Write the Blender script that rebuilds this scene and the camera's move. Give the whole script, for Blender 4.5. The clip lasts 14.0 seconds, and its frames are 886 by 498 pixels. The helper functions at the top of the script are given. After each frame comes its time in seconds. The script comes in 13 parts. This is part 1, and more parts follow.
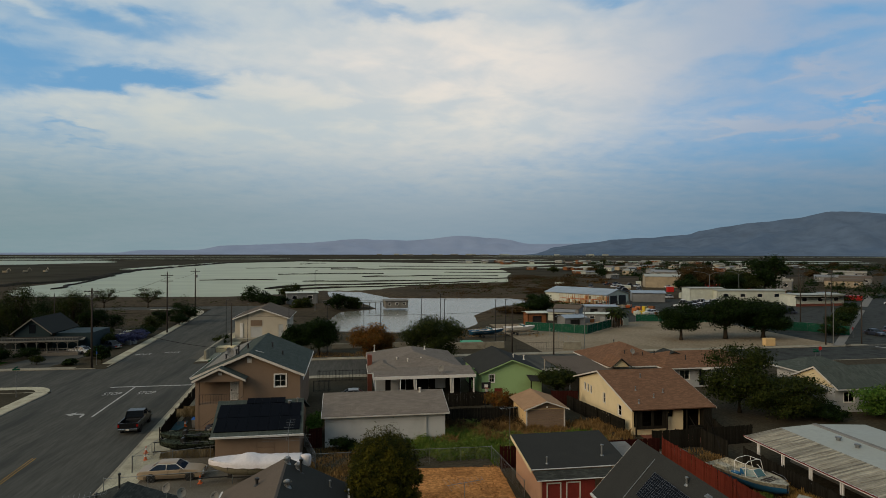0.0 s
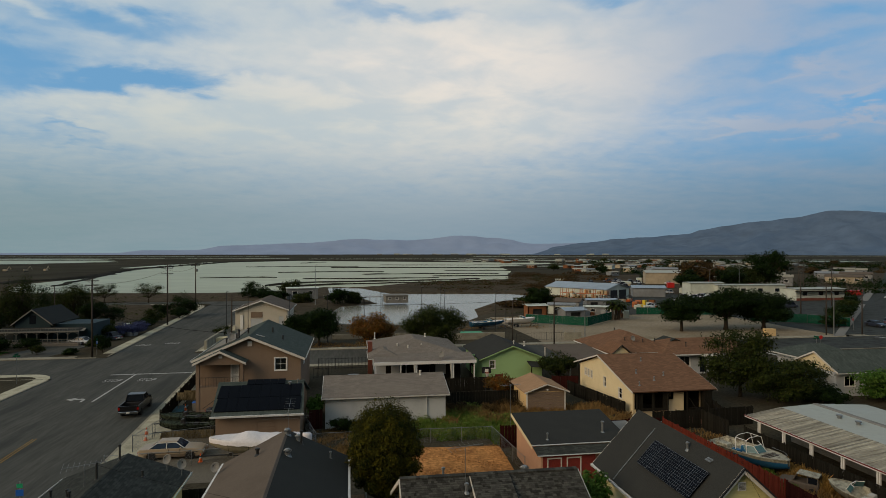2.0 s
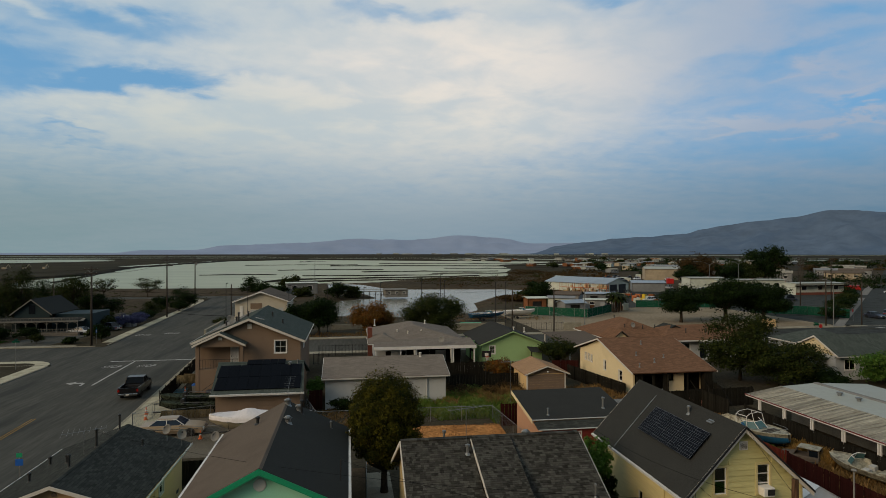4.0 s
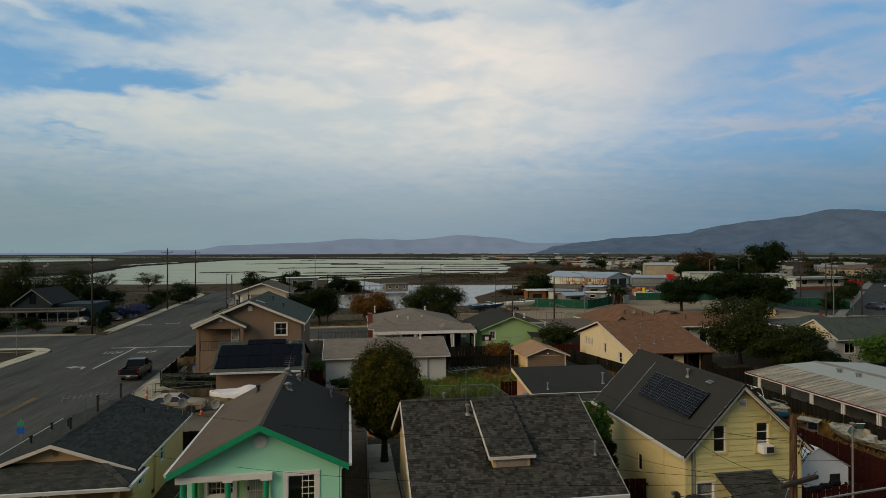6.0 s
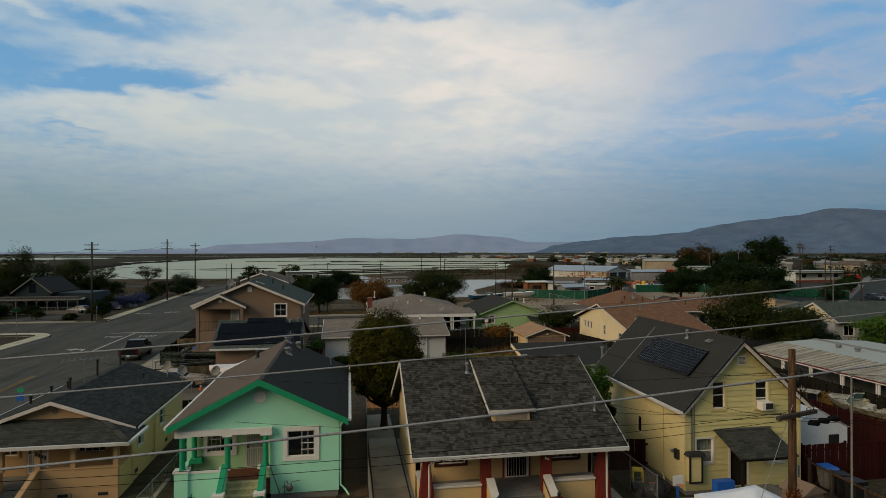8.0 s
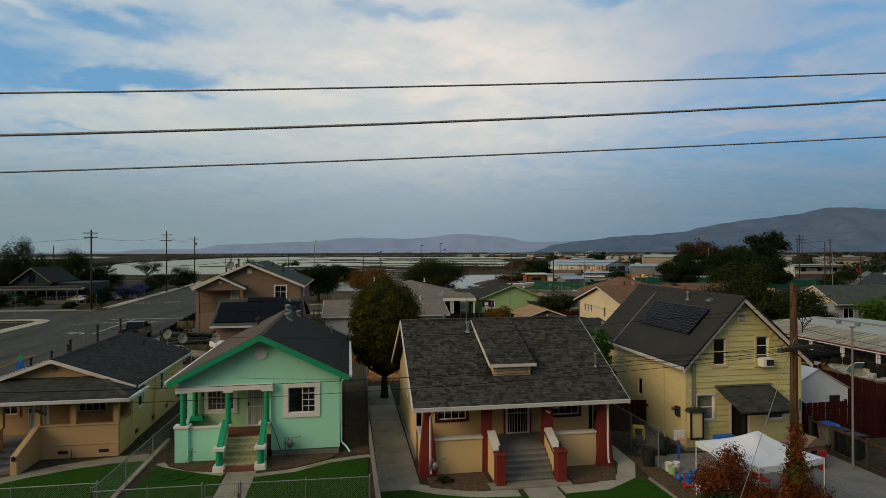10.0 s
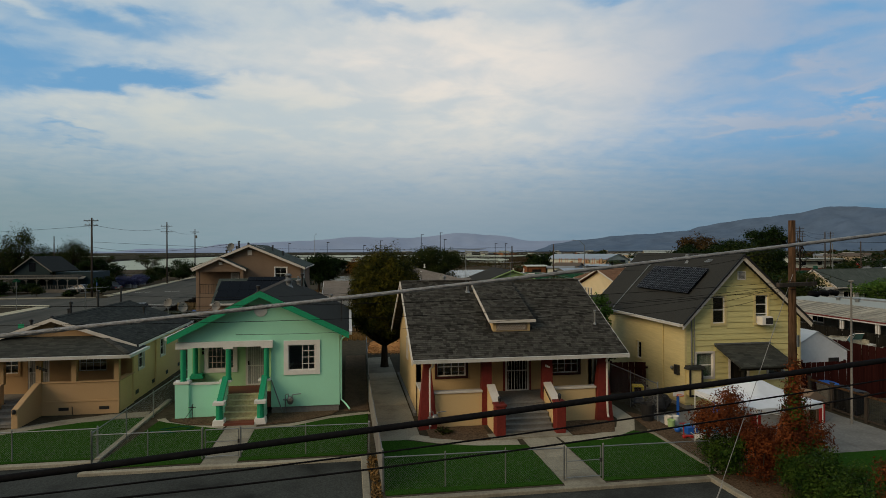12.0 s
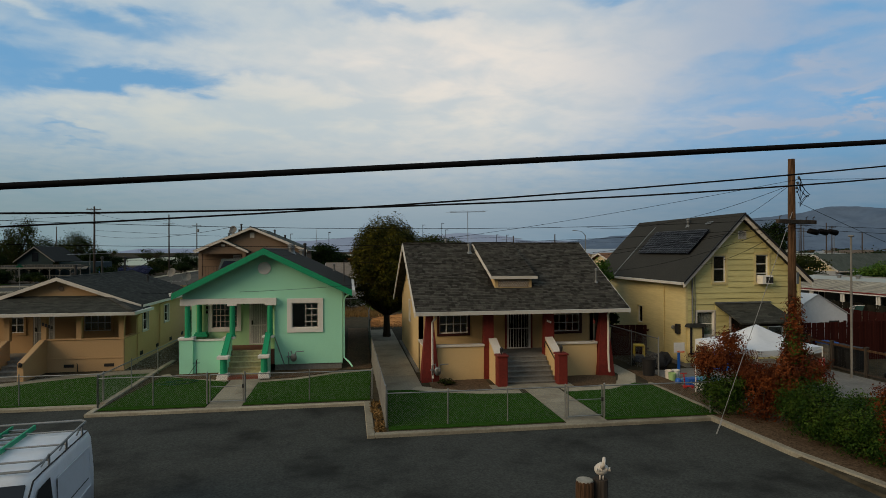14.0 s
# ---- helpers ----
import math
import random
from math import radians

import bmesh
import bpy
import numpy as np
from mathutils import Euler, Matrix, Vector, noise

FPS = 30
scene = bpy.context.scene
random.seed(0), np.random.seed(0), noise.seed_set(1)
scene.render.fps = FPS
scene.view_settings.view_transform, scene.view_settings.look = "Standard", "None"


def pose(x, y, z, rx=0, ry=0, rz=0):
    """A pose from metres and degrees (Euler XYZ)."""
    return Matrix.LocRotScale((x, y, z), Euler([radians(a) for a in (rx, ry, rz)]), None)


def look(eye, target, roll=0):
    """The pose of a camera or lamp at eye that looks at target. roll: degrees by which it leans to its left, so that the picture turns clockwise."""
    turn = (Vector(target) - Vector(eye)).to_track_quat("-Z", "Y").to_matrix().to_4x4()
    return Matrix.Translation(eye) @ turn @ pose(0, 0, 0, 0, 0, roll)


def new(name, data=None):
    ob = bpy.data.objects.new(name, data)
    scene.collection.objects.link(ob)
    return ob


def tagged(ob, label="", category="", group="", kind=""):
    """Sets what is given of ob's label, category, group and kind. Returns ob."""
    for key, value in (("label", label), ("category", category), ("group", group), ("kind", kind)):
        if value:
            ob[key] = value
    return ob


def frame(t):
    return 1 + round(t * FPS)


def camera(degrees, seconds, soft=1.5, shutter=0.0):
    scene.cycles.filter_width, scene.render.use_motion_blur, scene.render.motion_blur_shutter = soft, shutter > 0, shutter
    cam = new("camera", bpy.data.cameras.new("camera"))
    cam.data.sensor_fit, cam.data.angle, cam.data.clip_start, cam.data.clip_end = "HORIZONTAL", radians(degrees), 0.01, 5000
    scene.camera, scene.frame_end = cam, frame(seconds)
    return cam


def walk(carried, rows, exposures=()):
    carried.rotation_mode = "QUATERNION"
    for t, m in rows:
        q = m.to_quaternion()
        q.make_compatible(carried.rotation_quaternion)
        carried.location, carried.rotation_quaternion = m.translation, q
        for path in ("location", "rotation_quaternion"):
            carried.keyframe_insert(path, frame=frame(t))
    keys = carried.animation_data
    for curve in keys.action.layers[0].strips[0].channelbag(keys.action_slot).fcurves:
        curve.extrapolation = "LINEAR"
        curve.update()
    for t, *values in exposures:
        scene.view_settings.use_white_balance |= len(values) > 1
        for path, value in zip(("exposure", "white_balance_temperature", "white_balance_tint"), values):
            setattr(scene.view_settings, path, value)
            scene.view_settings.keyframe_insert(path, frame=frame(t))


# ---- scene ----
cam = camera(73.7, 14.0, soft=0.5)
PATH = [
    (0, (-0.153, -0.059, 18.888), (0.16, 1.917, 18.898), 0.1),
    (0.5, (-0.142, -0.086, 18.399), (0.171, 1.89, 18.409), 0.0),
    (1, (-0.143, -0.091, 17.943), (0.17, 1.885, 17.954), 0.0),
    (1.5, (-0.136, -0.051, 17.519), (0.177, 1.924, 17.529), 0.0),
    (2, (-0.14, -0.03, 17.072), (0.172, 1.945, 17.082), 0.0),
    (2.5, (-0.179, 0.035, 16.656), (0.135, 2.01, 16.664), -0.0),
    (3, (-0.191, 0.08, 16.182), (0.123, 2.055, 16.191), -0.0),
    (5.5, (-0.215, -0.029, 13.71), (0.099, 1.947, 13.72), -0.1),
    (6, (-0.187, -0.038, 13.254), (0.126, 1.937, 13.264), -0.1),
    (6.5, (-0.161, -0.023, 12.751), (0.152, 1.952, 12.76), -0.1),
    (7, (-0.156, -0.017, 12.261), (0.157, 1.959, 12.271), -0.1),
    (7.5, (-0.157, -0.016, 11.765), (0.156, 1.96, 11.774), -0.1),
    (8, (-0.183, -0.049, 11.26), (0.131, 1.926, 11.268), -0.1),
    (10.5, (-0.243, 0.007, 8.793), (0.073, 1.982, 8.801), -0.2),
    (11, (-0.207, 0.027, 8.329), (0.107, 2.002, 8.335), -0.2),
    (11.5, (-0.202, -0.019, 7.83), (0.112, 1.956, 7.836), -0.2),
    (12, (-0.222, -0.064, 7.357), (0.093, 1.911, 7.363), -0.2),
    (12.5, (-0.211, -0.148, 6.856), (0.102, 1.828, 6.863), -0.3),
    (13, (-0.279, -0.236, 6.392), (0.033, 1.739, 6.399), -0.2),
    (13.5, (-0.316, -0.243, 5.914), (-0.004, 1.733, 5.922), -0.2),
    (14, (-0.302, -0.232, 5.442), (0.009, 1.744, 5.449), -0.2),
]
walk(cam, [(t, look(eye, target, roll)) for t, eye, target, roll in PATH])

# ---- world, sun ----
def node(nt, kind, **values):
    n = nt.nodes.new(kind)
    for key, value in values.items():
        n.inputs[key.replace("_", " ")].default_value = value
    return n


def calc(nt, op, a, b=None, c=None, clamp=False):
    n = nt.nodes.new("ShaderNodeMath")
    n.operation, n.use_clamp = op, clamp
    for k, v in enumerate((a, b, c)):
        if v is None:
            continue
        if isinstance(v, (int, float)):
            n.inputs[k].default_value = v
        else:
            nt.links.new(v, n.inputs[k])
    return n.outputs[0]


def blend(nt, factor, a, b, mode="MIX"):
    n = nt.nodes.new("ShaderNodeMix")
    n.data_type, n.blend_type = "RGBA", mode
    for sock, v in ((n.inputs["Factor"], factor), (n.inputs["A"], a), (n.inputs["B"], b)):
        if isinstance(v, (int, float)):
            sock.default_value = v
        elif isinstance(v, tuple):
            sock.default_value = (*v[:3], 1)
        else:
            nt.links.new(v, sock)
    return n.outputs["Result"]


def ramp(nt, value, low, high):
    n = nt.nodes.new("ShaderNodeMapRange")
    n.interpolation_type = "SMOOTHSTEP"
    nt.links.new(value, n.inputs["Value"])
    n.inputs["From Min"].default_value, n.inputs["From Max"].default_value = low, high
    return n.outputs[0]


SUN_ELEVATION, SUN_TURN = 26.0, -118.0   # degrees up, and clockwise from +y
# Sky tones out of view, chosen for the light they give the houses.
OVERHEAD = (0.245, 0.285, 0.290)
BEHIND = (0.055, 0.062, 0.060)
BACK = (0.43, 0.50, 0.525)


def make_world():
    world = bpy.data.worlds.new("evening_sky")
    scene.world = world
    world.use_nodes = True
    nt = world.node_tree
    nt.nodes.clear()
    coord = nt.nodes.new("ShaderNodeTexCoord")
    turned = nt.nodes.new("ShaderNodeMapping")
    turned.vector_type = "POINT"
    turned.inputs["Rotation"].default_value = (0, 0, radians(9))
    nt.links.new(coord.outputs["Generated"], turned.inputs["Vector"])
    split = nt.nodes.new("ShaderNodeSeparateXYZ")
    nt.links.new(turned.outputs[0], split.inputs[0])
    dx, dy, dz = split.outputs
    up = calc(nt, "MAXIMUM", dz, 0.0)
    # a cloud deck seen in perspective: far parts are squeezed towards the horizon
    over = calc(nt, "ADD", up, 0.16)
    px, py = calc(nt, "DIVIDE", dx, over), calc(nt, "DIVIDE", dy, over)
    deck = nt.nodes.new("ShaderNodeCombineXYZ")
    nt.links.new(px, deck.inputs[0])
    nt.links.new(py, deck.inputs[1])

    def cloud_noise(scale, stretch, offset, detail=8.0, rough=0.58, warp=0.6, turn=0.0):
        m = nt.nodes.new("ShaderNodeMapping")
        m.inputs["Location"].default_value = offset
        m.inputs["Rotation"].default_value = (0, 0, radians(turn))
        m.inputs["Scale"].default_value = stretch
        nt.links.new(deck.outputs[0], m.inputs["Vector"])
        n = node(nt, "ShaderNodeTexNoise", Scale=scale, Detail=detail, Roughness=rough, Distortion=warp)
        nt.links.new(m.outputs[0], n.inputs["Vector"])
        return n.outputs["Fac"]

    broad = cloud_noise(0.85, (0.8, 1.25, 1), (1.3, 0.4, 0), 6.0, 0.52, 0.4, -14)
    streak = cloud_noise(1.5, (0.75, 1.35, 1), (4.1, 2.2, 0), 9.0, 0.50, 0.8, -38)
    puffs = cloud_noise(4.0, (1.0, 1.1, 1), (0.2, 7.7, 0), 8.0, 0.52, 0.3, -34)
    dapple = cloud_noise(9.0, (1.0, 1.0, 1), (3.3, 1.7, 0), 6.0, 0.52, 0.3, -38)
    # the bright veil in front, where the cloud is thin
    ahead = calc(nt, "MAXIMUM", dy, 0.02)
    u, v = calc(nt, "DIVIDE", dx, ahead), calc(nt, "DIVIDE", dz, ahead)

    bent_u = calc(nt, "ADD", u, calc(nt, "MULTIPLY", calc(nt, "SUBTRACT", streak, 0.5), 0.42))
    bent_v = calc(nt, "ADD", v, calc(nt, "MULTIPLY", calc(nt, "SUBTRACT", puffs, 0.5), 0.13))

    def veil(u0, v0, su, sv, slope=0.0, bent=False):
        u1, v1 = (bent_u, bent_v) if bent else (u, v)
        w = calc(nt, "SUBTRACT", v1, calc(nt, "MULTIPLY", calc(nt, "SUBTRACT", u1, u0), slope))
        a = calc(nt, "POWER", calc(nt, "DIVIDE", calc(nt, "SUBTRACT", u1, u0), su), 2.0)
        b = calc(nt, "POWER", calc(nt, "DIVIDE", calc(nt, "SUBTRACT", w, v0), sv), 2.0)
        g = calc(nt, "POWER", 2.718, calc(nt, "MULTIPLY", calc(nt, "ADD", a, b), -1.0))
        return calc(nt, "MULTIPLY", g, ramp(nt, dy, 0.0, 0.3))

    glow = veil(0.03, 0.30, 0.40, 0.16)
    wide = veil(-0.15, 0.33, 0.90, 0.24)
    cover = calc(nt, "ADD", calc(nt, "MULTIPLY", broad, 0.42), calc(nt, "MULTIPLY", streak, 0.44))
    cover = calc(nt, "ADD", cover, calc(nt, "MULTIPLY", puffs, 0.24))
    cover = calc(nt, "ADD", cover, calc(nt, "MULTIPLY", calc(nt, "SUBTRACT", dapple, 0.5), 0.30))
    cover = calc(nt, "ADD", cover, calc(nt, "MULTIPLY", glow, 0.27))
    cover = calc(nt, "ADD", cover, calc(nt, "MULTIPLY", wide, 0.12))
    cover = calc(nt, "ADD", cover, 0.165)
    # gaps of blue: across, up, breadth, height, slope, depth
    for u0, v0, su, sv, slope, much in ((-0.53, 0.390, 0.13, 0.026, -0.15, 0.34), (-0.52, 0.295, 0.20, 0.020, 0.02, 0.38), (-0.72, 0.330, 0.10, 0.040, 0.0, 0.20), (-0.157, 0.262, 0.06, 0.012, 0.0, 0.20), (-0.11, 0.402, 0.16, 0.017, 0.0, 0.28),
                                        (0.27, 0.430, 0.10, 0.016, 0.0, 0.26), (0.63, 0.335, 0.15, 0.020, 0.16, 0.22), (0.72, 0.415, 0.10, 0.020, 0.2, 0.20), (0.72, 0.252, 0.08, 0.016, 0.1, 0.20), (0.70, 0.32, 0.24, 0.12, 0.0, 0.10),
                                        (-0.65, 0.200, 0.08, 0.008, -0.1, 0.16), (0.55, 0.19, 0.30, 0.05, 0.0, 0.14), (-0.70, 0.36, 0.30, 0.10, 0.0, 0.10)):
        cover = calc(nt, "SUBTRACT", cover, calc(nt, "MULTIPLY", veil(u0, v0, su, sv, slope, True), much))
    # wisps of brighter cloud
    for u0, v0, su, sv, slope, much in ((0.53, 0.216, 0.09, 0.011, 0.10, 0.30), (0.70, 0.230, 0.09, 0.009, 0.05, 0.30), (0.63, 0.305, 0.09, 0.007, 0.18, 0.16), (0.71, 0.277, 0.09, 0.012, 0.15, 0.20), (0.45, 0.37, 0.22, 0.04, 0.45, 0.14),
                                        (-0.02, 0.190, 0.12, 0.016, 0.0, 0.16), (-0.36, 0.29, 0.06, 0.014, 0.0, 0.22), (-0.62, 0.41, 0.06, 0.012, -0.4, 0.20), (-0.45, 0.23, 0.34, 0.040, 0.0, 0.14)):
        cover = calc(nt, "ADD", cover, calc(nt, "MULTIPLY", veil(u0, v0, su, sv, slope, True), much))
    mask = ramp(nt, cover, 0.44, 0.98)

    sky = nt.nodes.new("ShaderNodeTexSky")
    sky.sky_type, sky.sun_disc = "NISHITA", False
    sky.sun_elevation, sky.sun_rotation = radians(SUN_ELEVATION), radians(SUN_TURN)
    sky.air_density, sky.dust_density, sky.ozone_density = 1.0, 0.6, 2.0
    blue = blend(nt, 1.0, sky.outputs[0], (0.040, 0.062, 0.085), "MULTIPLY")
    blue = blend(nt, 0.8, blue, (0.180, 0.400, 0.640))
    low = ramp(nt, dz, 0.04, 0.215)
    haze = blend(nt, ramp(nt, dx, -0.7, 0.4), (0.205, 0.300, 0.325), (0.105, 0.205, 0.300))
    haze = blend(nt, calc(nt, "MULTIPLY", ramp(nt, cover, 0.45, 0.95), 0.22), haze, (0.350, 0.385, 0.415))
    haze = blend(nt, calc(nt, "MULTIPLY", veil(-0.03, 0.13, 0.42, 0.15), 0.6), haze, (0.365, 0.430, 0.475))
    cloud = blend(nt, glow, (0.545, 0.605, 0.615), (0.82, 0.755, 0.685))
    cloud = blend(nt, calc(nt, "MULTIPLY", veil(-0.40, 0.22, 0.45, 0.06), 0.7), cloud, (0.60, 0.625, 0.575))
    shade = calc(nt, "MULTIPLY", ramp(nt, calc(nt, "ADD", calc(nt, "MULTIPLY", puffs, 0.6), calc(nt, "MULTIPLY", broad, 0.4)), 0.40, 0.64), 0.55)
    cloud = blend(nt, shade, cloud, (0.40, 0.515, 0.60))
    # the deck greys to lavender away from the bright veil
    cloud = blend(nt, calc(nt, "MULTIPLY", ramp(nt, u, 0.08, 0.62), 0.85), cloud, (0.325, 0.405, 0.545))
    # overhead and behind, out of view, the sky is set to light house fronts
    high = ramp(nt, dz, 0.42, 0.75)
    behind = ramp(nt, dy, 0.25, -0.5)
    warm = calc(nt, "MAXIMUM", high, calc(nt, "MULTIPLY", behind, ramp(nt, dz, 0.0, 0.2)))
    upper = blend(nt, mask, blue, cloud)
    lit = blend(nt, behind, OVERHEAD, BACK)
    upper = blend(nt, calc(nt, "MULTIPLY", warm, 0.85), upper, lit)
    both = blend(nt, low, haze, upper)
    # the unseen low sky behind is darkened to keep the porches dim
    both = blend(nt, calc(nt, "MULTIPLY", behind, ramp(nt, dz, 0.62, 0.22)), both, BEHIND)
    floor = blend(nt, ramp(nt, dz, -0.06, 0.0), (0.05, 0.05, 0.045), both)
    back = nt.nodes.new("ShaderNodeBackground")
    nt.links.new(floor, back.inputs["Color"])
    back.inputs["Strength"].default_value = 1.0
    out = nt.nodes.new("ShaderNodeOutputWorld")
    nt.links.new(back.outputs[0], out.inputs[0])


make_world()
sun = new("sun", bpy.data.lights.new("sun", "SUN"))
sun.data.energy, sun.data.angle, sun.data.color = 1.85, radians(34), (1.0, 0.78, 0.52)
_e, _a = radians(SUN_ELEVATION), radians(SUN_TURN)
sun.matrix_basis = look((math.sin(_a) * math.cos(_e) * 50, math.cos(_a) * math.cos(_e) * 50, math.sin(_e) * 50), (0, 0, 0))


# ---- materials ----
def surf(name, color, rough=0.8, metal=0.0, fine=(40, 0.25), broad=(1.2, 0.25), second=None, bump=(60, 0.15), each=0.0, island=0.0,
         spec=0.3, stretch=(1, 1, 1), emit=0.0, hue=0.0):
    """A surface with grain at two scales, relief, and a shift of shade from piece to piece."""
    m = bpy.data.materials.new(name)
    m.use_nodes = True
    nt = m.node_tree
    b = nt.nodes["Principled BSDF"]
    co = nt.nodes.new("ShaderNodeTexCoord")
    mp = nt.nodes.new("ShaderNodeMapping")
    mp.inputs["Scale"].default_value = stretch
    nt.links.new(co.outputs["Object"], mp.inputs["Vector"])

    def noise_at(scale, detail):
        n = node(nt, "ShaderNodeTexNoise", Scale=scale, Detail=detail, Roughness=0.62)
        nt.links.new(mp.outputs[0], n.inputs["Vector"])
        return n.outputs["Fac"]

    small, large = noise_at(fine[0], 5.0), noise_at(broad[0], 6.0)
    dark = tuple(c * (1 - fine[1]) for c in color)
    light = tuple(min(1, c * (1 + fine[1])) for c in color)
    col = blend(nt, ramp(nt, small, 0.25, 0.75), dark, light)
    other = second or tuple(c * 0.55 for c in color)
    col = blend(nt, calc(nt, "MULTIPLY", ramp(nt, large, 0.42, 0.75), broad[1] * 2, clamp=True), col, other)
    if each or island:
        if each:
            value = nt.nodes.new("ShaderNodeObjectInfo").outputs["Random"]
        else:
            value = nt.nodes.new("ShaderNodeNewGeometry").outputs["Random Per Island"]
        much = each or island
        gain = nt.nodes.new("ShaderNodeHueSaturation")
        nt.links.new(calc(nt, "ADD", calc(nt, "MULTIPLY", value, 2 * much), 1 - much), gain.inputs["Value"])
        if hue:
            nt.links.new(calc(nt, "ADD", calc(nt, "MULTIPLY", calc(nt, "FRACT", calc(nt, "MULTIPLY", value, 7.13)), 2 * hue), 0.5 - hue), gain.inputs["Hue"])
        nt.links.new(col, gain.inputs["Color"])
        col = gain.outputs[0]
    nt.links.new(col, b.inputs["Base Color"])
    nt.links.new(calc(nt, "ADD", calc(nt, "MULTIPLY", small, 0.2), rough - 0.1, clamp=True), b.inputs["Roughness"])
    b.inputs["Metallic"].default_value = metal
    b.inputs["Specular IOR Level"].default_value = spec if rough < 0.75 else spec * 0.08
    if emit:
        nt.links.new(col, b.inputs["Emission Color"])
        b.inputs["Emission Strength"].default_value = emit
    if bump[1]:
        bp = node(nt, "ShaderNodeBump", Strength=bump[1], Distance=0.02)
        nt.links.new(noise_at(bump[0], 4.0), bp.inputs["Height"])
        nt.links.new(bp.outputs[0], b.inputs["Normal"])
    return m


def paint(name, color, rough=0.45, **more):
    return surf(name, color, rough, fine=(25, 0.05), broad=(2.0, 0.10), bump=(80, 0.03), spec=0.5, **more)


def leafy(name, color, second, rough=0.55):
    """Leaves: shade and hue shift from leaf to leaf, and light comes through."""
    m = bpy.data.materials.new(name)
    m.use_nodes = True
    nt = m.node_tree
    b = nt.nodes["Principled BSDF"]
    value = nt.nodes.new("ShaderNodeNewGeometry").outputs["Random Per Island"]
    co = nt.nodes.new("ShaderNodeTexCoord")
    n = node(nt, "ShaderNodeTexNoise", Scale=1.5, Detail=4.0)
    nt.links.new(co.outputs["Object"], n.inputs["Vector"])
    tone = calc(nt, "ADD", calc(nt, "MULTIPLY", value, 0.4), calc(nt, "MULTIPLY", ramp(nt, n.outputs["Fac"], 0.4, 0.62), 0.6))
    col = blend(nt, tone, color, second)
    gain = nt.nodes.new("ShaderNodeHueSaturation")
    nt.links.new(calc(nt, "ADD", calc(nt, "MULTIPLY", calc(nt, "FRACT", calc(nt, "MULTIPLY", value, 11.3)), 0.7), 0.6), gain.inputs["Value"])
    nt.links.new(col, gain.inputs["Color"])
    nt.links.new(gain.outputs[0], b.inputs["Base Color"])
    b.inputs["Roughness"].default_value = rough
    b.inputs["Specular IOR Level"].default_value = 0.06
    thin = nt.nodes.new("ShaderNodeBsdfTranslucent")
    nt.links.new(gain.outputs[0], thin.inputs["Color"])
    mix = nt.nodes.new("ShaderNodeMixShader")
    mix.inputs[0].default_value = 0.25
    nt.links.new(b.outputs[0], mix.inputs[1])
    nt.links.new(thin.outputs[0], mix.inputs[2])
    nt.links.new(mix.outputs[0], nt.nodes["Material Output"].inputs["Surface"])
    return m


def glass_pane(name, tint=(0.75, 0.8, 0.8)):
    m = bpy.data.materials.new(name)
    m.use_nodes = True
    nt = m.node_tree
    nt.nodes.clear()
    clear = nt.nodes.new("ShaderNodeBsdfTransparent")
    clear.inputs[0].default_value = (*tint, 1)
    gloss = nt.nodes.new("ShaderNodeBsdfGlossy")
    gloss.inputs["Roughness"].default_value = 0.03
    fres = node(nt, "ShaderNodeFresnel", IOR=1.5)
    mix = nt.nodes.new("ShaderNodeMixShader")
    nt.links.new(calc(nt, "ADD", calc(nt, "MULTIPLY", fres.outputs[0], 1.3), 0.03, clamp=True), mix.inputs[0])
    nt.links.new(clear.outputs[0], mix.inputs[1])
    nt.links.new(gloss.outputs[0], mix.inputs[2])
    out = nt.nodes.new("ShaderNodeOutputMaterial")
    nt.links.new(mix.outputs[0], out.inputs[0])
    return m


def water_surface(name, color, ripple=0.25, rough=0.12):
    m = bpy.data.materials.new(name)
    m.use_nodes = True
    nt = m.node_tree
    b = nt.nodes["Principled BSDF"]
    b.inputs["Base Color"].default_value = (*color, 1)
    b.inputs["Roughness"].default_value = rough
    b.inputs["Specular IOR Level"].default_value = 0.5 if rough < 0.3 else 0.12
    co = nt.nodes.new("ShaderNodeTexCoord")
    mp = nt.nodes.new("ShaderNodeMapping")
    mp.inputs["Scale"].default_value = (0.6, 1.6, 1)
    nt.links.new(co.outputs["Object"], mp.inputs["Vector"])
    wave = node(nt, "ShaderNodeTexNoise", Scale=0.9, Detail=4.0)
    nt.links.new(mp.outputs[0], wave.inputs["Vector"])
    patch = node(nt, "ShaderNodeTexNoise", Scale=0.03, Detail=5.0)
    nt.links.new(mp.outputs[0], patch.inputs["Vector"])
    bp = node(nt, "ShaderNodeBump", Distance=0.05)
    nt.links.new(calc(nt, "MULTIPLY", ramp(nt, patch.outputs["Fac"], 0.35, 0.65), ripple), bp.inputs["Strength"])
    nt.links.new(wave.outputs["Fac"], bp.inputs["Height"])
    nt.links.new(bp.outputs[0], b.inputs["Normal"])
    col = blend(nt, ramp(nt, patch.outputs["Fac"], 0.3, 0.7), color, tuple(c * 0.8 for c in color))
    nt.links.new(col, b.inputs["Base Color"])
    return m


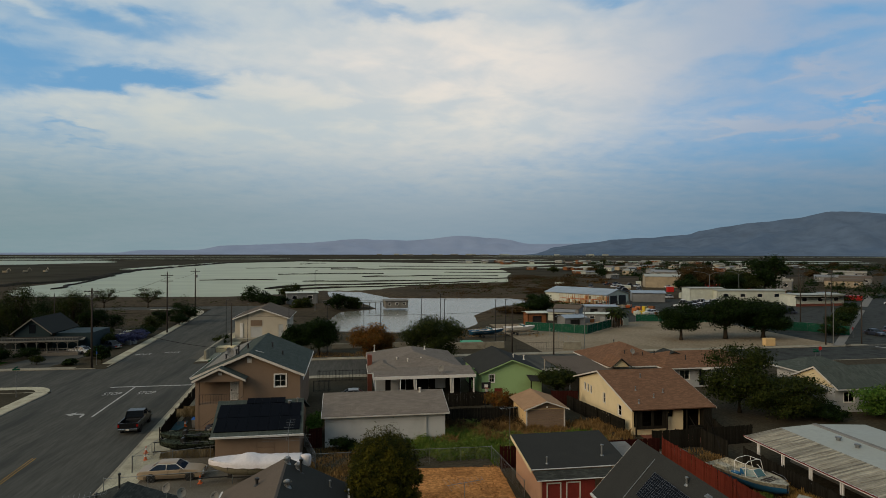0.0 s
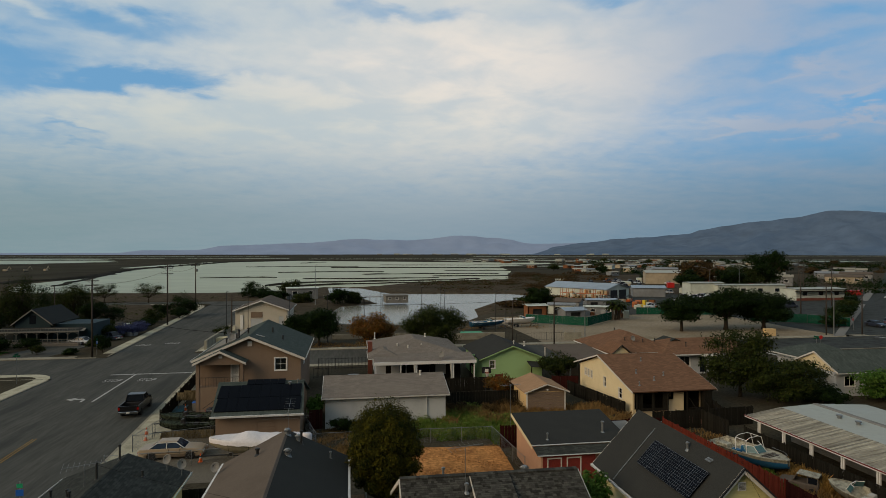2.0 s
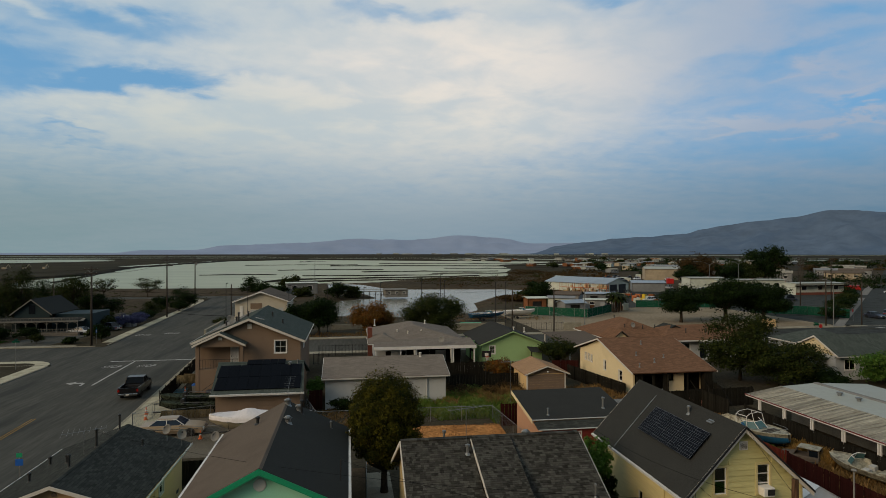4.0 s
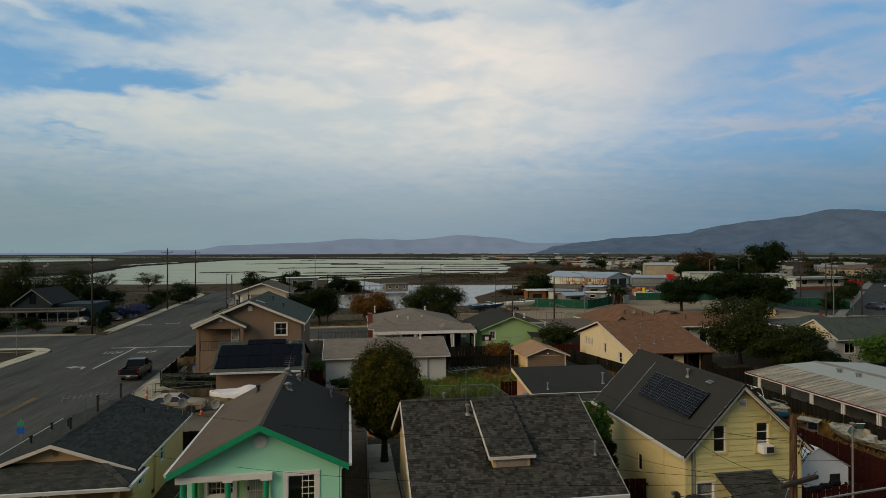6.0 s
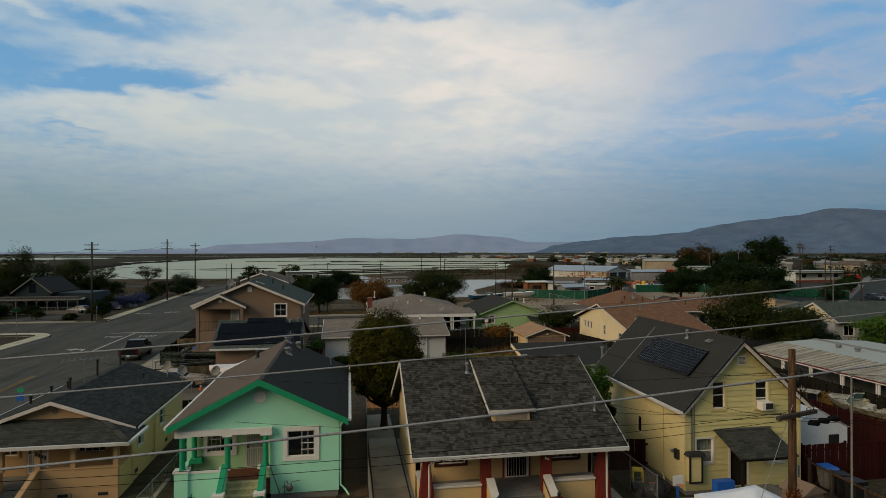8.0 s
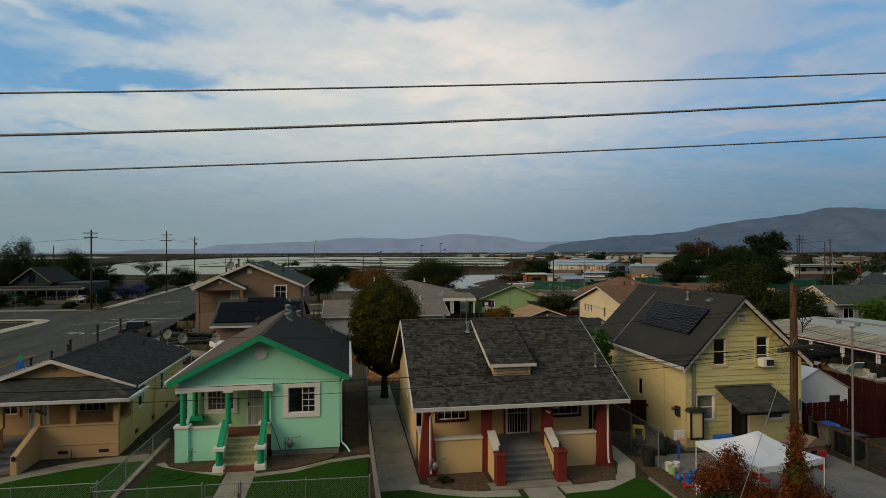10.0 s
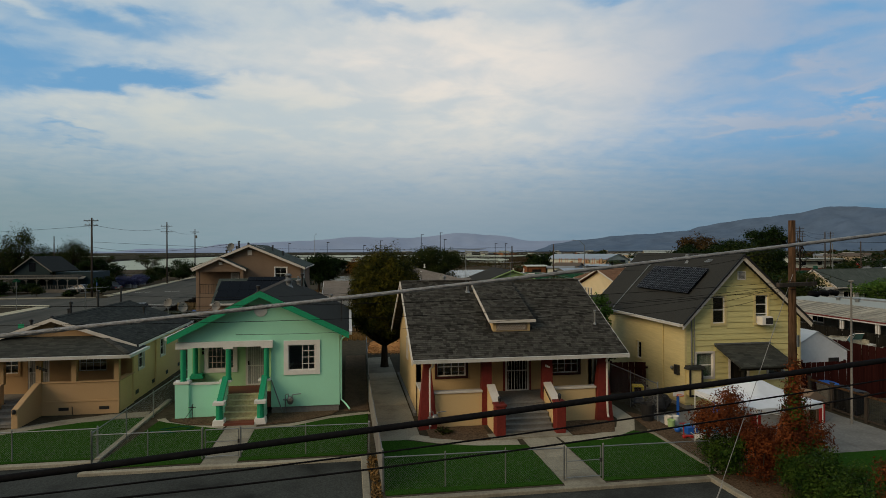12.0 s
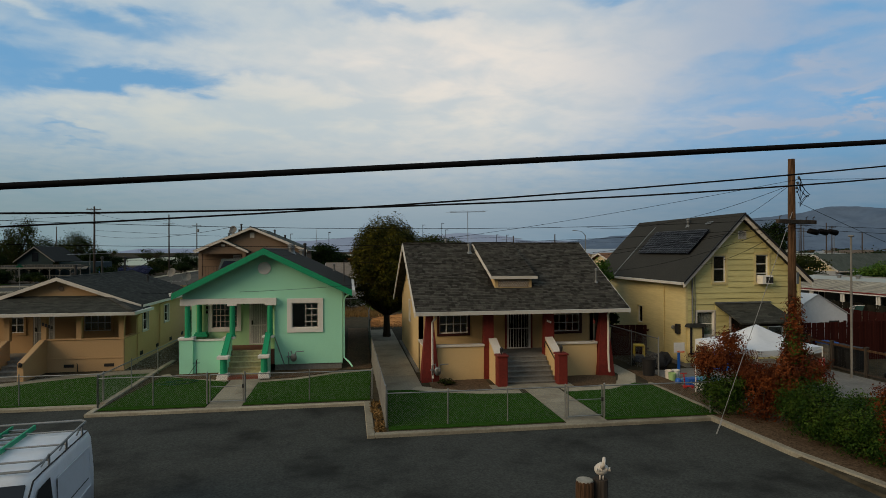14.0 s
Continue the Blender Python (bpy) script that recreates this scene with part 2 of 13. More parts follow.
def courses(name, color, second, across=0.9, up=0.14, along="x", strength=0.5, rough=0.9):
    """Roofing in courses: each tab has its own shade, with a shadow line in the relief. The courses run along x or along y."""
    m = bpy.data.materials.new(name)
    m.use_nodes = True
    nt = m.node_tree
    b = nt.nodes["Principled BSDF"]
    co = nt.nodes.new("ShaderNodeTexCoord")
    sp = nt.nodes.new("ShaderNodeSeparateXYZ")
    nt.links.new(co.outputs["Object"], sp.inputs[0])
    a, d = (sp.outputs[0], sp.outputs[1]) if along == "x" else (sp.outputs[1], sp.outputs[0])
    cm = nt.nodes.new("ShaderNodeCombineXYZ")
    nt.links.new(a, cm.inputs[0])
    nt.links.new(d, cm.inputs[1])
    br = nt.nodes.new("ShaderNodeTexBrick")
    br.offset = 0.37
    br.inputs["Scale"].default_value = 1.0
    br.inputs["Brick Width"].default_value, br.inputs["Row Height"].default_value = across, up
    br.inputs["Mortar Size"].default_value, br.inputs["Mortar Smooth"].default_value = 0.008, 0.3
    br.inputs["Color1"].default_value, br.inputs["Color2"].default_value = (*color, 1), (*second, 1)
    br.inputs["Mortar"].default_value = (*(c * 0.5 for c in color), 1)
    nt.links.new(cm.outputs[0], br.inputs["Vector"])
    n = node(nt, "ShaderNodeTexNoise", Scale=1.1, Detail=6.0)
    nt.links.new(co.outputs["Object"], n.inputs["Vector"])
    g = node(nt, "ShaderNodeTexNoise", Scale=70.0, Detail=3.0)
    nt.links.new(co.outputs["Object"], g.inputs["Vector"])
    col = blend(nt, calc(nt, "MULTIPLY", ramp(nt, n.outputs["Fac"], 0.4, 0.7), 0.35), br.outputs["Color"], tuple(c * 0.65 for c in color))
    col = blend(nt, calc(nt, "MULTIPLY", g.outputs["Fac"], 0.4), col, tuple(min(1, c * 1.6) for c in second))
    nt.links.new(col, b.inputs["Base Color"])
    b.inputs["Roughness"].default_value, b.inputs["Specular IOR Level"].default_value = rough, 0.02
    bp = node(nt, "ShaderNodeBump", Strength=strength, Distance=0.012)
    bp.invert = True
    nt.links.new(br.outputs["Fac"], bp.inputs["Height"])
    nt.links.new(bp.outputs[0], b.inputs["Normal"])
    return m


M = {}
M["asphalt"] = surf("asphalt", (0.051, 0.055, 0.051), 0.8, fine=(18, 0.35), broad=(0.45, 0.5), second=(0.020, 0.021, 0.020), bump=(55, 0.3))
M["asphalt_old"] = surf("asphalt_old", (0.078, 0.078, 0.070), 0.9, fine=(7, 0.22), broad=(0.9, 0.5), second=(0.046, 0.049, 0.046), bump=(45, 0.2), stretch=(0.5, 0.05, 1))
M["dirt"] = surf("dirt", (0.056, 0.048, 0.033), 0.95, fine=(3, 0.4), broad=(0.12, 0.4), second=(0.030, 0.027, 0.017), bump=(8, 0.5))
M["dry_lot"] = surf("dry_lot", (0.25, 0.205, 0.145), 0.95, fine=(2, 0.25), broad=(0.07, 0.4), second=(0.14, 0.118, 0.075), bump=(6, 0.3))
M["marsh"] = surf("marsh", (0.062, 0.048, 0.031), 0.95, fine=(0.5, 0.45), broad=(0.02, 0.45), second=(0.034, 0.029, 0.018), bump=(1.5, 0.8))
M["flats"] = surf("flats", (0.044, 0.038, 0.024), 0.95, fine=(0.02, 0.6), broad=(0.010, 0.5), second=(0.014, 0.016, 0.010), bump=(0.2, 0.3))
M["straw"] = surf("straw", (0.44, 0.205, 0.070), 0.95, fine=(3, 0.5), broad=(0.45, 0.5), second=(0.20, 0.088, 0.032), bump=(14, 0.8))
M["concrete"] = surf("concrete", (0.29, 0.268, 0.208), 0.9, fine=(14, 0.18), broad=(0.7, 0.4), second=(0.15, 0.128, 0.098), bump=(40, 0.15), each=0.18)
M["concrete_grey"] = surf("concrete_grey", (0.205, 0.198, 0.182), 0.9, fine=(10, 0.18), broad=(0.8, 0.35), second=(0.13, 0.125, 0.115), bump=(30, 0.2))
M["pavement_pale"] = surf("sun_bleached_pavement", (0.40, 0.375, 0.28), 0.9, fine=(10, 0.18), broad=(0.7, 0.4), second=(0.22, 0.20, 0.145), bump=(40, 0.15), each=0.16)
M["gravel"] = surf("yard_gravel", (0.135, 0.120, 0.096), 0.95, fine=(9, 0.35), broad=(0.35, 0.4), second=(0.075, 0.066, 0.052), bump=(25, 0.6))
M["turf"] = surf("turf", (0.022, 0.064, 0.009), 0.9, fine=(26, 0.75), broad=(2.2, 0.4), second=(0.028, 0.066, 0.010), bump=(60, 0.5), spec=0.1)
M["mulch"] = surf("mulch", (0.105, 0.072, 0.046), 0.95, fine=(16, 0.6), broad=(1.5, 0.3), bump=(22, 0.9))
M["road_white"] = surf("road_white", (0.40, 0.40, 0.385), 0.8, fine=(9, 0.3), broad=(1.6, 0.5), second=(0.22, 0.22, 0.21), bump=(40, 0.1))
M["road_yellow"] = surf("road_yellow", (0.26, 0.165, 0.05), 0.8, fine=(9, 0.2), broad=(1.2, 0.4), bump=(40, 0.1))
M["white_paint"] = paint("white_paint", (0.72, 0.70, 0.66), 0.5)
M["offwhite"] = surf("offwhite", (0.60, 0.56, 0.50), 0.6, fine=(20, 0.06), broad=(1.5, 0.2), bump=(60, 0.05))
M["gutter_white"] = surf("gutter_white", (0.60, 0.59, 0.56), 0.45, fine=(10, 0.08), broad=(0.9, 0.25), second=(0.36, 0.33, 0.28), bump=(60, 0.03))
M["peach"] = surf("peach_stucco", (0.44, 0.29, 0.155), 0.9, fine=(60, 0.10), broad=(0.7, 0.15), second=(0.46, 0.30, 0.18), bump=(120, 0.35))
M["sand_yellow"] = surf("sand_yellow_stucco", (0.62, 0.43, 0.215), 0.9, fine=(60, 0.10), broad=(0.7, 0.15), second=(0.48, 0.36, 0.19), bump=(120, 0.35))
M["mint"] = surf("mint_stucco", (0.37, 0.75, 0.555), 0.9, fine=(60, 0.07), broad=(0.6, 0.12), second=(0.32, 0.66, 0.48), bump=(120, 0.3))
M["mint_yellow"] = surf("pale_green_stucco", (0.42, 0.66, 0.36), 0.9, fine=(60, 0.07), broad=(0.6, 0.12), bump=(120, 0.3))
M["jade"] = surf("jade_green_trim", (0.014, 0.28, 0.135), 0.5, fine=(12, 0.12), broad=(1.0, 0.2), second=(0.012, 0.20, 0.10), bump=(40, 0.08))
M["tan"] = surf("tan_stucco", (0.57, 0.415, 0.215), 0.9, fine=(60, 0.10), broad=(0.7, 0.15), second=(0.47, 0.34, 0.18), bump=(120, 0.35))
M["oxblood"] = surf("oxblood_trim", (0.155, 0.020, 0.014), 0.6, fine=(10, 0.2), broad=(1.5, 0.25), second=(0.10, 0.015, 0.012), bump=(40, 0.12))
M["yellow_board"] = surf("yellow_siding", (0.55, 0.50, 0.23), 0.7, fine=(6, 0.10), broad=(0.8, 0.2), second=(0.46, 0.40, 0.16), bump=(30, 0.08), each=0.07, stretch=(0.3, 1, 3))
M["yellow_side"] = surf("pale_yellow_siding", (0.56, 0.47, 0.23), 0.7, fine=(6, 0.10), broad=(0.8, 0.22), second=(0.44, 0.36, 0.17), bump=(30, 0.08), island=0.06, stretch=(1, 0.3, 3))
M["brown_stucco"] = surf("brown_stucco", (0.215, 0.155, 0.112), 0.9, fine=(30, 0.10), broad=(0.5, 0.15), bump=(80, 0.3))
M["lime"] = surf("lime_stucco", (0.31, 0.46, 0.21), 0.9, fine=(30, 0.08), broad=(0.5, 0.15), bump=(80, 0.3))
M["cream"] = surf("cream_stucco", (0.70, 0.58, 0.36), 0.9, fine=(30, 0.06), broad=(0.5, 0.12), bump=(80, 0.25))
M["salmon"] = surf("salmon_stucco", (0.50, 0.285, 0.175), 0.9, fine=(20, 0.14), broad=(0.5, 0.3), second=(0.35, 0.19, 0.11), bump=(60, 0.4))
M["pale_grey"] = surf("pale_grey_stucco", (0.46, 0.47, 0.47), 0.9, fine=(30, 0.06), broad=(0.5, 0.2), bump=(80, 0.25))
M["brick_board"] = surf("brick_red_fence_board", (0.125, 0.026, 0.016), 0.8, fine=(4, 0.25), broad=(1.3, 0.3), second=(0.10, 0.018, 0.012), bump=(20, 0.3), each=0.15, stretch=(3, 3, 0.4))
M["red_board"] = surf("red_fence_board", (0.028, 0.0085, 0.007), 0.8, fine=(4, 0.25), broad=(1.3, 0.3), second=(0.07, 0.014, 0.012), bump=(20, 0.3), each=0.18, stretch=(3, 3, 0.4))
M["dark_board"] = surf("weathered_fence_board", (0.017, 0.0155, 0.012), 0.9, fine=(4, 0.35), broad=(1.3, 0.3), bump=(20, 0.4), each=0.25, stretch=(3, 3, 0.4))
M["red_door"] = surf("barn_red_boards", (0.19, 0.026, 0.018), 0.7, fine=(8, 0.2), broad=(1.0, 0.25), bump=(30, 0.2))
M["charcoal_tab"] = surf("charcoal_shingle", (0.058, 0.056, 0.049), 0.95, fine=(45, 0.45), broad=(3.0, 0.25), bump=(90, 0.5), island=0.5, spec=0.2, hue=0.02)
M["charcoal_tab_each"] = surf("charcoal_shingle_single", (0.058, 0.056, 0.049), 0.95, fine=(45, 0.45), broad=(3.0, 0.25), bump=(90, 0.5), each=0.5, spec=0.2, hue=0.02)
M["oxblood_dark"] = surf("dark_oxblood_frame", (0.045, 0.012, 0.010), 0.6, fine=(10, 0.2), broad=(1.5, 0.25), bump=(40, 0.12))
M["roof_under"] = surf("roof_felt", (0.028, 0.027, 0.027), 0.95, bump=(40, 0.2))
M["slate_roof"] = courses("slate_grey_shingles", (0.018, 0.020, 0.019), (0.050, 0.054, 0.050), 0.33, 0.14, "y")
M["slate_roof_x"] = courses("slate_grey_shingles_cross", (0.018, 0.020, 0.018), (0.062, 0.064, 0.056), 0.33, 0.14, "x")
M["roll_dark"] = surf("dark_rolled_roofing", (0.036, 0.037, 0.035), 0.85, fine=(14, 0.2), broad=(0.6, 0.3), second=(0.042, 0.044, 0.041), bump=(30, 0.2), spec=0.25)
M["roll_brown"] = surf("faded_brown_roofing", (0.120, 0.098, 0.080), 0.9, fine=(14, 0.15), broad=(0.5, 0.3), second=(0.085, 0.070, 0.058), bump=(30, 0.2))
M["grey_brown_roof"] = courses("grey_brown_shingles", (0.135, 0.116, 0.098), (0.190, 0.164, 0.140), 0.5, 0.18, "x", 0.3)
M["russet_roof"] = courses("russet_shingles", (0.105, 0.058, 0.036), (0.185, 0.102, 0.062), 0.4, 0.16, "x", 0.4)
M["tan_roof"] = courses("tan_shingles", (0.27, 0.165, 0.095), (0.33, 0.21, 0.125), 0.5, 0.18, "x", 0.3)
M["green_roof"] = courses("grey_green_shingles", (0.040, 0.052, 0.047), (0.072, 0.084, 0.076), 0.5, 0.2, "y", 0.3)
M["glass"] = glass_pane("window_glass")
M["dark_glass"] = surf("dark_glass", (0.008, 0.011, 0.016), 0.12, fine=(3, 0.1), broad=(1, 0.1), bump=(1, 0.0), spec=0.35)
M["curtain"] = surf("curtain_cloth", (0.42, 0.42, 0.40), 0.95, fine=(12, 0.15), broad=(2, 0.15), bump=(20, 0.2))
M["steel"] = surf("galvanised_steel", (0.24, 0.25, 0.25), 0.5, 0.7, fine=(20, 0.15), broad=(2, 0.3), bump=(60, 0.05))
M["dark_metal"] = surf("dark_metal", (0.05, 0.05, 0.05), 0.5, 0.6, fine=(20, 0.15), broad=(2, 0.3), bump=(60, 0.05))
M["black"] = surf("black_rubber", (0.015, 0.015, 0.016), 0.6, fine=(20, 0.2), broad=(2, 0.2), bump=(60, 0.1))
M["cable"] = surf("cable_black", (0.010, 0.010, 0.011), 0.76, fine=(30, 0.3), broad=(3, 0.3), bump=(50, 0.3))
M["cable_grey"] = surf("cable_bare", (0.27, 0.275, 0.28), 0.55, 0.2, fine=(60, 0.3), broad=(3, 0.3), bump=(90, 0.5))
M["pole_wood"] = surf("creosoted_wood", (0.088, 0.050, 0.028), 0.9, fine=(6, 0.6), broad=(1.6, 0.5), second=(0.035, 0.024, 0.017), bump=(14, 0.7), stretch=(4, 4, 0.3))
M["pole_dark"] = surf("old_pole_wood", (0.060, 0.050, 0.042), 0.9, fine=(6, 0.3), broad=(1, 0.3), bump=(14, 0.5), stretch=(4, 4, 0.3))
M["grey_wood"] = surf("weathered_grey_wood", (0.20, 0.175, 0.145), 0.9, fine=(6, 0.3), broad=(1, 0.3), bump=(14, 0.5), stretch=(0.4, 4, 4))
M["step_wood"] = surf("painted_step_boards", (0.42, 0.38, 0.22), 0.8, fine=(9, 0.2), broad=(2.0, 0.35), second=(0.22, 0.20, 0.12), bump=(30, 0.2))
M["tile_red"] = surf("red_tile", (0.17, 0.055, 0.035), 0.6, fine=(6, 0.15), broad=(1.6, 0.3), bump=(10, 0.2))
M["canvas_white"] = surf("white_canvas", (0.64, 0.67, 0.71), 0.8, fine=(6, 0.04), broad=(0.8, 0.12), bump=(5, 0.15))
M["tarp"] = surf("white_tarpaulin", (0.66, 0.62, 0.62), 0.7, fine=(5, 0.06), broad=(1.0, 0.15), bump=(4, 0.6))
M["solar"] = surf("solar_cells", (0.003, 0.004, 0.007), 0.5, fine=(4, 0.15), broad=(1, 0.2), bump=(1, 0.0), spec=0.04, each=0.1)
M["solar_line"] = surf("solar_grid_line", (0.13, 0.14, 0.16), 0.4, 0.3, bump=(1, 0.0))
M["bark"] = surf("bark", (0.050, 0.040, 0.030), 0.95, fine=(8, 0.4), broad=(1.5, 0.3), bump=(16, 0.9), stretch=(3, 3, 0.6))
M["blue_plastic"] = surf("blue_plastic", (0.012, 0.10, 0.42), 0.4, fine=(9, 0.08), broad=(1, 0.15), bump=(30, 0.03), spec=0.5)
M["pool_blue"] = surf("pale_blue_vinyl", (0.05, 0.26, 0.42), 0.5, fine=(9, 0.08), broad=(2.5, 0.5), second=(0.30, 0.42, 0.48), bump=(30, 0.05))
M["red_plastic"] = surf("red_plastic", (0.42, 0.018, 0.014), 0.4, fine=(9, 0.08), broad=(1, 0.15), bump=(30, 0.03), spec=0.5)
M["yellow_plastic"] = surf("yellow_plastic", (0.62, 0.43, 0.02), 0.4, fine=(9, 0.08), broad=(1, 0.15), bump=(30, 0.03), spec=0.5)
M["orange_plastic"] = surf("orange_plastic", (0.62, 0.115, 0.02), 0.5, fine=(9, 0.08), broad=(1, 0.15), bump=(30, 0.03), spec=0.4)
M["white_plastic"] = surf("white_plastic", (0.62, 0.62, 0.60), 0.45, fine=(9, 0.05), broad=(1, 0.15), bump=(30, 0.03), spec=0.5)
M["tarp_blue"] = surf("blue_tarpaulin", (0.012, 0.085, 0.12), 0.6, fine=(4, 0.3), broad=(1.5, 0.5), second=(0.03, 0.05, 0.06), bump=(5, 0.9))
M["teal_board"] = surf("dark_teal_siding", (0.009, 0.026, 0.032), 0.7, fine=(8, 0.2), broad=(0.6, 0.2), bump=(20, 0.2))
M["green_screen"] = surf("green_screen_cloth", (0.012, 0.075, 0.045), 0.85, fine=(3, 0.15), broad=(0.4, 0.25), bump=(10, 0.1))
M["corrugated"] = surf("weathered_metal_roof", (0.30, 0.275, 0.21), 0.6, 0.1, fine=(4, 0.3), broad=(1.1, 0.5), second=(0.11, 0.085, 0.055), bump=(20, 0.1), stretch=(0.35, 4, 1), island=0.4)
M["white_roof"] = surf("white_roof_coating", (0.33, 0.35, 0.32), 0.7, fine=(2, 0.08), broad=(0.25, 0.35), second=(0.32, 0.33, 0.29), bump=(12, 0.1))
# Murky base colour, kept pale in place of bright cloud mirrored by waves.
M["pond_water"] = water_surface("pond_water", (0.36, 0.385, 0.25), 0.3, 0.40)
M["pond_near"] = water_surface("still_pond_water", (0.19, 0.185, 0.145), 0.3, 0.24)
M["trim_grey"] = surf("grey_trim", (0.19, 0.185, 0.165), 0.8, fine=(10, 0.2), broad=(1.0, 0.3), bump=(30, 0.1))
M["bark_pale"] = surf("pale_log", (0.30, 0.29, 0.25), 0.9, fine=(8, 0.2), broad=(3, 0.3), bump=(16, 0.5))


# ---- building blocks ----
class Shape:
    """Vertices and faces of one mesh."""

    def __init__(self):
        self.v, self.f = [], []

    def add(self, verts, faces):
        k = len(self.v)
        self.v += [tuple(p) for p in verts]
        self.f += [tuple(i + k for i in f) for f in faces]
        return self

    def box(self, x0, x1, y0, y1, z0, z1, m=None):
        p = [(x, y, z) for z in (z0, z1) for x, y in ((x0, y0), (x1, y0), (x1, y1), (x0, y1))]
        if m is not None:
            p = [m @ Vector(q) for q in p]
        return self.add(p, [(3, 2, 1, 0), (4, 5, 6, 7), (0, 1, 5, 4), (1, 2, 6, 5), (2, 3, 7, 6), (3, 0, 4, 7)])

    def prism(self, pts, axis, a, b):
        """A polygon in the plane across an axis, drawn out along it. pts are (y,z), (x,z) or (x,y) for x, y, z."""
        def at(p, w):
            return (w, p[0], p[1]) if axis == "x" else (p[0], w, p[1]) if axis == "y" else (p[0], p[1], w)
        n = len(pts)
        verts = [at(p, a) for p in pts] + [at(p, b) for p in pts]
        return self.add(verts, [tuple(range(n))[::-1], tuple(range(n, 2 * n))] + [(i, (i + 1) % n, n + (i + 1) % n, n + i) for i in range(n)])

    def slab(self, quad, thick):
        """A plate: the top quad, and the same quad thick lower along its normal."""
        q = [Vector(p) for p in quad]
        nrm = (q[1] - q[0]).cross(q[-1] - q[0]).normalized()
        if nrm.z < 0:
            nrm = -nrm
        low = [p - nrm * thick for p in q]
        n = len(q)
        return self.add(q + low, [tuple(range(n)), tuple(range(2 * n - 1, n - 1, -1))] + [(i, n + i, n + (i + 1) % n, (i + 1) % n) for i in range(n)])

    def bar(self, a, b, w, h=None, up=(0, 0, 1)):
        """A straight square bar from a to b."""
        a, b = Vector(a), Vector(b)
        d = (b - a).normalized()
        s = d.cross(Vector(up))
        s = s.normalized() if s.length > 1e-4 else Vector((1, 0, 0))
        t = s.cross(d).normalized()
        h = h or w
        c = [s * i * w / 2 + t * j * h / 2 for i, j in ((-1, -1), (1, -1), (1, 1), (-1, 1))]
        return self.add([a + k for k in c] + [b + k for k in c], [(3, 2, 1, 0), (4, 5, 6, 7), (0, 1, 5, 4), (1, 2, 6, 5), (2, 3, 7, 6), (3, 0, 4, 7)])

    def tube(self, pts, r, n=6, cap=True):
        """A round tube through points; r is one radius or one for each point."""
        pts = [Vector(p) for p in pts]
        rs = r if isinstance(r, (list, tuple)) else [r] * len(pts)
        k = len(self.v)
        side = None
        for i, p in enumerate(pts):
            d = (pts[min(i + 1, len(pts) - 1)] - pts[max(i - 1, 0)]).normalized()
            if side is None:
                side = d.cross(Vector((0, 0, 1)) if abs(d.z) < 0.9 else Vector((1, 0, 0))).normalized()
            side = (side - d * side.dot(d)).normalized()
            other = d.cross(side)
            for j in range(n):
                a = 2 * math.pi * j / n
                self.v.append(tuple(p + (side * math.cos(a) + other * math.sin(a)) * rs[i]))
        for i in range(len(pts) - 1):
            for j in range(n):
                j2 = (j + 1) % n
                self.f.append((k + i * n + j, k + i * n + j2, k + (i + 1) * n + j2, k + (i + 1) * n + j))
        if cap:
            self.f.append(tuple(k + j for j in range(n))[::-1])
            self.f.append(tuple(k + (len(pts) - 1) * n + j for j in range(n)))
        return self

    def lathe(self, profile, c=(0, 0, 0), n=12, squash=(1, 1)):
        """Turned about a standing axis: profile of (radius, height)."""
        k = len(self.v)
        for r, z in profile:
            for j in range(n):
                a = 2 * math.pi * j / n
                self.v.append((c[0] + r * math.cos(a) * squash[0], c[1] + r * math.sin(a) * squash[1], c[2] + z))
        for i in range(len(profile) - 1):
            for j in range(n):
                j2 = (j + 1) % n
                self.f.append((k + i * n + j, k + i * n + j2, k + (i + 1) * n + j2, k + (i + 1) * n + j))
        self.f.append(tuple(k + j for j in range(n))[::-1])
        self.f.append(tuple(k + (len(profile) - 1) * n + j for j in range(n)))
        return self

    def ball(self, c, r, n=10, rings=6, rough=0.0, rng=None):
        prof = [(math.sin(math.pi * i / rings), -math.cos(math.pi * i / rings)) for i in range(1, rings)]
        k = len(self.v)
        for s, z in prof:
            for j in range(n):
                a = 2 * math.pi * j / n
                g = 1 + (rng.uniform(-rough, rough) if rng else 0)
                self.v.append((c[0] + r[0] * s * math.cos(a) * g, c[1] + r[1] * s * math.sin(a) * g, c[2] + r[2] * z * g))
        for i in range(len(prof) - 1):
            for j in range(n):
                j2 = (j + 1) % n
                self.f.append((k + i * n + j, k + i * n + j2, k + (i + 1) * n + j2, k + (i + 1) * n + j))
        self.f.append(tuple(k + j for j in range(n))[::-1])
        self.f.append(tuple(k + (len(prof) - 1) * n + j for j in range(n)))
        return self

    def wall(self, axis, at, inner, a0, a1, z0, z1, holes=(), gable=None):
        """A wall across an axis, from its outer face at to its inner face, with openings (a0, a1, z0, z1) and a gable (apex place, apex height)."""
        xs = sorted({a0, a1, *(h[0] for h in holes), *(h[1] for h in holes)})
        zs = sorted({z0, z1, *(h[2] for h in holes), *(h[3] for h in holes)})
        solid = {}
        for i in range(len(xs) - 1):
            for j in range(len(zs) - 1):
                cx, cz = (xs[i] + xs[i + 1]) / 2, (zs[j] + zs[j + 1]) / 2
                solid[i, j] = not any(h[0] < cx < h[1] and h[2] < cz < h[3] for h in holes)

        def at3(a, w, z):
            return (a, w, z) if axis == "y" else (w, a, z)
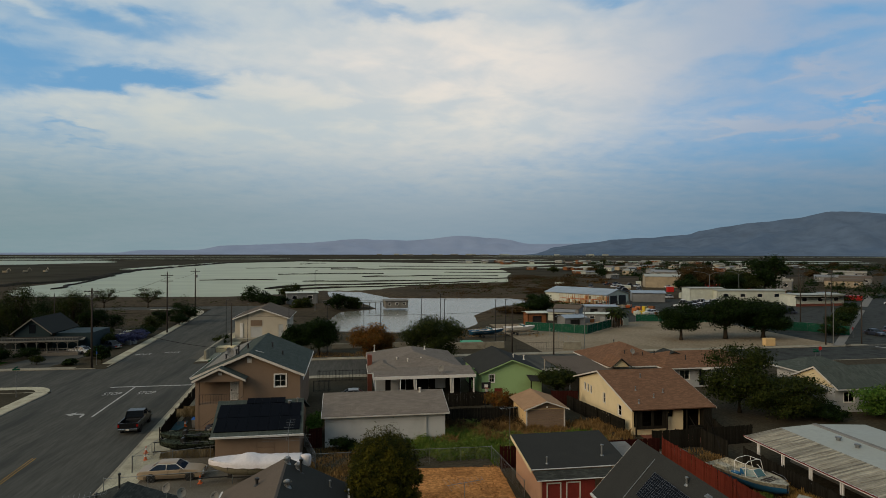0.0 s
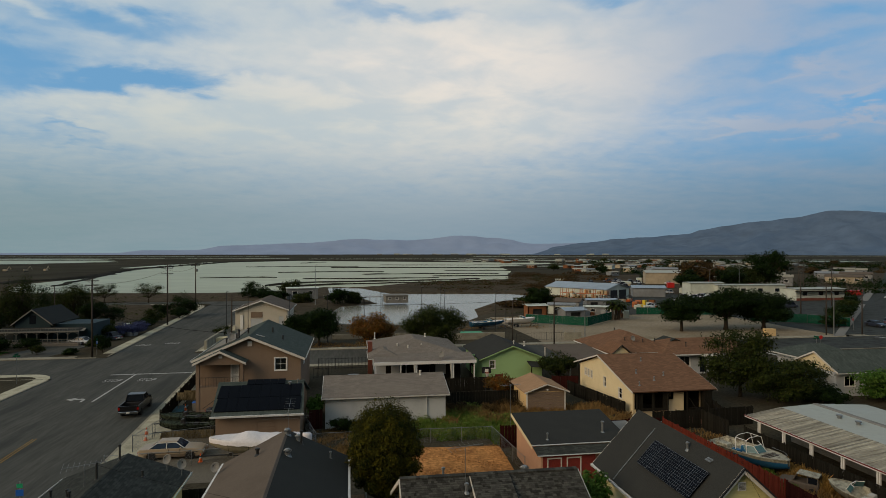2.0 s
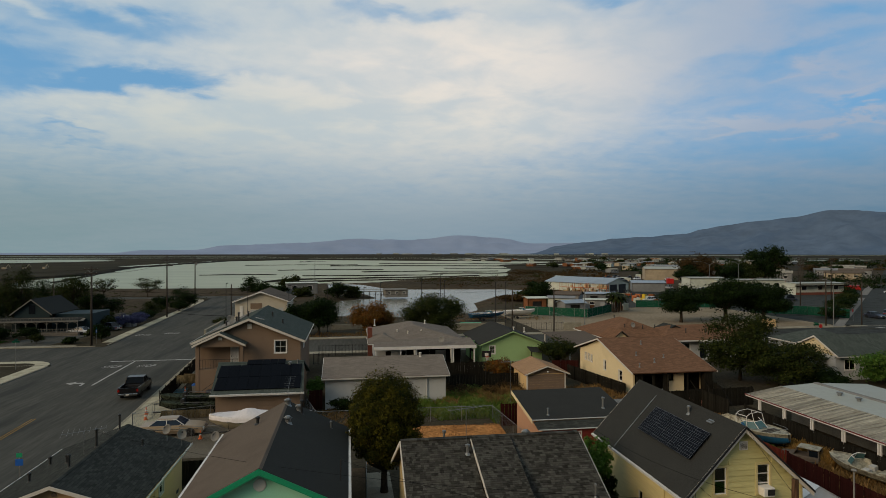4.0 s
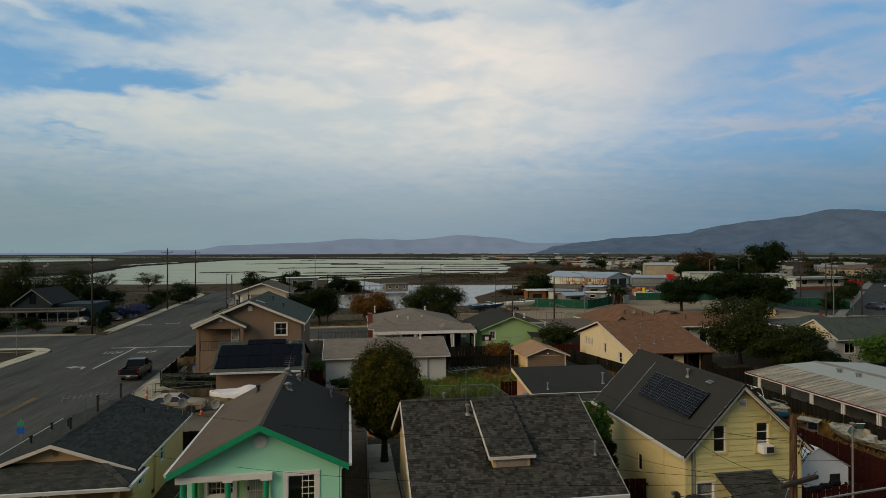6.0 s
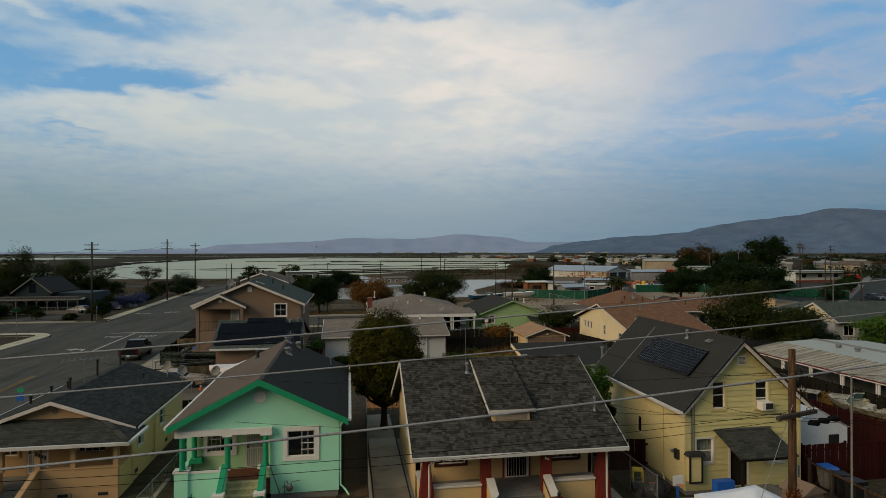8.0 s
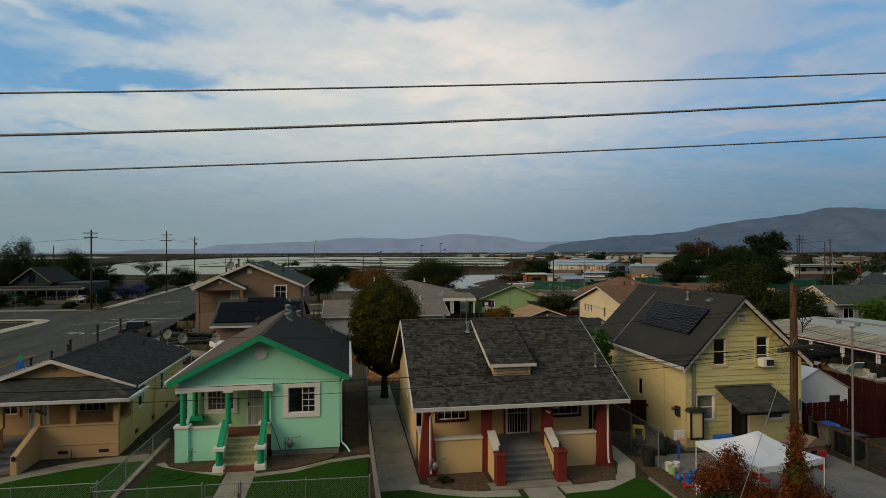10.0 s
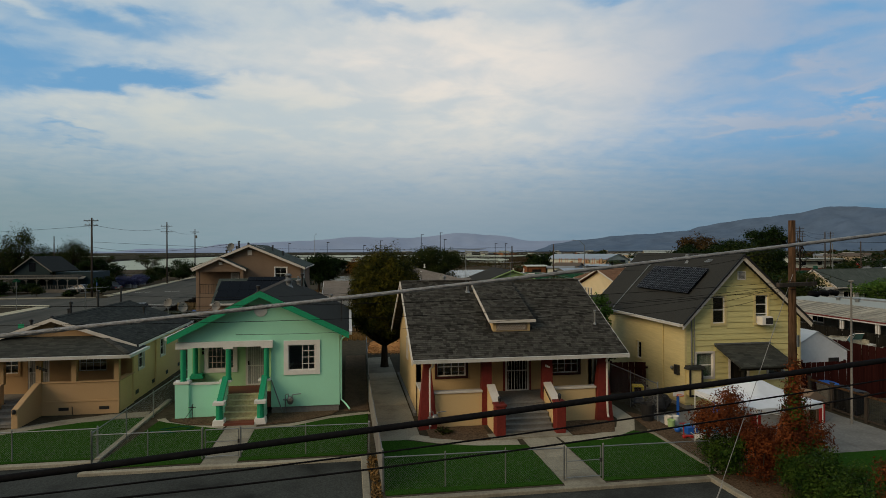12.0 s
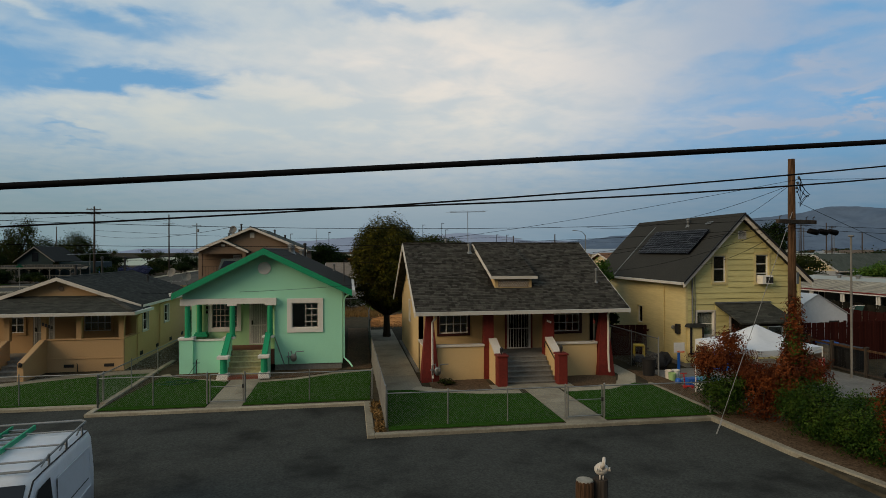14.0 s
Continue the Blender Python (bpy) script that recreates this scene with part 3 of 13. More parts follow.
        for (i, j), yes in solid.items():
            if not yes:
                continue
            A, B, C, D = xs[i], xs[i + 1], zs[j], zs[j + 1]
            for w in (at, inner):
                self.add([at3(A, w, C), at3(B, w, C), at3(B, w, D), at3(A, w, D)], [(0, 1, 2, 3)])
            for di, dj, e in ((-1, 0, ((A, C), (A, D))), (1, 0, ((B, C), (B, D))), (0, -1, ((A, C), (B, C))), (0, 1, ((A, D), (B, D)))):
                if not solid.get((i + di, j + dj)) and not (gable and dj == 1 and j == len(zs) - 2):
                    (p, q), (s, t) = e
                    self.add([at3(p, at, q), at3(s, at, t), at3(s, inner, t), at3(p, inner, q)], [(0, 1, 2, 3)])
        if gable:
            g, top = gable
            tri = [(a0, z1), (a1, z1), (g, top)]
            verts = [at3(a, w, z) for w in (at, inner) for a, z in tri]
            self.add(verts, [(0, 1, 2), (5, 4, 3), (1, 4, 5, 2), (2, 5, 3, 0)])
        return self


def part(name, shape, material, parent=None, label="", smooth=False, bevel=0.0, kind=""):
    """Links a shape as one mesh object under a thing or a part."""
    me = bpy.data.meshes.new(name)
    me.from_pydata(shape.v, [], shape.f)
    if len(shape.f) < 6000 or bevel:
        bm = bmesh.new()
        bm.from_mesh(me)
        bmesh.ops.remove_doubles(bm, verts=bm.verts, dist=1e-5)
        bmesh.ops.recalc_face_normals(bm, faces=bm.faces)
        if bevel:
            sharp = [e for e in bm.edges if len(e.link_faces) == 2 and e.calc_face_angle() > 0.5]
            bmesh.ops.bevel(bm, geom=sharp, offset=bevel, segments=1, affect="EDGES", profile=0.5)
        bm.to_mesh(me)
        bm.free()
    me.materials.append(material)
    if smooth:
        me.polygons.foreach_set("use_smooth", [True] * len(me.polygons))
    ob = new(name, me)
    if parent is not None:
        ob.parent = parent
    if label:
        ob["label"] = label
    if kind:
        ob["kind"] = kind
    return ob


def thing(name, label, category, group="", kind=""):
    return tagged(new(name), label, category, group, kind)


def solid(name, shape, material, label, category, group="", kind="", smooth=False, bevel=0.0):
    """A thing of one mesh."""
    return tagged(part(name, shape, material, None, "", smooth, bevel), label, category, group, kind)


# ---- ground, roads, water ----
POND = [(-6, 146), (10, 141), (30, 147), (36, 158), (39, 178), (52, 203), (80, 225), (66, 245), (18, 252), (6, 292), (-12, 300), (-10, 260), (2, 236), (8, 204), (-4, 196), (-8, 168)]
BAY = [(-135, 272), (-52, 262), (-30, 275), (-12, 299), (6, 296), (32, 332), (103, 372), (125, 456), (148, 529), (180, 700), (345, 915), (158, 1024), (-99, 1221), (-207, 1048),
       (-216, 632), (-178, 428), (-172, 346), (-150, 290)]
SALT = [(-1500, 1700), (-560, 1490), (-418, 1114), (-476, 930), (-900, 900), (-1500, 1000)]
CREEK = [(-250, 720), (-226, 640), (-222, 720), (-215, 1060), (-105, 1260), (-105, 1300), (-230, 1090)]
FARS = [[(-100, 1500), (500, 1420), (500, 1480), (-100, 1560)], [(500, 2250), (2600, 2150), (2600, 2270), (500, 2370)], [(900, 3350), (3200, 3200), (3200, 3380), (900, 3520)],
        [(230, 690), (420, 660), (640, 700), (620, 745), (430, 700), (240, 735)], [(380, 980), (900, 930), (1000, 990), (420, 1040)], [(150, 1180), (700, 1120), (1100, 1130), (1080, 1190), (200, 1240)],
        [(-1500, 2300), (-300, 2250), (-300, 2340), (-1500, 2400)], [(-900, 1640), (-150, 1600), (-160, 1650), (-900, 1720)]]


def to_edge(px, py, poly):
    """Signed distance to a closed outline: minus inside."""
    best = np.full(px.shape, 1e9)
    inside = np.zeros(px.shape, bool)
    for (ax, ay), (bx, by) in zip(poly, poly[1:] + poly[:1]):
        ex, ey = bx - ax, by - ay
        t = np.clip(((px - ax) * ex + (py - ay) * ey) / (ex * ex + ey * ey), 0, 1)
        best = np.minimum(best, np.hypot(px - ax - t * ex, py - ay - t * ey))
        if ey:
            inside ^= ((ay > py) != (by > py)) & (px < ax + (py - ay) / ey * ex)
    return np.where(inside, -best, best)


STREET = -0.08


def bend(x, y):
    """The street runs a little aslant: moves a place of the straight plan sideways to where the kerbs truly are."""
    near, far = -20.0 - 0.058 * (max(y, 42.0) - 53.6), -26.2 - 0.014 * (y - 107)
    k = min(1.0, max(0.0, (y - 92) / 13.5))
    right = near + (far - near) * k + 20.6
    left = (-39.05 - 0.061 * (y - 105) + 39.7) * k
    if x >= -20.6:
        return x + right * max(0.0, 1 - (x + 20.6) / 10)
    if x <= -39.7:
        return x + left * max(0.0, 1 - (-39.7 - x) / 30)
    w = (x + 39.7) / 19.1
    return x + left * (1 - w) + right * w


def is_road(x, y):
    left = (-39.7 < x) & (x < -20.6) & (y < 215)
    end = (y > 204) & (y < 215) & (x < -20.6) & (x > -150)
    cross = (92 < y) & (y < 105.5) & (x > -20.61) & (x < 150)
    west = (86.7 < y) & (y < 103) & (x < -39.69) & (x > -150)
    front = (x < 11.4) & (y < 17.35) | (x < 0.2) & (y < 21.15) | (x < -9.1) & (y < 22.25)
    return left | end | cross | west | front & (x > -150)


def make_ground():
    def lines(parts, edges):
        s = set()
        for lo, hi, step in parts:
            s |= set(np.arange(lo, hi, step).round(3).tolist())
        s = [v for v in s if all(abs(v - e) > 0.4 for e in edges)]
        return s + [e + d for e in edges for d in (-0.012, 0.012)]

    def spread(start, grow, end):
        out, step = [], abs(start) * grow
        v = start
        while abs(v) < end:
            v += math.copysign(step, start)
            step *= 1 + grow
            out.append(round(v, 2))
        return out
    xs = lines([(-150, -60, 6), (-60, 132, 3), (132, 200, 6)], [-39.7, -20.6, -9.1, 0.2, 11.4]) + spread(-150, 0.06, 4700) + spread(200, 0.06, 4700)
    ys = lines([(-90, 130, 5), (130, 306, 3)], [17.35, 21.15, 22.25, 86.7, 92, 103, 105.5, 204, 215]) + spread(306, 0.02, 4800) + spread(-90, 0.3, 1500)
    xs, ys = np.array(sorted(xs)), np.array(sorted(ys))
    gx, gy = np.meshgrid(xs, ys)
    h = np.zeros(gx.shape)
    shore = np.minimum.reduce([to_edge(gx, gy, p) for p in [POND, BAY, SALT, CREEK, *FARS]])
    h += np.clip((shore - 3) * 0.10, -1.0, 0.0) * (gy > 130)
    h -= np.clip(-shore * 0.2, 0, 0.9) * (gy > 130)
    h += np.where((gy > 112) & (shore > 2) & ((gx < -45) & (gy < 196) | (gx > -18) | (gy > 218)), np.vectorize(lambda a, b: noise.noise((a * 0.05, b * 0.05, 0.3)) * 0.25)(gx, gy), 0)
    h = np.where(gy > 300, np.minimum(h, -0.35), h)
    road = is_road(gx, gy)
    h = np.where(road, STREET, h)
    n, m = gx.shape
    bent = np.where((gx > -70) & (gx < -10) & (gy > 22) & (gy < 230), np.vectorize(bend)(gx, np.clip(gy, 22, 215)), gx)
    verts = np.stack([bent, gy, h], -1).reshape(-1, 3).tolist()
    faces = [(j * m + i, j * m + i + 1, (j + 1) * m + i + 1, (j + 1) * m + i) for j in range(n - 1) for i in range(m - 1)]
    me = bpy.data.meshes.new("ground")
    me.from_pydata(verts, [], faces)
    for k in ("dirt", "asphalt_old", "asphalt", "dry_lot", "marsh", "flats"):
        me.materials.append(M[k])
    cx, cy = (gx[:-1, :-1] + gx[1:, 1:]) / 2, (gy[:-1, :-1] + gy[1:, 1:]) / 2
    idx = np.zeros(cx.shape, int)
    idx[(cy > 105.5) & (cx > 36) & (cx < 110) & (cy < 152)] = 3
    idx[(cy > 160)] = 4
    idx[(cy > 107) & (cx > 98) & (cy < 200)] = 1
    idx[(cy > 150) & (cx > 75) & (cy < 222)] = 1
    idx[(cy > 420)] = 5
    paved = is_road(cx, cy)
    idx[paved] = 1
    idx[paved & (cy < 30)] = 2
    idx[(cy > 92) & (cx > 44) & (cy < 222) & (idx == 1)] = 2
    me.polygons.foreach_set("material_index", idx.ravel())
    me.polygons.foreach_set("use_smooth", (cy > 112).ravel())
    tagged(new("ground", me), "bare brown earth, asphalt streets and marsh flats", "ground", kind="structure")


make_ground()
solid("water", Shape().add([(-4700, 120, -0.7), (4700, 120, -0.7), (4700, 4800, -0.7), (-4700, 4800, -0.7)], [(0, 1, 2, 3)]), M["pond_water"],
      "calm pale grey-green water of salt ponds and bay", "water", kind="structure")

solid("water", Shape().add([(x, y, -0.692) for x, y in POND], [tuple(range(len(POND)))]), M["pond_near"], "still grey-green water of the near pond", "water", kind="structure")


def levee(pts, width, height, material, label):
    """A low earth bank along a line, its crest and sides uneven."""
    rng = random.Random(len(pts) * 31 + int(pts[0][0]))
    s = Shape()
    fine = []
    for (ax, ay), (bx, by) in zip(pts, pts[1:]):
        n = max(2, int(math.hypot(bx - ax, by - ay) / (width * 1.5)))
        fine += [(ax + (bx - ax) * i / n, ay + (by - ay) * i / n) for i in range(n)]
    fine.append(pts[-1])
    rows = []
    for i, (x, y) in enumerate(fine):
        a, b = fine[max(i - 1, 0)], fine[min(i + 1, len(fine) - 1)]
        d = math.hypot(b[0] - a[0], b[1] - a[1]) or 1
        nx, ny = -(b[1] - a[1]) / d, (b[0] - a[0]) / d
        w, hh = width * rng.uniform(0.45, 1.5), height * rng.uniform(0.6, 1.25)
        drift = width * 0.9 * noise.noise((x * 0.045, y * 0.045, 3.0))
        x, y = x + nx * drift, y + ny * drift
        rows.append([(x + nx * k * w, y + ny * k * w, -1.2 + q * (hh + 0.5)) for k, q in ((-0.5, 0), (-0.22, 1), (0.22, 1), (0.5, 0))])
    verts = [p for r in rows for p in r]
    faces = [(i * 4 + k, i * 4 + k + 1, i * 4 + k + 5, i * 4 + k + 4) for i in range(len(rows) - 1) for k in range(3)]
    return solid("levee", s.add(verts, faces), material, label, "levee", kind="structure", smooth=True)


M["levee_dark"] = surf("levee_mud", (0.030, 0.027, 0.021), 0.95, fine=(0.6, 0.4), broad=(0.05, 0.3), bump=(1.2, 0.5))
levee([(-190, 340), (-176, 430), (-214, 640), (-206, 1050), (-98, 1225), (160, 1030), (345, 920)], 9, 1.6, M["levee_dark"], "dark mud levee along the edge of the salt pond")
levee([(-150, 330), (-168, 420), (-190, 520)], 3, 0.7, M["levee_dark"], "low broken mud bank in the pond")
levee([(-20, 670), (60, 660), (173, 632), (320, 640)], 9, 1.0, M["levee_dark"], "dark mud levee across the salt pond")
levee([(-42, 318), (-20, 352), (40, 362), (84, 380)], 7, 0.75, M["levee_dark"], "low mud bank in shallow water")
levee([(-36, 306), (0, 330), (60, 345), (100, 366)], 5, 0.7, M["levee_dark"], "low mud bank in shallow water")
levee([(10, 470), (60, 480), (120, 470)], 8, 0.65, M["levee_dark"], "low mud bank in shallow water")
levee([(-70, 940), (-62, 1010), (-40, 1020)], 8, 0.8, M["levee_dark"], "low mud bank in shallow water")
for pts, w in (([(-60, 520), (-10, 535), (30, 528)], 4), ([(90, 560), (150, 545), (230, 552), (300, 570)], 6), ([(60, 430), (110, 424), (150, 436)], 5), ([(-30, 400), (10, 392), (60, 402)], 3.5), ([(40, 800), (160, 780), (330, 800)], 8), ([(-120, 720), (-60, 735), (10, 728)], 5), ([(-100, 420), (-70, 428), (-50, 420)], 3)):
    levee(pts, w, 0.62, M["levee_dark"], "low broken mud bar in shallow water")
levee([(-2600, 1320), (-600, 1340), (400, 1240), (2400, 1150)], 40, 1.2, M["flats"], "far brown levee on the flats")
levee([(-2800, 2050), (0, 2000), (2600, 1900)], 60, 1.6, M["flats"], "far brown levee on the flats")
levee([(-3000, 3050), (0, 3000), (3000, 2850)], 90, 2.0, M["flats"], "far brown levee on the flats")

# Blue haze is put into the hills' base colour and a slight glow.
M["far_hill"] = surf("haze_painted_far_hills", (0.160, 0.196, 0.262), 1.0, fine=(0.004, 0.08), broad=(0.0015, 0.12), second=(0.140, 0.174, 0.236), bump=(0.01, 0.1), emit=0.42, spec=0.0)
M["near_hill"] = surf("haze_painted_grass_hills", (0.062, 0.086, 0.120), 1.0, fine=(0.010, 0.15), broad=(0.003, 0.4), second=(0.046, 0.072, 0.112), bump=(0.012, 0.25), emit=0.45, spec=0.0)


def hills(name, label, dist, crest, material, seed, deep=500):
    """A ridge far off: crest gives (angle to the right of the view's axis in degrees, height in degrees)."""
    s = Shape()
    cols = []
    a0, a1 = crest[0][0], crest[-1][0]
    n = int((a1 - a0) / 0.35)
    for i in range(n + 1):
        a = a0 + (a1 - a0) * i / n
        for (p, hp), (q, hq) in zip(crest, crest[1:]):
            if p <= a <= q:
                t = (a - p) / (q - p)
                t = t * t * (3 - 2 * t)
                hgt = hp + (hq - hp) * t
                break
        hgt = max(0.0, hgt + 0.06 * noise.noise((a * 0.7, seed, 0)) * min(1, hgt * 2) + 0.03 * noise.noise((a * 2.3, seed, 4)))
        top = math.tan(radians(hgt)) * dist + 6
        col = []
        for k in range(9):
            r = dist - deep * (1 - k / 8)
            fall = (k / 8) ** 1.4
            z = top * fall + top * 0.22 * fall * (1 - fall) * 4 * noise.noise((a * 0.55, k * 0.5, seed + 9)) - 1.0 * (k == 0)
            ang = radians(a + 9)
            col.append((math.sin(ang) * r, math.cos(ang) * r, z))
        cols.append(col)
    verts = [p for c in cols for p in c]
    faces = [(i * 9 + k, (i + 1) * 9 + k, (i + 1) * 9 + k + 1, i * 9 + k + 1) for i in range(len(cols) - 1) for k in range(8)]
    return solid(name, s.add(verts, faces), material, label, "hills", kind="structure", smooth=True)


hills("backdrop_far", "low far hills, blue haze put into their colour and glow", 4600,
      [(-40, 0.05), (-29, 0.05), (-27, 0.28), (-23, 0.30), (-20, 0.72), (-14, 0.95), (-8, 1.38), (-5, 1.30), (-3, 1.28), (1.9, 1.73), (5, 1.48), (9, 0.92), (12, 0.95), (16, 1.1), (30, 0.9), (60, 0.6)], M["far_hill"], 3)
hills("backdrop_near", "grass-covered mountain ridge with blue haze painted into its colour", 4480,
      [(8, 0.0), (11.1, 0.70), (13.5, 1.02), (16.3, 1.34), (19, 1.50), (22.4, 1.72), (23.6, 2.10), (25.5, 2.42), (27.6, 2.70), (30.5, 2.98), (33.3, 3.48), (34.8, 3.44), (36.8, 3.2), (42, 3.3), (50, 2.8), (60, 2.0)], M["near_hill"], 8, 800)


# ---- kerbs, walks and lawns ----
def kerb(x0, x1, y0, y1, top=0.03, label="pale concrete street kerb"):
    return solid("kerb", Shape().box(x0, x1, y0, y1, -0.3, top), M["concrete"], label, "kerb", kind="structure", bevel=0.02)


kerb(-20.6, -9.1, 22.23, 22.50), kerb(-9.1, 0.2, 21.13, 21.35), kerb(0.18, 0.42, 17.33, 21.35), kerb(0.42, 11.4, 17.33, 17.57)
kerb(-9.12, -8.9, 21.35, 22.50)
solid("kerb", Shape().prism([(11.22, 17.57), (11.44, 17.57), (11.60, 14.0), (12.1, 11.0), (13.6, 2.0), (13.3, 2.0), (11.85, 11.0), (11.36, 14.0)], "z", -0.3, 0.05), M["concrete"],
      "curving concrete kerb beside the hedge", "kerb", kind="structure", bevel=0.02)


def bent_box(x0, x1, y0, y1, z0, z1, step=4.0):
    """A long strip beside the street that follows its bend."""
    n = max(1, round((y1 - y0) / step))
    s = Shape()
    for i in range(n + 1):
        y = y0 + (y1 - y0) * i / n
        s.v += [(bend(x0, y), y, z0), (bend(x1, y), y, z0), (bend(x1, y), y, z1), (bend(x0, y), y, z1)]
    for i in range(n):
        s.f += [(i * 4 + k, i * 4 + (k + 1) % 4, i * 4 + 4 + (k + 1) % 4, i * 4 + 4 + k) for k in range(4)]
    s.f += [(0, 1, 2, 3), (n * 4 + 3, n * 4 + 2, n * 4 + 1, n * 4)]
    return s


kerb(-20.4, 110, 91.75, 92.02), kerb(-20.4, 110, 105.48, 105.75)
for x0, x1, y0, y1 in ((-20.62, -20.38, 22.5, 92), (-39.95, -39.68, 22, 86), (-39.95, -39.68, 104, 186), (-20.62, -20.38, 106.5, 190)):
    solid("kerb", bent_box(x0, x1, y0, y1, -0.3, 0.03), M["concrete"], "pale concrete street kerb", "kerb", kind="structure")
kerb(-120, -40.6, 86.45, 86.72), kerb(-120, -40.6, 102.98, 103.25)


def pave(name, x0, x1, y0, y1, step, along, label, z=0.012, material="concrete"):
    """A walk of cast panels with open joints."""
    own = tagged(new(name), label, "pavement", kind="structure")
    n = max(1, round(((y1 - y0) if along == "y" else (x1 - x0)) / step))
    for i in range(n):
        if along == "y":
            a, b = y0 + (y1 - y0) * i / n, y0 + (y1 - y0) * (i + 1) / n
            part("slab", Shape().box(x0, x1, a + 0.008, b - 0.008, -0.12, z + 0.003 * (i % 3)), M[material], own)
        else:
            a, b = x0 + (x1 - x0) * i / n, x0 + (x1 - x0) * (i + 1) / n
            part("slab", Shape().box(a + 0.008, b - 0.008, y0, y1, -0.12, z + 0.003 * (i % 3)), M[material], own)
    return own


for x0, x1, y0, y1, label in ((-20.38, -18.3, 22.5, 90, "worn concrete pavement beside the street"), (-41.6, -39.95, 107, 186, "pale concrete pavement beside the street"), (-20.38, -18.0, 107, 150, "pale concrete pavement beside the street")):
    own = tagged(new("pavement"), label, "pavement", kind="structure")
    n = round((y1 - y0) / 2.4)
    for i in range(n):
        a, b = y0 + (y1 - y0) * i / n, y0 + (y1 - y0) * (i + 1) / n
        part("slab", bent_box(x0, x1, a + 0.01, b - 0.01, -0.12, 0.012 + 0.003 * (i % 3), 3.0), M["pavement_pale"], own)
pave("pavement", -20.38, 70, 90.2, 91.75, 3.0, "x", "worn concrete pavement beside the cross street")
pave("pavement", -18.0, 105, 105.75, 107.5, 3.5, "x", "pale concrete pavement beside the cross street")
pave("pavement", -110, -44, 103.25, 104.8, 3.5, "x", "pale concrete pavement beside the side street")
# garden paths and lawns of the front row
pave("garden_path", -5.3, -4.1, 21.35, 26.1, 1.2, "y", "concrete path from the gate to the steps")
pave("garden_path", 6.45, 7.8, 17.57, 22.6, 1.25, "y", "concrete path from the gate to the steps")
pave("garden_path", 0.95, 2.55, 22.9, 41.0, 2.6, "y", "stained concrete side path between the houses")
pave("garden_path", -19.5, -14.3, 23.2, 26.6, 1.7, "x", "concrete path to the peach house")
pave("driveway", 12.9, 21.2, 18.8, 24.9, 2.4, "x", "broad grey concrete yard slab", material="concrete_grey")


def curved_walk(name, pts, width, label):
    s = Shape()
    rows = []
    for i, (x, y) in enumerate(pts):
        a, b = pts[max(i - 1, 0)], pts[min(i + 1, len(pts) - 1)]
        d = math.hypot(b[0] - a[0], b[1] - a[1])
        nx, ny = -(b[1] - a[1]) / d, (b[0] - a[0]) / d
        rows.append([(x - nx * width / 2, y - ny * width / 2, 0.014), (x + nx * width / 2, y + ny * width / 2, 0.014), (x + nx * width / 2, y + ny * width / 2, -0.1), (x - nx * width / 2, y - ny * width / 2, -0.1)])
    verts = [p for r in rows for p in r]
    faces = [(i * 4 + k, i * 4 + (k + 1) % 4, i * 4 + 4 + (k + 1) % 4, i * 4 + 4 + k) for i in range(len(rows) - 1) for k in range(4)]
    return solid(name, s.add(verts, faces), M["concrete"], label, "pavement", kind="structure")


curved_walk("pavement", [(-44.9, 186.0), (-45.4, 192.0), (-46.6, 197.5), (-49.0, 201.5), (-53.5, 203.6), (-64.0, 204.2)], 1.8, "pale concrete pavement curving round the street corner")
curved_walk("garden_path", [(2.2, 23.2), (3.2, 22.6), (4.6, 22.0), (6.2, 21.9)], 0.62, "curved concrete edging path round the flower bed")
curved_walk("garden_path", [(7.9, 21.9), (9.6, 22.0), (11.0, 22.8), (11.7, 24.2), (11.8, 26.5)], 0.75, "curved concrete edging path round the flower bed")
curved_walk("garden_path", [(-4.1, 25.4), (-2.6, 25.7), (-1.0, 26.6), (0.3, 26.95), (0.7, 27.0)], 0.42, "curved concrete edging beside the lawn")
curved_walk("garden_path", [(-8.4, 27.6), (-8.0, 26.9), (-7.0, 26.2), (-5.4, 25.8)], 0.34, "curved concrete edging beside the lawn")


def lawn(pts, label="short bright green artificial turf lawn"):
    return solid("lawn", Shape().prism(pts, "z", -0.1, 0.03), M["turf"], label, "lawn", kind="structure")


solid("edging", Shape().box(-9.12, -8.9, 22.5, 31.0, -0.2, 0.07), M["concrete"], "narrow concrete edging under the side fence", "kerb", kind="structure", bevel=0.015)
curved_walk("garden_path", [(-15.2, 25.9), (-14.0, 26.6), (-12.4, 27.7), (-10.6, 28.35), (-9.2, 28.5)], 0.9, "concrete path along the porch wall")
lawn([(-8.85, 21.6), (-5.33, 21.6), (-5.33, 25.5), (-6.4, 26.0), (-8.0, 26.9), (-8.35, 27.2)])
lawn([(-4.07, 21.6), (0.40, 21.6), (0.62, 26.8), (-1.0, 26.4), (-2.5, 25.5), (-4.07, 25.2)])
lawn([(-18.0, 22.6), (-9.15, 22.6), (-9.1, 27.9), (-11.6, 27.5), (-13.2, 26.7), (-14.2, 26.0), (-14.2, 23.2), (-18.0, 23.1)])
lawn([(0.85, 17.75), (6.42, 17.75), (6.42, 21.5), (4.6, 21.7), (3.0, 22.2), (1.9, 22.8), (0.98, 22.85)])
lawn([(7.85, 17.75), (11.72, 17.75), (11.72, 21.9), (11.2, 22.5), (9.8, 21.6), (7.85, 21.5)])
lawn([(14.3, 10.5), (24, 10.5), (24, 18.2), (20.4, 18.75), (14.3, 18.75)], "rough dark green grass beside the yard slab")
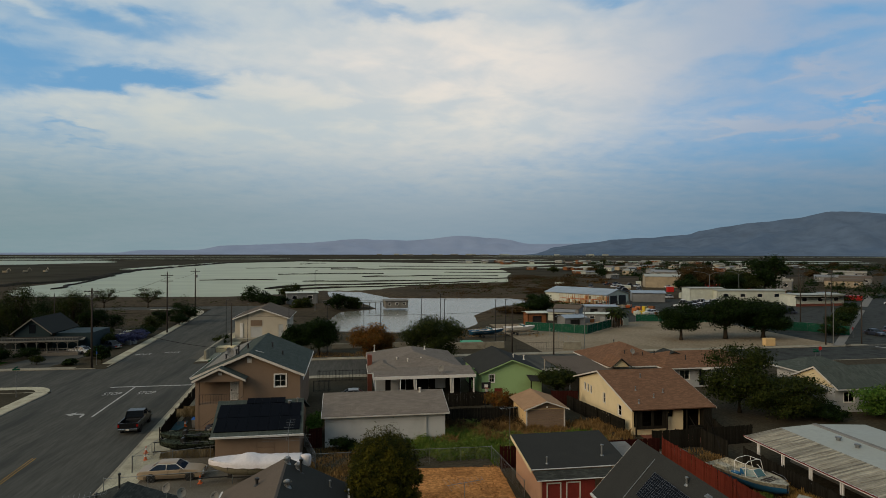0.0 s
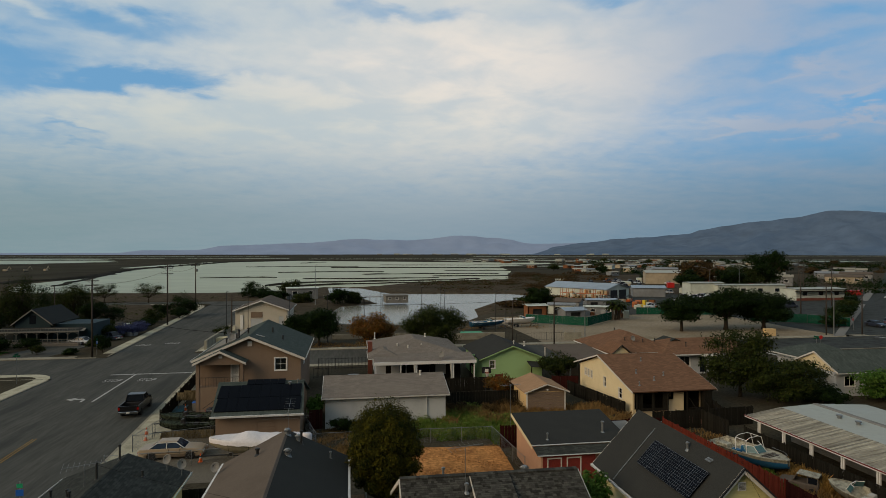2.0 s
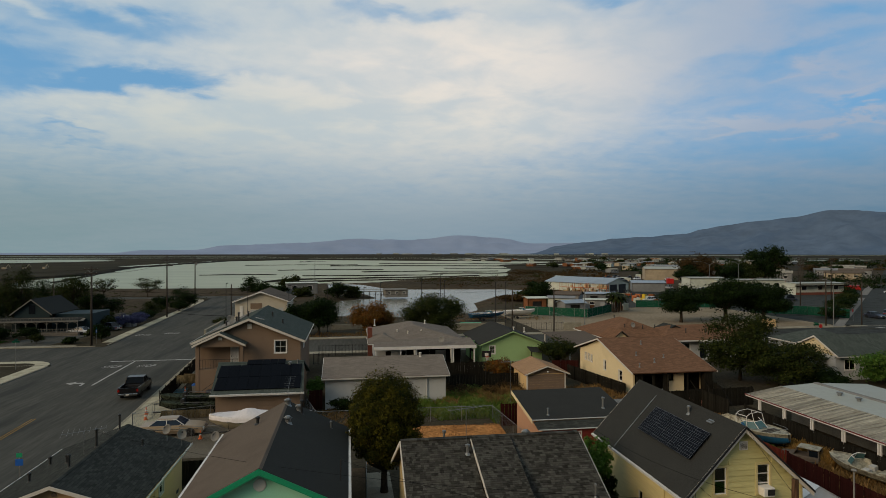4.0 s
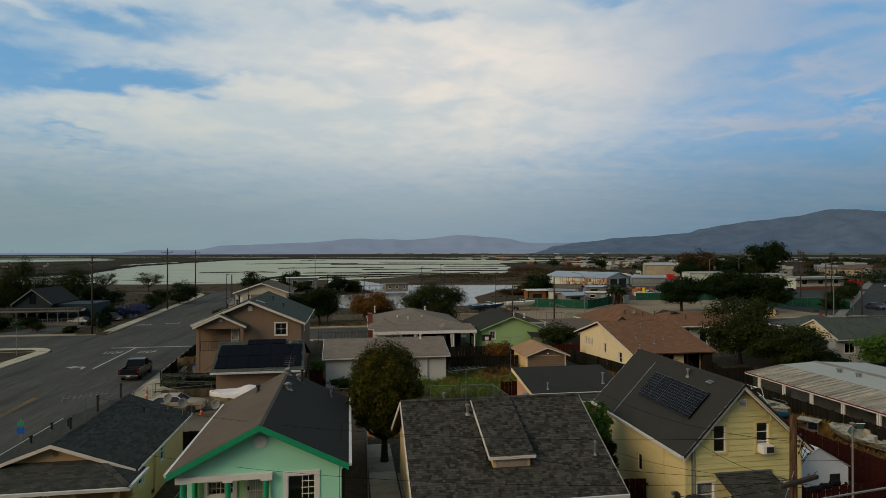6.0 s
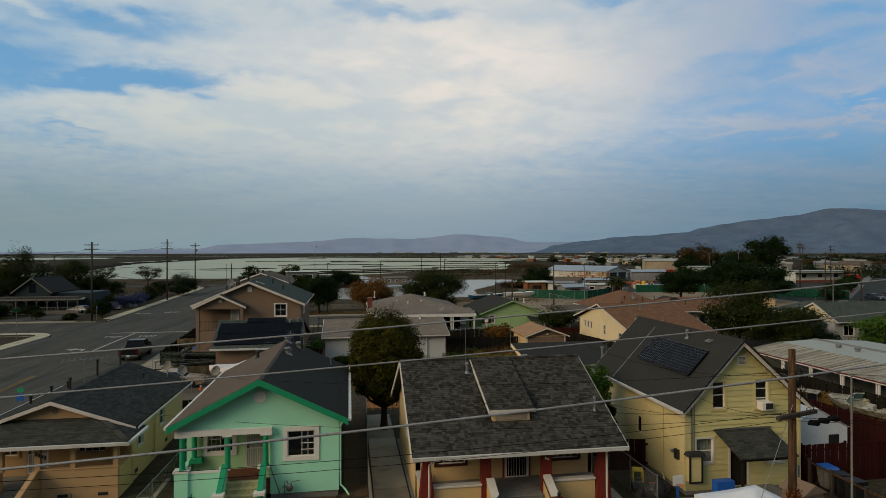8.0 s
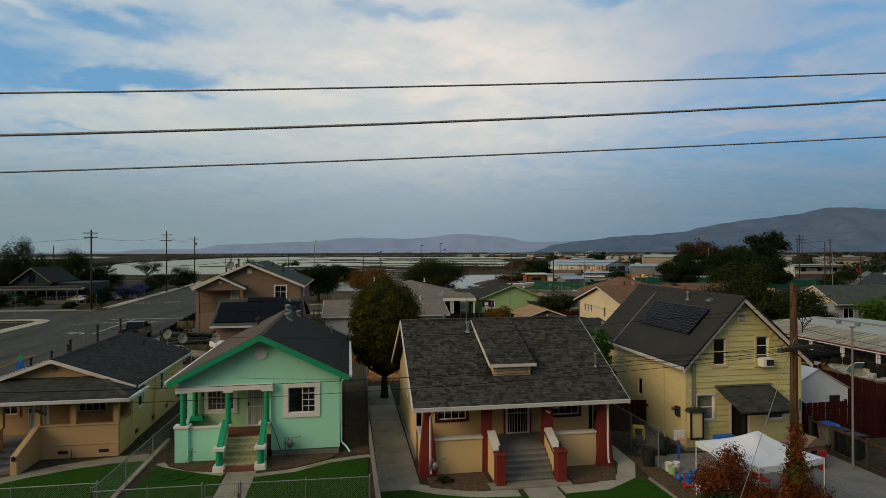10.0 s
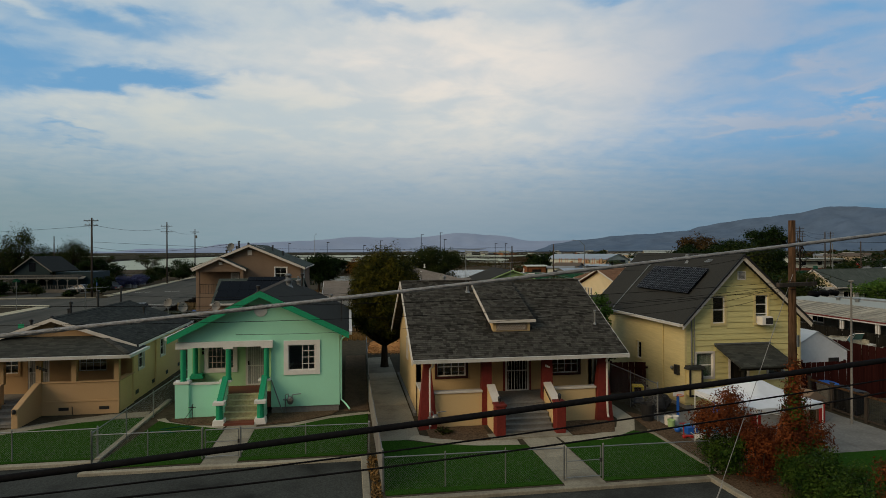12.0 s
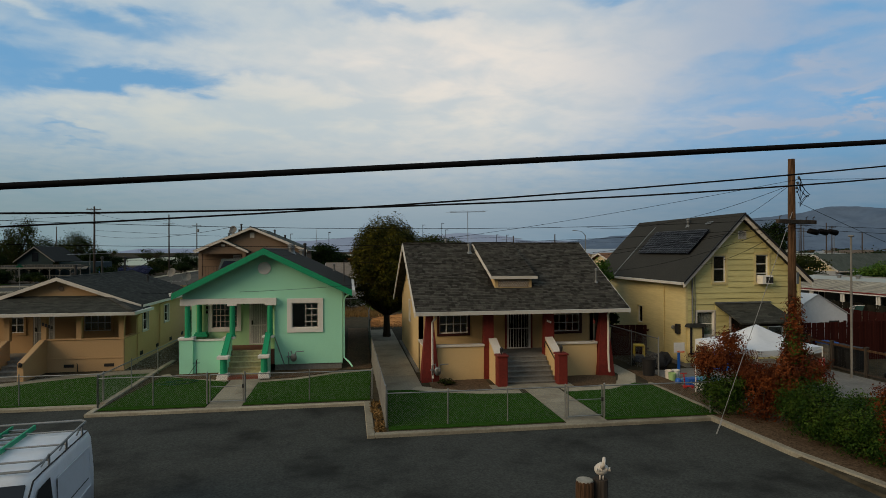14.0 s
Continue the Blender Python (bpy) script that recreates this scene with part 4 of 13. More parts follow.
for bed in ([(2.9, 22.95), (4.2, 22.4), (5.3, 22.3), (5.3, 24.2), (2.9, 24.2)], [(8.6, 22.4), (10.4, 22.5), (10.9, 23.6), (10.6, 24.2), (8.6, 24.2)],
            [(-7.9, 27.2), (-7.0, 26.5), (-5.95, 26.2), (-5.95, 27.5), (-7.9, 27.5)], [(-3.7, 26.0), (-2.4, 26.1), (-1.0, 27.0), (-0.7, 27.6), (-3.7, 27.6)]):
    solid("flower_bed", Shape().prism(bed, "z", -0.08, 0.035), M["mulch"], "bare brown mulch bed beneath the house wall", "flower bed", kind="structure")
solid("side_yard", Shape().prism([(-0.45, 27.5), (0.66, 27.5), (0.9, 42.0), (-0.45, 42.0)], "z", -0.08, 0.018), M["mulch"], "bare brown earth strip between the houses", "ground", kind="structure")
solid("straw_ground", Shape().prism([(1.0, 42.8), (12.4, 41.5), (12.9, 50.6), (4.4, 51.4), (1.5, 48)], "z", -0.08, 0.02), M["straw"], "orange-brown dry straw covering the back yard", "ground", kind="structure")
solid("edging", Shape().box(11.74, 11.88, 17.7, 22.4, -0.1, 0.06), M["concrete"], "narrow concrete edging beside the lawn", "kerb", kind="structure", bevel=0.015)
solid("flower_bed", Shape().prism([(11.9, 17.6), (14.3, 17.6), (14.3, 18.78), (12.88, 18.78), (12.88, 24.0), (12.2, 25.2), (11.9, 22.4)], "z", -0.1, 0.03), M["mulch"], "bare brown soil strewn with fallen leaves", "flower bed", kind="structure")
solid("verge", Shape().prism([(11.5, 17.5), (14.2, 17.3), (15.5, 9.0), (16.5, 2.0), (13.6, 2.0), (12.1, 11.0), (11.6, 14.0)], "z", -0.2, 0.04), M["mulch"], "strip of dark leaf litter under the hedge", "ground", kind="structure")
solid("yard_gravel", Shape().prism([(-18.9, 46.0), (-9.2, 46.0), (-4.6, 48.5), (-4.6, 53.5), (-9.5, 57.2), (-17.0, 61.0), (-18.9, 61.0)], "z", -0.1, 0.012), M["gravel"], "grey-brown gravel of the boat yard", "ground", kind="structure")
solid("driveway_apron", Shape().prism([(-18.88, 44.5), (-17.3, 45.5), (-16.9, 62.0), (-18.88, 63.5)], "z", -0.1, 0.02), M["pavement_pale"], "worn concrete driveway apron", "pavement", kind="structure")
arrow_at = pose(-31.2, 74.4, 0) @ Matrix.Diagonal((0.72, 0.8, 1, 1)) @ pose(31.9, -71.9, 0)
# markings on the road
for sh, mat, lab in (
    (Shape().box(-33.0, -22.3, 88.5, 88.9, -0.10, -0.072), "road_white", "worn white stop line on asphalt"),
    (Shape().prism([(-29.35, 73.2), (-29.13, 73.2), (-29.6, 88.5), (-29.83, 88.5)], "z", -0.10, -0.073), "road_white", "white lane line on asphalt"),
    (Shape().prism([(-28.2, 47), (-28.1, 47), (-28.72, 59.4), (-28.82, 59.4)], "z", -0.10, -0.072).prism([(-27.92, 47), (-27.82, 47), (-28.44, 59.4), (-28.54, 59.4)], "z", -0.10, -0.072), "road_yellow", "double yellow centre line on asphalt"),
    (Shape().box(69.5, 70.0, 86, 91.5, -0.10, 0.02), "road_white", "white painted line"),
):
    solid("road_marking", sh, M[mat], lab, "road marking", kind="structure")
arrow = Shape().prism([(-32.6, 71.2), (-32.6, 73.2), (-33.9, 72.2)], "z", -0.10, -0.072).prism([(-32.6, 71.95), (-31.6, 71.95), (-31.2, 71.5), (-31.1, 70.4), (-30.8, 70.4), (-30.85, 71.8), (-31.4, 72.45), (-32.6, 72.45)], "z", -0.10, -0.0725)
solid("road_marking", arrow, M["road_white"], "white turn arrow on asphalt", "road marking", kind="structure").matrix_basis = arrow_at


def letters(text, m, size, material, label, parent=None, name="lettering"):
    cu = bpy.data.curves.new(name, "FONT")
    cu.body, cu.size, cu.extrude, cu.align_x = text, size, 0.004, "CENTER"
    tmp = new(name + "_tmp", cu)
    me = bpy.data.meshes.new_from_object(tmp.evaluated_get(bpy.context.evaluated_depsgraph_get()))
    bpy.data.objects.remove(tmp)
    me.materials.clear()
    me.materials.append(material)
    ob = new(name, me)
    ob.matrix_basis = m
    if parent is None:
        tagged(ob, label, "lettering", kind="structure")
    else:
        ob.parent = parent
    return ob


for sx in (-31.3, -27.0):
    letters("STOP", pose(sx, 83.9, -0.073) @ Matrix.Diagonal((0.74, 1.75, 1, 1)), 1.25, M["road_white"], "white painted STOP legend on asphalt")
for sx, sy in ((-37.6, 117.0), (-33.0, 118.5)):
    letters("STOP", pose(sx, sy, -0.073, 0, 0, 180) @ Matrix.Diagonal((0.9, 1.8, 1, 1)), 1.2, M["road_white"], "faded painted STOP legend on asphalt")
solid("hose", Shape().tube([(-8.2, 25.6, 0.05), (-7.6, 25.2, 0.05), (-6.9, 25.4, 0.05), (-6.6, 25.9, 0.05), (-7.2, 26.1, 0.05), (-7.9, 25.8, 0.05), (-7.4, 25.5, 0.06)], 0.018, 5), M["green_screen"],
      "green garden hose lying on the lawn", "hose", smooth=True)



# ---- parts of houses ----
def window(parent, axis, at, out, a0, a1, z0, z1, trim="white_paint", trim_w=0.1, bars=(1, 0), sash=0.05, curtain=None, label=""):
    """A window in an opening of a wall across an axis; out is -1 or 1, the way that the wall faces. bars: panes across and up."""
    def ring(lo_a, hi_a, lo_z, hi_z, w, p, q):
        s = Shape()
        for A, B, C, D in ((lo_a, hi_a, lo_z, lo_z + w), (lo_a, hi_a, hi_z - w, hi_z), (lo_a, lo_a + w, lo_z + w, hi_z - w), (hi_a - w, hi_a, lo_z + w, hi_z - w)):
            s.box(A, B, min(p, q), max(p, q), C, D) if axis == "y" else s.box(min(p, q), max(p, q), A, B, C, D)
        return s
    own = part("window", ring(a0 - trim_w, a1 + trim_w, z0 - trim_w, z1 + trim_w, trim_w + 0.004, at + out * 0.045, at - out * 0.02), M[trim], parent, label)
    part("sash", ring(a0, a1, z0, z1, sash, at - out * 0.03, at - out * 0.08), M["white_paint" if trim != "oxblood" else "oxblood"], own)
    s = Shape()
    pane = at - out * 0.055
    if axis == "y":
        s.box(a0 + sash, a1 - sash, pane - 0.004, pane + 0.004, z0 + sash, z1 - sash)
    else:
        s.box(pane - 0.004, pane + 0.004, a0 + sash, a1 - sash, z0 + sash, z1 - sash)
    g = part("pane", s, M["glass"], own)
    g.visible_shadow = False
    s = Shape()
    nx, nz = bars
    for i in range(1, nx):
        a = a0 + (a1 - a0) * i / nx
        s.box(a - 0.016, a + 0.016, pane - 0.016, pane + 0.016, z0, z1) if axis == "y" else s.box(pane - 0.016, pane + 0.016, a - 0.016, a + 0.016, z0, z1)
    for i in range(1, nz):
        z = z0 + (z1 - z0) * i / nz
        s.box(a0, a1, pane - 0.018, pane + 0.018, z - 0.018, z + 0.018) if axis == "y" else s.box(pane - 0.018, pane + 0.018, a0, a1, z - 0.018, z + 0.018)
    if s.v:
        part("glazing_bar", s, M["white_paint" if trim != "oxblood" else "trim_grey"], own)
    if curtain:
        lo, hi, mat = curtain
        w = at - out * 0.16
        A, B = a0 + (a1 - a0) * lo, a0 + (a1 - a0) * hi
        s = Shape()
        n = 12
        for i in range(n):
            p, q = A + (B - A) * i / n, A + (B - A) * (i + 1) / n
            d0, d1 = 0.02 * (i % 2), 0.02 * ((i + 1) % 2)
            s.add([(p, w + d0, z0), (q, w + d1, z0), (q, w + d1, z1), (p, w + d0, z1)] if axis == "y" else [(w + d0, p, z0), (w + d1, q, z0), (w + d1, q, z1), (w + d0, p, z1)], [(0, 1, 2, 3)])
        part("curtain", s, M[mat], own)
    return own


def gable_roof(parent, along, ridge, ridge_z, eaves, eave_z, ends, thick, mats, trim, board=0.2, gutter=True, barge=True):
    """Two sloping plates with their barge boards and gutters. along: the axis of the ridge; ridge: its place on the other axis; eaves: (low, high)."""
    def p3(w, a, z):
        return (w, a, z) if along == "y" else (a, w, z)
    slopes = []
    zs = eave_z if isinstance(eave_z, tuple) else (eave_z, eave_z)
    a0, a1 = ends
    for k in (0, 1):
        s = Shape().slab([p3(eaves[k], a0, zs[k]), p3(eaves[k], a1, zs[k]), p3(ridge, a1, ridge_z), p3(ridge, a0, ridge_z)], thick)
        slopes.append(part("roof_slope", s, M[mats[k] if isinstance(mats, tuple) else mats], parent))
    cap = Shape()
    for w in (-1, 1):
        k = 0 if w < 0 else 1
        run = eaves[k] - ridge
        f = 0.14 / abs(run)
        cap.slab([p3(ridge + run * f, a0 - 0.01, ridge_z + (zs[k] - ridge_z) * f + 0.015), p3(ridge + run * f, a1 + 0.01, ridge_z + (zs[k] - ridge_z) * f + 0.015),
                  p3(ridge, a1 + 0.01, ridge_z + 0.018), p3(ridge, a0 - 0.01, ridge_z + 0.018)], 0.014)
    part("ridge_cap", cap, M[mats[0] if isinstance(mats, tuple) else mats], parent)
    if barge:
        for a, d in ((a0, -1), (a1, 1)):
            for k in (0, 1):
                s = Shape()
                lo, hi = (a - 0.045, a - 0.003) if d < 0 else (a + 0.003, a + 0.045)
                pts = [(eaves[k], zs[k] - 0.02), (ridge, ridge_z - 0.02), (ridge, ridge_z - 0.02 - board), (eaves[k], zs[k] - 0.02 - board)]
                s.prism(pts, along, lo, hi)
                part("barge_board", s, M[trim], parent)
    if gutter:
        for k, d in ((0, -1), (1, 1)):
            w = eaves[k]
            prof = [(w, zs[k] - 0.15), (w + d * 0.10, zs[k] - 0.15), (w + d * 0.12, zs[k] - 0.02), (w + d * 0.09, zs[k] - 0.02), (w + d * 0.08, zs[k] - 0.12), (w, zs[k] - 0.12)]
            part("gutter", Shape().prism(prof, along, a0, a1), M["gutter_white"], parent)
    return slopes


def vent_pipe(parent, x, y, z, h=0.5, r=0.05, material="steel", cap=True):
    s = Shape().lathe([(r * 2.4, -0.06), (r * 1.3, 0.04), (r, 0.06), (r, h)], (x, y, z), 10)
    if cap:
        s.lathe([(r * 1.0, h - 0.02), (r * 1.6, h), (r * 1.6, h + 0.09), (r * 0.5, h + 0.13)], (x, y, z), 10)
    return part("vent_pipe", s, M[material], parent, smooth=False)


def turbine_vent(parent, x, y, z, r=0.19):
    own = part("roof_vent", Shape().lathe([(r * 1.3, -0.12), (r * 0.85, 0.05), (r * 0.85, 0.18)], (x, y, z), 12), M["steel"], parent, "galvanised turbine roof vent")
    s = Shape()
    for i in range(12):
        a = 2 * math.pi * i / 12
        b = a + 0.35
        s.add([(x + r * 0.8 * math.cos(a), y + r * 0.8 * math.sin(a), z + 0.16), (x + r * 1.25 * math.cos(b), y + r * 1.25 * math.sin(b), z + 0.29), (x + r * 0.5 * math.cos(b + .2), y + r * 0.5 * math.sin(b + .2), z + 0.42),
               (x + r * 1.0 * math.cos(a + .5), y + r * 1.0 * math.sin(a + .5), z + 0.29)], [(0, 1, 2, 3)])
    part("fin", s.ball((x, y, z + 0.28), (r * 0.9, r * 0.9, 0.14), 10, 5), M["steel"], own)


def dish(x, y, z, turn, label="grey satellite dish on a roof mast", r=0.38, tilt=-62):
    own = thing("satellite_dish", label, "satellite dish")
    prof = [(0.02, 0.0), (r * 0.5, 0.03), (r * 0.85, 0.09), (r, 0.13), (r, 0.14), (r * 0.84, 0.105), (r * 0.5, 0.045), (0.02, 0.015)]
    s = Shape().lathe(prof, (0, 0, 0), 16, (0.85, 1))
    m = pose(0, 0, 0.55, tilt, 0, 0)
    s.v = [tuple(m @ Vector(p)) for p in s.v]
    part("reflector", s, M["concrete_grey"], own, smooth=True)
    part("mast", Shape().tube([(0, 0.08, -0.1), (0, 0.10, 0.35), (0, 0.04, 0.52)], 0.022, 6), M["steel"], own)
    part("feed_arm", Shape().tube([tuple(m @ Vector((0, -r * 0.9, 0.1))), tuple(m @ Vector((0, -r * 0.2, 0.42)))], 0.014, 5).ball(tuple(m @ Vector((0, -r * 0.15, 0.44))), (0.045, 0.045, 0.06), 6, 4), M["dark_metal"], own)
    own.matrix_basis = pose(x, y, z, 0, 0, turn)
    return own


def antenna(x, y, z, mast=1.5, length=2.2, turn=0, label="old television antenna on a thin mast", slope=0.07, wide=0.0):
    own = thing("tv_antenna", label, "antenna")
    part("mast", Shape().tube([(0, 0, -0.3), (0, 0, mast)], 0.018, 5), M["steel"], own)
    part("boom", Shape().tube([(-length / 2, 0, mast - slope / 2), (length / 2, 0, mast + slope / 2)], 0.014, 5), M["steel"], own)
    for i in range(9):
        t = -1 + 2 * i / 8
        w = (0.95 - 0.35 * t) * length * 0.30 if not wide else (wide if i < 3 else 0.42)
        part("element", Shape().tube([(t * length / 2, -w, mast + 0.03 + t * slope / 2), (t * length / 2 + 0.05, w, mast + 0.03 + t * slope / 2)], 0.006, 4), M["steel"], own)
    own.matrix_basis = pose(x, y, z, 0, 0, turn)
    return own


def chain_fence(pts, height, label, spacing=0.075, rail=True, posts=2.6, base=0.0, privacy=None, group=""):
    """A chain-link fence along a line: posts, a top rail, and a mesh of crossing wires in every bay."""
    own = thing("chain_link_fence", label, "fence", group)
    for (ax, ay), (bx, by) in zip(pts, pts[1:]):
        ln = math.hypot(bx - ax, by - ay)
        n = max(1, round(ln / posts))
        ux, uy = (bx - ax) / ln, (by - ay) / ln
        for i in range(n + 1):
            d = ln * i / n
            big = i in (0, n)
            part("post", Shape().lathe([(0.032 if big else 0.022, 0), (0.032 if big else 0.022, height + 0.03), (0.036 if big else 0.024, height + 0.04), (0.01, height + 0.08)], (ax + ux * d, ay + uy * d, base), 7), M["steel"], own)
        if rail:
            part("rail", Shape().tube([(ax, ay, base + height - 0.02), (bx, by, base + height - 0.02)], 0.020, 6), M["steel"], own)
        for i in range(n):
            s = Shape()
            d0, d1 = ln * i / n, ln * (i + 1) / n
            lo, hi = 0.03, height - 0.03
            w = 0.0022 if spacing < 0.1 else 0.0034
            count = int((d1 - d0 + hi - lo) / spacing)
            for k in range(count):
                for way in (1, -1):
                    e = k * spacing - (hi - lo)
                    p0, p1 = max(0, e), min(d1 - d0, e + hi - lo)
                    if p1 - p0 < 0.02:
                        continue
                    z0, z1 = lo + p0 - e, lo + p1 - e
                    if way < 0:
                        p0, p1 = d1 - d0 - p0, d1 - d0 - p1
                    A = (ax + ux * (d0 + p0), ay + uy * (d0 + p0), base + z0)
                    B = (ax + ux * (d0 + p1), ay + uy * (d0 + p1), base + z1)
                    oz = 0.7 * w
                    s.add([(A[0], A[1], A[2] - oz * 1.6), (B[0], B[1], B[2] - oz * 1.6), (B[0], B[1], B[2] + oz * 1.6), (A[0], A[1], A[2] + oz * 1.6),
                           (A[0] - uy * w, A[1] + ux * w, A[2]), (B[0] - uy * w, B[1] + ux * w, B[2])], [(0, 1, 2, 3), (0, 1, 5, 4), (3, 2, 5, 4)])
            part("mesh_panel", s, M["steel"], own, kind="stuff")
            if privacy:
                q = 0.02
                part("screen", Shape().add([(ax + ux * d0 - uy * q, ay + uy * d0 + ux * q, base + 0.1), (ax + ux * d1 - uy * q, ay + uy * d1 + ux * q, base + 0.1), (ax + ux * d1 - uy * q, ay + uy * d1 + ux * q, base + height),
                                            (ax + ux * d0 - uy * q, ay + uy * d0 + ux * q, base + height)], [(0, 1, 2, 3)]), M[privacy], own)
    return own


BOARD_MESHES = {}


def board_fence(pts, height, material, label, width=0.14, base=0.0, seed=1):
    """A fence of upright boards on two rails; the boards share a few meshes and stand a little uneven."""
    own = thing("board_fence", label, "fence")
    rng = random.Random(seed)
    key = (round(height, 2), width, material)
    if key not in BOARD_MESHES:
        kinds = []
        for k in range(3):
            h = height - 0.008 * k
            s = Shape().prism([(-width / 2 + 0.004, 0.02), (width / 2 - 0.004, 0.02), (width / 2 - 0.004, h - 0.008), (width / 2 - 0.012, h), (-width / 2 + 0.012, h), (-width / 2 + 0.004, h - 0.008)], "y", -0.011, 0.011)
            ob = part("board", s, M[material])
            kinds.append(ob.data)
            bpy.data.objects.remove(ob)
        BOARD_MESHES[key] = kinds
    for (ax, ay), (bx, by) in zip(pts, pts[1:]):
        ln = math.hypot(bx - ax, by - ay)
        ang = math.degrees(math.atan2(by - ay, bx - ax))
        n = int(ln / width)
        for i in range(n):
            ob = new("board", rng.choice(BOARD_MESHES[key]))
            ob.parent = own
            d = (i + 0.5) * width
            ob.matrix_basis = pose(ax + (bx - ax) * d / ln, ay + (by - ay) * d / ln, base + (rng.uniform(-0.02, 0.02) if material == "dark_board" else rng.uniform(-0.005, 0.005)), rng.uniform(-1, 1), rng.uniform(-0.5, 0.5), ang + rng.uniform(-2, 2))
        ux, uy = (bx - ax) / ln, (by - ay) / ln
        for z in (0.35, height - 0.3):
            part("rail", Shape().bar((ax - uy * 0.035, ay + ux * 0.035, base + z), (bx - uy * 0.035, by + ux * 0.035, base + z), 0.045, 0.09), M[material], own)
        for i in range(int(ln / 2.4) + 1):
            d = min(i * 2.4, ln)
            x, y = ax + ux * d - uy * 0.09, ay + uy * d + ux * 0.09
            part("post", Shape().box(x - 0.045, x + 0.045, y - 0.045, y + 0.045, base - 0.1, base + height + 0.05), M[material], own)
    return own


def steps(parent, x0, x1, y_top, y_low, z_top, n, material, name="step"):
    """A flight that rises away from the street, each step a block."""
    for i in range(n):
        z = z_top * (i + 1) / n
        y = y_low + (y_top - y_low) * i / n
        part(name, Shape().box(x0, x1, y, y_top + 0.02, 0 if i == 0 else z_top * i / n - 0.002, z - 0.03).box(x0 - 0.01, x1 + 0.01, y - 0.03, y + (y_top - y_low) / n + 0.02, z - 0.03, z), M[material], parent)


def number_bars(parent, m, n, material, size=0.16, down=False):
    """House digits, as plain bars."""
    for i in range(n):
        s = Shape().box(-size * 0.28, size * 0.28, -0.01, 0.01, -size / 2, size / 2)
        ob = part("number_plate", s, M[material], parent)
        ob.matrix_basis = m @ (pose(0, 0, -i * size * 1.35) if down else pose(i * size * 0.8, 0, -i * size * 0.35))


def gas_meter(x, y, z, label="grey gas meter and pipes at the house wall"):
    own = thing("gas_meter", label, "gas meter")
    part("body", Shape().ball((0, 0, 0.0), (0.15, 0.12, 0.19), 12, 7), M["steel"], own, smooth=True)
    part("dial", Shape().box(-0.08, 0.08, -0.15, -0.10, 0.02, 0.12), M["concrete_grey"], own)
    part("pipe", Shape().tube([(-0.22, 0.05, -0.55), (-0.22, 0.03, 0.25), (-0.1, 0, 0.3), (-0.07, 0, 0.15)], 0.022, 6).tube([(0.08, 0, 0.15), (0.1, 0, 0.25), (0.3, 0.02, 0.27), (0.46, 0.1, 0.26)], 0.022, 6), M["steel"], own)
    part("regulator", Shape().lathe([(0.03, -0.03), (0.09, -0.02), (0.09, 0.02), (0.03, 0.03)], (-0.22, 0.0, 0.05), 10), M["steel"], own)
    own.matrix_basis = pose(x, y, z)
    return own


def security_door(parent, x0, x1, y, z0, z1, label="white steel security door with upright bars", leaf="curtain"):
    """A barred steel gate before a dark door leaf."""
    own = part("door", Shape().box(x0, x1, y + 0.03, y + 0.07, z0, z1), M[leaf], parent, label)
    w = 0.055
    part("door_frame", Shape().box(x0 - 0.05, x0, y - 0.04, y + 0.08, z0, z1 + 0.05).box(x1, x1 + 0.05, y - 0.04, y + 0.08, z0, z1 + 0.05).box(x0, x1, y - 0.04, y + 0.08, z1, z1 + 0.05), M["offwhite"], own)
    s = Shape().box(x0, x0 + w, y - 0.03, y, z0, z1).box(x1 - w, x1, y - 0.03, y, z0, z1).box(x0 + w, x1 - w, y - 0.03, y, z0, z0 + w).box(x0 + w, x1 - w, y - 0.03, y, z1 - w, z1)
    s.box(x0 + w, x1 - w, y - 0.03, y, z0 + 0.9, z0 + 0.94)
    part("gate_frame", s, M["white_paint"], own)
    n = 8
    for i in range(1, n):
        a = x0 + (x1 - x0) * i / n
        part("bar", Shape().box(a - 0.009, a + 0.009, y - 0.025, y - 0.007, z0 + w, z1 - w), M["white_paint"], own)
    part("door_handle", Shape().box(x0 + 0.06, x0 + 0.13, y - 0.06, y - 0.03, z0 + 0.95, z0 + 1.15), M["dark_metal"], own)
    return own


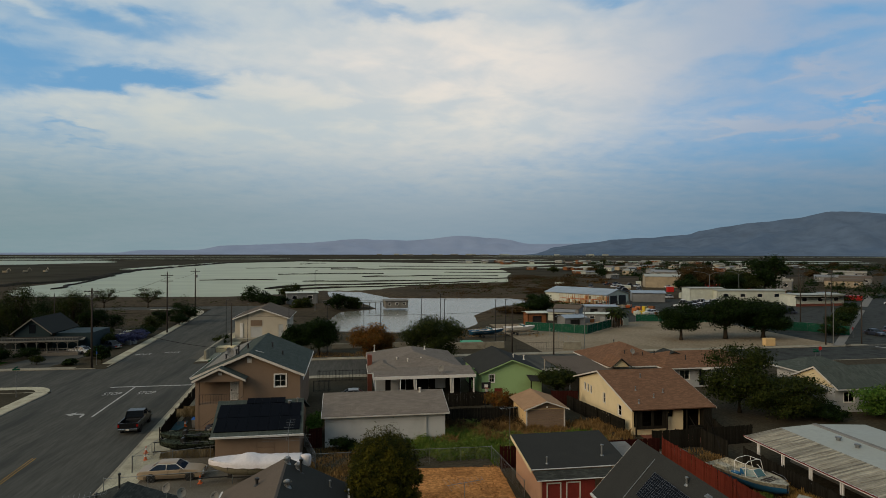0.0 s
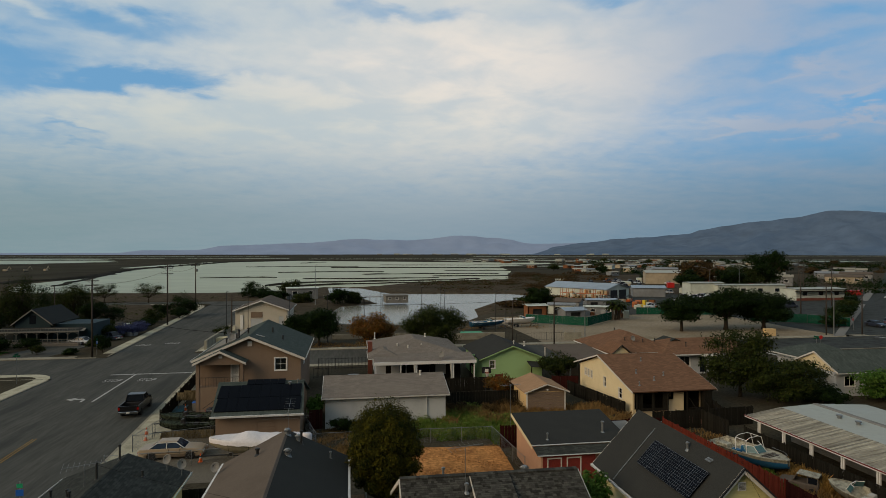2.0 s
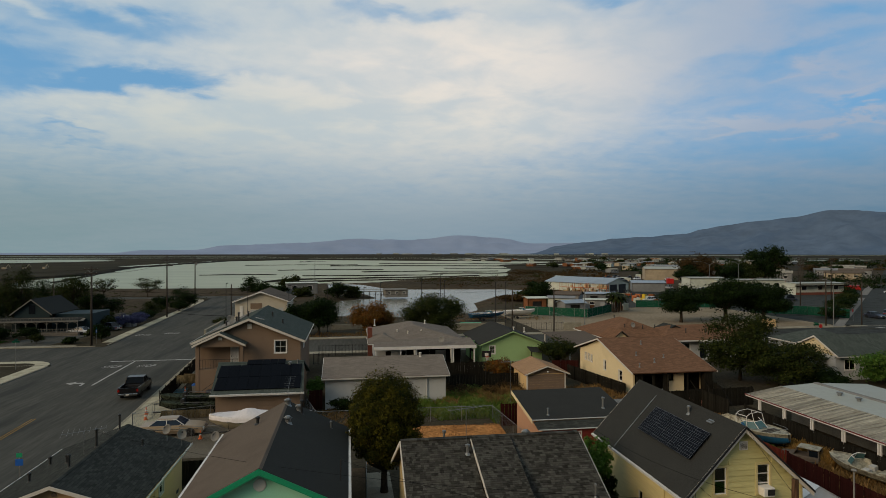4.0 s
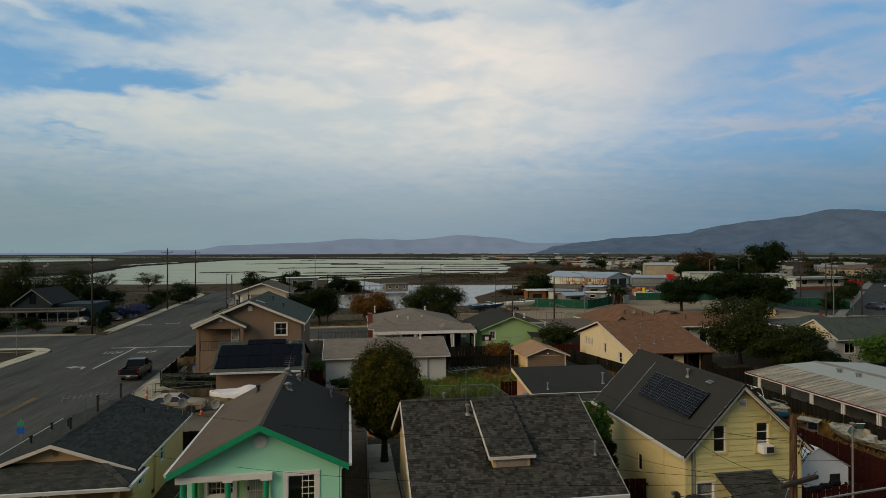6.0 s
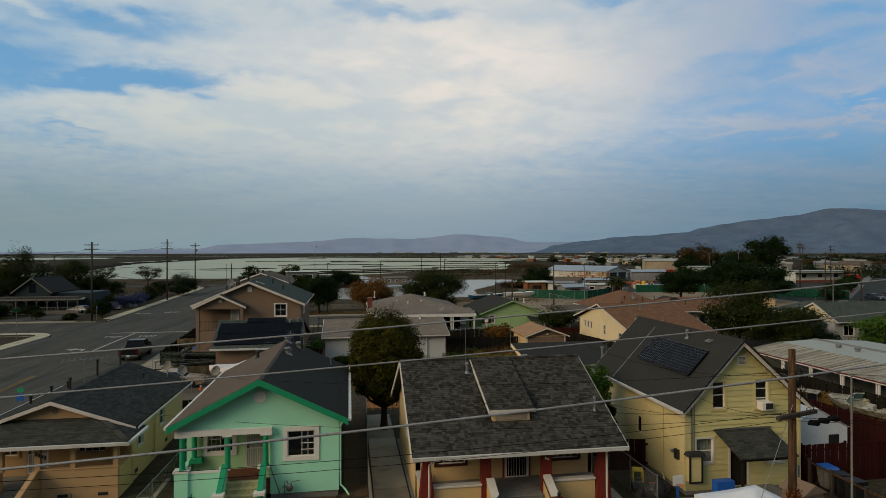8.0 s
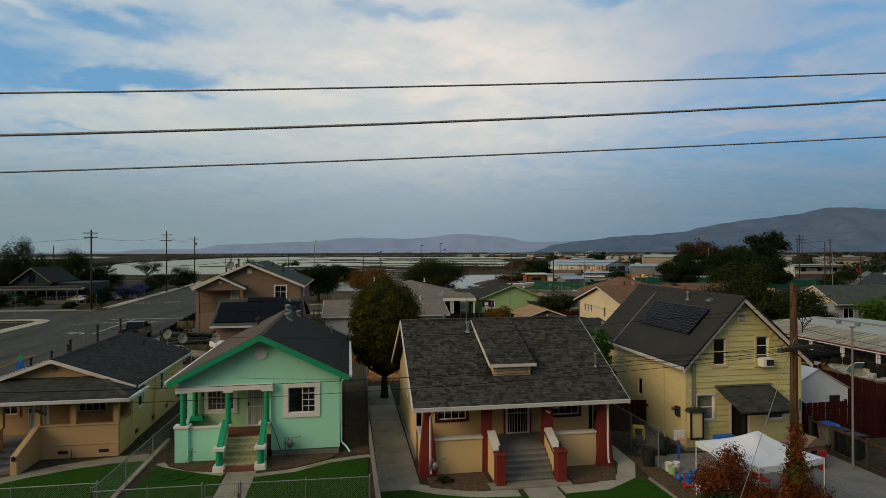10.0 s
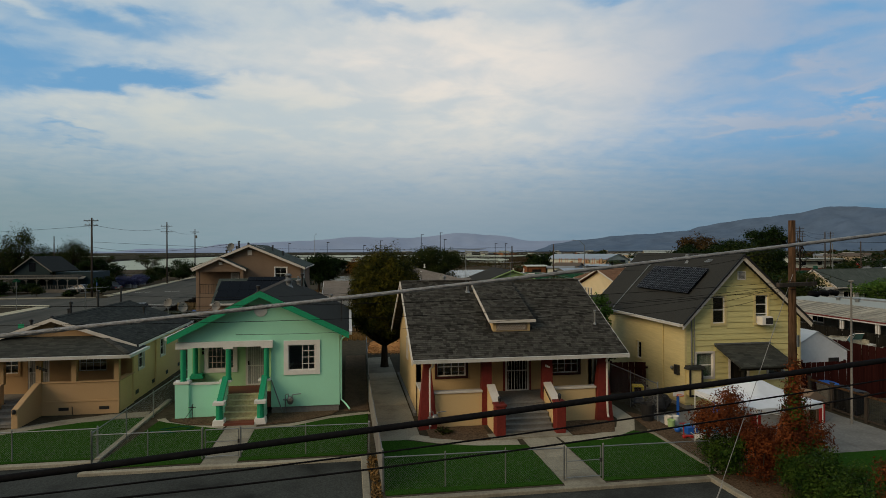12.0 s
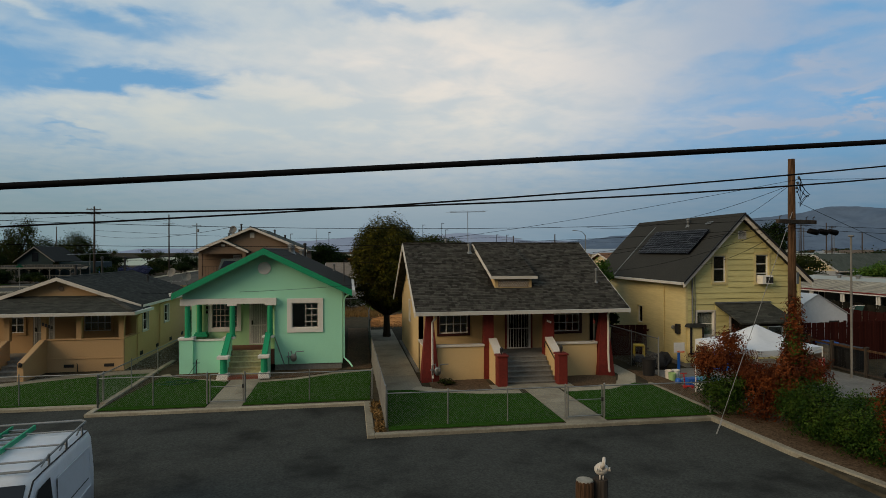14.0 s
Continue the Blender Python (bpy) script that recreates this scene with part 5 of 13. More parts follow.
# ---- the peach bungalow ----
def peach_house():
    h = thing("house", "peach stucco bungalow with a grey shingle roof and arcaded porch", "house")
    part("wall", Shape().wall("y", 30.9, 31.08, -17.3, -10.7, 0, 2.8, [(-16.43, -15.74, 1.58, 2.35), (-13.1, -11.85, 1.6, 2.4), (-15.35, -14.4, 0.66, 2.5)]), M["peach"], h)
    part("wall", Shape().wall("x", -10.68, -10.86, 30.9, 39.8, 0, 2.85, [(31.7, 32.5, 1.45, 2.5), (35.2, 36.0, 1.5, 2.45)]), M["sand_yellow"], h, "yellow stucco side wall")
    part("wall", Shape().wall("x", -17.3, -17.12, 30.9, 39.8, 0, 2.85), M["sand_yellow"], h)
    part("wall", Shape().wall("y", 39.8, 39.62, -17.3, -10.7, 0, 2.8, gable=(-14.0, 4.15)), M["sand_yellow"], h)
    part("gable_wall", Shape().prism([(-17.2, 2.95), (-10.8, 2.95), (-14.0, 4.12)], "y", 30.55, 30.7), M["peach"], h)
    part("gable_ornament", Shape().lathe([(0.12, 0), (0.12, 0.03)], (0, 0, 0), 14), M["brown_stucco"], h).matrix_basis = pose(-13.95, 30.55, 3.72, 90)
    window(h, "y", 30.9, -1, -16.43, -15.74, 1.58, 2.35, "peach", 0.1, (2, 2))
    window(h, "y", 30.9, -1, -13.1, -11.85, 1.6, 2.4, "peach", 0.1, (4, 2))
    window(h, "x", -10.68, 1, 31.7, 32.5, 1.45, 2.5, "offwhite", 0.06, (1, 2))
    window(h, "x", -10.68, 1, 35.2, 36.0, 1.5, 2.45, "offwhite", 0.06, (1, 2))
    for y in (31.3, 33.8, 36.2, 38.6):
        part("vent_grille", Shape().box(-10.70, -10.665, y, y + 0.42, 0.28, 0.48), M["black"], h)
    security_door(h, -15.33, -14.42, 30.95, 0.68, 2.48)
    gable_roof(h, "y", -14.0, 4.28, (-17.75, -10.25), 2.93, (30.2, 40.2), 0.10, "slate_roof", "offwhite", 0.17)
    # porch: floor, front wall, posts, hipped roof
    part("porch_floor", Shape().box(-17.3, -10.75, 29.1, 30.9, 0.05, 0.62), M["concrete_grey"], h)
    part("porch_wall", Shape().box(-13.85, -10.62, 28.98, 29.16, 0.0, 1.44), M["peach"], h)
    part("porch_cap", Shape().box(-13.9, -10.56, 28.94, 29.22, 1.44, 1.50), M["peach"], h, bevel=0.015)
    part("porch_band", Shape().box(-13.85, -10.58, 28.955, 28.98, 0.58, 0.64), M["peach"], h)
    part("porch_wall", Shape().box(-10.80, -10.62, 29.16, 30.9, 0.0, 1.44), M["sand_yellow"], h)
    part("porch_cap", Shape().box(-10.86, -10.56, 29.22, 30.9, 1.44, 1.50), M["peach"], h)
    part("porch_wall", Shape().box(-17.3, -15.7, 28.98, 29.16, 0.0, 1.44), M["peach"], h)
    for x in (-15.5, -13.98, -12.52, -10.72):
        s = Shape().box(x - 0.11, x + 0.11, 28.97, 29.17, 1.5 if x != -15.5 else 1.44, 2.36)
        s.prism([(x - 0.11, 2.36), (x + 0.11, 2.36), (x + 0.13, 2.47), (x + 0.24, 2.58), (x + 0.24, 2.64), (x - 0.24, 2.64), (x - 0.24, 2.58), (x - 0.13, 2.47)], "y", 28.97, 29.17)
        part("porch_post", s, M["peach"], h)
    part("porch_post", Shape().box(-10.83, -10.61, 30.6, 30.82, 1.5, 2.64), M["peach"], h)
    part("porch_beam", Shape().box(-17.5, -10.6, 28.95, 29.19, 2.64, 2.78).box(-10.83, -10.6, 29.19, 30.9, 2.64, 2.78), M["peach"], h)
    part("porch_roof", Shape().slab([(-18.0, 28.42, 2.76), (-10.02, 28.42, 2.76), (-12.0, 30.56, 3.36), (-18.0, 30.56, 3.36)], 0.07), M["slate_roof_x"], h)
    part("porch_roof", Shape().slab([(-10.02, 28.42, 2.76), (-10.02, 30.9, 2.76), (-12.0, 30.56, 3.36)], 0.07), M["slate_roof"], h)
    for i in range(12):
        t = i / 12
        c = Vector((-10.02, 28.42, 2.77)).lerp(Vector((-12.0, 30.56, 3.37)), t + 0.04)
        part("hip_tile", Shape().box(-0.13, 0.13, -0.11, 0.12, 0, 0.03), M["charcoal_tab_each"], h).matrix_basis = Matrix.Translation(c) @ pose(0, 0, 0, 12, 0, 43)
    part("gutter", Shape().prism([(28.42, 2.60), (28.30, 2.60), (28.28, 2.74), (28.42, 2.74)], "x", -18.0, -9.9), M["gutter_white"], h)
    part("gutter", Shape().prism([(-10.02, 2.60), (-9.90, 2.60), (-9.88, 2.74), (-10.02, 2.74)], "y", 28.3, 30.9), M["gutter_white"], h)
    part("downpipe", Shape().tube([(-10.0, 30.5, 2.62), (-10.5, 30.7, 2.4), (-10.6, 30.72, 2.2), (-10.6, 30.72, 0.15)], 0.045, 6), M["sand_yellow"], h)
    part("downpipe", Shape().tube([(-10.2, 34.1, 2.8), (-10.55, 34.1, 2.6), (-10.6, 34.1, 0.15)], 0.045, 6), M["sand_yellow"], h)
    steps(h, -15.3, -14.12, 29.1, 27.3, 0.62, 4, "concrete_grey")
    for x in (-15.5, -13.98):
        part("stair_cheek", Shape().prism([(27.05, 0), (29.0, 0), (29.0, 1.5), (28.8, 1.5), (27.05, 0.80)], "x", x - 0.13, x + 0.13), M["peach"], h, bevel=0.02)
    part("stair_lamp", Shape().ball((-13.98, 27.0, 0.72), (0.09, 0.06, 0.12), 8, 5), M["black"], h)
    for x in (-13.15, -11.45):
        part("vent_grille", Shape().box(x, x + 0.42, 28.965, 29.0, 0.20, 0.34), M["black"], h)
    part("hose_bib", Shape().tube([(-12.55, 28.9, 0.0), (-12.55, 28.9, 0.35), (-12.55, 28.85, 0.4)], 0.02, 5), M["dark_metal"], h)
    number_bars(h, pose(-14.0, 28.94, 2.2), 4, "dark_metal", 0.15)
    for x, y, hh in ((-14.35, 33.0, 0.55), (-14.3, 36.2, 0.9), (-15.1, 34.5, 0.35), (-16.3, 33.2, 0.35), (-16.6, 36.0, 0.35), (-14.15, 39.2, 0.85), (-12.3, 37.6, 0.3)):
        z = 4.28 - abs(x + 14.0) * 0.36
        vent_pipe(h, x, y, z, hh, 0.06, "dark_metal")
    return h


peach_house()
dish(-11.35, 39.2, 3.55, 165, "pale satellite dish at the back roof edge", 0.31)
dish(-10.45, 38.9, 3.30, 200, "grey satellite dish at the back roof edge", 0.33)
dish(-8.15, 37.6, 3.45, 170, "grey satellite dish on the roof edge", 0.31)
antenna(-14.55, 35.2, 4.05, 1.3, 2.1, 20, "old television antenna on the bungalow roof")


# ---- the mint-green house ----
def mint_house():
    h = thing("house", "single-storey mint-green stucco house with jade trim and a front porch", "house")
    f = 27.67
    part("wall", Shape().wall("y", f, f + 0.2, -3.72, -0.66, 0.28, 3.1, [(-2.96, -1.74, 1.93, 3.1 - 0.01)]), M["mint"], h)
    part("gable_wall", Shape().wall("y", f, f + 0.2, -7.7, -0.66, 3.1, 3.62, gable=(-4.13, 5.45)), M["mint"], h)
    part("wall", Shape().wall("x", -0.66, -0.86, f + 0.2, 38.9, 0.2, 3.7, [(31, 32, 1.8, 2.9)]), M["mint"], h)
    part("wall", Shape().wall("x", -7.7, -7.5, 29.2, 38.9, 0.2, 3.7), M["mint"], h)
    part("wall", Shape().wall("y", 38.9, 38.7, -7.7, -0.66, 0.2, 3.6, gable=(-4.13, 5.4)), M["mint"], h)
    part("recess_wall", Shape().wall("y", 29.2, 29.4, -7.5, -3.72, 0.98, 3.6, [(-6.78, -5.62, 1.82, 3.0), (-5.03, -4.19, 1.0, 3.05)]), M["mint_yellow"], h, "pale yellow-green porch wall")
    part("recess_wall", Shape().box(-3.92, -3.72, f + 0.2, 29.2, 0.98, 3.6), M["mint_yellow"], h)
    part("foundation", Shape().box(-3.7, -0.7, f + 0.05, 38.8, 0, 0.3), M["concrete_grey"], h, "grey concrete foundation")
    window(h, "y", f, -1, -2.96, -1.74, 1.93, 3.09, "white_paint", 0.2, (1, 1), 0.04)
    bars = Shape()
    for i in range(3):
        a = -2.32 + i * 0.27
        bars.box(a - 0.012, a + 0.012, f + 0.02, f + 0.045, 1.95, 3.07)
    for i in range(1, 4):
        bars.box(-2.36, -1.76, f + 0.02, f + 0.045, 1.93 + i * 0.29 - 0.014, 1.93 + i * 0.29 + 0.014)
    part("glazing_bar", bars, M["white_paint"], h)
    window(h, "y", 29.2, -1, -6.78, -5.62, 1.82, 3.0, "white_paint", 0.17, (2, 1), 0.035)
    bars = Shape()
    for i in range(1, 6):
        bars.box(-6.78 + i * 0.193 - 0.009, -6.78 + i * 0.193 + 0.009, 29.21, 29.23, 1.84, 2.98)
    for i in range(1, 4):
        bars.box(-6.76, -5.64, 29.21, 29.23, 1.82 + i * 0.295 - 0.009, 1.82 + i * 0.295 + 0.009)
    part("glazing_bar", bars, M["offwhite"], h)
    security_door(h, -5.03, -4.19, 29.22, 1.0, 3.03)
    part("gable_vent", Shape().lathe([(0.29, 0), (0.29, 0.03), (0.25, 0.045)], (0, 0, 0), 24), M["white_paint"], h, "round white gable vent").matrix_basis = pose(-4.16, f, 4.69, 90)
    # The left slope takes a paler brown roofing than the right.
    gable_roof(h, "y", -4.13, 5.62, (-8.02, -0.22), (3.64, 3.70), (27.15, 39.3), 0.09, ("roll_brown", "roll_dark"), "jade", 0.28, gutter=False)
    part("soffit", Shape().slab([(-7.95, 27.2, 3.52), (-7.95, f, 3.52), (-7.7, f, 3.64), (-7.7, 27.2, 3.64)], 0.02), M["jade"], h)
    part("gutter", Shape().prism([(-0.22, 3.56), (-0.10, 3.56), (-0.08, 3.69), (-0.22, 3.69)], "y", 27.15, 39.3), M["gutter_white"], h)
    part("gutter", Shape().prism([(-8.02, 3.50), (-8.12, 3.50), (-8.14, 3.63), (-8.02, 3.63)], "y", 27.15, 39.3), M["gutter_white"], h)
    part("downpipe", Shape().tube([(-0.14, 27.6, 3.58), (-0.5, 27.72, 3.35), (-0.58, 27.72, 3.2), (-0.58, 27.72, 0.5), (-0.35, 27.6, 0.3), (-0.2, 27.4, 0.12)], 0.04, 6), M["mint"], h)
    # porch
    part("porch_floor", Shape().box(-7.6, -3.75, 27.65, 29.2, 0.3, 0.98), M["tile_red"], h, "red tiled porch floor")
    part("porch_beam", Shape().box(-7.75, -3.62, 27.42, 27.66, 3.10, 3.34).prism([(-7.75, 3.06), (-7.15, 3.06), (-7.1, 3.10), (-7.75, 3.10)], "y", 27.42, 27.66).box(-5.75, -5.33, 27.42, 27.66, 3.02, 3.10).box(-4.12, -3.62, 27.42, 27.66, 3.02, 3.10), M["white_paint"], h, "white porch beam")
    for x, y, z in ((-7.45, 27.54, 1.6), (-5.54, 27.54, 1.62), (-3.9, 27.54, 1.62), (-7.3, 29.0, 1.55)):
        part("porch_column", Shape().lathe([(0.15, 0), (0.15, 0.06), (0.125, 0.08), (0.12, 3.02 - z)], (x, y, z), 14), M["jade"], h, smooth=False)
    part("porch_pier", Shape().box(-7.77, -7.2, 27.40, 27.78, 0, 1.52), M["mint"], h)
    part("pier_cap", Shape().box(-7.82, -7.15, 27.36, 27.82, 1.52, 1.64), M["white_paint"], h, bevel=0.015)
    part("porch_wall", Shape().box(-7.2, -5.7, 27.5, 27.66, 0, 1.46), M["mint"], h)
    part("wall_cap", Shape().box(-7.15, -5.7, 27.47, 27.70, 1.46, 1.53), M["white_paint"], h)
    part("porch_wall", Shape().box(-7.72, -7.5, 27.78, 29.2, 0, 1.46), M["mint"], h)
    part("planter", Shape().box(-7.5, -6.9, 28.75, 29.15, 1.46, 1.6).box(-7.45, -6.95, 28.8, 29.1, 1.6, 1.68), M["jade"], h, bevel=0.01)
    for x in (-5.66, -3.98):
        part("stair_cheek", Shape().prism([(26.35, 0), (27.66, 0), (27.66, 1.62), (27.45, 1.62), (26.35, 0.86)], "x", x - 0.09, x + 0.09), M["mint"], h)
        part("stair_rail", Shape().prism([(26.25, 0.86), (27.5, 1.66), (27.5, 1.80), (26.25, 1.0)], "x", x - 0.12, x + 0.12), M["jade"], h)
        part("rail_cap", Shape().box(x - 0.24, x + 0.24, 26.02, 26.40, 0.86, 1.0), M["white_paint"], h, bevel=0.012)
        part("rail_cap", Shape().box(x - 0.26, x + 0.26, 27.36, 27.74, 1.54, 1.64), M["white_paint"], h, bevel=0.012)
        part("stair_post", Shape().lathe([(0.15, 0.2), (0.14, 0.86)], (x, 26.21, 0), 12), M["jade"], h)
        part("post_base", Shape().prism([(x - 0.26, 0), (x + 0.26, 0), (x + 0.22, 0.25), (x - 0.22, 0.25)], "y", 25.98, 26.44), M["white_paint"], h, bevel=0.015)
    steps(h, -5.55, -4.08, 27.66, 26.35, 0.98, 5, "step_wood")
    part("bottom_step", Shape().box(-5.45, -4.2, 25.95, 26.4, 0, 0.12), M["tile_red"], h)
    number_bars(h, pose(-7.0, 29.0 + 0.18, 3.0), 3, "black", 0.15, True)
    part("porch_light", Shape().ball((-5.3, 29.1, 3.0), (0.07, 0.07, 0.09), 8, 5), M["black"], h)
    part("downspout", Shape().tube([(-3.7, 27.58, 1.55), (-3.2, 27.5, 0.1)], 0.025, 5), M["steel"], h)
    for x, y in ((-4.0, 38.4), (-3.3, 38.2), (-3.65, 35.0)):
        turbine_vent(h, x, y, 5.62 - abs(x + 4.13) * 0.5, 0.2)
    vent_pipe(h, -3.1, 37.8, 5.1, 0.75, 0.07, "dark_metal")
    vent_pipe(h, -5.6, 36.8, 4.9, 0.3, 0.09, "dark_metal")
    vent_pipe(h, -1.3, 37.5, 4.2, 0.35, 0.05)
    part("service_mast", Shape().tube([(-0.6, 29.7, 3.75), (-0.6, 29.7, 4.9), (-0.55, 29.62, 4.98), (-0.45, 29.6, 4.9)], 0.03, 6), M["dark_metal"], h)
    return h


mint_house()
gas_meter(-2.85, 27.42, 0.62)
solid("standpipe", Shape().tube([(-7.0, 27.2, 0), (-7.0, 27.2, 0.65), (-6.95, 27.15, 0.7)], 0.02, 5).tube([(-7.15, 27.2, 0.55), (-6.85, 27.2, 0.55)], 0.015, 5).tube([(-7.0, 27.2, 0.5), (-7.3, 27.0, 0.05)], 0.012, 5), M["dark_metal"],
      "thin garden standpipe with a tap", "tap")


# ---- the tan house with oxblood trim ----
def tan_house():
    h = thing("house", "tan stucco bungalow with oxblood trim and a broad charcoal shingle roof", "house")
    y_e, y_r, z_e, z_r = 23.62, 29.3, 2.98, 5.85
    slope = (z_r - z_e) / (y_r - y_e)
    part("wall", Shape().wall("y", 26.2, 26.38, 2.75, 11.0, 0.0, 3.2, [(3.67, 4.99, 1.7, 2.55), (9.02, 10.34, 1.67, 2.5), (6.85, 7.89, 0.93, 2.95)]), M["tan"], h)
    prof = [(26.2, 0.12), (35.0, 0.12), (35.0, 2.95), (y_r, z_r - 0.14), (26.2, z_e + (26.2 - y_e) * slope - 0.14)]
    for x0, x1 in ((2.75, 2.95), (10.82, 11.02)):
        s = Shape()
        if x0 < 3:
            s.wall("x", 2.75, 2.95, 26.2, 35.0, 0.12, 3.05, [(29.9, 30.4, 1.9, 2.9)])
            s.prism([(26.2, 3.05), (35.0, 3.05), (35.0, 3.06), (y_r, z_r - 0.14), (26.2, z_e + (26.2 - y_e) * slope - 0.14)], "x", 2.75, 2.95)
        else:
            s.prism(prof, "x", x0, x1)
        part("wall", s, M["tan"], h)
    part("gable_wall", Shape().prism([(24.35, 2.75), (26.2, 2.75), (26.2, z_e + (26.2 - y_e) * slope - 0.14), (24.35, z_e + (24.35 - y_e) * slope - 0.14)], "x", 2.75, 2.9), M["tan"], h)
    part("gable_wall", Shape().prism([(24.35, 2.75), (26.2, 2.75), (26.2, z_e + (26.2 - y_e) * slope - 0.14), (24.35, z_e + (24.35 - y_e) * slope - 0.14)], "x", 10.85, 11.0), M["tan"], h)
    part("wall", Shape().wall("y", 35.0, 34.8, 2.75, 11.0, 0.12, 3.0), M["tan"], h)
    part("foundation", Shape().box(2.62, 11.1, 26.2, 35.1, 0, 0.13), M["concrete_grey"], h)
    window(h, "x", 2.75, -1, 29.9, 30.4, 1.9, 2.9, "offwhite", 0.07, (1, 2))
    window(h, "y", 26.2, -1, 3.67, 4.99, 1.7, 2.55, "oxblood_dark", 0.1, (4, 2), 0.05)
    window(h, "y", 26.2, -1, 9.02, 10.34, 1.67, 2.5, "oxblood_dark", 0.1, (4, 2), 0.05)
    part("door_trim", Shape().box(6.72, 6.82, 26.13, 26.2, 0.93, 3.0).box(7.92, 8.02, 26.13, 26.2, 0.93, 3.0), M["oxblood"], h)
    security_door(h, 6.85, 7.89, 26.16, 0.95, 2.95, leaf="dark_board")
    # porch
    part("porch_floor", Shape().box(2.8, 11.0, 24.3, 26.2, 0.1, 0.95), M["concrete_grey"], h)
    part("porch_beam", Shape().box(2.6, 11.2, 24.3, 24.55, 2.72, 2.95), M["oxblood"], h)
    part("porch_ceiling", Shape().box(2.7, 11.1, 24.3, 26.2, 2.95, 2.98), M["offwhite"], h)
    for a, b in ((2.98, 0), (10.68, 0)):
        part("porch_column", Shape().add([(a - 0.38, 24.02, 0), (a + 0.38, 24.02, 0), (a + 0.38, 24.66, 0), (a - 0.38, 24.66, 0), (a - 0.30, 24.1, 1.0), (a + 0.30, 24.1, 1.0), (a + 0.30, 24.6, 1.0), (a - 0.30, 24.6, 1.0),
                                         (a - 0.14, 24.28, 2.72), (a + 0.14, 24.28, 2.72), (a + 0.14, 24.5, 2.72), (a - 0.14, 24.5, 2.72)],
                                        [(3, 2, 1, 0), (8, 9, 10, 11)] + [(i + k, (i + 1) % 4 + k, (i + 1) % 4 + k + 4, i + k + 4) for k in (0, 4) for i in range(4)]), M["oxblood"], h)
    for a in (5.52, 8.2):
        part("porch_column", Shape().prism([(a - 0.24, 0), (a + 0.24, 0), (a + 0.20, 2.72), (a - 0.20, 2.72)], "y", 24.28, 24.62), M["oxblood"], h)
    for x0, x1, z in ((3.3, 5.3, 1.40), (8.44, 10.35, 1.38)):
        part("porch_wall", Shape().box(x0, x1, 24.28, 24.5, 0, z), M["tan"], h)
        part("wall_cap", Shape().box(x0 - 0.05, x1 + 0.02, 24.22, 24.56, z, z + 0.09), M["offwhite"], h, bevel=0.015)
    part("porch_wall", Shape().box(2.78, 2.98, 24.6, 26.2, 0, 1.4), M["tan"], h)
    part("wall_cap", Shape().box(2.72, 3.04, 24.62, 26.2, 1.4, 1.49), M["offwhite"], h)
    steps(h, 5.86, 7.95, 24.3, 22.85, 0.95, 6, "concrete_grey")
    part("bottom_step", Shape().box(5.2, 8.5, 22.25, 22.9, 0, 0.07), M["concrete"], h)
    for a in (5.66, 8.14):
        part("stair_cheek", Shape().prism([(23.0, 0), (24.3, 0), (24.3, 1.62), (24.1, 1.62), (23.0, 1.12)], "x", a - 0.13, a + 0.13), M["tan"], h)
        part("stair_cap", Shape().prism([(22.95, 1.12), (24.2, 1.66), (24.2, 1.74), (22.95, 1.20)], "x", a - 0.17, a + 0.17), M["offwhite"], h)
        part("stair_pillar", Shape().box(a - 0.20, a + 0.20, 22.5, 22.95, 0, 1.22), M["oxblood"], h, bevel=0.02)
        cap = part("pillar_cap", Shape().box(a - 0.24, a + 0.24, 22.46, 22.99, 1.22, 1.31), M["oxblood"], h, bevel=0.02)
        part("pillar_lamp", Shape().lathe([(0.03, 0), (0.03, 0.06), (0.06, 0.08), (0.07, 0.2), (0.08, 0.22), (0.02, 0.30)], (a, 22.72, 1.31), 8), M["dark_metal"], cap)
    part("hand_rail", Shape().tube([(7.98, 22.9, 0.95), (7.98, 24.2, 1.55), (7.98, 24.3, 1.3)], 0.02, 5).tube([(5.84, 22.9, 0.95), (5.84, 24.2, 1.55)], 0.02, 5), M["black"], h)
    number_bars(h, pose(8.1, 24.26, 2.42), 3, "white_paint", 0.09)
    # roof
    x0, x1 = 2.32, 11.55
    part("roof_deck", Shape().slab([(x0, y_e, z_e - 0.02), (x1, y_e, z_e - 0.02), (x1, y_r, z_r - 0.02), (x0, y_r, z_r - 0.02)], 0.12), M["roof_under"], h)
    part("roof_slope", Shape().slab([(x0, 35.4, 2.78), (x1, 35.4, 2.78), (x1, y_r, z_r), (x0, y_r, z_r)], 0.12), M["slate_roof_x"], h)
    for x, d in ((x0, -1), (x1, 1)):
        for a, b, c, e in ((y_e, z_e, y_r, z_r), (35.4, 2.78, y_r, z_r)):
            part("barge_board", Shape().prism([(a, b - 0.02), (c, e - 0.02), (c, e - 0.24), (a, b - 0.24)], "x", x + d * 0.003, x + d * 0.05), M["offwhite"], h)
    part("gutter", Shape().prism([(y_e, z_e - 0.17), (y_e - 0.11, z_e - 0.17), (y_e - 0.13, z_e - 0.02), (y_e, z_e - 0.02)], "x", x0, x1), M["gutter_white"], h, "pale metal gutter")
    for a in (3.05, 10.75):
        part("downpipe", Shape().tube([(a + 0.12 * (1 if a < 5 else -1), 23.6, 2.82), (a + 0.1 * (1 if a < 5 else -1), 23.8, 2.66), (a, 23.98, 2.5), (a, 23.98, 1.0), (a, 23.93, 0.35), (a, 23.85, 0.2)], 0.045, 6), M["offwhite"], h)
    # dormer
    dz = 4.33
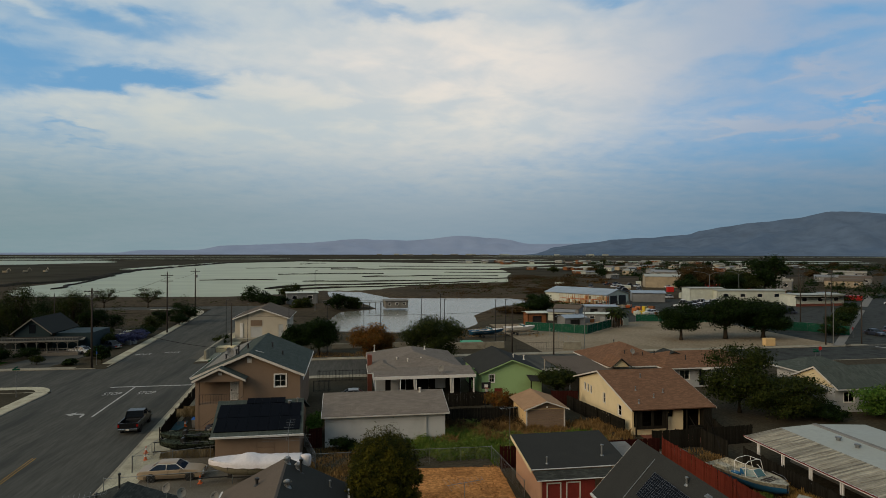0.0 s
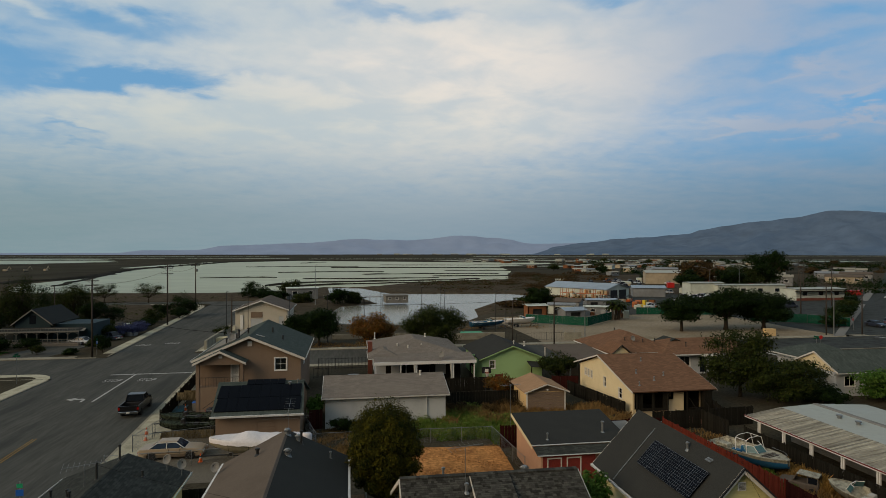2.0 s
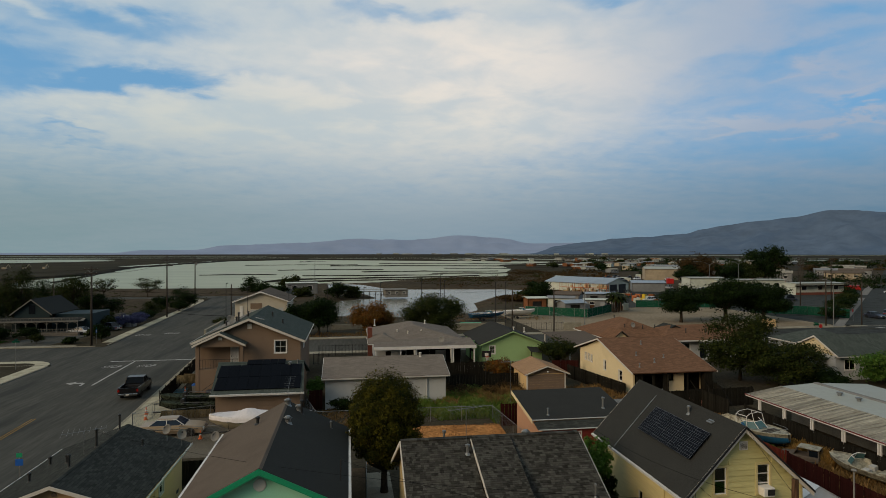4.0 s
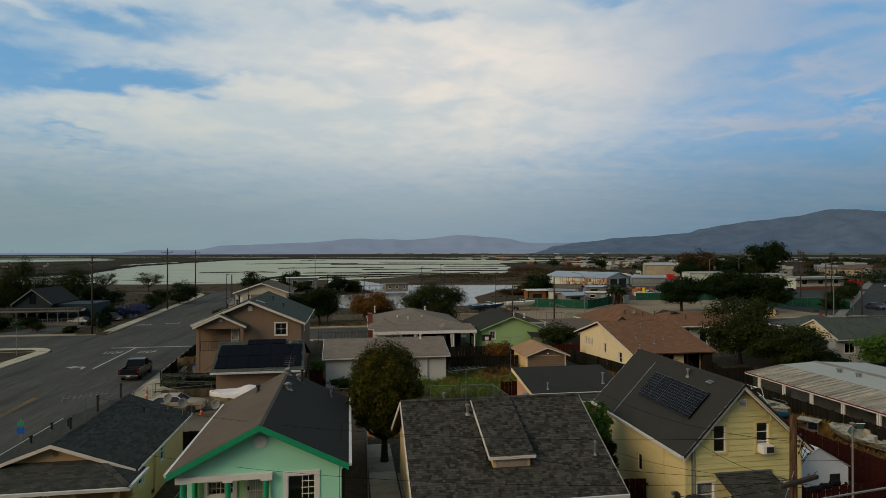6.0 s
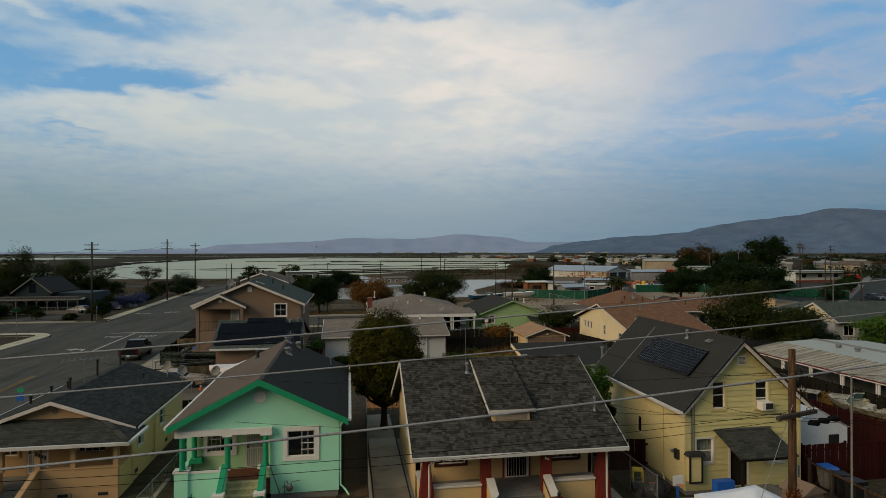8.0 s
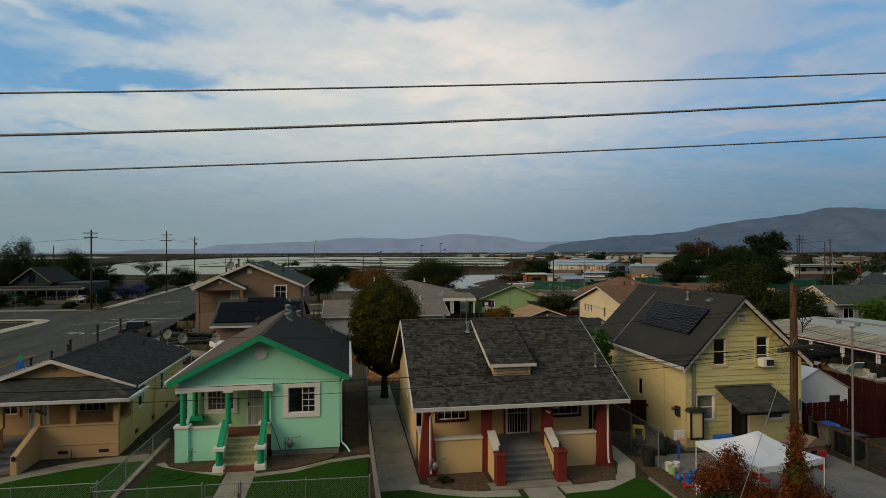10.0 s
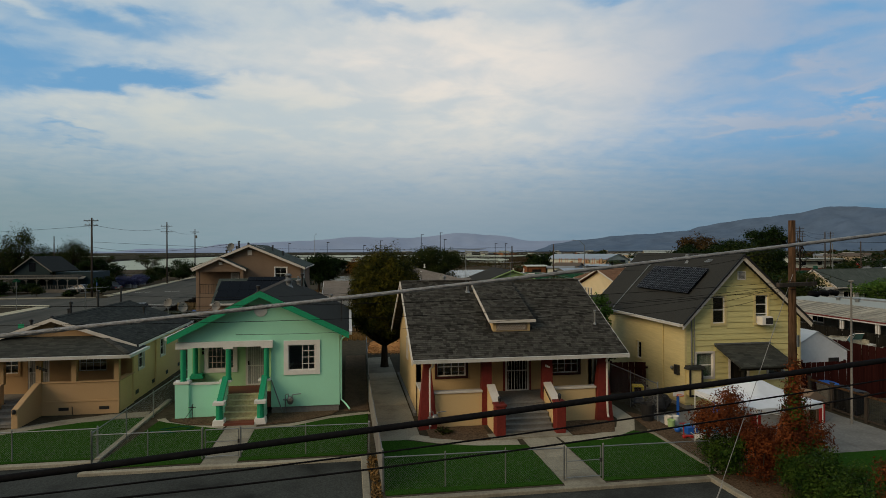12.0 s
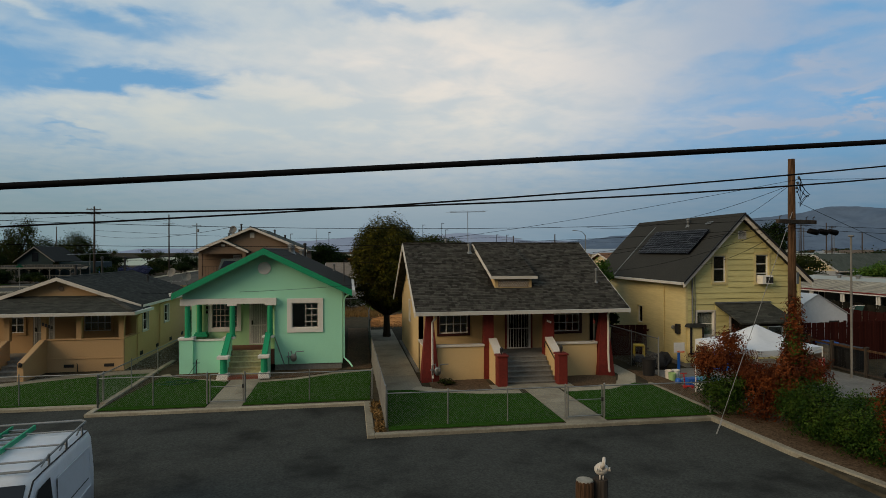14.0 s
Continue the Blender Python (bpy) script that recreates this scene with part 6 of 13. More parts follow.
    part("dormer_roof", Shape().slab([(5.86, 25.08, dz), (7.86, 25.08, dz), (7.86, y_r, z_r + 0.05), (5.86, y_r, z_r + 0.05)], 0.08), M["slate_roof_x"], h)
    part("dormer_wall", Shape().prism([(25.22, 3.7), (25.22, dz - 0.02), (y_r, z_r - 0.05), (y_r, z_r - 0.2)], "x", 6.02, 7.70), M["tan"], h)
    part("dormer_board", Shape().prism([(25.08, dz - 0.02), (y_r, z_r + 0.02), (y_r, z_r - 0.14), (25.08, dz - 0.13)], "x", 5.80, 5.855), M["offwhite"], h)
    part("dormer_board", Shape().prism([(25.08, dz - 0.02), (y_r, z_r + 0.02), (y_r, z_r - 0.14), (25.08, dz - 0.13)], "x", 7.865, 7.92), M["roof_under"], h)
    part("dormer_board", Shape().box(5.80, 7.92, 25.02, 25.075, dz - 0.13, dz), M["offwhite"], h)
    lat = part("lattice_vent", Shape().box(6.16, 7.56, 25.20, 25.218, 3.84, 4.16), M["brown_stucco"], h, "cream lattice vent")
    s = Shape()
    for i in range(12):
        for d in (-1, 1):
            c = 6.26 + i * 0.11
            s.bar((c - 0.12 * d, 25.19, 3.85), (c + 0.12 * d, 25.19, 4.15), 0.016, 0.01, (0, 1, 0))
    part("lattice", s, M["offwhite"], lat)
    vent_pipe(h, 5.5, 28.3, 5.36, 0.35, 0.07)
    vent_pipe(h, 10.9, 25.6, 4.0, 0.5, 0.04)
    vent_pipe(h, 4.6, 29.9, 5.6, 0.35, 0.06)
    turbine_vent(h, 9.0, 30.2, 5.4, 0.2)
    return h


TAN = tan_house()
gas_meter(3.25, 23.85, 0.5, "grey gas meter in front of the porch")
antenna(5.55, 28.9, 5.65, 1.75, 1.9, 10, "television antenna on a tall mast above the shingle roof")


# ---- the yellow two-storey house ----
def yellow_house():
    h = thing("house", "two-storey yellow clapboard house with a steep dark gable roof", "house")
    f, xl, xr, xm = 25.1, 15.1, 20.95, 17.78
    holes = [(16.46, 17.09, 3.93, 5.18), (18.65, 19.3, 3.9, 5.22), (15.62, 16.47, 1.45, 2.58), (17.35, 18.2, 0.3, 2.25), (19.3, 20.1, 1.3, 2.3)]
    part("wall", Shape().wall("y", f, f + 0.18, xl, xr, 0.2, 4.28, [k for k in holes if k[3] < 3]
                              + [(k[0], k[1], k[2], 4.28) for k in holes if k[3] > 3]), M["yellow_board"], h)
    part("wall", Shape().wall("x", xl, xl + 0.18, f + 0.18, 34.4, 0.2, 4.28, [(29.2, 29.75, 1.6, 2.5)]), M["yellow_side"], h)
    part("wall", Shape().wall("x", xr, xr - 0.18, f + 0.18, 34.4, 0.2, 4.28), M["yellow_side"], h)
    part("wall", Shape().wall("y", 34.4, 34.2, xl, xr, 0.2, 4.28, gable=(xm, 7.0)), M["yellow_side"], h)
    part("foundation", Shape().box(xl + 0.03, xr - 0.03, f + 0.03, 34.3, 0, 0.3), M["concrete_grey"], h)
    # front boards, each cut round the openings and under the rakes
    west, east = (7.05 - 4.28) / (xm - xl), (7.05 - 4.28) / (xr - xm)
    z, hgt = 0.3, 0.262

    def rake(x):
        return min(7.02, 4.28 + min((x - xl) * west, (xr - x) * east))
    while z < 6.8:
        lo, hi = (xl - 0.01, xr + 0.01) if z + hgt <= 4.3 else (xl + (z + hgt - 4.28) / west, xr - (z + hgt - 4.28) / east)
        spans = [(lo, hi)]
        for a, b, c, d in holes:
            if c - 0.1 < z + hgt and z < d + 0.1:
                spans = [q for s, e in spans for q in ((s, min(e, a - 0.1)), (max(s, b + 0.1), e)) if q[1] - q[0] > 0.05]
        for a, b in spans:
            top = z + hgt
            part("clapboard", Shape().add([(a, f - 0.038, z), (b, f - 0.038, z), (b, f - 0.008, top), (a, f - 0.008, top), (a, f + 0.002, z), (b, f + 0.002, z), (b, f + 0.002, top), (a, f + 0.002, top)],
                                          [(0, 1, 2, 3), (0, 4, 5, 1), (1, 5, 6, 2), (2, 6, 7, 3), (3, 7, 4, 0), (7, 6, 5, 4)]), M["yellow_board"], h)
        z += hgt
    # the gable's backing, with the upper windows let into it
    back = Shape()
    for a, b in ((xl, 16.46), (17.09, 18.65), (19.3, xr)):
        back.prism([(a, 4.28), (b, 4.28), (b, rake(b)), *([(xm, 7.05)] if a < xm < b else []), (a, rake(a))], "y", f, f + 0.18)
    for a, b, top in ((16.46, 17.09, 5.18), (18.65, 19.3, 5.22)):
        back.prism([(a, top), (b, top), (b, rake(b)), (a, rake(a))], "y", f, f + 0.18)
    part("gable_wall", back, M["yellow_board"], h)
    side = Shape()
    for i in range(31):
        z = 0.3 + i * 0.13
        for a, b in (((f, 34.4),) if not 1.5 < z + 0.065 < 2.55 else ((f, 29.15), (29.8, 34.4))):
            side.add([(xl - 0.034, a, z), (xl - 0.034, b, z), (xl - 0.004, b, z + 0.13), (xl - 0.006, a, z + 0.13), (xl + 0.002, a, z), (xl + 0.002, b, z), (xl + 0.002, b, z + 0.13), (xl + 0.002, a, z + 0.13)],
                     [(0, 1, 2, 3), (0, 4, 5, 1), (1, 5, 6, 2), (2, 6, 7, 3), (3, 7, 4, 0)])
    part("lap_siding", side, M["yellow_side"], h, "narrow pale yellow lap siding", kind="stuff")
    for x in (xl, xr):
        part("corner_board", Shape().box(x - 0.07, x + 0.05, f - 0.045, f + 0.08, 0.3, 4.3), M["yellow_side"], h)
    window(h, "y", f, -1, 16.46, 17.09, 3.93, 5.18, "yellow_side", 0.1, (1, 2), 0.05)
    window(h, "y", f, -1, 18.65, 19.3, 3.9, 5.22, "yellow_side", 0.1, (1, 3), 0.05)
    window(h, "y", f, -1, 15.62, 16.47, 1.45, 2.58, "offwhite", 0.07, (1, 2), 0.05, (0, 1, "curtain"))
    window(h, "y", f, -1, 19.3, 20.1, 1.3, 2.3, "offwhite", 0.07, (1, 2), 0.05, (0, 1, "curtain"))
    window(h, "x", xl, -1, 29.2, 29.75, 1.6, 2.5, "yellow_side", 0.06, (1, 1))
    part("door", Shape().box(17.37, 18.18, f + 0.08, f + 0.13, 0.3, 2.23), M["dark_board"], h, "dark front door")
    part("door_frame", Shape().box(17.24, 17.35, f - 0.04, f + 0.1, 0.3, 2.35).box(18.2, 18.31, f - 0.04, f + 0.1, 0.3, 2.35), M["offwhite"], h)
    ac = part("air_conditioner", Shape().box(18.72, 19.28, f - 0.4, f + 0.1, 3.84, 4.24), M["white_paint"], h, "white window air conditioner", bevel=0.015)
    part("grille", Shape().box(18.9, 19.26, f - 0.415, f - 0.402, 3.90, 4.18), M["dark_metal"], ac)
    vent = part("gable_vent", Shape().box(17.72, 18.13, f - 0.06, f - 0.02, 5.95, 6.35), M["white_paint"], h)
    for i in range(6):
        part("louvre", Shape().box(17.76, 18.09, f - 0.075, f - 0.055, 5.99 + i * 0.055, 6.02 + i * 0.055), M["concrete_grey"], vent)
    gable_roof(h, "y", xm, 7.16, (14.72, 21.3), (4.0, 4.0), (24.72, 34.75), 0.12, "roll_dark", "offwhite", 0.26, gutter=False)
    for k, (e, d) in enumerate(((14.72, -1), (21.3, 1))):
        part("drip_edge", Shape().prism([(e, 4.02), (xm, 7.18), (xm, 7.08), (e, 3.92)], "y", 24.60, 24.67), M["black"], h)
    part("gutter", Shape().prism([(14.72, 3.86), (14.60, 3.86), (14.58, 3.98), (14.72, 3.98)], "y", 24.72, 34.75), M["gutter_white"], h)
    part("downpipe", Shape().tube([(14.66, 27.0, 3.9), (15.0, 27.0, 3.75), (15.04, 27.0, 3.6), (15.04, 27.0, 0.4), (14.9, 26.6, 0.2)], 0.04, 6), M["yellow_side"], h)
    part("conduit", Shape().tube([(15.35, f - 0.08, 4.6), (15.35, f - 0.08, 1.95)], 0.035, 6).tube([(15.5, f - 0.06, 4.5), (15.5, f - 0.06, 1.95)], 0.02, 5), M["steel"], h)
    part("meter_cabinet", Shape().box(15.12, 15.72, f - 0.32, f - 0.03, 0.7, 1.92), M["yellow_side"], h)
    part("cabinet_frame", Shape().box(15.08, 15.16, f - 0.36, f - 0.32, 0.7, 1.9).box(15.68, 15.76, f - 0.36, f - 0.32, 0.7, 1.9).box(15.08, 15.76, f - 0.36, f - 0.32, 0.66, 0.74), M["black"], h)
    part("cabinet_roof", Shape().prism([(14.98, 1.9), (15.86, 1.9), (15.78, 2.05), (15.06, 2.05)], "y", f - 0.42, f - 0.03), M["roll_dark"], h)
    part("electric_meter", Shape().lathe([(0.09, 0), (0.09, 0.1), (0.05, 0.13)], (0, 0, 0), 10), M["steel"], h).matrix_basis = pose(15.06, 26.1, 1.75, 0, -90)
    part("meter_box", Shape().box(14.95, 15.08, 25.55, 25.85, 1.5, 1.95), M["dark_metal"], h)
    # porch roof on brackets
    part("porch_roof", Shape().slab([(16.55, 25.07, 2.95), (19.35, 25.07, 2.95), (19.35, 23.2, 2.25), (16.55, 23.2, 2.25)], 0.07), M["slate_roof_x"], h)
    part("porch_flashing", Shape().box(16.5, 19.4, 25.0, 25.06, 2.95, 3.02), M["steel"], h)
    part("porch_beam", Shape().box(16.6, 19.3, 23.3, 23.42, 2.08, 2.2), M["dark_board"], h)
    for x in (16.75, 19.2):
        part("porch_post", Shape().box(x - 0.05, x + 0.05, 23.32, 23.42, 0, 2.1), M["dark_board"], h)
    part("porch_floor", Shape().box(16.6, 19.4, 23.6, 25.05, 0, 0.3), M["concrete_grey"], h)
    # solar panels and pipes on the roof
    lean = math.degrees(math.atan2(7.16 - 4.0, xm - 14.72))
    base = Matrix.Translation((15.80, 26.05, 4.0 + (15.80 - 14.72) * math.tan(radians(lean)) + 0.16)) @ pose(0, 0, 0, 0, -lean, 0)
    for j in range(5):
        q = part("solar_panel", Shape().box(0, 1.62, j * 1.01 + 0.01, j * 1.01 + 1.0, 0, 0.04), M["solar"], h, "dark blue solar panel with silver grid")
        q.matrix_basis = base
        g = Shape()
        for i in range(11):
            g.box(i * 0.162 - 0.004 + (0.004 if i == 0 else -0.004 if i == 10 else 0), i * 0.162 + 0.004, j * 1.01 + 0.01, j * 1.01 + 1.0, 0.038, 0.044)
        for i in range(7):
            g.box(0, 1.62, j * 1.01 + 0.01 + i * 0.164, j * 1.01 + 0.018 + i * 0.164, 0.038, 0.044)
        part("cell_grid", g, M["solar_line"], q, kind="stuff")
        for e in (0.3, 1.25):
            part("panel_rail", Shape().box(e, e + 0.04, j * 1.01 + 0.03, j * 1.01 + 0.98, -0.14, -0.002), M["dark_metal"], q)
    up = math.tan(radians(lean))
    part("conduit", Shape().tube([(17.9, 32.2, 7.16), (17.0, 32.0, 4.0 + (17.0 - 14.72) * up + 0.06), (14.75, 31.9, 4.08)], 0.03, 6).tube([(17.0, 32.0, 6.28), (17.0, 31.2, 6.28)], 0.02, 5), M["steel"], h)
    vent_pipe(h, 17.35, 28.6, 4.0 + (17.35 - 14.72) * up, 0.3, 0.06)
    part("roof_vent", Shape().box(17.38, 17.68, 26.65, 26.95, 6.5, 6.86).prism([(17.3, 6.74), (17.76, 6.96), (17.76, 7.0), (17.3, 6.78)], "y", 26.58, 27.02), M["steel"], h)
    return h


yellow_house()
antenna(12.6, 46.0, 3.4, 3.0, 1.6, 0, "television antenna on a mast in the back yard")


# ---- houses of the next rows ----
def hip_roof(parent, x0, x1, y0, y1, z_e, z_r, inset, material, thick=0.1):
    """A hipped roof; its ridge runs along the longer side."""
    if x1 - x0 >= y1 - y0:
        ym = (y0 + y1) / 2
        a, b = (x0 + inset, ym, z_r), (x1 - inset, ym, z_r)
        quads = [[(x0, y0, z_e), (x1, y0, z_e), b, a], [(x1, y1, z_e), (x0, y1, z_e), a, b], [(x0, y1, z_e), (x0, y0, z_e), a], [(x1, y0, z_e), (x1, y1, z_e), b]]
    else:
        xm = (x0 + x1) / 2
        a, b = (xm, y0 + inset, z_r), (xm, y1 - inset, z_r)
        quads = [[(x0, y0, z_e), (x1, y0, z_e), a], [(x1, y1, z_e), (x0, y1, z_e), b], [(x0, y1, z_e), (x0, y0, z_e), a, b], [(x1, y0, z_e), (x1, y1, z_e), b, a]]
    for q in quads:
        part("roof_slope", Shape().slab(q, thick), M[material], parent)
    s = Shape()
    for A, B in (((x0, y0), (x1, y0)), ((x1, y0), (x1, y1)), ((x1, y1), (x0, y1)), ((x0, y1), (x0, y0))):
        s.bar((*A, z_e - 0.12), (*B, z_e - 0.12), 0.05, 0.16)
    part("fascia", s, M["gutter_white"], parent)


def shell(parent, x0, x1, y0, y1, z1, material, front=(), left=(), right=(), z0=0.0, t=0.18):
    """Four walls with openings in the front, left and right."""
    part("wall", Shape().wall("y", y0, y0 + t, x0, x1, z0, z1, front), M[material], parent)
    part("wall", Shape().wall("x", x0, x0 + t, y0 + t, y1 - t, z0, z1, left), M[material], parent)
    part("wall", Shape().wall("x", x1, x1 - t, y0 + t, y1 - t, z0, z1, right), M[material], parent)
    part("wall", Shape().wall("y", y1, y1 - t, x0, x1, z0, z1), M[material], parent)


def brown_house():
    h = thing("house", "two-storey brown stucco house with gable roof and raised porch", "house")
    shell(h, -16.1, -5.4, 66.0, 80.6, 5.75, "brown_stucco", [(-8.1, -6.9, 4.3, 5.6), (-12.7, -11.85, 3.0, 5.1), (-9.6, -8.6, 1.0, 2.3)], (), [(70, 71.2, 4.2, 5.4)])
    part("gable_wall", Shape().prism([(-16.1, 5.75), (-5.4, 5.75), (-10.75, 7.95)], "y", 66.0, 66.18), M["brown_stucco"], h)
    part("gable_wall", Shape().prism([(-16.1, 5.75), (-5.4, 5.75), (-10.75, 7.95)], "y", 80.4, 80.6), M["brown_stucco"], h)
    gable_roof(h, "y", -10.75, 8.12, (-16.6, -4.9), 5.65, (65.5, 81.0), 0.12, "green_roof", "offwhite", 0.26)
    window(h, "y", 66.0, -1, -8.1, -6.9, 4.3, 5.6, "white_paint", 0.1, (2, 2), 0.06)
    window(h, "y", 66.0, -1, -9.6, -8.6, 1.0, 2.3, "white_paint", 0.08, (2, 1))
    window(h, "x", -5.4, 1, 70, 71.2, 4.2, 5.4, "white_paint", 0.1, (2, 1))
    part("gable_vent", Shape().box(-10.95, -10.5, 65.94, 66.0, 6.95, 7.5), M["offwhite"], h)
    security_door(h, -12.65, -11.9, 66.0, 3.02, 5.05)
    # raised porch with its own gable
    part("porch_floor", Shape().box(-15.9, -11.2, 64.7, 66.0, 2.7, 2.95), M["brown_stucco"], h)
    part("porch_wall", Shape().wall("y", 64.7, 64.85, -15.9, -13.4, 0, 2.7), M["brown_stucco"], h)
    part("porch_wall", Shape().wall("x", -15.9, -15.75, 64.85, 66.0, 0, 2.7), M["brown_stucco"], h)
    for x in (-15.75, -11.35):
        part("porch_post", Shape().box(x - 0.17, x + 0.17, 64.66, 65.0, 0, 5.5), M["brown_stucco"], h)
    part("porch_gable", Shape().prism([(-15.9, 5.5), (-11.1, 5.5), (-13.5, 6.6)], "y", 64.72, 64.86).box(-15.9, -11.1, 64.72, 64.95, 5.25, 5.5), M["brown_stucco"], h)
    gable_roof(h, "y", -13.5, 6.78, (-16.2, -10.85), 5.52, (64.3, 67.8), 0.1, "green_roof", "offwhite", 0.22, gutter=False)
    part("gable_vent", Shape().box(-13.65, -13.3, 64.66, 64.72, 5.95, 6.25), M["offwhite"], h)
    for i in range(15):
        z = 2.9 * (i + 1) / 15
        x = -16.0 + 0.27 * i
        part("step", Shape().box(x + 0.9, x + 1.2, 63.7, 64.6, z - 0.06, z), M["concrete_grey"], h)
    part("stringer", Shape().prism([(-15.1, 0), (-14.8, 0), (-10.9, 2.75), (-11.2, 2.9)], "y", 63.62, 63.7), M["brown_stucco"], h)
    part("stair_rail", Shape().tube([(-15.0, 63.65, 1.0), (-11.0, 63.65, 3.9)], 0.025, 5).tube([(-15.7, 64.75, 3.95), (-11.4, 64.75, 3.95)], 0.025, 5), M["black"], h)
    for i in range(16):
        x = -15.5 + i * 0.27
        part("baluster", Shape().tube([(x, 64.75, 2.95), (x, 64.75, 3.95)], 0.012, 4), M["black"], h)
    up = (8.12 - 5.65) / 5.85
    for x, y, k in ((-12.2, 68, 0.9), (-12.6, 69, 0.5), (-11.6, 70.5, 0.5), (-13.6, 68.5, 0.5), (-9.2, 73, 0.5), (-7.8, 71, 0.4)):
        vent_pipe(h, x, y, 8.12 - abs(x + 10.75) * up, k, 0.09, "dark_metal")
    for i in range(6):
        part("solar_panel", Shape().slab([(-15.7, 67.6 + i * 2, 6.12), (-15.7, 69.5 + i * 2, 6.12), (-12.6, 69.5 + i * 2, 7.44), (-12.6, 67.6 + i * 2, 7.44)], 0.05), M["concrete_grey"], h)
    part("roof_pipe", Shape().tube([(-10.3, 67.5, 7.98), (-9.5, 68.0, 7.65)], 0.06, 6), M["offwhite"], h)
    return h


brown_house()
dish(-12.9, 67.2, 7.3, 190, "dark satellite dish on the two-storey roof", 0.42)
dish(-13.6, 70.0, 7.1, 200, "small satellite dish on the two-storey roof", 0.36)


def solar_garage():
    h = thing("garage", "brown stucco garage with black solar panels on its roof", "garage")
    shell(h, -11.7, -4.5, 54.1, 62.2, 2.75, "brown_stucco", [(-8.2, -6.6, 0.0, 2.1)])
    for x in (-11.7, -4.68):
        part("gable_wall", Shape().prism([(54.1, 2.75), (62.2, 2.75), (58.3, 4.5)], "x", x, x + 0.18), M["brown_stucco"], h)
    part("garage_door", Shape().box(-8.2, -6.6, 54.14, 54.2, 0.02, 2.1), M["brown_stucco"], h)
    for i in range(4):
        part("door_panel", Shape().box(-8.12, -6.68, 54.11, 54.14, 0.06 + i * 0.51, 0.52 + i * 0.51), M["brown_stucco"], h, bevel=0.01)
    part("roof_slope", Shape().slab([(-12.0, 53.5, 2.86), (-4.15, 53.5, 2.86), (-4.45, 58.3, 4.75), (-12.3, 58.3, 4.75)], 0.12), M["green_roof"], h)
    part("roof_slope", Shape().slab([(-12.0, 62.9, 2.9), (-4.15, 62.9, 2.9), (-4.45, 58.3, 4.75), (-12.3, 58.3, 4.75)], 0.12), M["green_roof"], h)
    part("ridge_cap", Shape().prism([(58.1, 4.70), (58.3, 4.80), (58.5, 4.70)], "x", -12.3, -4.4), M["green_roof"], h)
    part("gutter", Shape().prism([(53.5, 2.70), (53.36, 2.70), (53.34, 2.85), (53.5, 2.85)], "x", -12.05, -4.1), M["gutter_white"], h)
    lean = math.atan2(1.89, 4.8)
    base = pose(-11.85, 53.95, 3.10, math.degrees(lean))
    for r in range(2):
        for i in range(8):
            q = part("solar_panel", Shape().box(i * 0.92 + 0.01 - r * 0.1, i * 0.92 + 0.91 - r * 0.1, r * 2.0 + 0.02, r * 2.0 + 1.97, 0, 0.04), M["solar"], h)
            q.matrix_basis = base
    for i in range(5):
        q = part("solar_panel", Shape().box(i * 0.70 + 2.2, i * 0.70 + 2.88, 4.06, 4.9, 0, 0.04), M["solar"], h)
        q.matrix_basis = base
    vent_pipe(h, -5.0, 57.9, 4.55, 0.3, 0.06)
    vent_pipe(h, -5.7, 57.6, 4.45, 0.25, 0.11)
    return h


solar_garage()
antenna(-5.1, 50.3, 0.0, 4.1, 2.6, 88, "large television antenna on a mast beside the garage", 0.95, 1.9)


def white_garage():
    h = thing("garage", "long pale grey garage with a grey-brown low-pitched roof", "garage")
    shell(h, -2.45, 9.3, 58.1, 66.5, 2.95, "pale_grey")
    for x in (-2.45, 9.12):
        part("gable_wall", Shape().prism([(58.1, 2.95), (66.5, 2.95), (62.3, 4.1)], "x", x, x + 0.18), M["pale_grey"], h)
    gable_roof(h, "x", 62.3, 4.28, (57.7, 66.9), (3.06, 3.06), (-2.75, 9.65), 0.1, "grey_brown_roof", "gutter_white", 0.18)
    vent_pipe(h, 7.2, 61.9, 4.15, 0.36, 0.09, "offwhite")
    part("downpipe", Shape().tube([(7.4, 58.0, 2.9), (7.4, 58.02, 0.1)], 0.05, 6), M["pale_grey"], h)
    return h


white_garage()


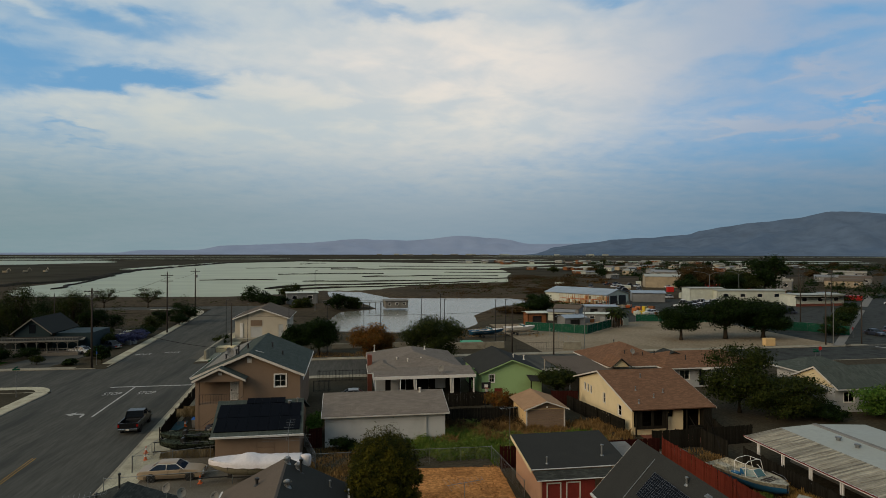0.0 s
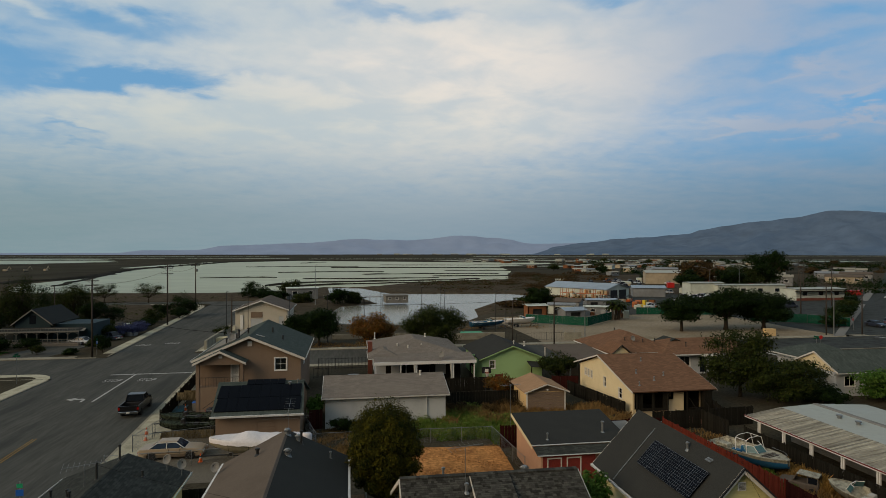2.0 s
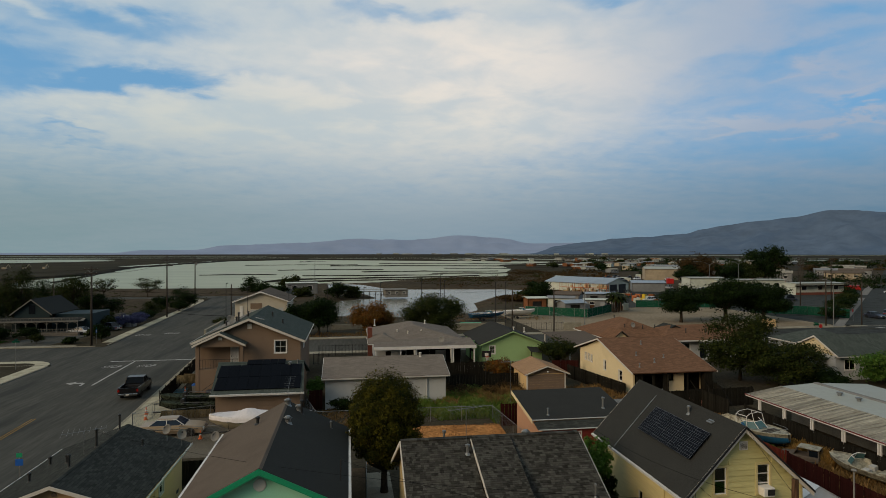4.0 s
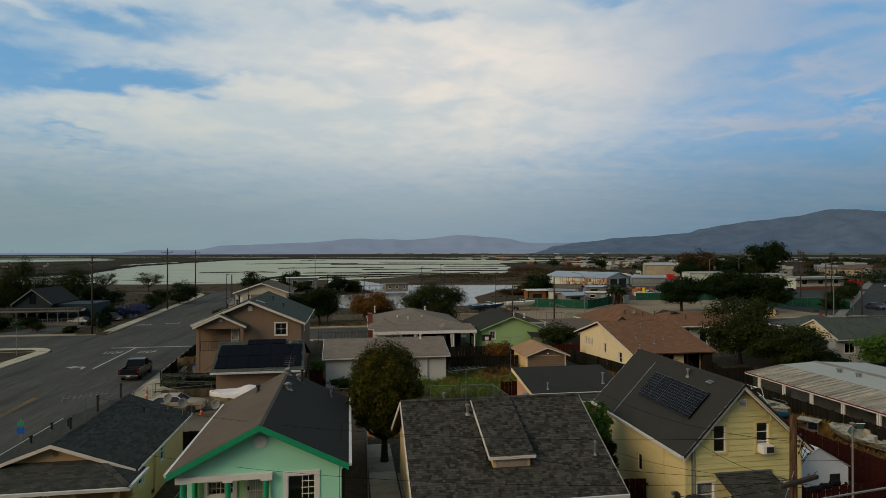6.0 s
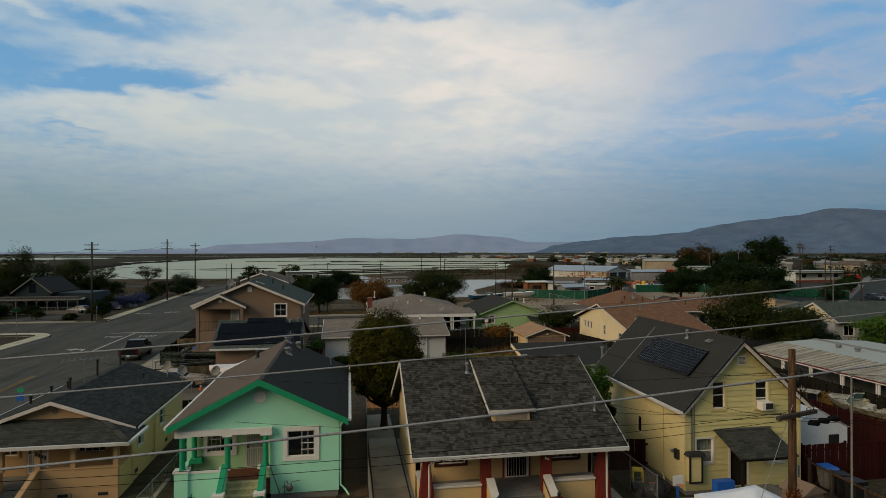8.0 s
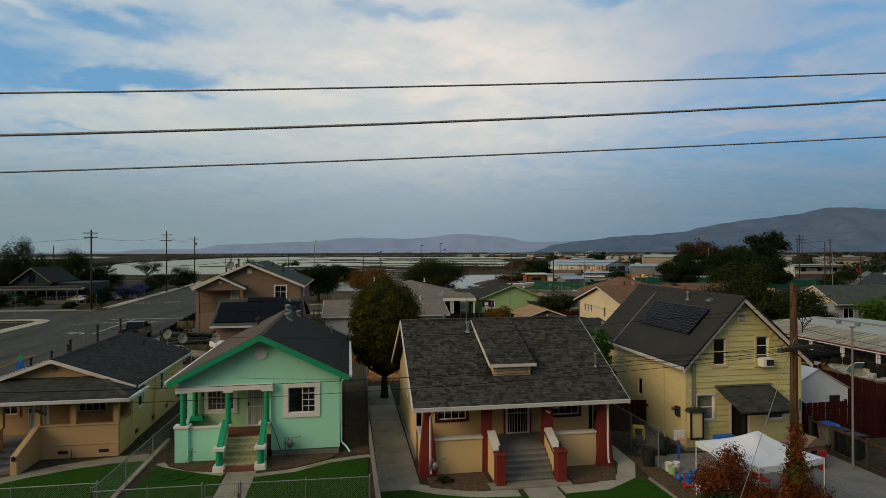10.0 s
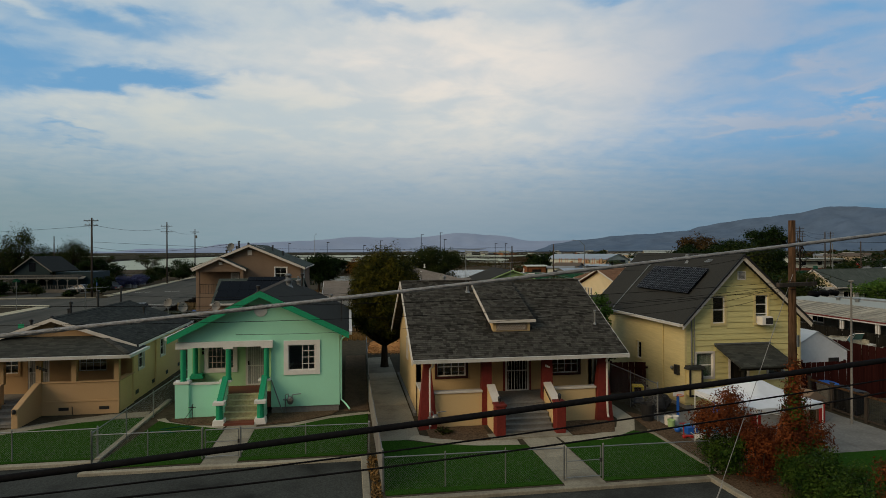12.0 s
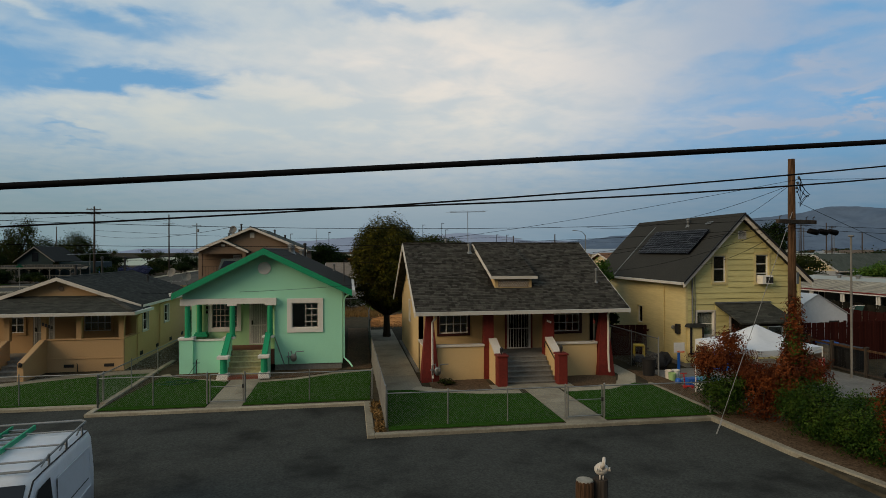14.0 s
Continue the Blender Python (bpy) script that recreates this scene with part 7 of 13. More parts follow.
def grey_house():
    h = thing("house", "low pale house with a faded roof and covered back patio", "house")
    shell(h, 3.3, 14.4, 77.0, 90.0, 3.3, "pale_grey", [(6.3, 7.1, 0.9, 2.6), (8.2, 10.2, 0.2, 2.3), (4.5, 5.2, 0.2, 2.3)])
    part("patio_door", Shape().box(8.2, 10.2, 77.05, 77.09, 0.2, 2.3), M["dark_glass"], h)
    part("door", Shape().box(4.5, 5.2, 77.05, 77.09, 0.2, 2.3), M["dark_board"], h)
    hip_roof(h, 2.4, 15.0, 77.0, 91.0, 3.55, 5.1, 4.6, "grey_brown_roof")
    hip_roof(h, 2.2, 6.4, 76.0, 82.0, 3.5, 4.35, 2.0, "grey_brown_roof")
    part("patio_roof", Shape().slab([(2.9, 73.9, 3.32), (15.8, 73.9, 3.32), (15.8, 77.6, 3.75), (6.4, 77.6, 3.75), (2.9, 77.0, 3.7)], 0.06), M["grey_brown_roof"], h)
    part("fascia", Shape().box(2.85, 15.85, 73.82, 73.9, 2.95, 3.32), M["white_paint"], h)
    for x in (3.1, 6.2, 8.2, 12.9, 15.6):
        part("patio_post", Shape().box(x - 0.07, x + 0.07, 73.95, 74.09, 0, 3.0), M["white_paint"], h)
    # Dark panel over the pale wall stands for the deep patio shade.
    part("patio_screen", Shape().wall("y", 76.86, 76.94, 7.2, 14.35, 0.1, 3.2, [(8.2, 10.2, 0.2, 2.3), (11.0, 12.4, 1.0, 2.3)]), M["dark_board"], h, "dark panel standing in for shade under the patio")
    part("patio_side", Shape().wall("x", 15.6, 15.66, 74.1, 77.0, 0.0, 2.6, [(74.8, 76.2, 1.2, 2.3)]), M["dark_board"], h, "dark side screen of the patio")
    for x in (8.05, 12.7):
        part("patio_curtain", Shape().lathe([(0.22, 0.4), (0.12, 1.3), (0.24, 2.9)], (x, 74.1, 0), 9), M["curtain"], h)
    part("patio_floor", Shape().box(3.0, 15.8, 73.8, 77.0, 0, 0.15), M["concrete_grey"], h)
    part("chimney", Shape().box(2.3, 2.9, 80, 81.2, 0, 5.0), M["tile_red"], h, "red brick chimney")
    for x, y, z, k in ((3.4, 85, 4.7, 0.9), (6.2, 79.6, 4.2, 0.5), (10.5, 84, 5.0, 0.4), (9.5, 79.8, 4.2, 0.35), (7.6, 79, 4.0, 0.6)):
        vent_pipe(h, x, y, z, k * 0.85, 0.075, "offwhite")
    return h


grey_house()
dish(11.5, 74.6, 3.45, 150, "white satellite dish on the patio roof", 0.45)


def lime_house():
    h = thing("house", "small lime-green stucco house with a dark gable roof", "house")
    shell(h, 16.9, 25.0, 75.2, 86.0, 3.1, "lime", [(17.9, 18.6, 1.9, 2.9), (18.6, 19.7, 0.0, 1.1)])
    part("gable_wall", Shape().prism([(16.9, 3.1), (25.0, 3.1), (20.95, 4.65)], "y", 75.2, 75.38), M["lime"], h)
    gable_roof(h, "y", 20.95, 4.85, (16.45, 25.45), 3.12, (74.8, 86.4), 0.1, "roll_dark", "lime", 0.14, gutter=False)
    window(h, "y", 75.2, -1, 17.9, 18.6, 1.9, 2.9, "white_paint", 0.08, (2, 2))
    part("hatch", Shape().box(18.6, 19.7, 75.24, 75.3, 0.0, 1.1), M["oxblood"], h)
    part("lean_to_roof", Shape().slab([(22.9, 73.2, 2.35), (26.8, 73.2, 2.15), (26.8, 76.4, 2.6), (22.9, 76.4, 3.0)], 0.06), M["roll_dark"], h)
    for x in (23.0, 26.6):
        part("lean_to_post", Shape().box(x - 0.06, x + 0.06, 73.3, 73.42, 0, 2.3), M["dark_board"], h)
    part("side_wall", Shape().box(15.9, 16.5, 77.8, 78.0, 0, 3.3), M["lime"], h)
    for x, y in ((22.2, 79), (23.4, 78)):
        vent_pipe(h, x, y, 4.3, 0.45, 0.08, "offwhite")
    return h


lime_house()


def garden_shed():
    h = thing("shed", "tan garden shed with a reddish shingle gable roof", "shed")
    shell(h, 18.4, 22.6, 60.4, 65.4, 2.25, "sand_yellow")
    part("gable_wall", Shape().prism([(18.4, 2.25), (22.6, 2.25), (20.5, 3.0)], "y", 60.4, 60.55), M["brown_stucco"], h)
    gable_roof(h, "y", 20.5, 3.15, (18.0, 23.0), 2.28, (60.0, 65.9), 0.08, "tan_roof", "offwhite", 0.12, gutter=False)
    part("corner_board", Shape().box(18.34, 18.48, 60.34, 60.46, 0, 2.25).box(22.52, 22.66, 60.34, 60.46, 0, 2.25), M["offwhite"], h)
    for i in range(8):
        part("panel_board", Shape().box(18.5, 22.5, 60.36, 60.40, 0.05 + i * 0.27, 0.30 + i * 0.27), M["brown_stucco"], h)
    part("lamp", Shape().ball((20.6, 60.2, 2.45), (0.12, 0.1, 0.08), 8, 5), M["white_paint"], h)
    return h


garden_shed()


def cream_house():
    h = thing("house", "cream stucco house with a russet roof and dark porch", "house")
    part("wall", Shape().wall("x", 28.7, 28.9, 57.2, 71.5, 0, 2.95, [(59.6, 60.4, 1.3, 2.4), (63.6, 64.2, 1.7, 2.8), (67.4, 67.9, 1.9, 2.8), (68.3, 68.8, 1.9, 2.8), (69.2, 69.7, 1.9, 2.8)]), M["cream"], h)
    part("gable_wall", Shape().prism([(57.2, 2.95), (71.5, 2.95), (65.0, 5.02)], "x", 28.7, 28.9), M["cream"], h)
    part("wall", Shape().wall("x", 37.2, 37.0, 57.2, 71.5, 0, 2.95), M["cream"], h)
    part("gable_wall", Shape().prism([(57.2, 2.95), (71.5, 2.95), (65.0, 5.02)], "x", 37.0, 37.2), M["cream"], h)
    part("wall", Shape().wall("y", 58.6, 58.8, 28.9, 37.0, 0, 3.2, [(30.4, 31.6, 0.9, 2.5), (33.2, 33.9, 1.6, 2.5)]), M["dark_board"], h, "dark brown porch wall")
    part("wall", Shape().wall("y", 57.2, 57.4, 32.4, 34.4, 0, 2.9, [(32.7, 33.3, 1.7, 2.6)]), M["cream"], h)
    part("wall", Shape().box(28.9, 32.4, 57.2, 57.4, 0, 0.75), M["cream"], h)
    part("wall", Shape().wall("y", 71.5, 71.3, 28.7, 37.2, 0, 2.95), M["cream"], h)
    window(h, "x", 28.7, -1, 59.6, 60.4, 1.3, 2.4, "offwhite", 0.06, (1, 2))
    window(h, "x", 28.7, -1, 63.6, 64.2, 1.7, 2.8, "offwhite", 0.06, (1, 2))
    for y in (67.4, 68.3, 69.2):
        window(h, "x", 28.7, -1, y, y + 0.5, 1.9, 2.8, "offwhite", 0.05, (1, 1))
    gable_roof(h, "x", 65.0, 5.18, (56.3, 72.2), (2.85, 3.1), (28.25, 37.6), 0.12, "russet_roof", "offwhite", 0.16, gutter=False)
    for x in (28.9, 32.3, 34.5, 37.1):
        part("porch_post", Shape().box(x - 0.07, x + 0.07, 56.6, 56.74, 0, 2.85), M["dark_board"], h)
    part("porch_screen", Shape().wall("y", 56.75, 56.8, 28.95, 32.3, 0.7, 2.8, [(29.6, 30.6, 1.0, 2.5), (30.9, 31.8, 1.0, 2.5)]), M["dark_board"], h)
    part("porch_beam", Shape().box(28.5, 37.4, 56.55, 56.7, 2.6, 2.85), M["dark_board"], h)
    for i in range(5):
        part("step", Shape().box(34.7, 36.2, 56.5 - i * 0.28, 56.8 - i * 0.28, 0, 0.9 - i * 0.18), M["dark_board"], h)
    part("stair_rail", Shape().bar((34.7, 56.6, 1.9), (34.7, 55.2, 1.0), 0.06).bar((36.2, 56.6, 1.9), (36.2, 55.2, 1.0), 0.06), M["dark_board"], h)
    part("patio", Shape().box(29.5, 37.5, 53.6, 57.0, 0, 0.06), M["tile_red"], h, "red brick patio")
    part("screen_wall", Shape().box(36.3, 37.2, 56.5, 57.2, 0, 2.7), M["dark_board"], h)
    for x, y, z in ((30.6, 60.2, 3.95), (31.8, 58.5, 3.5), (33.4, 59.5, 3.75), (29.6, 57.5, 3.25), (32.6, 63, 4.7)):
        vent_pipe(h, x, y, z, 0.26, 0.055)
    return h


cream_house()


def hip_house():
    h = thing("house", "pale single-storey house with a broad russet hip roof", "house")
    shell(h, 36.0, 44.0, 78.0, 89.0, 3.0, "pale_grey", [(37.2, 38.2, 1.2, 2.4)])
    hip_roof(h, 35.2, 46.0, 77.2, 90.0, 3.05, 5.3, 5.0, "russet_roof")
    shell(h, 44.0, 57.0, 76.5, 84.0, 2.95, "pale_grey", [(45.5, 47.0, 1.1, 2.4), (48.5, 49.5, 0.2, 2.3), (51, 52.6, 1.1, 2.4)])
    window(h, "y", 76.5, -1, 45.5, 47.0, 1.1, 2.4, "white_paint", 0.08, (2, 1))
    window(h, "y", 76.5, -1, 51.0, 52.6, 1.1, 2.4, "white_paint", 0.08, (2, 1))
    part("door", Shape().box(48.5, 49.5, 76.56, 76.6, 0.2, 2.3), M["dark_glass"], h)
    hip_roof(h, 42.5, 58.0, 75.4, 85.0, 2.98, 4.5, 3.6, "russet_roof")
    part("gable_wall", Shape().prism([(35.6, 3.1), (38.0, 3.1), (36.8, 4.2)], "y", 76.6, 76.75), M["cream"], h)
    gable_roof(h, "y", 36.8, 4.35, (35.3, 38.3), 3.15, (76.3, 80.5), 0.08, "russet_roof", "slate_roof", 0.12, gutter=False)
    gable_roof(h, "y", 46.4, 4.55, (44.3, 48.5), 3.7, (79.2, 82.5), 0.08, "slate_roof", "slate_roof", 0.12, gutter=False)
    part("awning", Shape().slab([(48.1, 75.0, 2.7), (50.1, 75.0, 2.7), (50.1, 76.5, 3.0), (48.1, 76.5, 3.0)], 0.05), M["offwhite"], h)
    for x, y, z in ((39, 80, 4.1), (41.5, 79.5, 3.9), (47, 77.5, 3.6), (50, 77.5, 3.6), (43.6, 80, 3.9), (40.2, 86, 4.7)):
        vent_pipe(h, x, y, z, 0.6, 0.06, "dark_metal")
    return h


hip_house()
dish(40.0, 79.6, 4.1, 180, "grey satellite dish on the hip roof", 0.4)


def dark_carport():
    h = thing("carport", "low brown-roofed carport beside the hip-roofed house", "carport")
    part("roof_slope", Shape().slab([(28.6, 74.8, 2.75), (36.2, 74.8, 2.75), (36.2, 86.0, 3.1), (28.6, 86.0, 3.1)], 0.12), M["roll_brown"], h)
    for x in (28.9, 32.4, 35.9):
        for y in (75.2, 85.5):
            part("post", Shape().box(x - 0.07, x + 0.07, y - 0.07, y + 0.07, 0, 2.75), M["offwhite"], h)
    return h


dark_carport()


def white_house():
    h = thing("house", "white house with grey-green shingle gable roofs behind a leafy hedge", "house")
    shell(h, 56.4, 78.0, 61.6, 68.5, 2.9, "pale_grey", [(57.6, 59.0, 1.2, 2.4), (60.4, 61.6, 1.2, 2.5), (63.2, 64.2, 1.0, 2.4)])
    for x0, x1 in ((57.6, 59.0), (60.4, 61.6), (63.2, 64.2)):
        window(h, "y", 61.6, -1, x0, x1, 1.2, 2.4 if x0 < 60 else 2.5 if x0 < 63 else 2.4, "white_paint", 0.08, (2, 1))
    gable_roof(h, "x", 64.6, 4.95, (60.9, 68.9), 2.95, (56.15, 79.0), 0.12, "green_roof", "offwhite", 0.2)
    part("gable_wall", Shape().prism([(61.5, 2.9), (68.6, 2.9), (64.6, 4.75)], "x", 56.4, 56.58), M["cream"], h, "cream gable wall")
    part("porch_roof", Shape().slab([(50.5, 62.5, 2.5), (56.35, 62.5, 2.5), (56.35, 67.5, 3.1), (50.5, 67.5, 3.1)], 0.1), M["green_roof"], h)
    part("porch_post", Shape().box(50.7, 50.85, 62.6, 62.75, 0, 2.5).box(53.5, 53.65, 62.6, 62.75, 0, 2.5), M["offwhite"], h)
    shell(h, 61.2, 68.6, 71.8, 77.2, 2.7, "pale_grey")
    hip_roof(h, 60.4, 69.4, 71.0, 78.0, 2.75, 4.2, 3.4, "green_roof")
    return h


white_house()


def mobile_home():
    h = thing("mobile_home", "long mobile home with a white coated roof and corrugated patio cover", "mobile home")
    # Walls in darker grey, standing in for shade under the patio cover.
    shell(h, 39.2, 47.0, 16.0, 47.8, 2.8, "trim_grey", (), [(44, 45.4, 1.2, 2.2), (36, 37.4, 1.2, 2.2), (28, 29.4, 1.2, 2.2)])
    for y in (44, 36, 28):
        window(h, "x", 39.2, -1, y, y + 1.4, 1.2, 2.2, "offwhite", 0.06, (2, 1))
    part("roof_slope", Shape().slab([(38.5, 15.5, 2.96), (38.5, 48.3, 2.96), (42.1, 48.3, 3.14), (42.1, 15.5, 3.14)], 0.1), M["white_roof"], h)
    part("roof_slope", Shape().slab([(42.1, 15.5, 3.14), (42.1, 48.3, 3.14), (47.4, 48.3, 2.85), (47.4, 15.5, 2.85)], 0.1), M["white_roof"], h)
    part("roof_seam", Shape().prism([(41.75, 3.12), (42.45, 3.12), (42.3, 3.2), (41.9, 3.2)], "y", 15.5, 48.3), M["concrete_grey"], h)
    ridges = Shape()
    for i in range(142):
        y = 15.6 + i * 0.23
        ridges.add([(35.05, y, 2.42), (35.05, y + 0.06, 2.455), (35.05, y + 0.17, 2.455), (35.05, y + 0.228, 2.42), (38.5, y, 2.98), (38.5, y + 0.06, 3.015), (38.5, y + 0.17, 3.015), (38.5, y + 0.228, 2.98)],
                   [(0, 1, 5, 4), (1, 2, 6, 5), (2, 3, 7, 6)])
    part("patio_roof", ridges, M["corrugated"], h, "weathered corrugated patio roof")
    part("patio_fascia", Shape().box(34.95, 35.04, 15.5, 48.3, 2.28, 2.44), M["white_paint"], h)
    part("patio_trim", Shape().box(34.90, 34.948, 15.5, 48.3, 2.38, 2.46), M["oxblood"], h)
    for i in range(11):
        y = 17 + i * 2.95
        part("patio_post", Shape().box(35.1, 35.2, y, y + 0.1, 0, 2.3).box(35.1, 35.2, y + 0.2, y + 0.3, 0, 2.3), M["white_paint"], h)
    for y in (44, 42.1, 33):
        part("roof_vent", Shape().lathe([(0.16, 0), (0.16, 0.22), (0.24, 0.24), (0.24, 0.34), (0.05, 0.38)], (40.6, y, 3.02), 10), M["steel"], h)
    return h


mobile_home()


def salmon_shed():
    h = thing("shed", "salmon stucco shed with red doors and a dark sloping roof", "shed")
    part("wall", Shape().wall("x", 13.7, 13.9, 43.0, 48.0, 0, 2.45), M["salmon"], h)
    part("gable_wall", Shape().prism([(43.0, 2.45), (48.0, 2.45), (48.0, 3.3)], "x", 13.7, 13.9), M["salmon"], h)
    part("wall", Shape().wall("y", 43.0, 43.2, 17.9, 20.9, 0, 2.45), M["salmon"], h)
    part("wall", Shape().wall("y", 41.62, 41.74, 13.82, 17.9, 0, 2.2, [(14.25, 15.2, 0.1, 1.88), (15.75, 16.7, 0.1, 1.88)]), M["red_door"], h, "barn-red front wall")
    part("wall", Shape().wall("x", 13.7, 13.82, 41.6, 43.0, 0, 2.25), M["salmon"], h)
    part("wall", Shape().wall("x", 17.9, 17.8, 41.74, 43.0, 0, 2.25), M["red_door"], h)
    part("wall", Shape().wall("y", 48.0, 47.8, 13.9, 20.9, 0, 3.3), M["salmon"], h)
    part("wall", Shape().wall("x", 20.9, 20.7, 43.0, 48.0, 0, 2.45), M["salmon"], h)
    for x in (14.25, 15.75):
        d = part("door", Shape().box(x, x + 0.95, 41.65, 41.7, 0.1, 1.88), M["red_door"], h)
        part("door_trim", Shape().box(x - 0.09, x, 41.58, 41.62, 0.1, 1.97).box(x + 0.95, x + 1.04, 41.58, 41.62, 0.1, 1.97).box(x, x + 0.95, 41.58, 41.62, 1.88, 1.97), M["offwhite"], d)
    part("roof_slope", Shape().slab([(13.35, 42.65, 2.62), (21.2, 42.65, 2.62), (21.2, 48.4, 3.5), (13.35, 48.4, 3.5)], 0.1), M["roll_dark"], h)
    part("lower_roof", Shape().slab([(13.4, 41.4, 2.25), (19.6, 41.4, 2.25), (19.6, 42.6, 2.5), (13.4, 42.6, 2.5)], 0.07), M["slate_roof_x"], h)
    part("gutter", Shape().box(13.3, 21.2, 42.59, 42.65, 2.565, 2.62).box(13.4, 19.6, 41.34, 41.4, 2.195, 2.25), M["gutter_white"], h)
    part("barge_board", Shape().prism([(42.65, 2.58), (48.4, 3.46), (48.4, 3.2), (42.65, 2.34)], "x", 13.30, 13.348), M["cream"], h)
    for i in range(6):
        part("rafter_end", Shape().box(13.36, 13.68, 43.2 + i * 0.9, 43.3 + i * 0.9, 2.35 + i * 0.13, 2.5 + i * 0.13), M["cream"], h)
    vent_pipe(h, 14.8, 43.4, 2.75, 0.4, 0.06)
    vent_pipe(h, 19.6, 44.2, 2.85, 0.75, 0.09)
    return h


salmon_shed()
solid("tool_shed_roof", Shape().box(20.9, 23.6, 44.6, 48.6, 0, 2.0).slab([(20.8, 44.4, 2.02), (23.8, 44.4, 2.02), (23.8, 48.8, 2.3), (20.8, 48.8, 2.3)], 0.08), M["concrete_grey"],
      "low grey lean-to beside the red fence", "shed")


# ---- fences ----
board_fence([(12.9, 50.1), (28.0, 50.3)], 1.95, "red_board", "weathered dark red board fence across the yards", 0.15, seed=2)
# One long fence in two tones: shade is painted into this nearer stretch.
board_fence([(28.28, 35.0), (28.35, 25.6)], 2.0, "red_board", "red board fence beside the shelter, this stretch darkened for shade", 0.15, seed=33)
board_fence([(28.05, 50.2), (28.2, 40.0), (28.28, 35.0)], 2.0, "brick_board", "long brick-red board fence between the yards", 0.15, seed=3)
board_fence([(21.4, 25.4), (28.3, 25.4)], 1.9, "red_board", "dark red board fence and gate beside the yellow house", 0.15, seed=4)
board_fence([(13.1, 28.6), (15.0, 28.4)], 1.6, "red_board", "short dark red gate between the houses", 0.15, seed=5)
board_fence([(34.2, 47.4), (34.3, 30), (34.4, 18)], 1.75, "dark_board", "dark weathered board fence along the mobile home", 0.17, seed=6)
board_fence([(28.6, 52.8), (33.6, 52.8), (33.8, 48.8)], 1.8, "dark_board", "dark weathered board fence behind the boat yard", 0.17, seed=7)
board_fence([(34.5, 52.9), (39.5, 53.2)], 1.8, "dark_board", "dark weathered board fence corner", 0.17, seed=8)
board_fence([(37.7, 58.0), (36.2, 53.0)], 1.7, "dark_board", "tall weathered fence beside the patio", 0.17, seed=9)
board_fence([(28.0, 57.4), (25.9, 68.5)], 1.6, "dark_board", "old plank fence beside the cream house", 0.2, seed=10)
board_fence([(24.4, 69.5), (27.6, 69.0)], 1.9, "red_board", "reddish plank fence behind the tree", 0.2, seed=11)
board_fence([(9.4, 63.2), (18.2, 63.0)], 1.9, "dark_board", "dark picket fence behind the weeds", 0.16, seed=12)
board_fence([(9.6, 71.0), (17.0, 71.2)], 1.7, "dark_board", "dark board fence in front of the patio", 0.16, seed=13)
board_fence([(-3.9, 58.0), (-2.7, 58.2)], 1.9, "red_board", "reddish board gate beside the garage", 0.15, seed=14)
board_fence([(-18.5, 62.0), (-20.2, 87.5)], 1.5, "dark_board", "dark weathered board fence beside the pavement", 0.2, seed=15)
board_fence([(-11.0, 40.6), (-8.4, 40.8)], 1.6, "dark_board", "dark gate between the bungalows", 0.16, seed=16)
chain_fence([(-20.2, 22.75), (-9.1, 22.75)], 1.07, "galvanised chain-link fence along the front lawn")
chain_fence([(-8.98, 21.95), (-5.35, 21.93)], 1.07, "galvanised chain-link fence along the front lawn", posts=1.85)
chain_fence([(-4.05, 21.9), (0.5, 21.75)], 1.07, "galvanised chain-link fence along the front lawn", posts=2.3)
chain_fence([(-8.98, 21.95), (-8.7, 30.8), (-8.6, 40)], 1.15, "galvanised chain-link fence between the houses", 0.09, posts=3.0)
chain_fence([(0.8, 18.08), (6.55, 18.0)], 1.07, "galvanised chain-link fence along the front lawn", posts=1.95)
chain_fence([(7.85, 17.95), (11.55, 17.88)], 1.07, "galvanised chain-link fence along the front lawn", posts=3.2)
chain_fence([(0.78, 18.08), (0.72, 29.0), (1.0, 42.0)], 1.25, "chain-link fence with grey slats beside the path", 0.1, posts=3.0, privacy="concrete_grey")
chain_fence([(12.82, 23.5), (12.8, 28.4)], 1.65, "chain-link fence beside the house", 0.09, posts=2.6)
chain_fence([(-4.4, 58.6), (-3.0, 52.6), (1.4, 52.6), (12.6, 52.2), (13.2, 44.0)], 1.3, "sagging chain-link fence round the back yard", 0.12, posts=3.0)


def rail_fence(pts, height, label):
    own = thing("rail_fence", label, "fence")
    for (ax, ay), (bx, by) in zip(pts, pts[1:]):
        part("rail", Shape().bar((ax, ay, height - 0.06), (bx, by, height - 0.06), 0.05, 0.09), M["pole_wood"], own)
        part("rail", Shape().bar((ax, ay, 0.12), (bx, by, 0.12), 0.04, 0.08), M["pole_dark"], own)
        n = int(math.hypot(bx - ax, by - ay) / 0.09)
        wire = Shape()
        for k in range(n):
            x, y = ax + (bx - ax) * k / n, ay + (by - ay) * k / n
            wire.tube([(x, y, 0.1), (x, y, height - 0.08)], 0.0035, 3)
        for z in (0.3, 0.5, 0.7, 0.9):
            wire.tube([(ax, ay, z), (bx, by, z)], 0.0035, 3)
        part("wire_mesh", wire, M["dark_metal"], own, kind="stuff")
    for x, y in pts:
        part("post", Shape().box(x - 0.06, x + 0.06, y - 0.06, y + 0.06, -0.1, height + 0.05), M["pole_dark"], own)
        part("post_cap", Shape().box(x - 0.08, x + 0.08, y - 0.08, y + 0.08, height + 0.05, height + 0.09), M["pole_dark"], own)
    return own


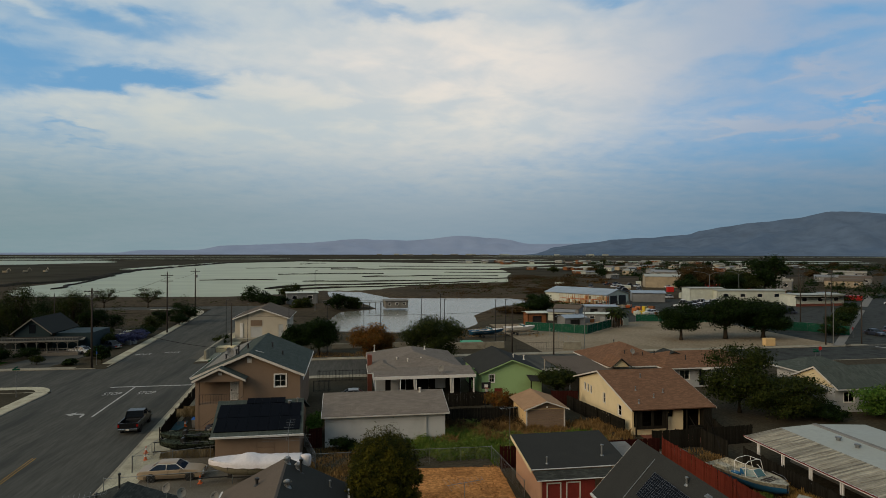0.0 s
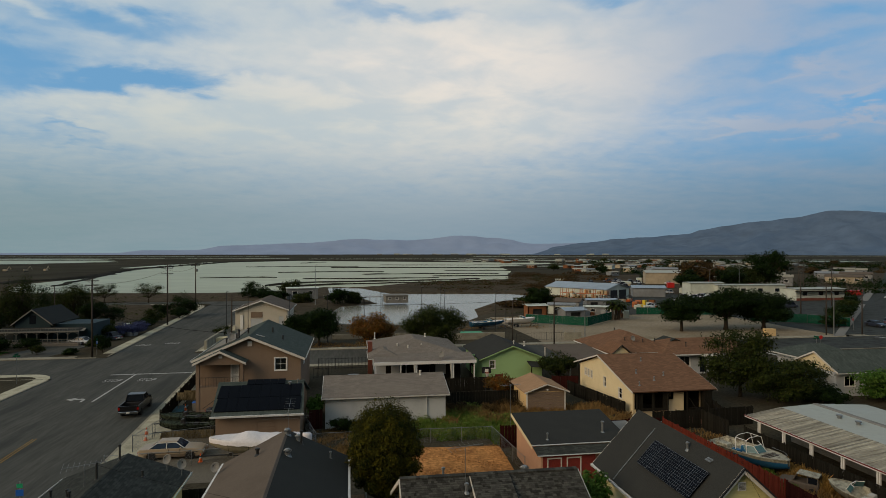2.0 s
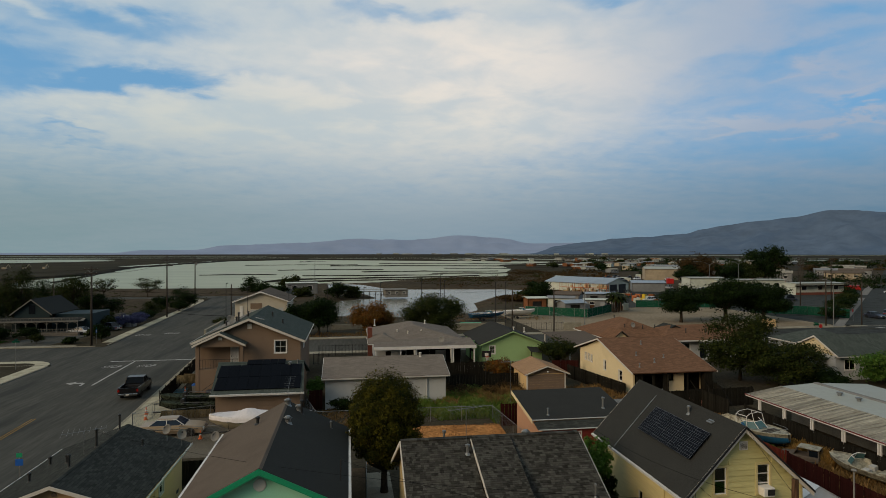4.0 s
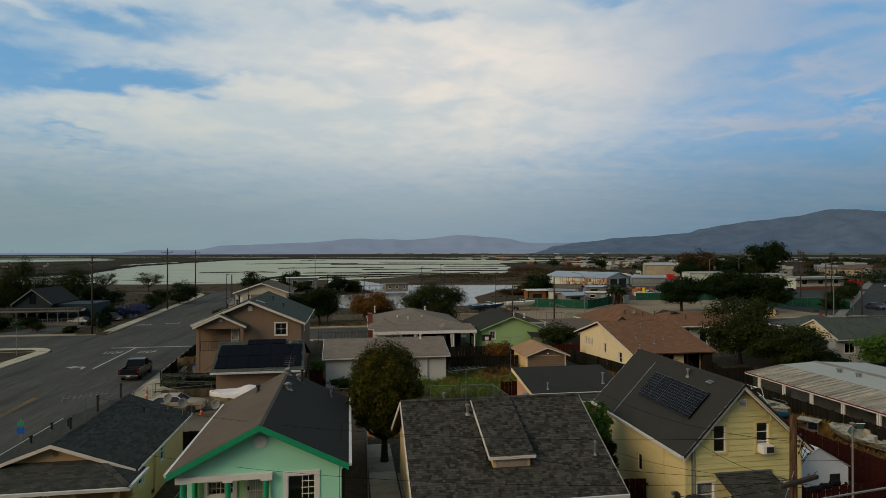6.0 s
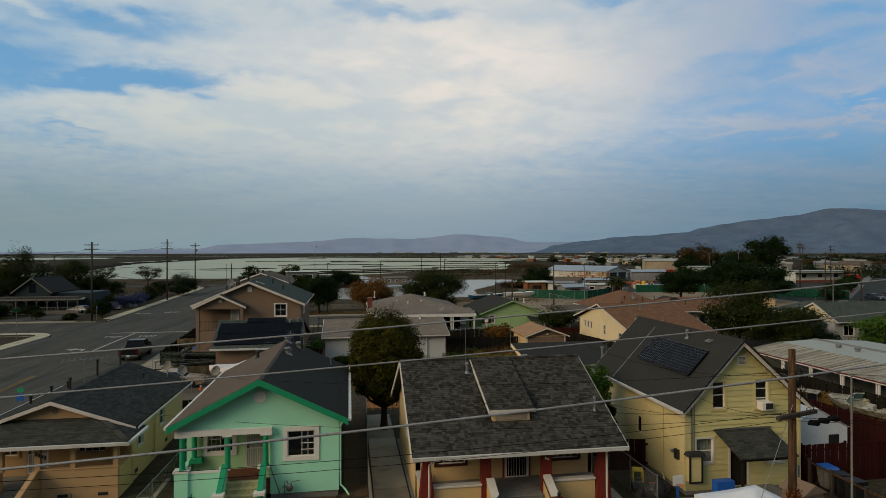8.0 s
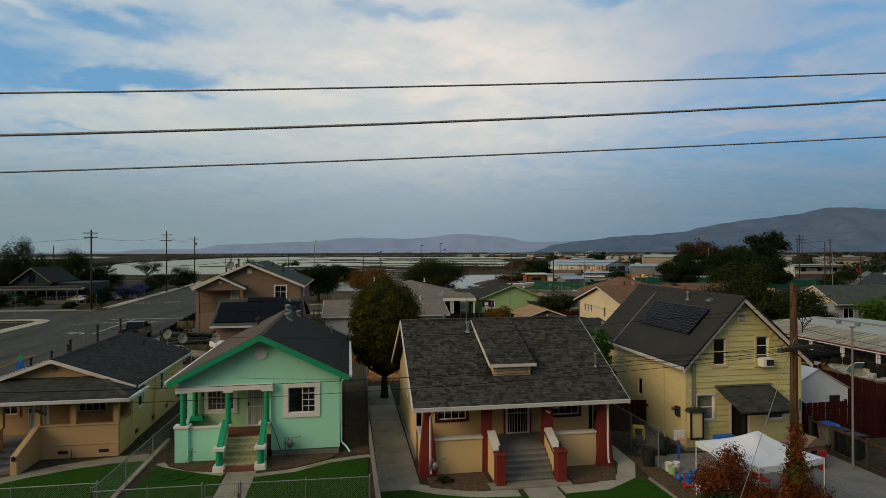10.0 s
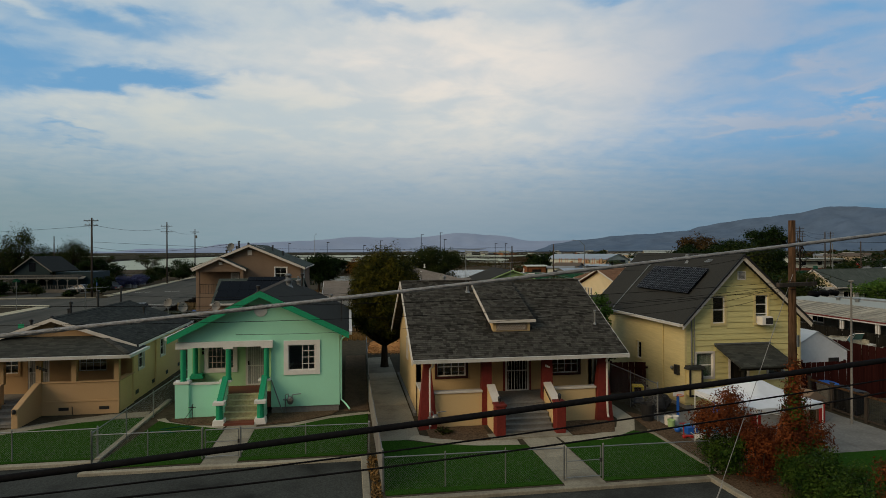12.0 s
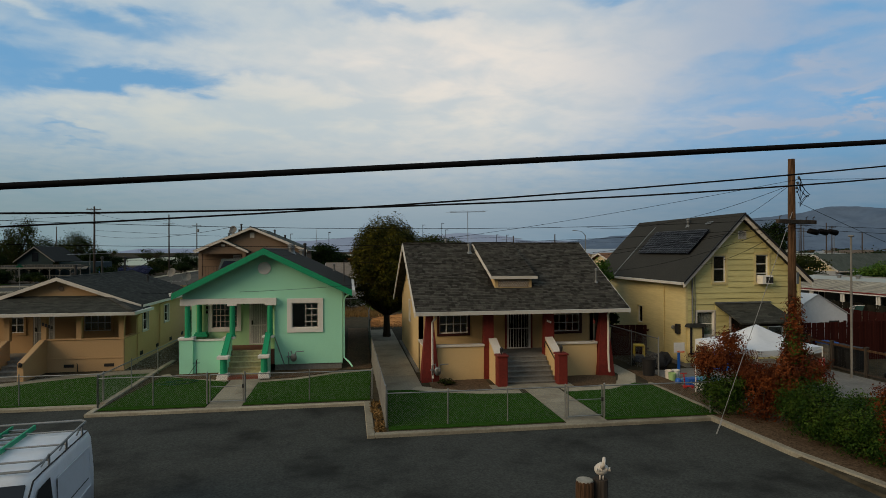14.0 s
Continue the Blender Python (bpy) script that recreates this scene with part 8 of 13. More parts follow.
rail_fence([(21.3, 17.9), (21.35, 19.85), (21.4, 21.83), (21.5, 23.76), (21.6, 25.2)], 1.2, "brown wooden post-and-rail fence with wire mesh")
chain_fence([(-18.4, 53.9), (-17.4, 61.0)], 1.4, "chain-link gate across the driveway", 0.12, posts=3.5)
chain_fence([(-18.4, 54.0), (-9.5, 56.8)], 1.4, "chain-link fence behind the parked car", 0.12, posts=3.5)
chain_fence([(-19.0, 49.6), (-9.5, 50.2)], 1.2, "chain-link fence before the parked car", 0.3, posts=3.2)


def yard_gate(x0, x1, y, hh=1.05):
    g = thing("gate", "small galvanised chain-link garden gate", "gate", "garden gates")
    n = Shape().tube([(x0, y, 0.08), (x0, y, hh)], 0.02, 6).tube([(x1, y, 0.08), (x1, y, hh)], 0.02, 6)
    part("gate_frame", n.tube([(x0, y, hh), (x1, y, hh)], 0.02, 6).tube([(x0, y, 0.1), (x1, y, 0.1)], 0.02, 6).tube([(x0, y, 0.62), (x1, y, 0.62)], 0.014, 6), M["steel"], g)
    s = Shape()
    w = 0.0022
    for i in range(-12, 20):
        for way in (1, -1):
            e = x0 + i * 0.085
            a, b = max(x0, e), min(x1, e + hh - 0.1)
            if b - a < 0.03:
                continue
            za, zb = 0.1 + a - e, 0.1 + b - e
            if way < 0:
                a, b = x0 + x1 - a, x0 + x1 - b
            s.add([(a, y, za - w), (b, y, zb - w), (b, y, zb + w), (a, y, za + w)], [(0, 1, 2, 3)])
    part("mesh_panel", s, M["steel"], g, kind="stuff")
    part("latch", Shape().box(x1 - 0.03, x1 + 0.05, y - 0.03, y + 0.03, 0.55, 0.68), M["dark_metal"], g)
    return g


yard_gate(-5.25, -4.12, 21.92)
yard_gate(6.62, 7.78, 17.97)


def iron_fence(x0, x1, y, hh, label, step=0.16):
    own = thing("iron_fence", label, "fence")
    part("rail", Shape().bar((x0, y, 0.2), (x1, y, 0.2), 0.04).bar((x0, y, hh - 0.15), (x1, y, hh - 0.15), 0.04), M["black"], own)
    n = int((x1 - x0) / step)
    for i in range(n + 1):
        x = x0 + (x1 - x0) * i / n
        part("paling", Shape().tube([(x, y, 0.02), (x, y, hh)], 0.014 if i % 12 else 0.035, 4), M["black"], own)
    return own


iron_fence(-4.6, 3.0, 87.5, 1.7, "black iron driveway gate and fence", 0.2)
iron_fence(-4.9, -2.6, 81.5, 1.5, "black iron fence beside the house")


# ---- trees, hedges, weeds ----
# Gold second tone is partly sun on the crown, put into leaf colour.
M["leaf_round"] = leafy("olive_green_leaves", (0.005, 0.014, 0.002), (0.100, 0.088, 0.009))
M["leaf_dark"] = leafy("dark_green_leaves", (0.003, 0.010, 0.002), (0.022, 0.042, 0.008))
M["leaf_weed"] = leafy("yellow_green_weed_leaves", (0.085, 0.160, 0.025), (0.190, 0.210, 0.045))
M["leaf_olive"] = leafy("dull_olive_leaves", (0.010, 0.021, 0.004), (0.048, 0.058, 0.012))
M["leaf_amber"] = leafy("amber_autumn_leaves", (0.085, 0.058, 0.014), (0.20, 0.075, 0.014))
M["leaf_amber_dark"] = leafy("rusty_brush_leaves", (0.040, 0.032, 0.012), (0.085, 0.046, 0.018))
M["leaf_green"] = leafy("fresh_green_leaves", (0.045, 0.115, 0.018), (0.095, 0.16, 0.030))
M["leaf_red"] = leafy("rust_red_leaves", (0.050, 0.013, 0.006), (0.21, 0.060, 0.018))
# Yellow-green second tone also paints bright highlight specks over the hedge.
M["leaf_hedge"] = leafy("glossy_hedge_leaves", (0.006, 0.028, 0.004), (0.066, 0.110, 0.016), 0.4)
M["grass_green"] = leafy("tall_green_grass", (0.070, 0.135, 0.020), (0.145, 0.185, 0.040))
M["grass_dry"] = leafy("dry_tan_grass", (0.17, 0.105, 0.042), (0.29, 0.175, 0.065))
M["grass_gold"] = leafy("golden_weed_stalks", (0.21, 0.125, 0.035), (0.42, 0.25, 0.075))
M["grass_straw"] = leafy("orange_straw", (0.28, 0.13, 0.045), (0.46, 0.23, 0.085))
M["bloom_blue"] = leafy("blue_blossom", (0.045, 0.055, 0.12), (0.085, 0.095, 0.20))


def leaf_cloud(blobs, count, size, seed, shell_bias=0.45, droop=0.3, ragged=0.22):
    """Leaves strewn through rounded clumps, thicker towards the outside, with an uneven outline."""
    rng = np.random.default_rng(seed)
    vol = np.array([b[3] * b[4] * b[5] for b in blobs]) ** 0.72
    pick = rng.choice(len(blobs), count, p=vol / vol.sum())
    B = np.array(blobs, float)[pick]
    d = rng.normal(size=(count, 3))
    d /= np.linalg.norm(d, axis=1, keepdims=True)
    wob = np.array([noise.noise((p[0] * 2.1 + k, p[1] * 2.1, p[2] * 2.1 + seed)) for p, k in zip(d, pick)])
    r = rng.random(count) ** shell_bias * (1 + ragged * 2 * wob) + rng.normal(scale=0.05, size=count)
    c = B[:, :3] + d * B[:, 3:6] * r[:, None]
    nrm = d + rng.normal(scale=0.45, size=(count, 3)) + np.array([0, 0, droop])
    nrm /= np.linalg.norm(nrm, axis=1, keepdims=True)
    t = np.cross(nrm, rng.normal(size=(count, 3)))
    t /= np.linalg.norm(t, axis=1, keepdims=True)
    b = np.cross(nrm, t)
    s = size * rng.uniform(0.6, 1.35, count)[:, None]
    verts = np.stack([c + t * s, c + b * s * 0.5 + nrm * s * 0.12, c - t * s, c - b * s * 0.5 + nrm * s * 0.12], 1).reshape(-1, 3)
    faces = np.arange(count * 4).reshape(-1, 4)
    out = Shape()
    out.v, out.f = verts.tolist(), faces.tolist()
    return out


def tree(name, label, x, y, crown, count, size, leaf, trunk_r=0.2, fork=1.6, seed=1, base=0.0, bare=0, lean=(0, 0), category="tree", shell=0.45, ragged=0.22):
    """A tapered trunk, limbs that reach into every clump of the crown, and leaves."""
    rng = random.Random(seed)
    own = thing(name, label, category)
    w = Shape()
    top = (lean[0], lean[1], fork)
    w.tube([(0, 0, -0.15), (lean[0] * 0.2, lean[1] * 0.2, fork * 0.3), (lean[0] * 0.6, lean[1] * 0.6, fork * 0.7), top], [trunk_r * 1.35, trunk_r, trunk_r * 0.9, trunk_r * 0.8], 8)
    for bx, by, bz, rx, ry, rz in crown:
        mid = (top[0] + (bx - top[0]) * 0.5 + rng.uniform(-.2, .2), top[1] + (by - top[1]) * 0.5 + rng.uniform(-.2, .2), fork + (bz - fork) * 0.45)
        w.tube([top, mid, (bx, by, bz + rz * 0.3)], [trunk_r * 0.55, trunk_r * 0.35, trunk_r * 0.08], 5)
        for _ in range(3 + bare):
            q = (bx + rng.uniform(-.8, .8) * rx, by + rng.uniform(-.8, .8) * ry, bz + rng.uniform(-.3, .9) * rz)
            w.tube([mid, ((mid[0] + q[0]) / 2, (mid[1] + q[1]) / 2, (mid[2] + q[2]) / 2 + 0.15), q], [trunk_r * 0.25, trunk_r * 0.14, trunk_r * 0.03], 4)
    part("trunk", w, M["bark"], own, smooth=True)
    part("crown", leaf_cloud(crown, count, size, seed, shell, ragged=ragged), M[leaf], own, kind="stuff")
    own.matrix_basis = pose(x, y, base)
    return own


def clumps(rx, ry, z0, z1, n, seed, size=0.5):
    """Rounded clumps that make up one broad crown."""
    rng = random.Random(seed)
    zc, rz = (z0 + z1) / 2, (z1 - z0) / 2
    out = [(0, 0, zc, rx * 0.72, ry * 0.72, rz * 0.8)]
    for i in range(n):
        a, e = 2.4 * i + rng.uniform(-.3, .3), rng.uniform(-0.75, 0.9)
        c = math.sqrt(1 - e * e)
        k = size * rng.uniform(0.75, 1.15)
        out.append((math.cos(a) * c * rx * (1 - k * 0.75), math.sin(a) * c * ry * (1 - k * 0.75), zc + e * rz * (1 - k * 0.7), rx * k, ry * k, rz * k * 0.8))
    return out


def knobs(n, seed, centre, radii, size):
    """Small clumps of leaf over the outside of a round crown."""
    rng = random.Random(seed)
    out = []
    for k in range(n):
        a, e = 2.4 * k, -0.75 + 1.7 * (k + 0.5) / n
        c = math.sqrt(max(0.0, 1 - e * e))
        q = size * rng.uniform(0.7, 1.3)
        out.append((centre[0] + math.cos(a) * c * radii[0], centre[1] + math.sin(a) * c * radii[1], centre[2] + e * radii[2], q, q, q * 0.8))
    return out


tree("tree", "dense round tree with olive and golden leaves, sunlight painted in", 2.0, 37.6, knobs(46, 6, (0.1, 0, 4.2), (2.0, 2.0, 2.8), 0.5) + [(0.1, 0, 4.85, 2.25, 2.3, 2.9), (0.5, -0.3, 5.6, 1.7, 1.7, 1.9), (-0.6, -0.3, 5.2, 1.6, 1.6, 2.0), (0.3, -0.5, 3.6, 1.6, 1.6, 1.8), (0.1, 0.3, 3.8, 1.8, 1.8, 1.9), (0.25, 0, 2.6, 1.2, 1.2, 1.0)], 62000, 0.072, "leaf_round", 0.22, 1.4, 5, shell=0.24, ragged=0.09)
tree("tree", "autumn tree with orange-brown and green leaves", 3.6, 101.0, clumps(4.0, 3.6, 0.6, 7.2, 11, 11, 0.42), 12000, 0.145, "leaf_amber", 0.2, 1.4, 11)
tree("tree", "broad dark green street tree", 13.8, 97.5, clumps(5.3, 4.6, 1.0, 9.0, 14, 13, 0.40), 17000, 0.15, "leaf_olive", 0.25, 1.8, 13)
tree("tree", "very dark dense evergreen tree", -5.6, 109.6, clumps(3.8, 3.4, 0.5, 7.4, 11, 17, 0.48), 9000, 0.2, "leaf_dark", 0.25, 1.5, 17)
tree("tree", "very dark dense evergreen tree", -9.6, 110.6, clumps(3.0, 3.0, 0.6, 6.6, 9, 19, 0.45), 6000, 0.2, "leaf_dark", 0.25, 1.5, 19)
tree("tree", "dark spreading tree on the bare lot", 70.6, 118.0, clumps(4.7, 4.4, 1.4, 8.4, 13, 23, 0.5), 13000, 0.22, "leaf_dark", 0.32, 2.4, 23)
tree("tree", "large dark spreading tree on the bare lot", 81.5, 118.6, clumps(6.4, 5.6, 1.4, 9.9, 14, 29, 0.5), 17000, 0.24, "leaf_dark", 0.45, 2.6, 29)
tree("tree", "large dark spreading tree on the bare lot", 91.0, 119.0, clumps(6.2, 5.6, 0.6, 9.2, 14, 31, 0.5), 17000, 0.24, "leaf_dark", 0.4, 2.2, 31)
tree("tree", "loose-leaved tree behind the cream house", 45.4, 63.5, clumps(4.5, 4.0, 0.6, 8.4, 16, 37, 0.38), 13000, 0.15, "leaf_olive", 0.2, 1.4, 37, bare=2, ragged=0.4)
tree("bush", "wide dark reddish-green thicket", 48.8, 60.5, clumps(5.2, 3.8, 0.1, 5.4, 15, 41, 0.4), 14000, 0.13, "leaf_olive", 0.15, 0.8, 41, bare=2, category="bush", ragged=0.35)
tree("bush", "dark green thicket beside the white house", 52.6, 59.2, clumps(2.8, 2.2, 0.0, 2.5, 9, 42, 0.42), 6000, 0.14, "leaf_dark", 0.12, 0.6, 42, category="bush")
tree("bush", "bright green leafy hedge bush", 60.5, 58.0, clumps(4.8, 2.8, 0.1, 4.4, 14, 43, 0.4), 11000, 0.14, "leaf_green", 0.12, 0.6, 43, category="bush")
tree("tree", "small dark tree between the yards", 26.6, 73.8, clumps(2.6, 2.4, 0.6, 4.6, 9, 47, 0.42), 4500, 0.15, "leaf_olive", 0.14, 1.0, 47)
tree("tree", "dark round tree beside the green fence", 55.6, 170.0, clumps(4.8, 4.4, 0.8, 6.8, 8, 53, 0.42), 3500, 0.34, "leaf_dark", 0.3, 1.4, 53)
tree("tree", "very tall dark tree over the yards", 180.0, 234.0, clumps(10.5, 9.0, 2.0, 18.5, 14, 59, 0.38), 6500, 0.5, "leaf_dark", 0.6, 4.0, 59, ragged=0.35)
tree("tree", "tall reddish-brown tree over the yards", 147.0, 232.0, clumps(9.0, 8.0, 2.0, 15.5, 12, 61, 0.38), 5000, 0.5, "leaf_amber_dark", 0.5, 3.5, 61, ragged=0.4)
tree("tree", "dark green tree over the yards", 139.0, 226.0, clumps(6.0, 6.0, 1.0, 10.5, 9, 62, 0.4), 3500, 0.45, "leaf_dark", 0.4, 3.0, 62)
tree("tree", "dark green tree over the yards", 166.0, 230.0, clumps(9.0, 7.0, 1.0, 12.5, 9, 63, 0.4), 3500, 0.45, "leaf_olive", 0.4, 3.0, 63)
tree("tree", "dark green tree over the yards", 156.0, 226.0, clumps(8.0, 6.0, 1.0, 11.0, 9, 64, 0.4), 3500, 0.45, "leaf_dark", 0.4, 3.0, 64)
for k, (x, y, r, z, leaf) in enumerate(((-70, 150, 6.0, 9.5, "leaf_dark"), (-78, 146, 5.5, 8.5, "leaf_dark"), (-62, 146, 4.6, 11.0, "leaf_olive"), (-66, 130, 4.0, 13.2, "leaf_olive"), (-88, 150, 7.0, 10.0, "leaf_dark"), (-99, 158, 8.0, 13.0, "leaf_dark"), (-57, 143, 3.4, 6.5, "leaf_dark"),
                                        (-66, 140, 5.0, 5.5, "leaf_dark"), (-71, 127, 5.6, 8.6, "leaf_dark"), (-79, 122, 6.5, 9.0, "leaf_dark"), (-64, 134, 4.5, 6.5, "leaf_olive"), (-84, 136, 6.0, 8.0, "leaf_dark"), (-96, 132, 6.0, 9.0, "leaf_dark"))):
    tree("tree", "dark tree with thin upper branches behind the teal house" if z > 8.4 else "dense dark garden tree", x, y, clumps(r, r * 0.9, 0.5, z, 11, 70 + k, 0.42), 8500, 0.15, leaf, 0.25, 1.6, 70 + k, bare=4, ragged=0.35)
for k, (x, y, r, z) in enumerate(((-81.5, 214, 5.0, 6.8), (-67, 212, 5.2, 7.0), (-120, 196, 8, 15))):
    tree("tree", "thin open tree on the bare lot", x, y, clumps(r, r * 0.9, 1.4, z, 9, 90 + k, 0.36), 2800, 0.14, "leaf_olive", 0.2, 1.6, 90 + k, bare=6, ragged=0.5)
for k, (x, y, r, z) in enumerate(((-43.8, 167, 4.2, 6.6), (-43.5, 161.5, 2.6, 3.4), (-48.0, 162, 2.4, 4.4))):
    tree("bush", "dark rounded shrub at the street corner", x, y, clumps(r, r * 0.8, 0.1, z, 7, 100 + k, 0.45), 6000, 0.14, "leaf_dark", 0.15, 0.7, 100 + k, category="bush")
for k, (x, y, r, z, leaf) in enumerate(((-36, 232, 6.0, 6.4, "leaf_dark"), (-24, 250, 5.0, 6.6, "leaf_olive"), (-25, 218, 3.6, 3.4, "leaf_dark"), (-4, 198, 4.2, 5.4, "leaf_dark"), (1, 201, 3.0, 4.2, "leaf_olive"), (-16, 205, 4.5, 3.6, "leaf_olive"), (-30, 222, 4.0, 4.2, "leaf_dark"))):
    tree("bush", "dark low tree beside the marsh", x, y, clumps(r, r * 0.8, -0.8, z, 8, 110 + k, 0.42), 2200, 0.32, leaf, 0.2, 0.8, 110 + k, category="bush")
tree("bush", "green leafy shrub by the shed", -0.6, 56.4, clumps(1.6, 1.2, 0.0, 1.7, 7, 120, 0.45), 2600, 0.10, "leaf_dark", 0.06, 0.4, 120, category="bush")
tree("bush", "overgrown shrub beside the narrow yard", -3.6, 62.0, clumps(0.9, 2.6, 0.0, 2.6, 8, 121, 0.45), 2600, 0.12, "leaf_green", 0.06, 0.4, 121, category="bush")
tree("bush", "red-tinged climbing shrub behind the picket fence", 17.4, 67.0, clumps(2.2, 1.8, 0.0, 3.2, 9, 122, 0.42), 3200, 0.13, "leaf_amber", 0.08, 0.5, 122, category="bush")
tree("bush", "bright green shrub between the houses", 13.2, 30.9, clumps(1.0, 1.0, 2.4, 5.2, 9, 123, 0.42), 3600, 0.09, "leaf_green", 0.08, 1.6, 123, category="bush")
tree("bush", "dark vine hanging on the house corner", 13.9, 31.2, clumps(0.75, 0.9, 0.9, 3.3, 7, 124, 0.42), 2400, 0.09, "leaf_dark", 0.06, 0.6, 124, category="bush")
tree("bush", "small brown dried shrub in the bed", 3.55, 23.3, clumps(0.42, 0.3, 0.0, 0.34, 5, 125, 0.45), 350, 0.05, "leaf_olive", 0.015, 0.1, 125, category="bush")
for k, (x, y, r) in enumerate(((-31.5, 136, 1.6), (-25.5, 124, 1.8), (-37.4, 107.5, 1.3))):
    tree("bush", "spiky dark shrub on the verge" if k == 1 else "low green shrub on the verge", x if x > -30 else x - 14, y, clumps(r, r, 0.0, r * 1.5, 6, 130 + k, 0.45), 1200, 0.12, "leaf_olive", 0.06, 0.3, 130 + k, category="bush")
for k, (x, y) in enumerate(((-45.2, 128.5), (-47.5, 126.0), (-43.6, 131.0), (-49.5, 127.0))):
    tree("bush", "shrub covered in blue blossom", x, y, clumps(2.4, 2.0, 0.0, 3.0, 8, 140 + k, 0.42), 2600, 0.14, "bloom_blue" if k % 2 == 0 else "leaf_olive", 0.08, 0.5, 140 + k, category="bush")
# hedge by the kerb, rust-red above and green below
def full(r, h, seed, n=9):
    """Clumps of a bush that is leafy down to the ground."""
    rng = random.Random(seed)
    out = [(0, 0, h * 0.30, r * 0.95, r * 0.95, h * 0.34), (0, 0, h * 0.55, r * 0.8, r * 0.8, h * 0.36)]
    for k in range(n):
        a = 2.4 * k
        q = rng.uniform(0.3, 0.45)
        out.append((math.cos(a) * r * 0.62, math.sin(a) * r * 0.62, h * rng.uniform(0.22, 0.8), r * q, r * q, r * q * 1.1))
    return out


tree("hedge", "rust-red hedge bush beside the kerb", 12.05, 17.75, [(-0.1, 0, 1.85, 1.0, 0.8, 0.55), (0.15, 0, 2.40, 0.5, 0.45, 0.5), (-0.75, 0, 1.75, 0.5, 0.5, 0.5), (0.6, -0.1, 1.3, 0.5, 0.5, 0.7)], 10000, 0.040, "leaf_red", 0.05, 0.6, 150, category="hedge", ragged=0.3)
tree("hedge", "dark green hedge bush under rusty leaves", 12.0, 17.65, full(0.95, 1.5, 151), 8500, 0.040, "leaf_hedge", 0.05, 0.4, 151, category="hedge")
tree("hedge", "rust-red creeper round the utility pole", 13.15, 16.05, [(0, 0, 2.2, 0.42, 0.42, 0.8), (0, -0.05, 3.0, 0.32, 0.32, 0.8), (0.05, 0, 3.6, 0.22, 0.22, 0.5), (-0.3, -0.1, 1.6, 0.6, 0.5, 0.7), (0.5, -0.1, 1.7, 0.6, 0.5, 0.6)], 11500, 0.040, "leaf_red", 0.05, 0.8, 152, category="hedge", ragged=0.35)
tree("hedge", "green shoots among the rusty creeper", 13.15, 16.0, [(0, 0, 2.4, 0.4, 0.4, 0.9), (0.1, -0.2, 1.4, 0.7, 0.5, 0.5)], 2200, 0.05, "leaf_hedge", 0.04, 0.6, 166, category="hedge", ragged=0.35)
tree("hedge", "rusty hedge bush beside the kerb", 12.65, 16.75, full(0.75, 2.1, 153), 8500, 0.040, "leaf_red", 0.05, 0.4, 153, category="hedge", ragged=0.3)
for k, (x, y, z) in enumerate(((13.1, 15.3, 1.7), (13.0, 14.4, 1.65), (13.0, 13.4, 1.6), (13.15, 12.4, 1.6), (13.35, 11.3, 1.5), (13.7, 10.2, 1.5), (14.0, 9.0, 1.4))):
    tree("hedge", "glossy green clipped hedge beside the kerb", x, y, full(0.98, z, 154 + k, 11), 11000, 0.036, "leaf_hedge", 0.05, 0.4, 154 + k, category="hedge", ragged=0.3)
for k, (x, y, z) in enumerate(((12.75, 12.0, 1.9), (13.7, 13.2, 2.1), (12.9, 11.2, 1.8), (12.5, 11.7, 1.2), (13.2, 11.8, 2.2))):
    tree("hedge", "rust-red shoots in the green hedge", x, y, [(0, 0, z * 0.75, 0.55, 0.5, 0.42), (0.2, 0.1, z * 0.5, 0.5, 0.5, 0.4)], 2600, 0.038, "leaf_red", 0.03, 0.4, 160 + k, category="hedge", ragged=0.4)


def grass(label, x0, x1, y0, y1, count, tall, material, seed, spread=0.35):
    """Blades of tall grass over a stretch of ground, thicker in drifts."""
    rng = np.random.default_rng(seed)
    n = 0
    s = Shape()
    while n < count:
        x, y = rng.uniform(x0, x1), rng.uniform(y0, y1)
        d = noise.noise((x * 0.5, y * 0.5, seed))
        if rng.random() > 0.55 + d:
            continue
        h = tall * rng.uniform(0.45, 1.1) * (0.75 + 0.6 * d)
        a = rng.uniform(0, 6.28)
        w = rng.uniform(0.025, 0.055)
        lx, ly = rng.normal(scale=spread) * h, rng.normal(scale=spread) * h
        s.add([(x - math.cos(a) * w, y - math.sin(a) * w, 0), (x + math.cos(a) * w, y + math.sin(a) * w, 0), (x + lx * 0.5 + math.cos(a) * w, y + ly * 0.5 + math.sin(a) * w, h * 0.6), (x + lx, y + ly, h)], [(0, 1, 2), (0, 2, 3)])
        n += 1
    return solid("grass", s, M[material], label, "grass", kind="stuff")


grass("tall bright green weeds filling the back yard", 1.8, 13.2, 52.6, 62.3, 14000, 0.95, "grass_green", 1)
grass("tall dry tan grass along the fence", 8.0, 18.5, 56.5, 62.8, 5000, 1.0, "grass_dry", 2)
grass("tall dry golden grass beside the sheds", 17.5, 28.2, 50.8, 62.0, 14000, 0.85, "grass_dry", 3)
grass("patches of green weeds among dry grass", 12.5, 24.0, 50.8, 58.0, 15000, 0.8, "grass_green", 4)
grass("sparse dry weeds in the narrow yard", -3.5, 2.5, 49.0, 57.5, 2600, 0.45, "grass_dry", 5)
grass("dry golden weeds round the stored boats", 28.7, 34.0, 26.0, 42.0, 6000, 0.8, "grass_dry", 6)
grass("tall golden seeding weeds along the dark fence", 32.7, 34.15, 36.6, 42.0, 4500, 1.2, "grass_gold", 16, 0.28)
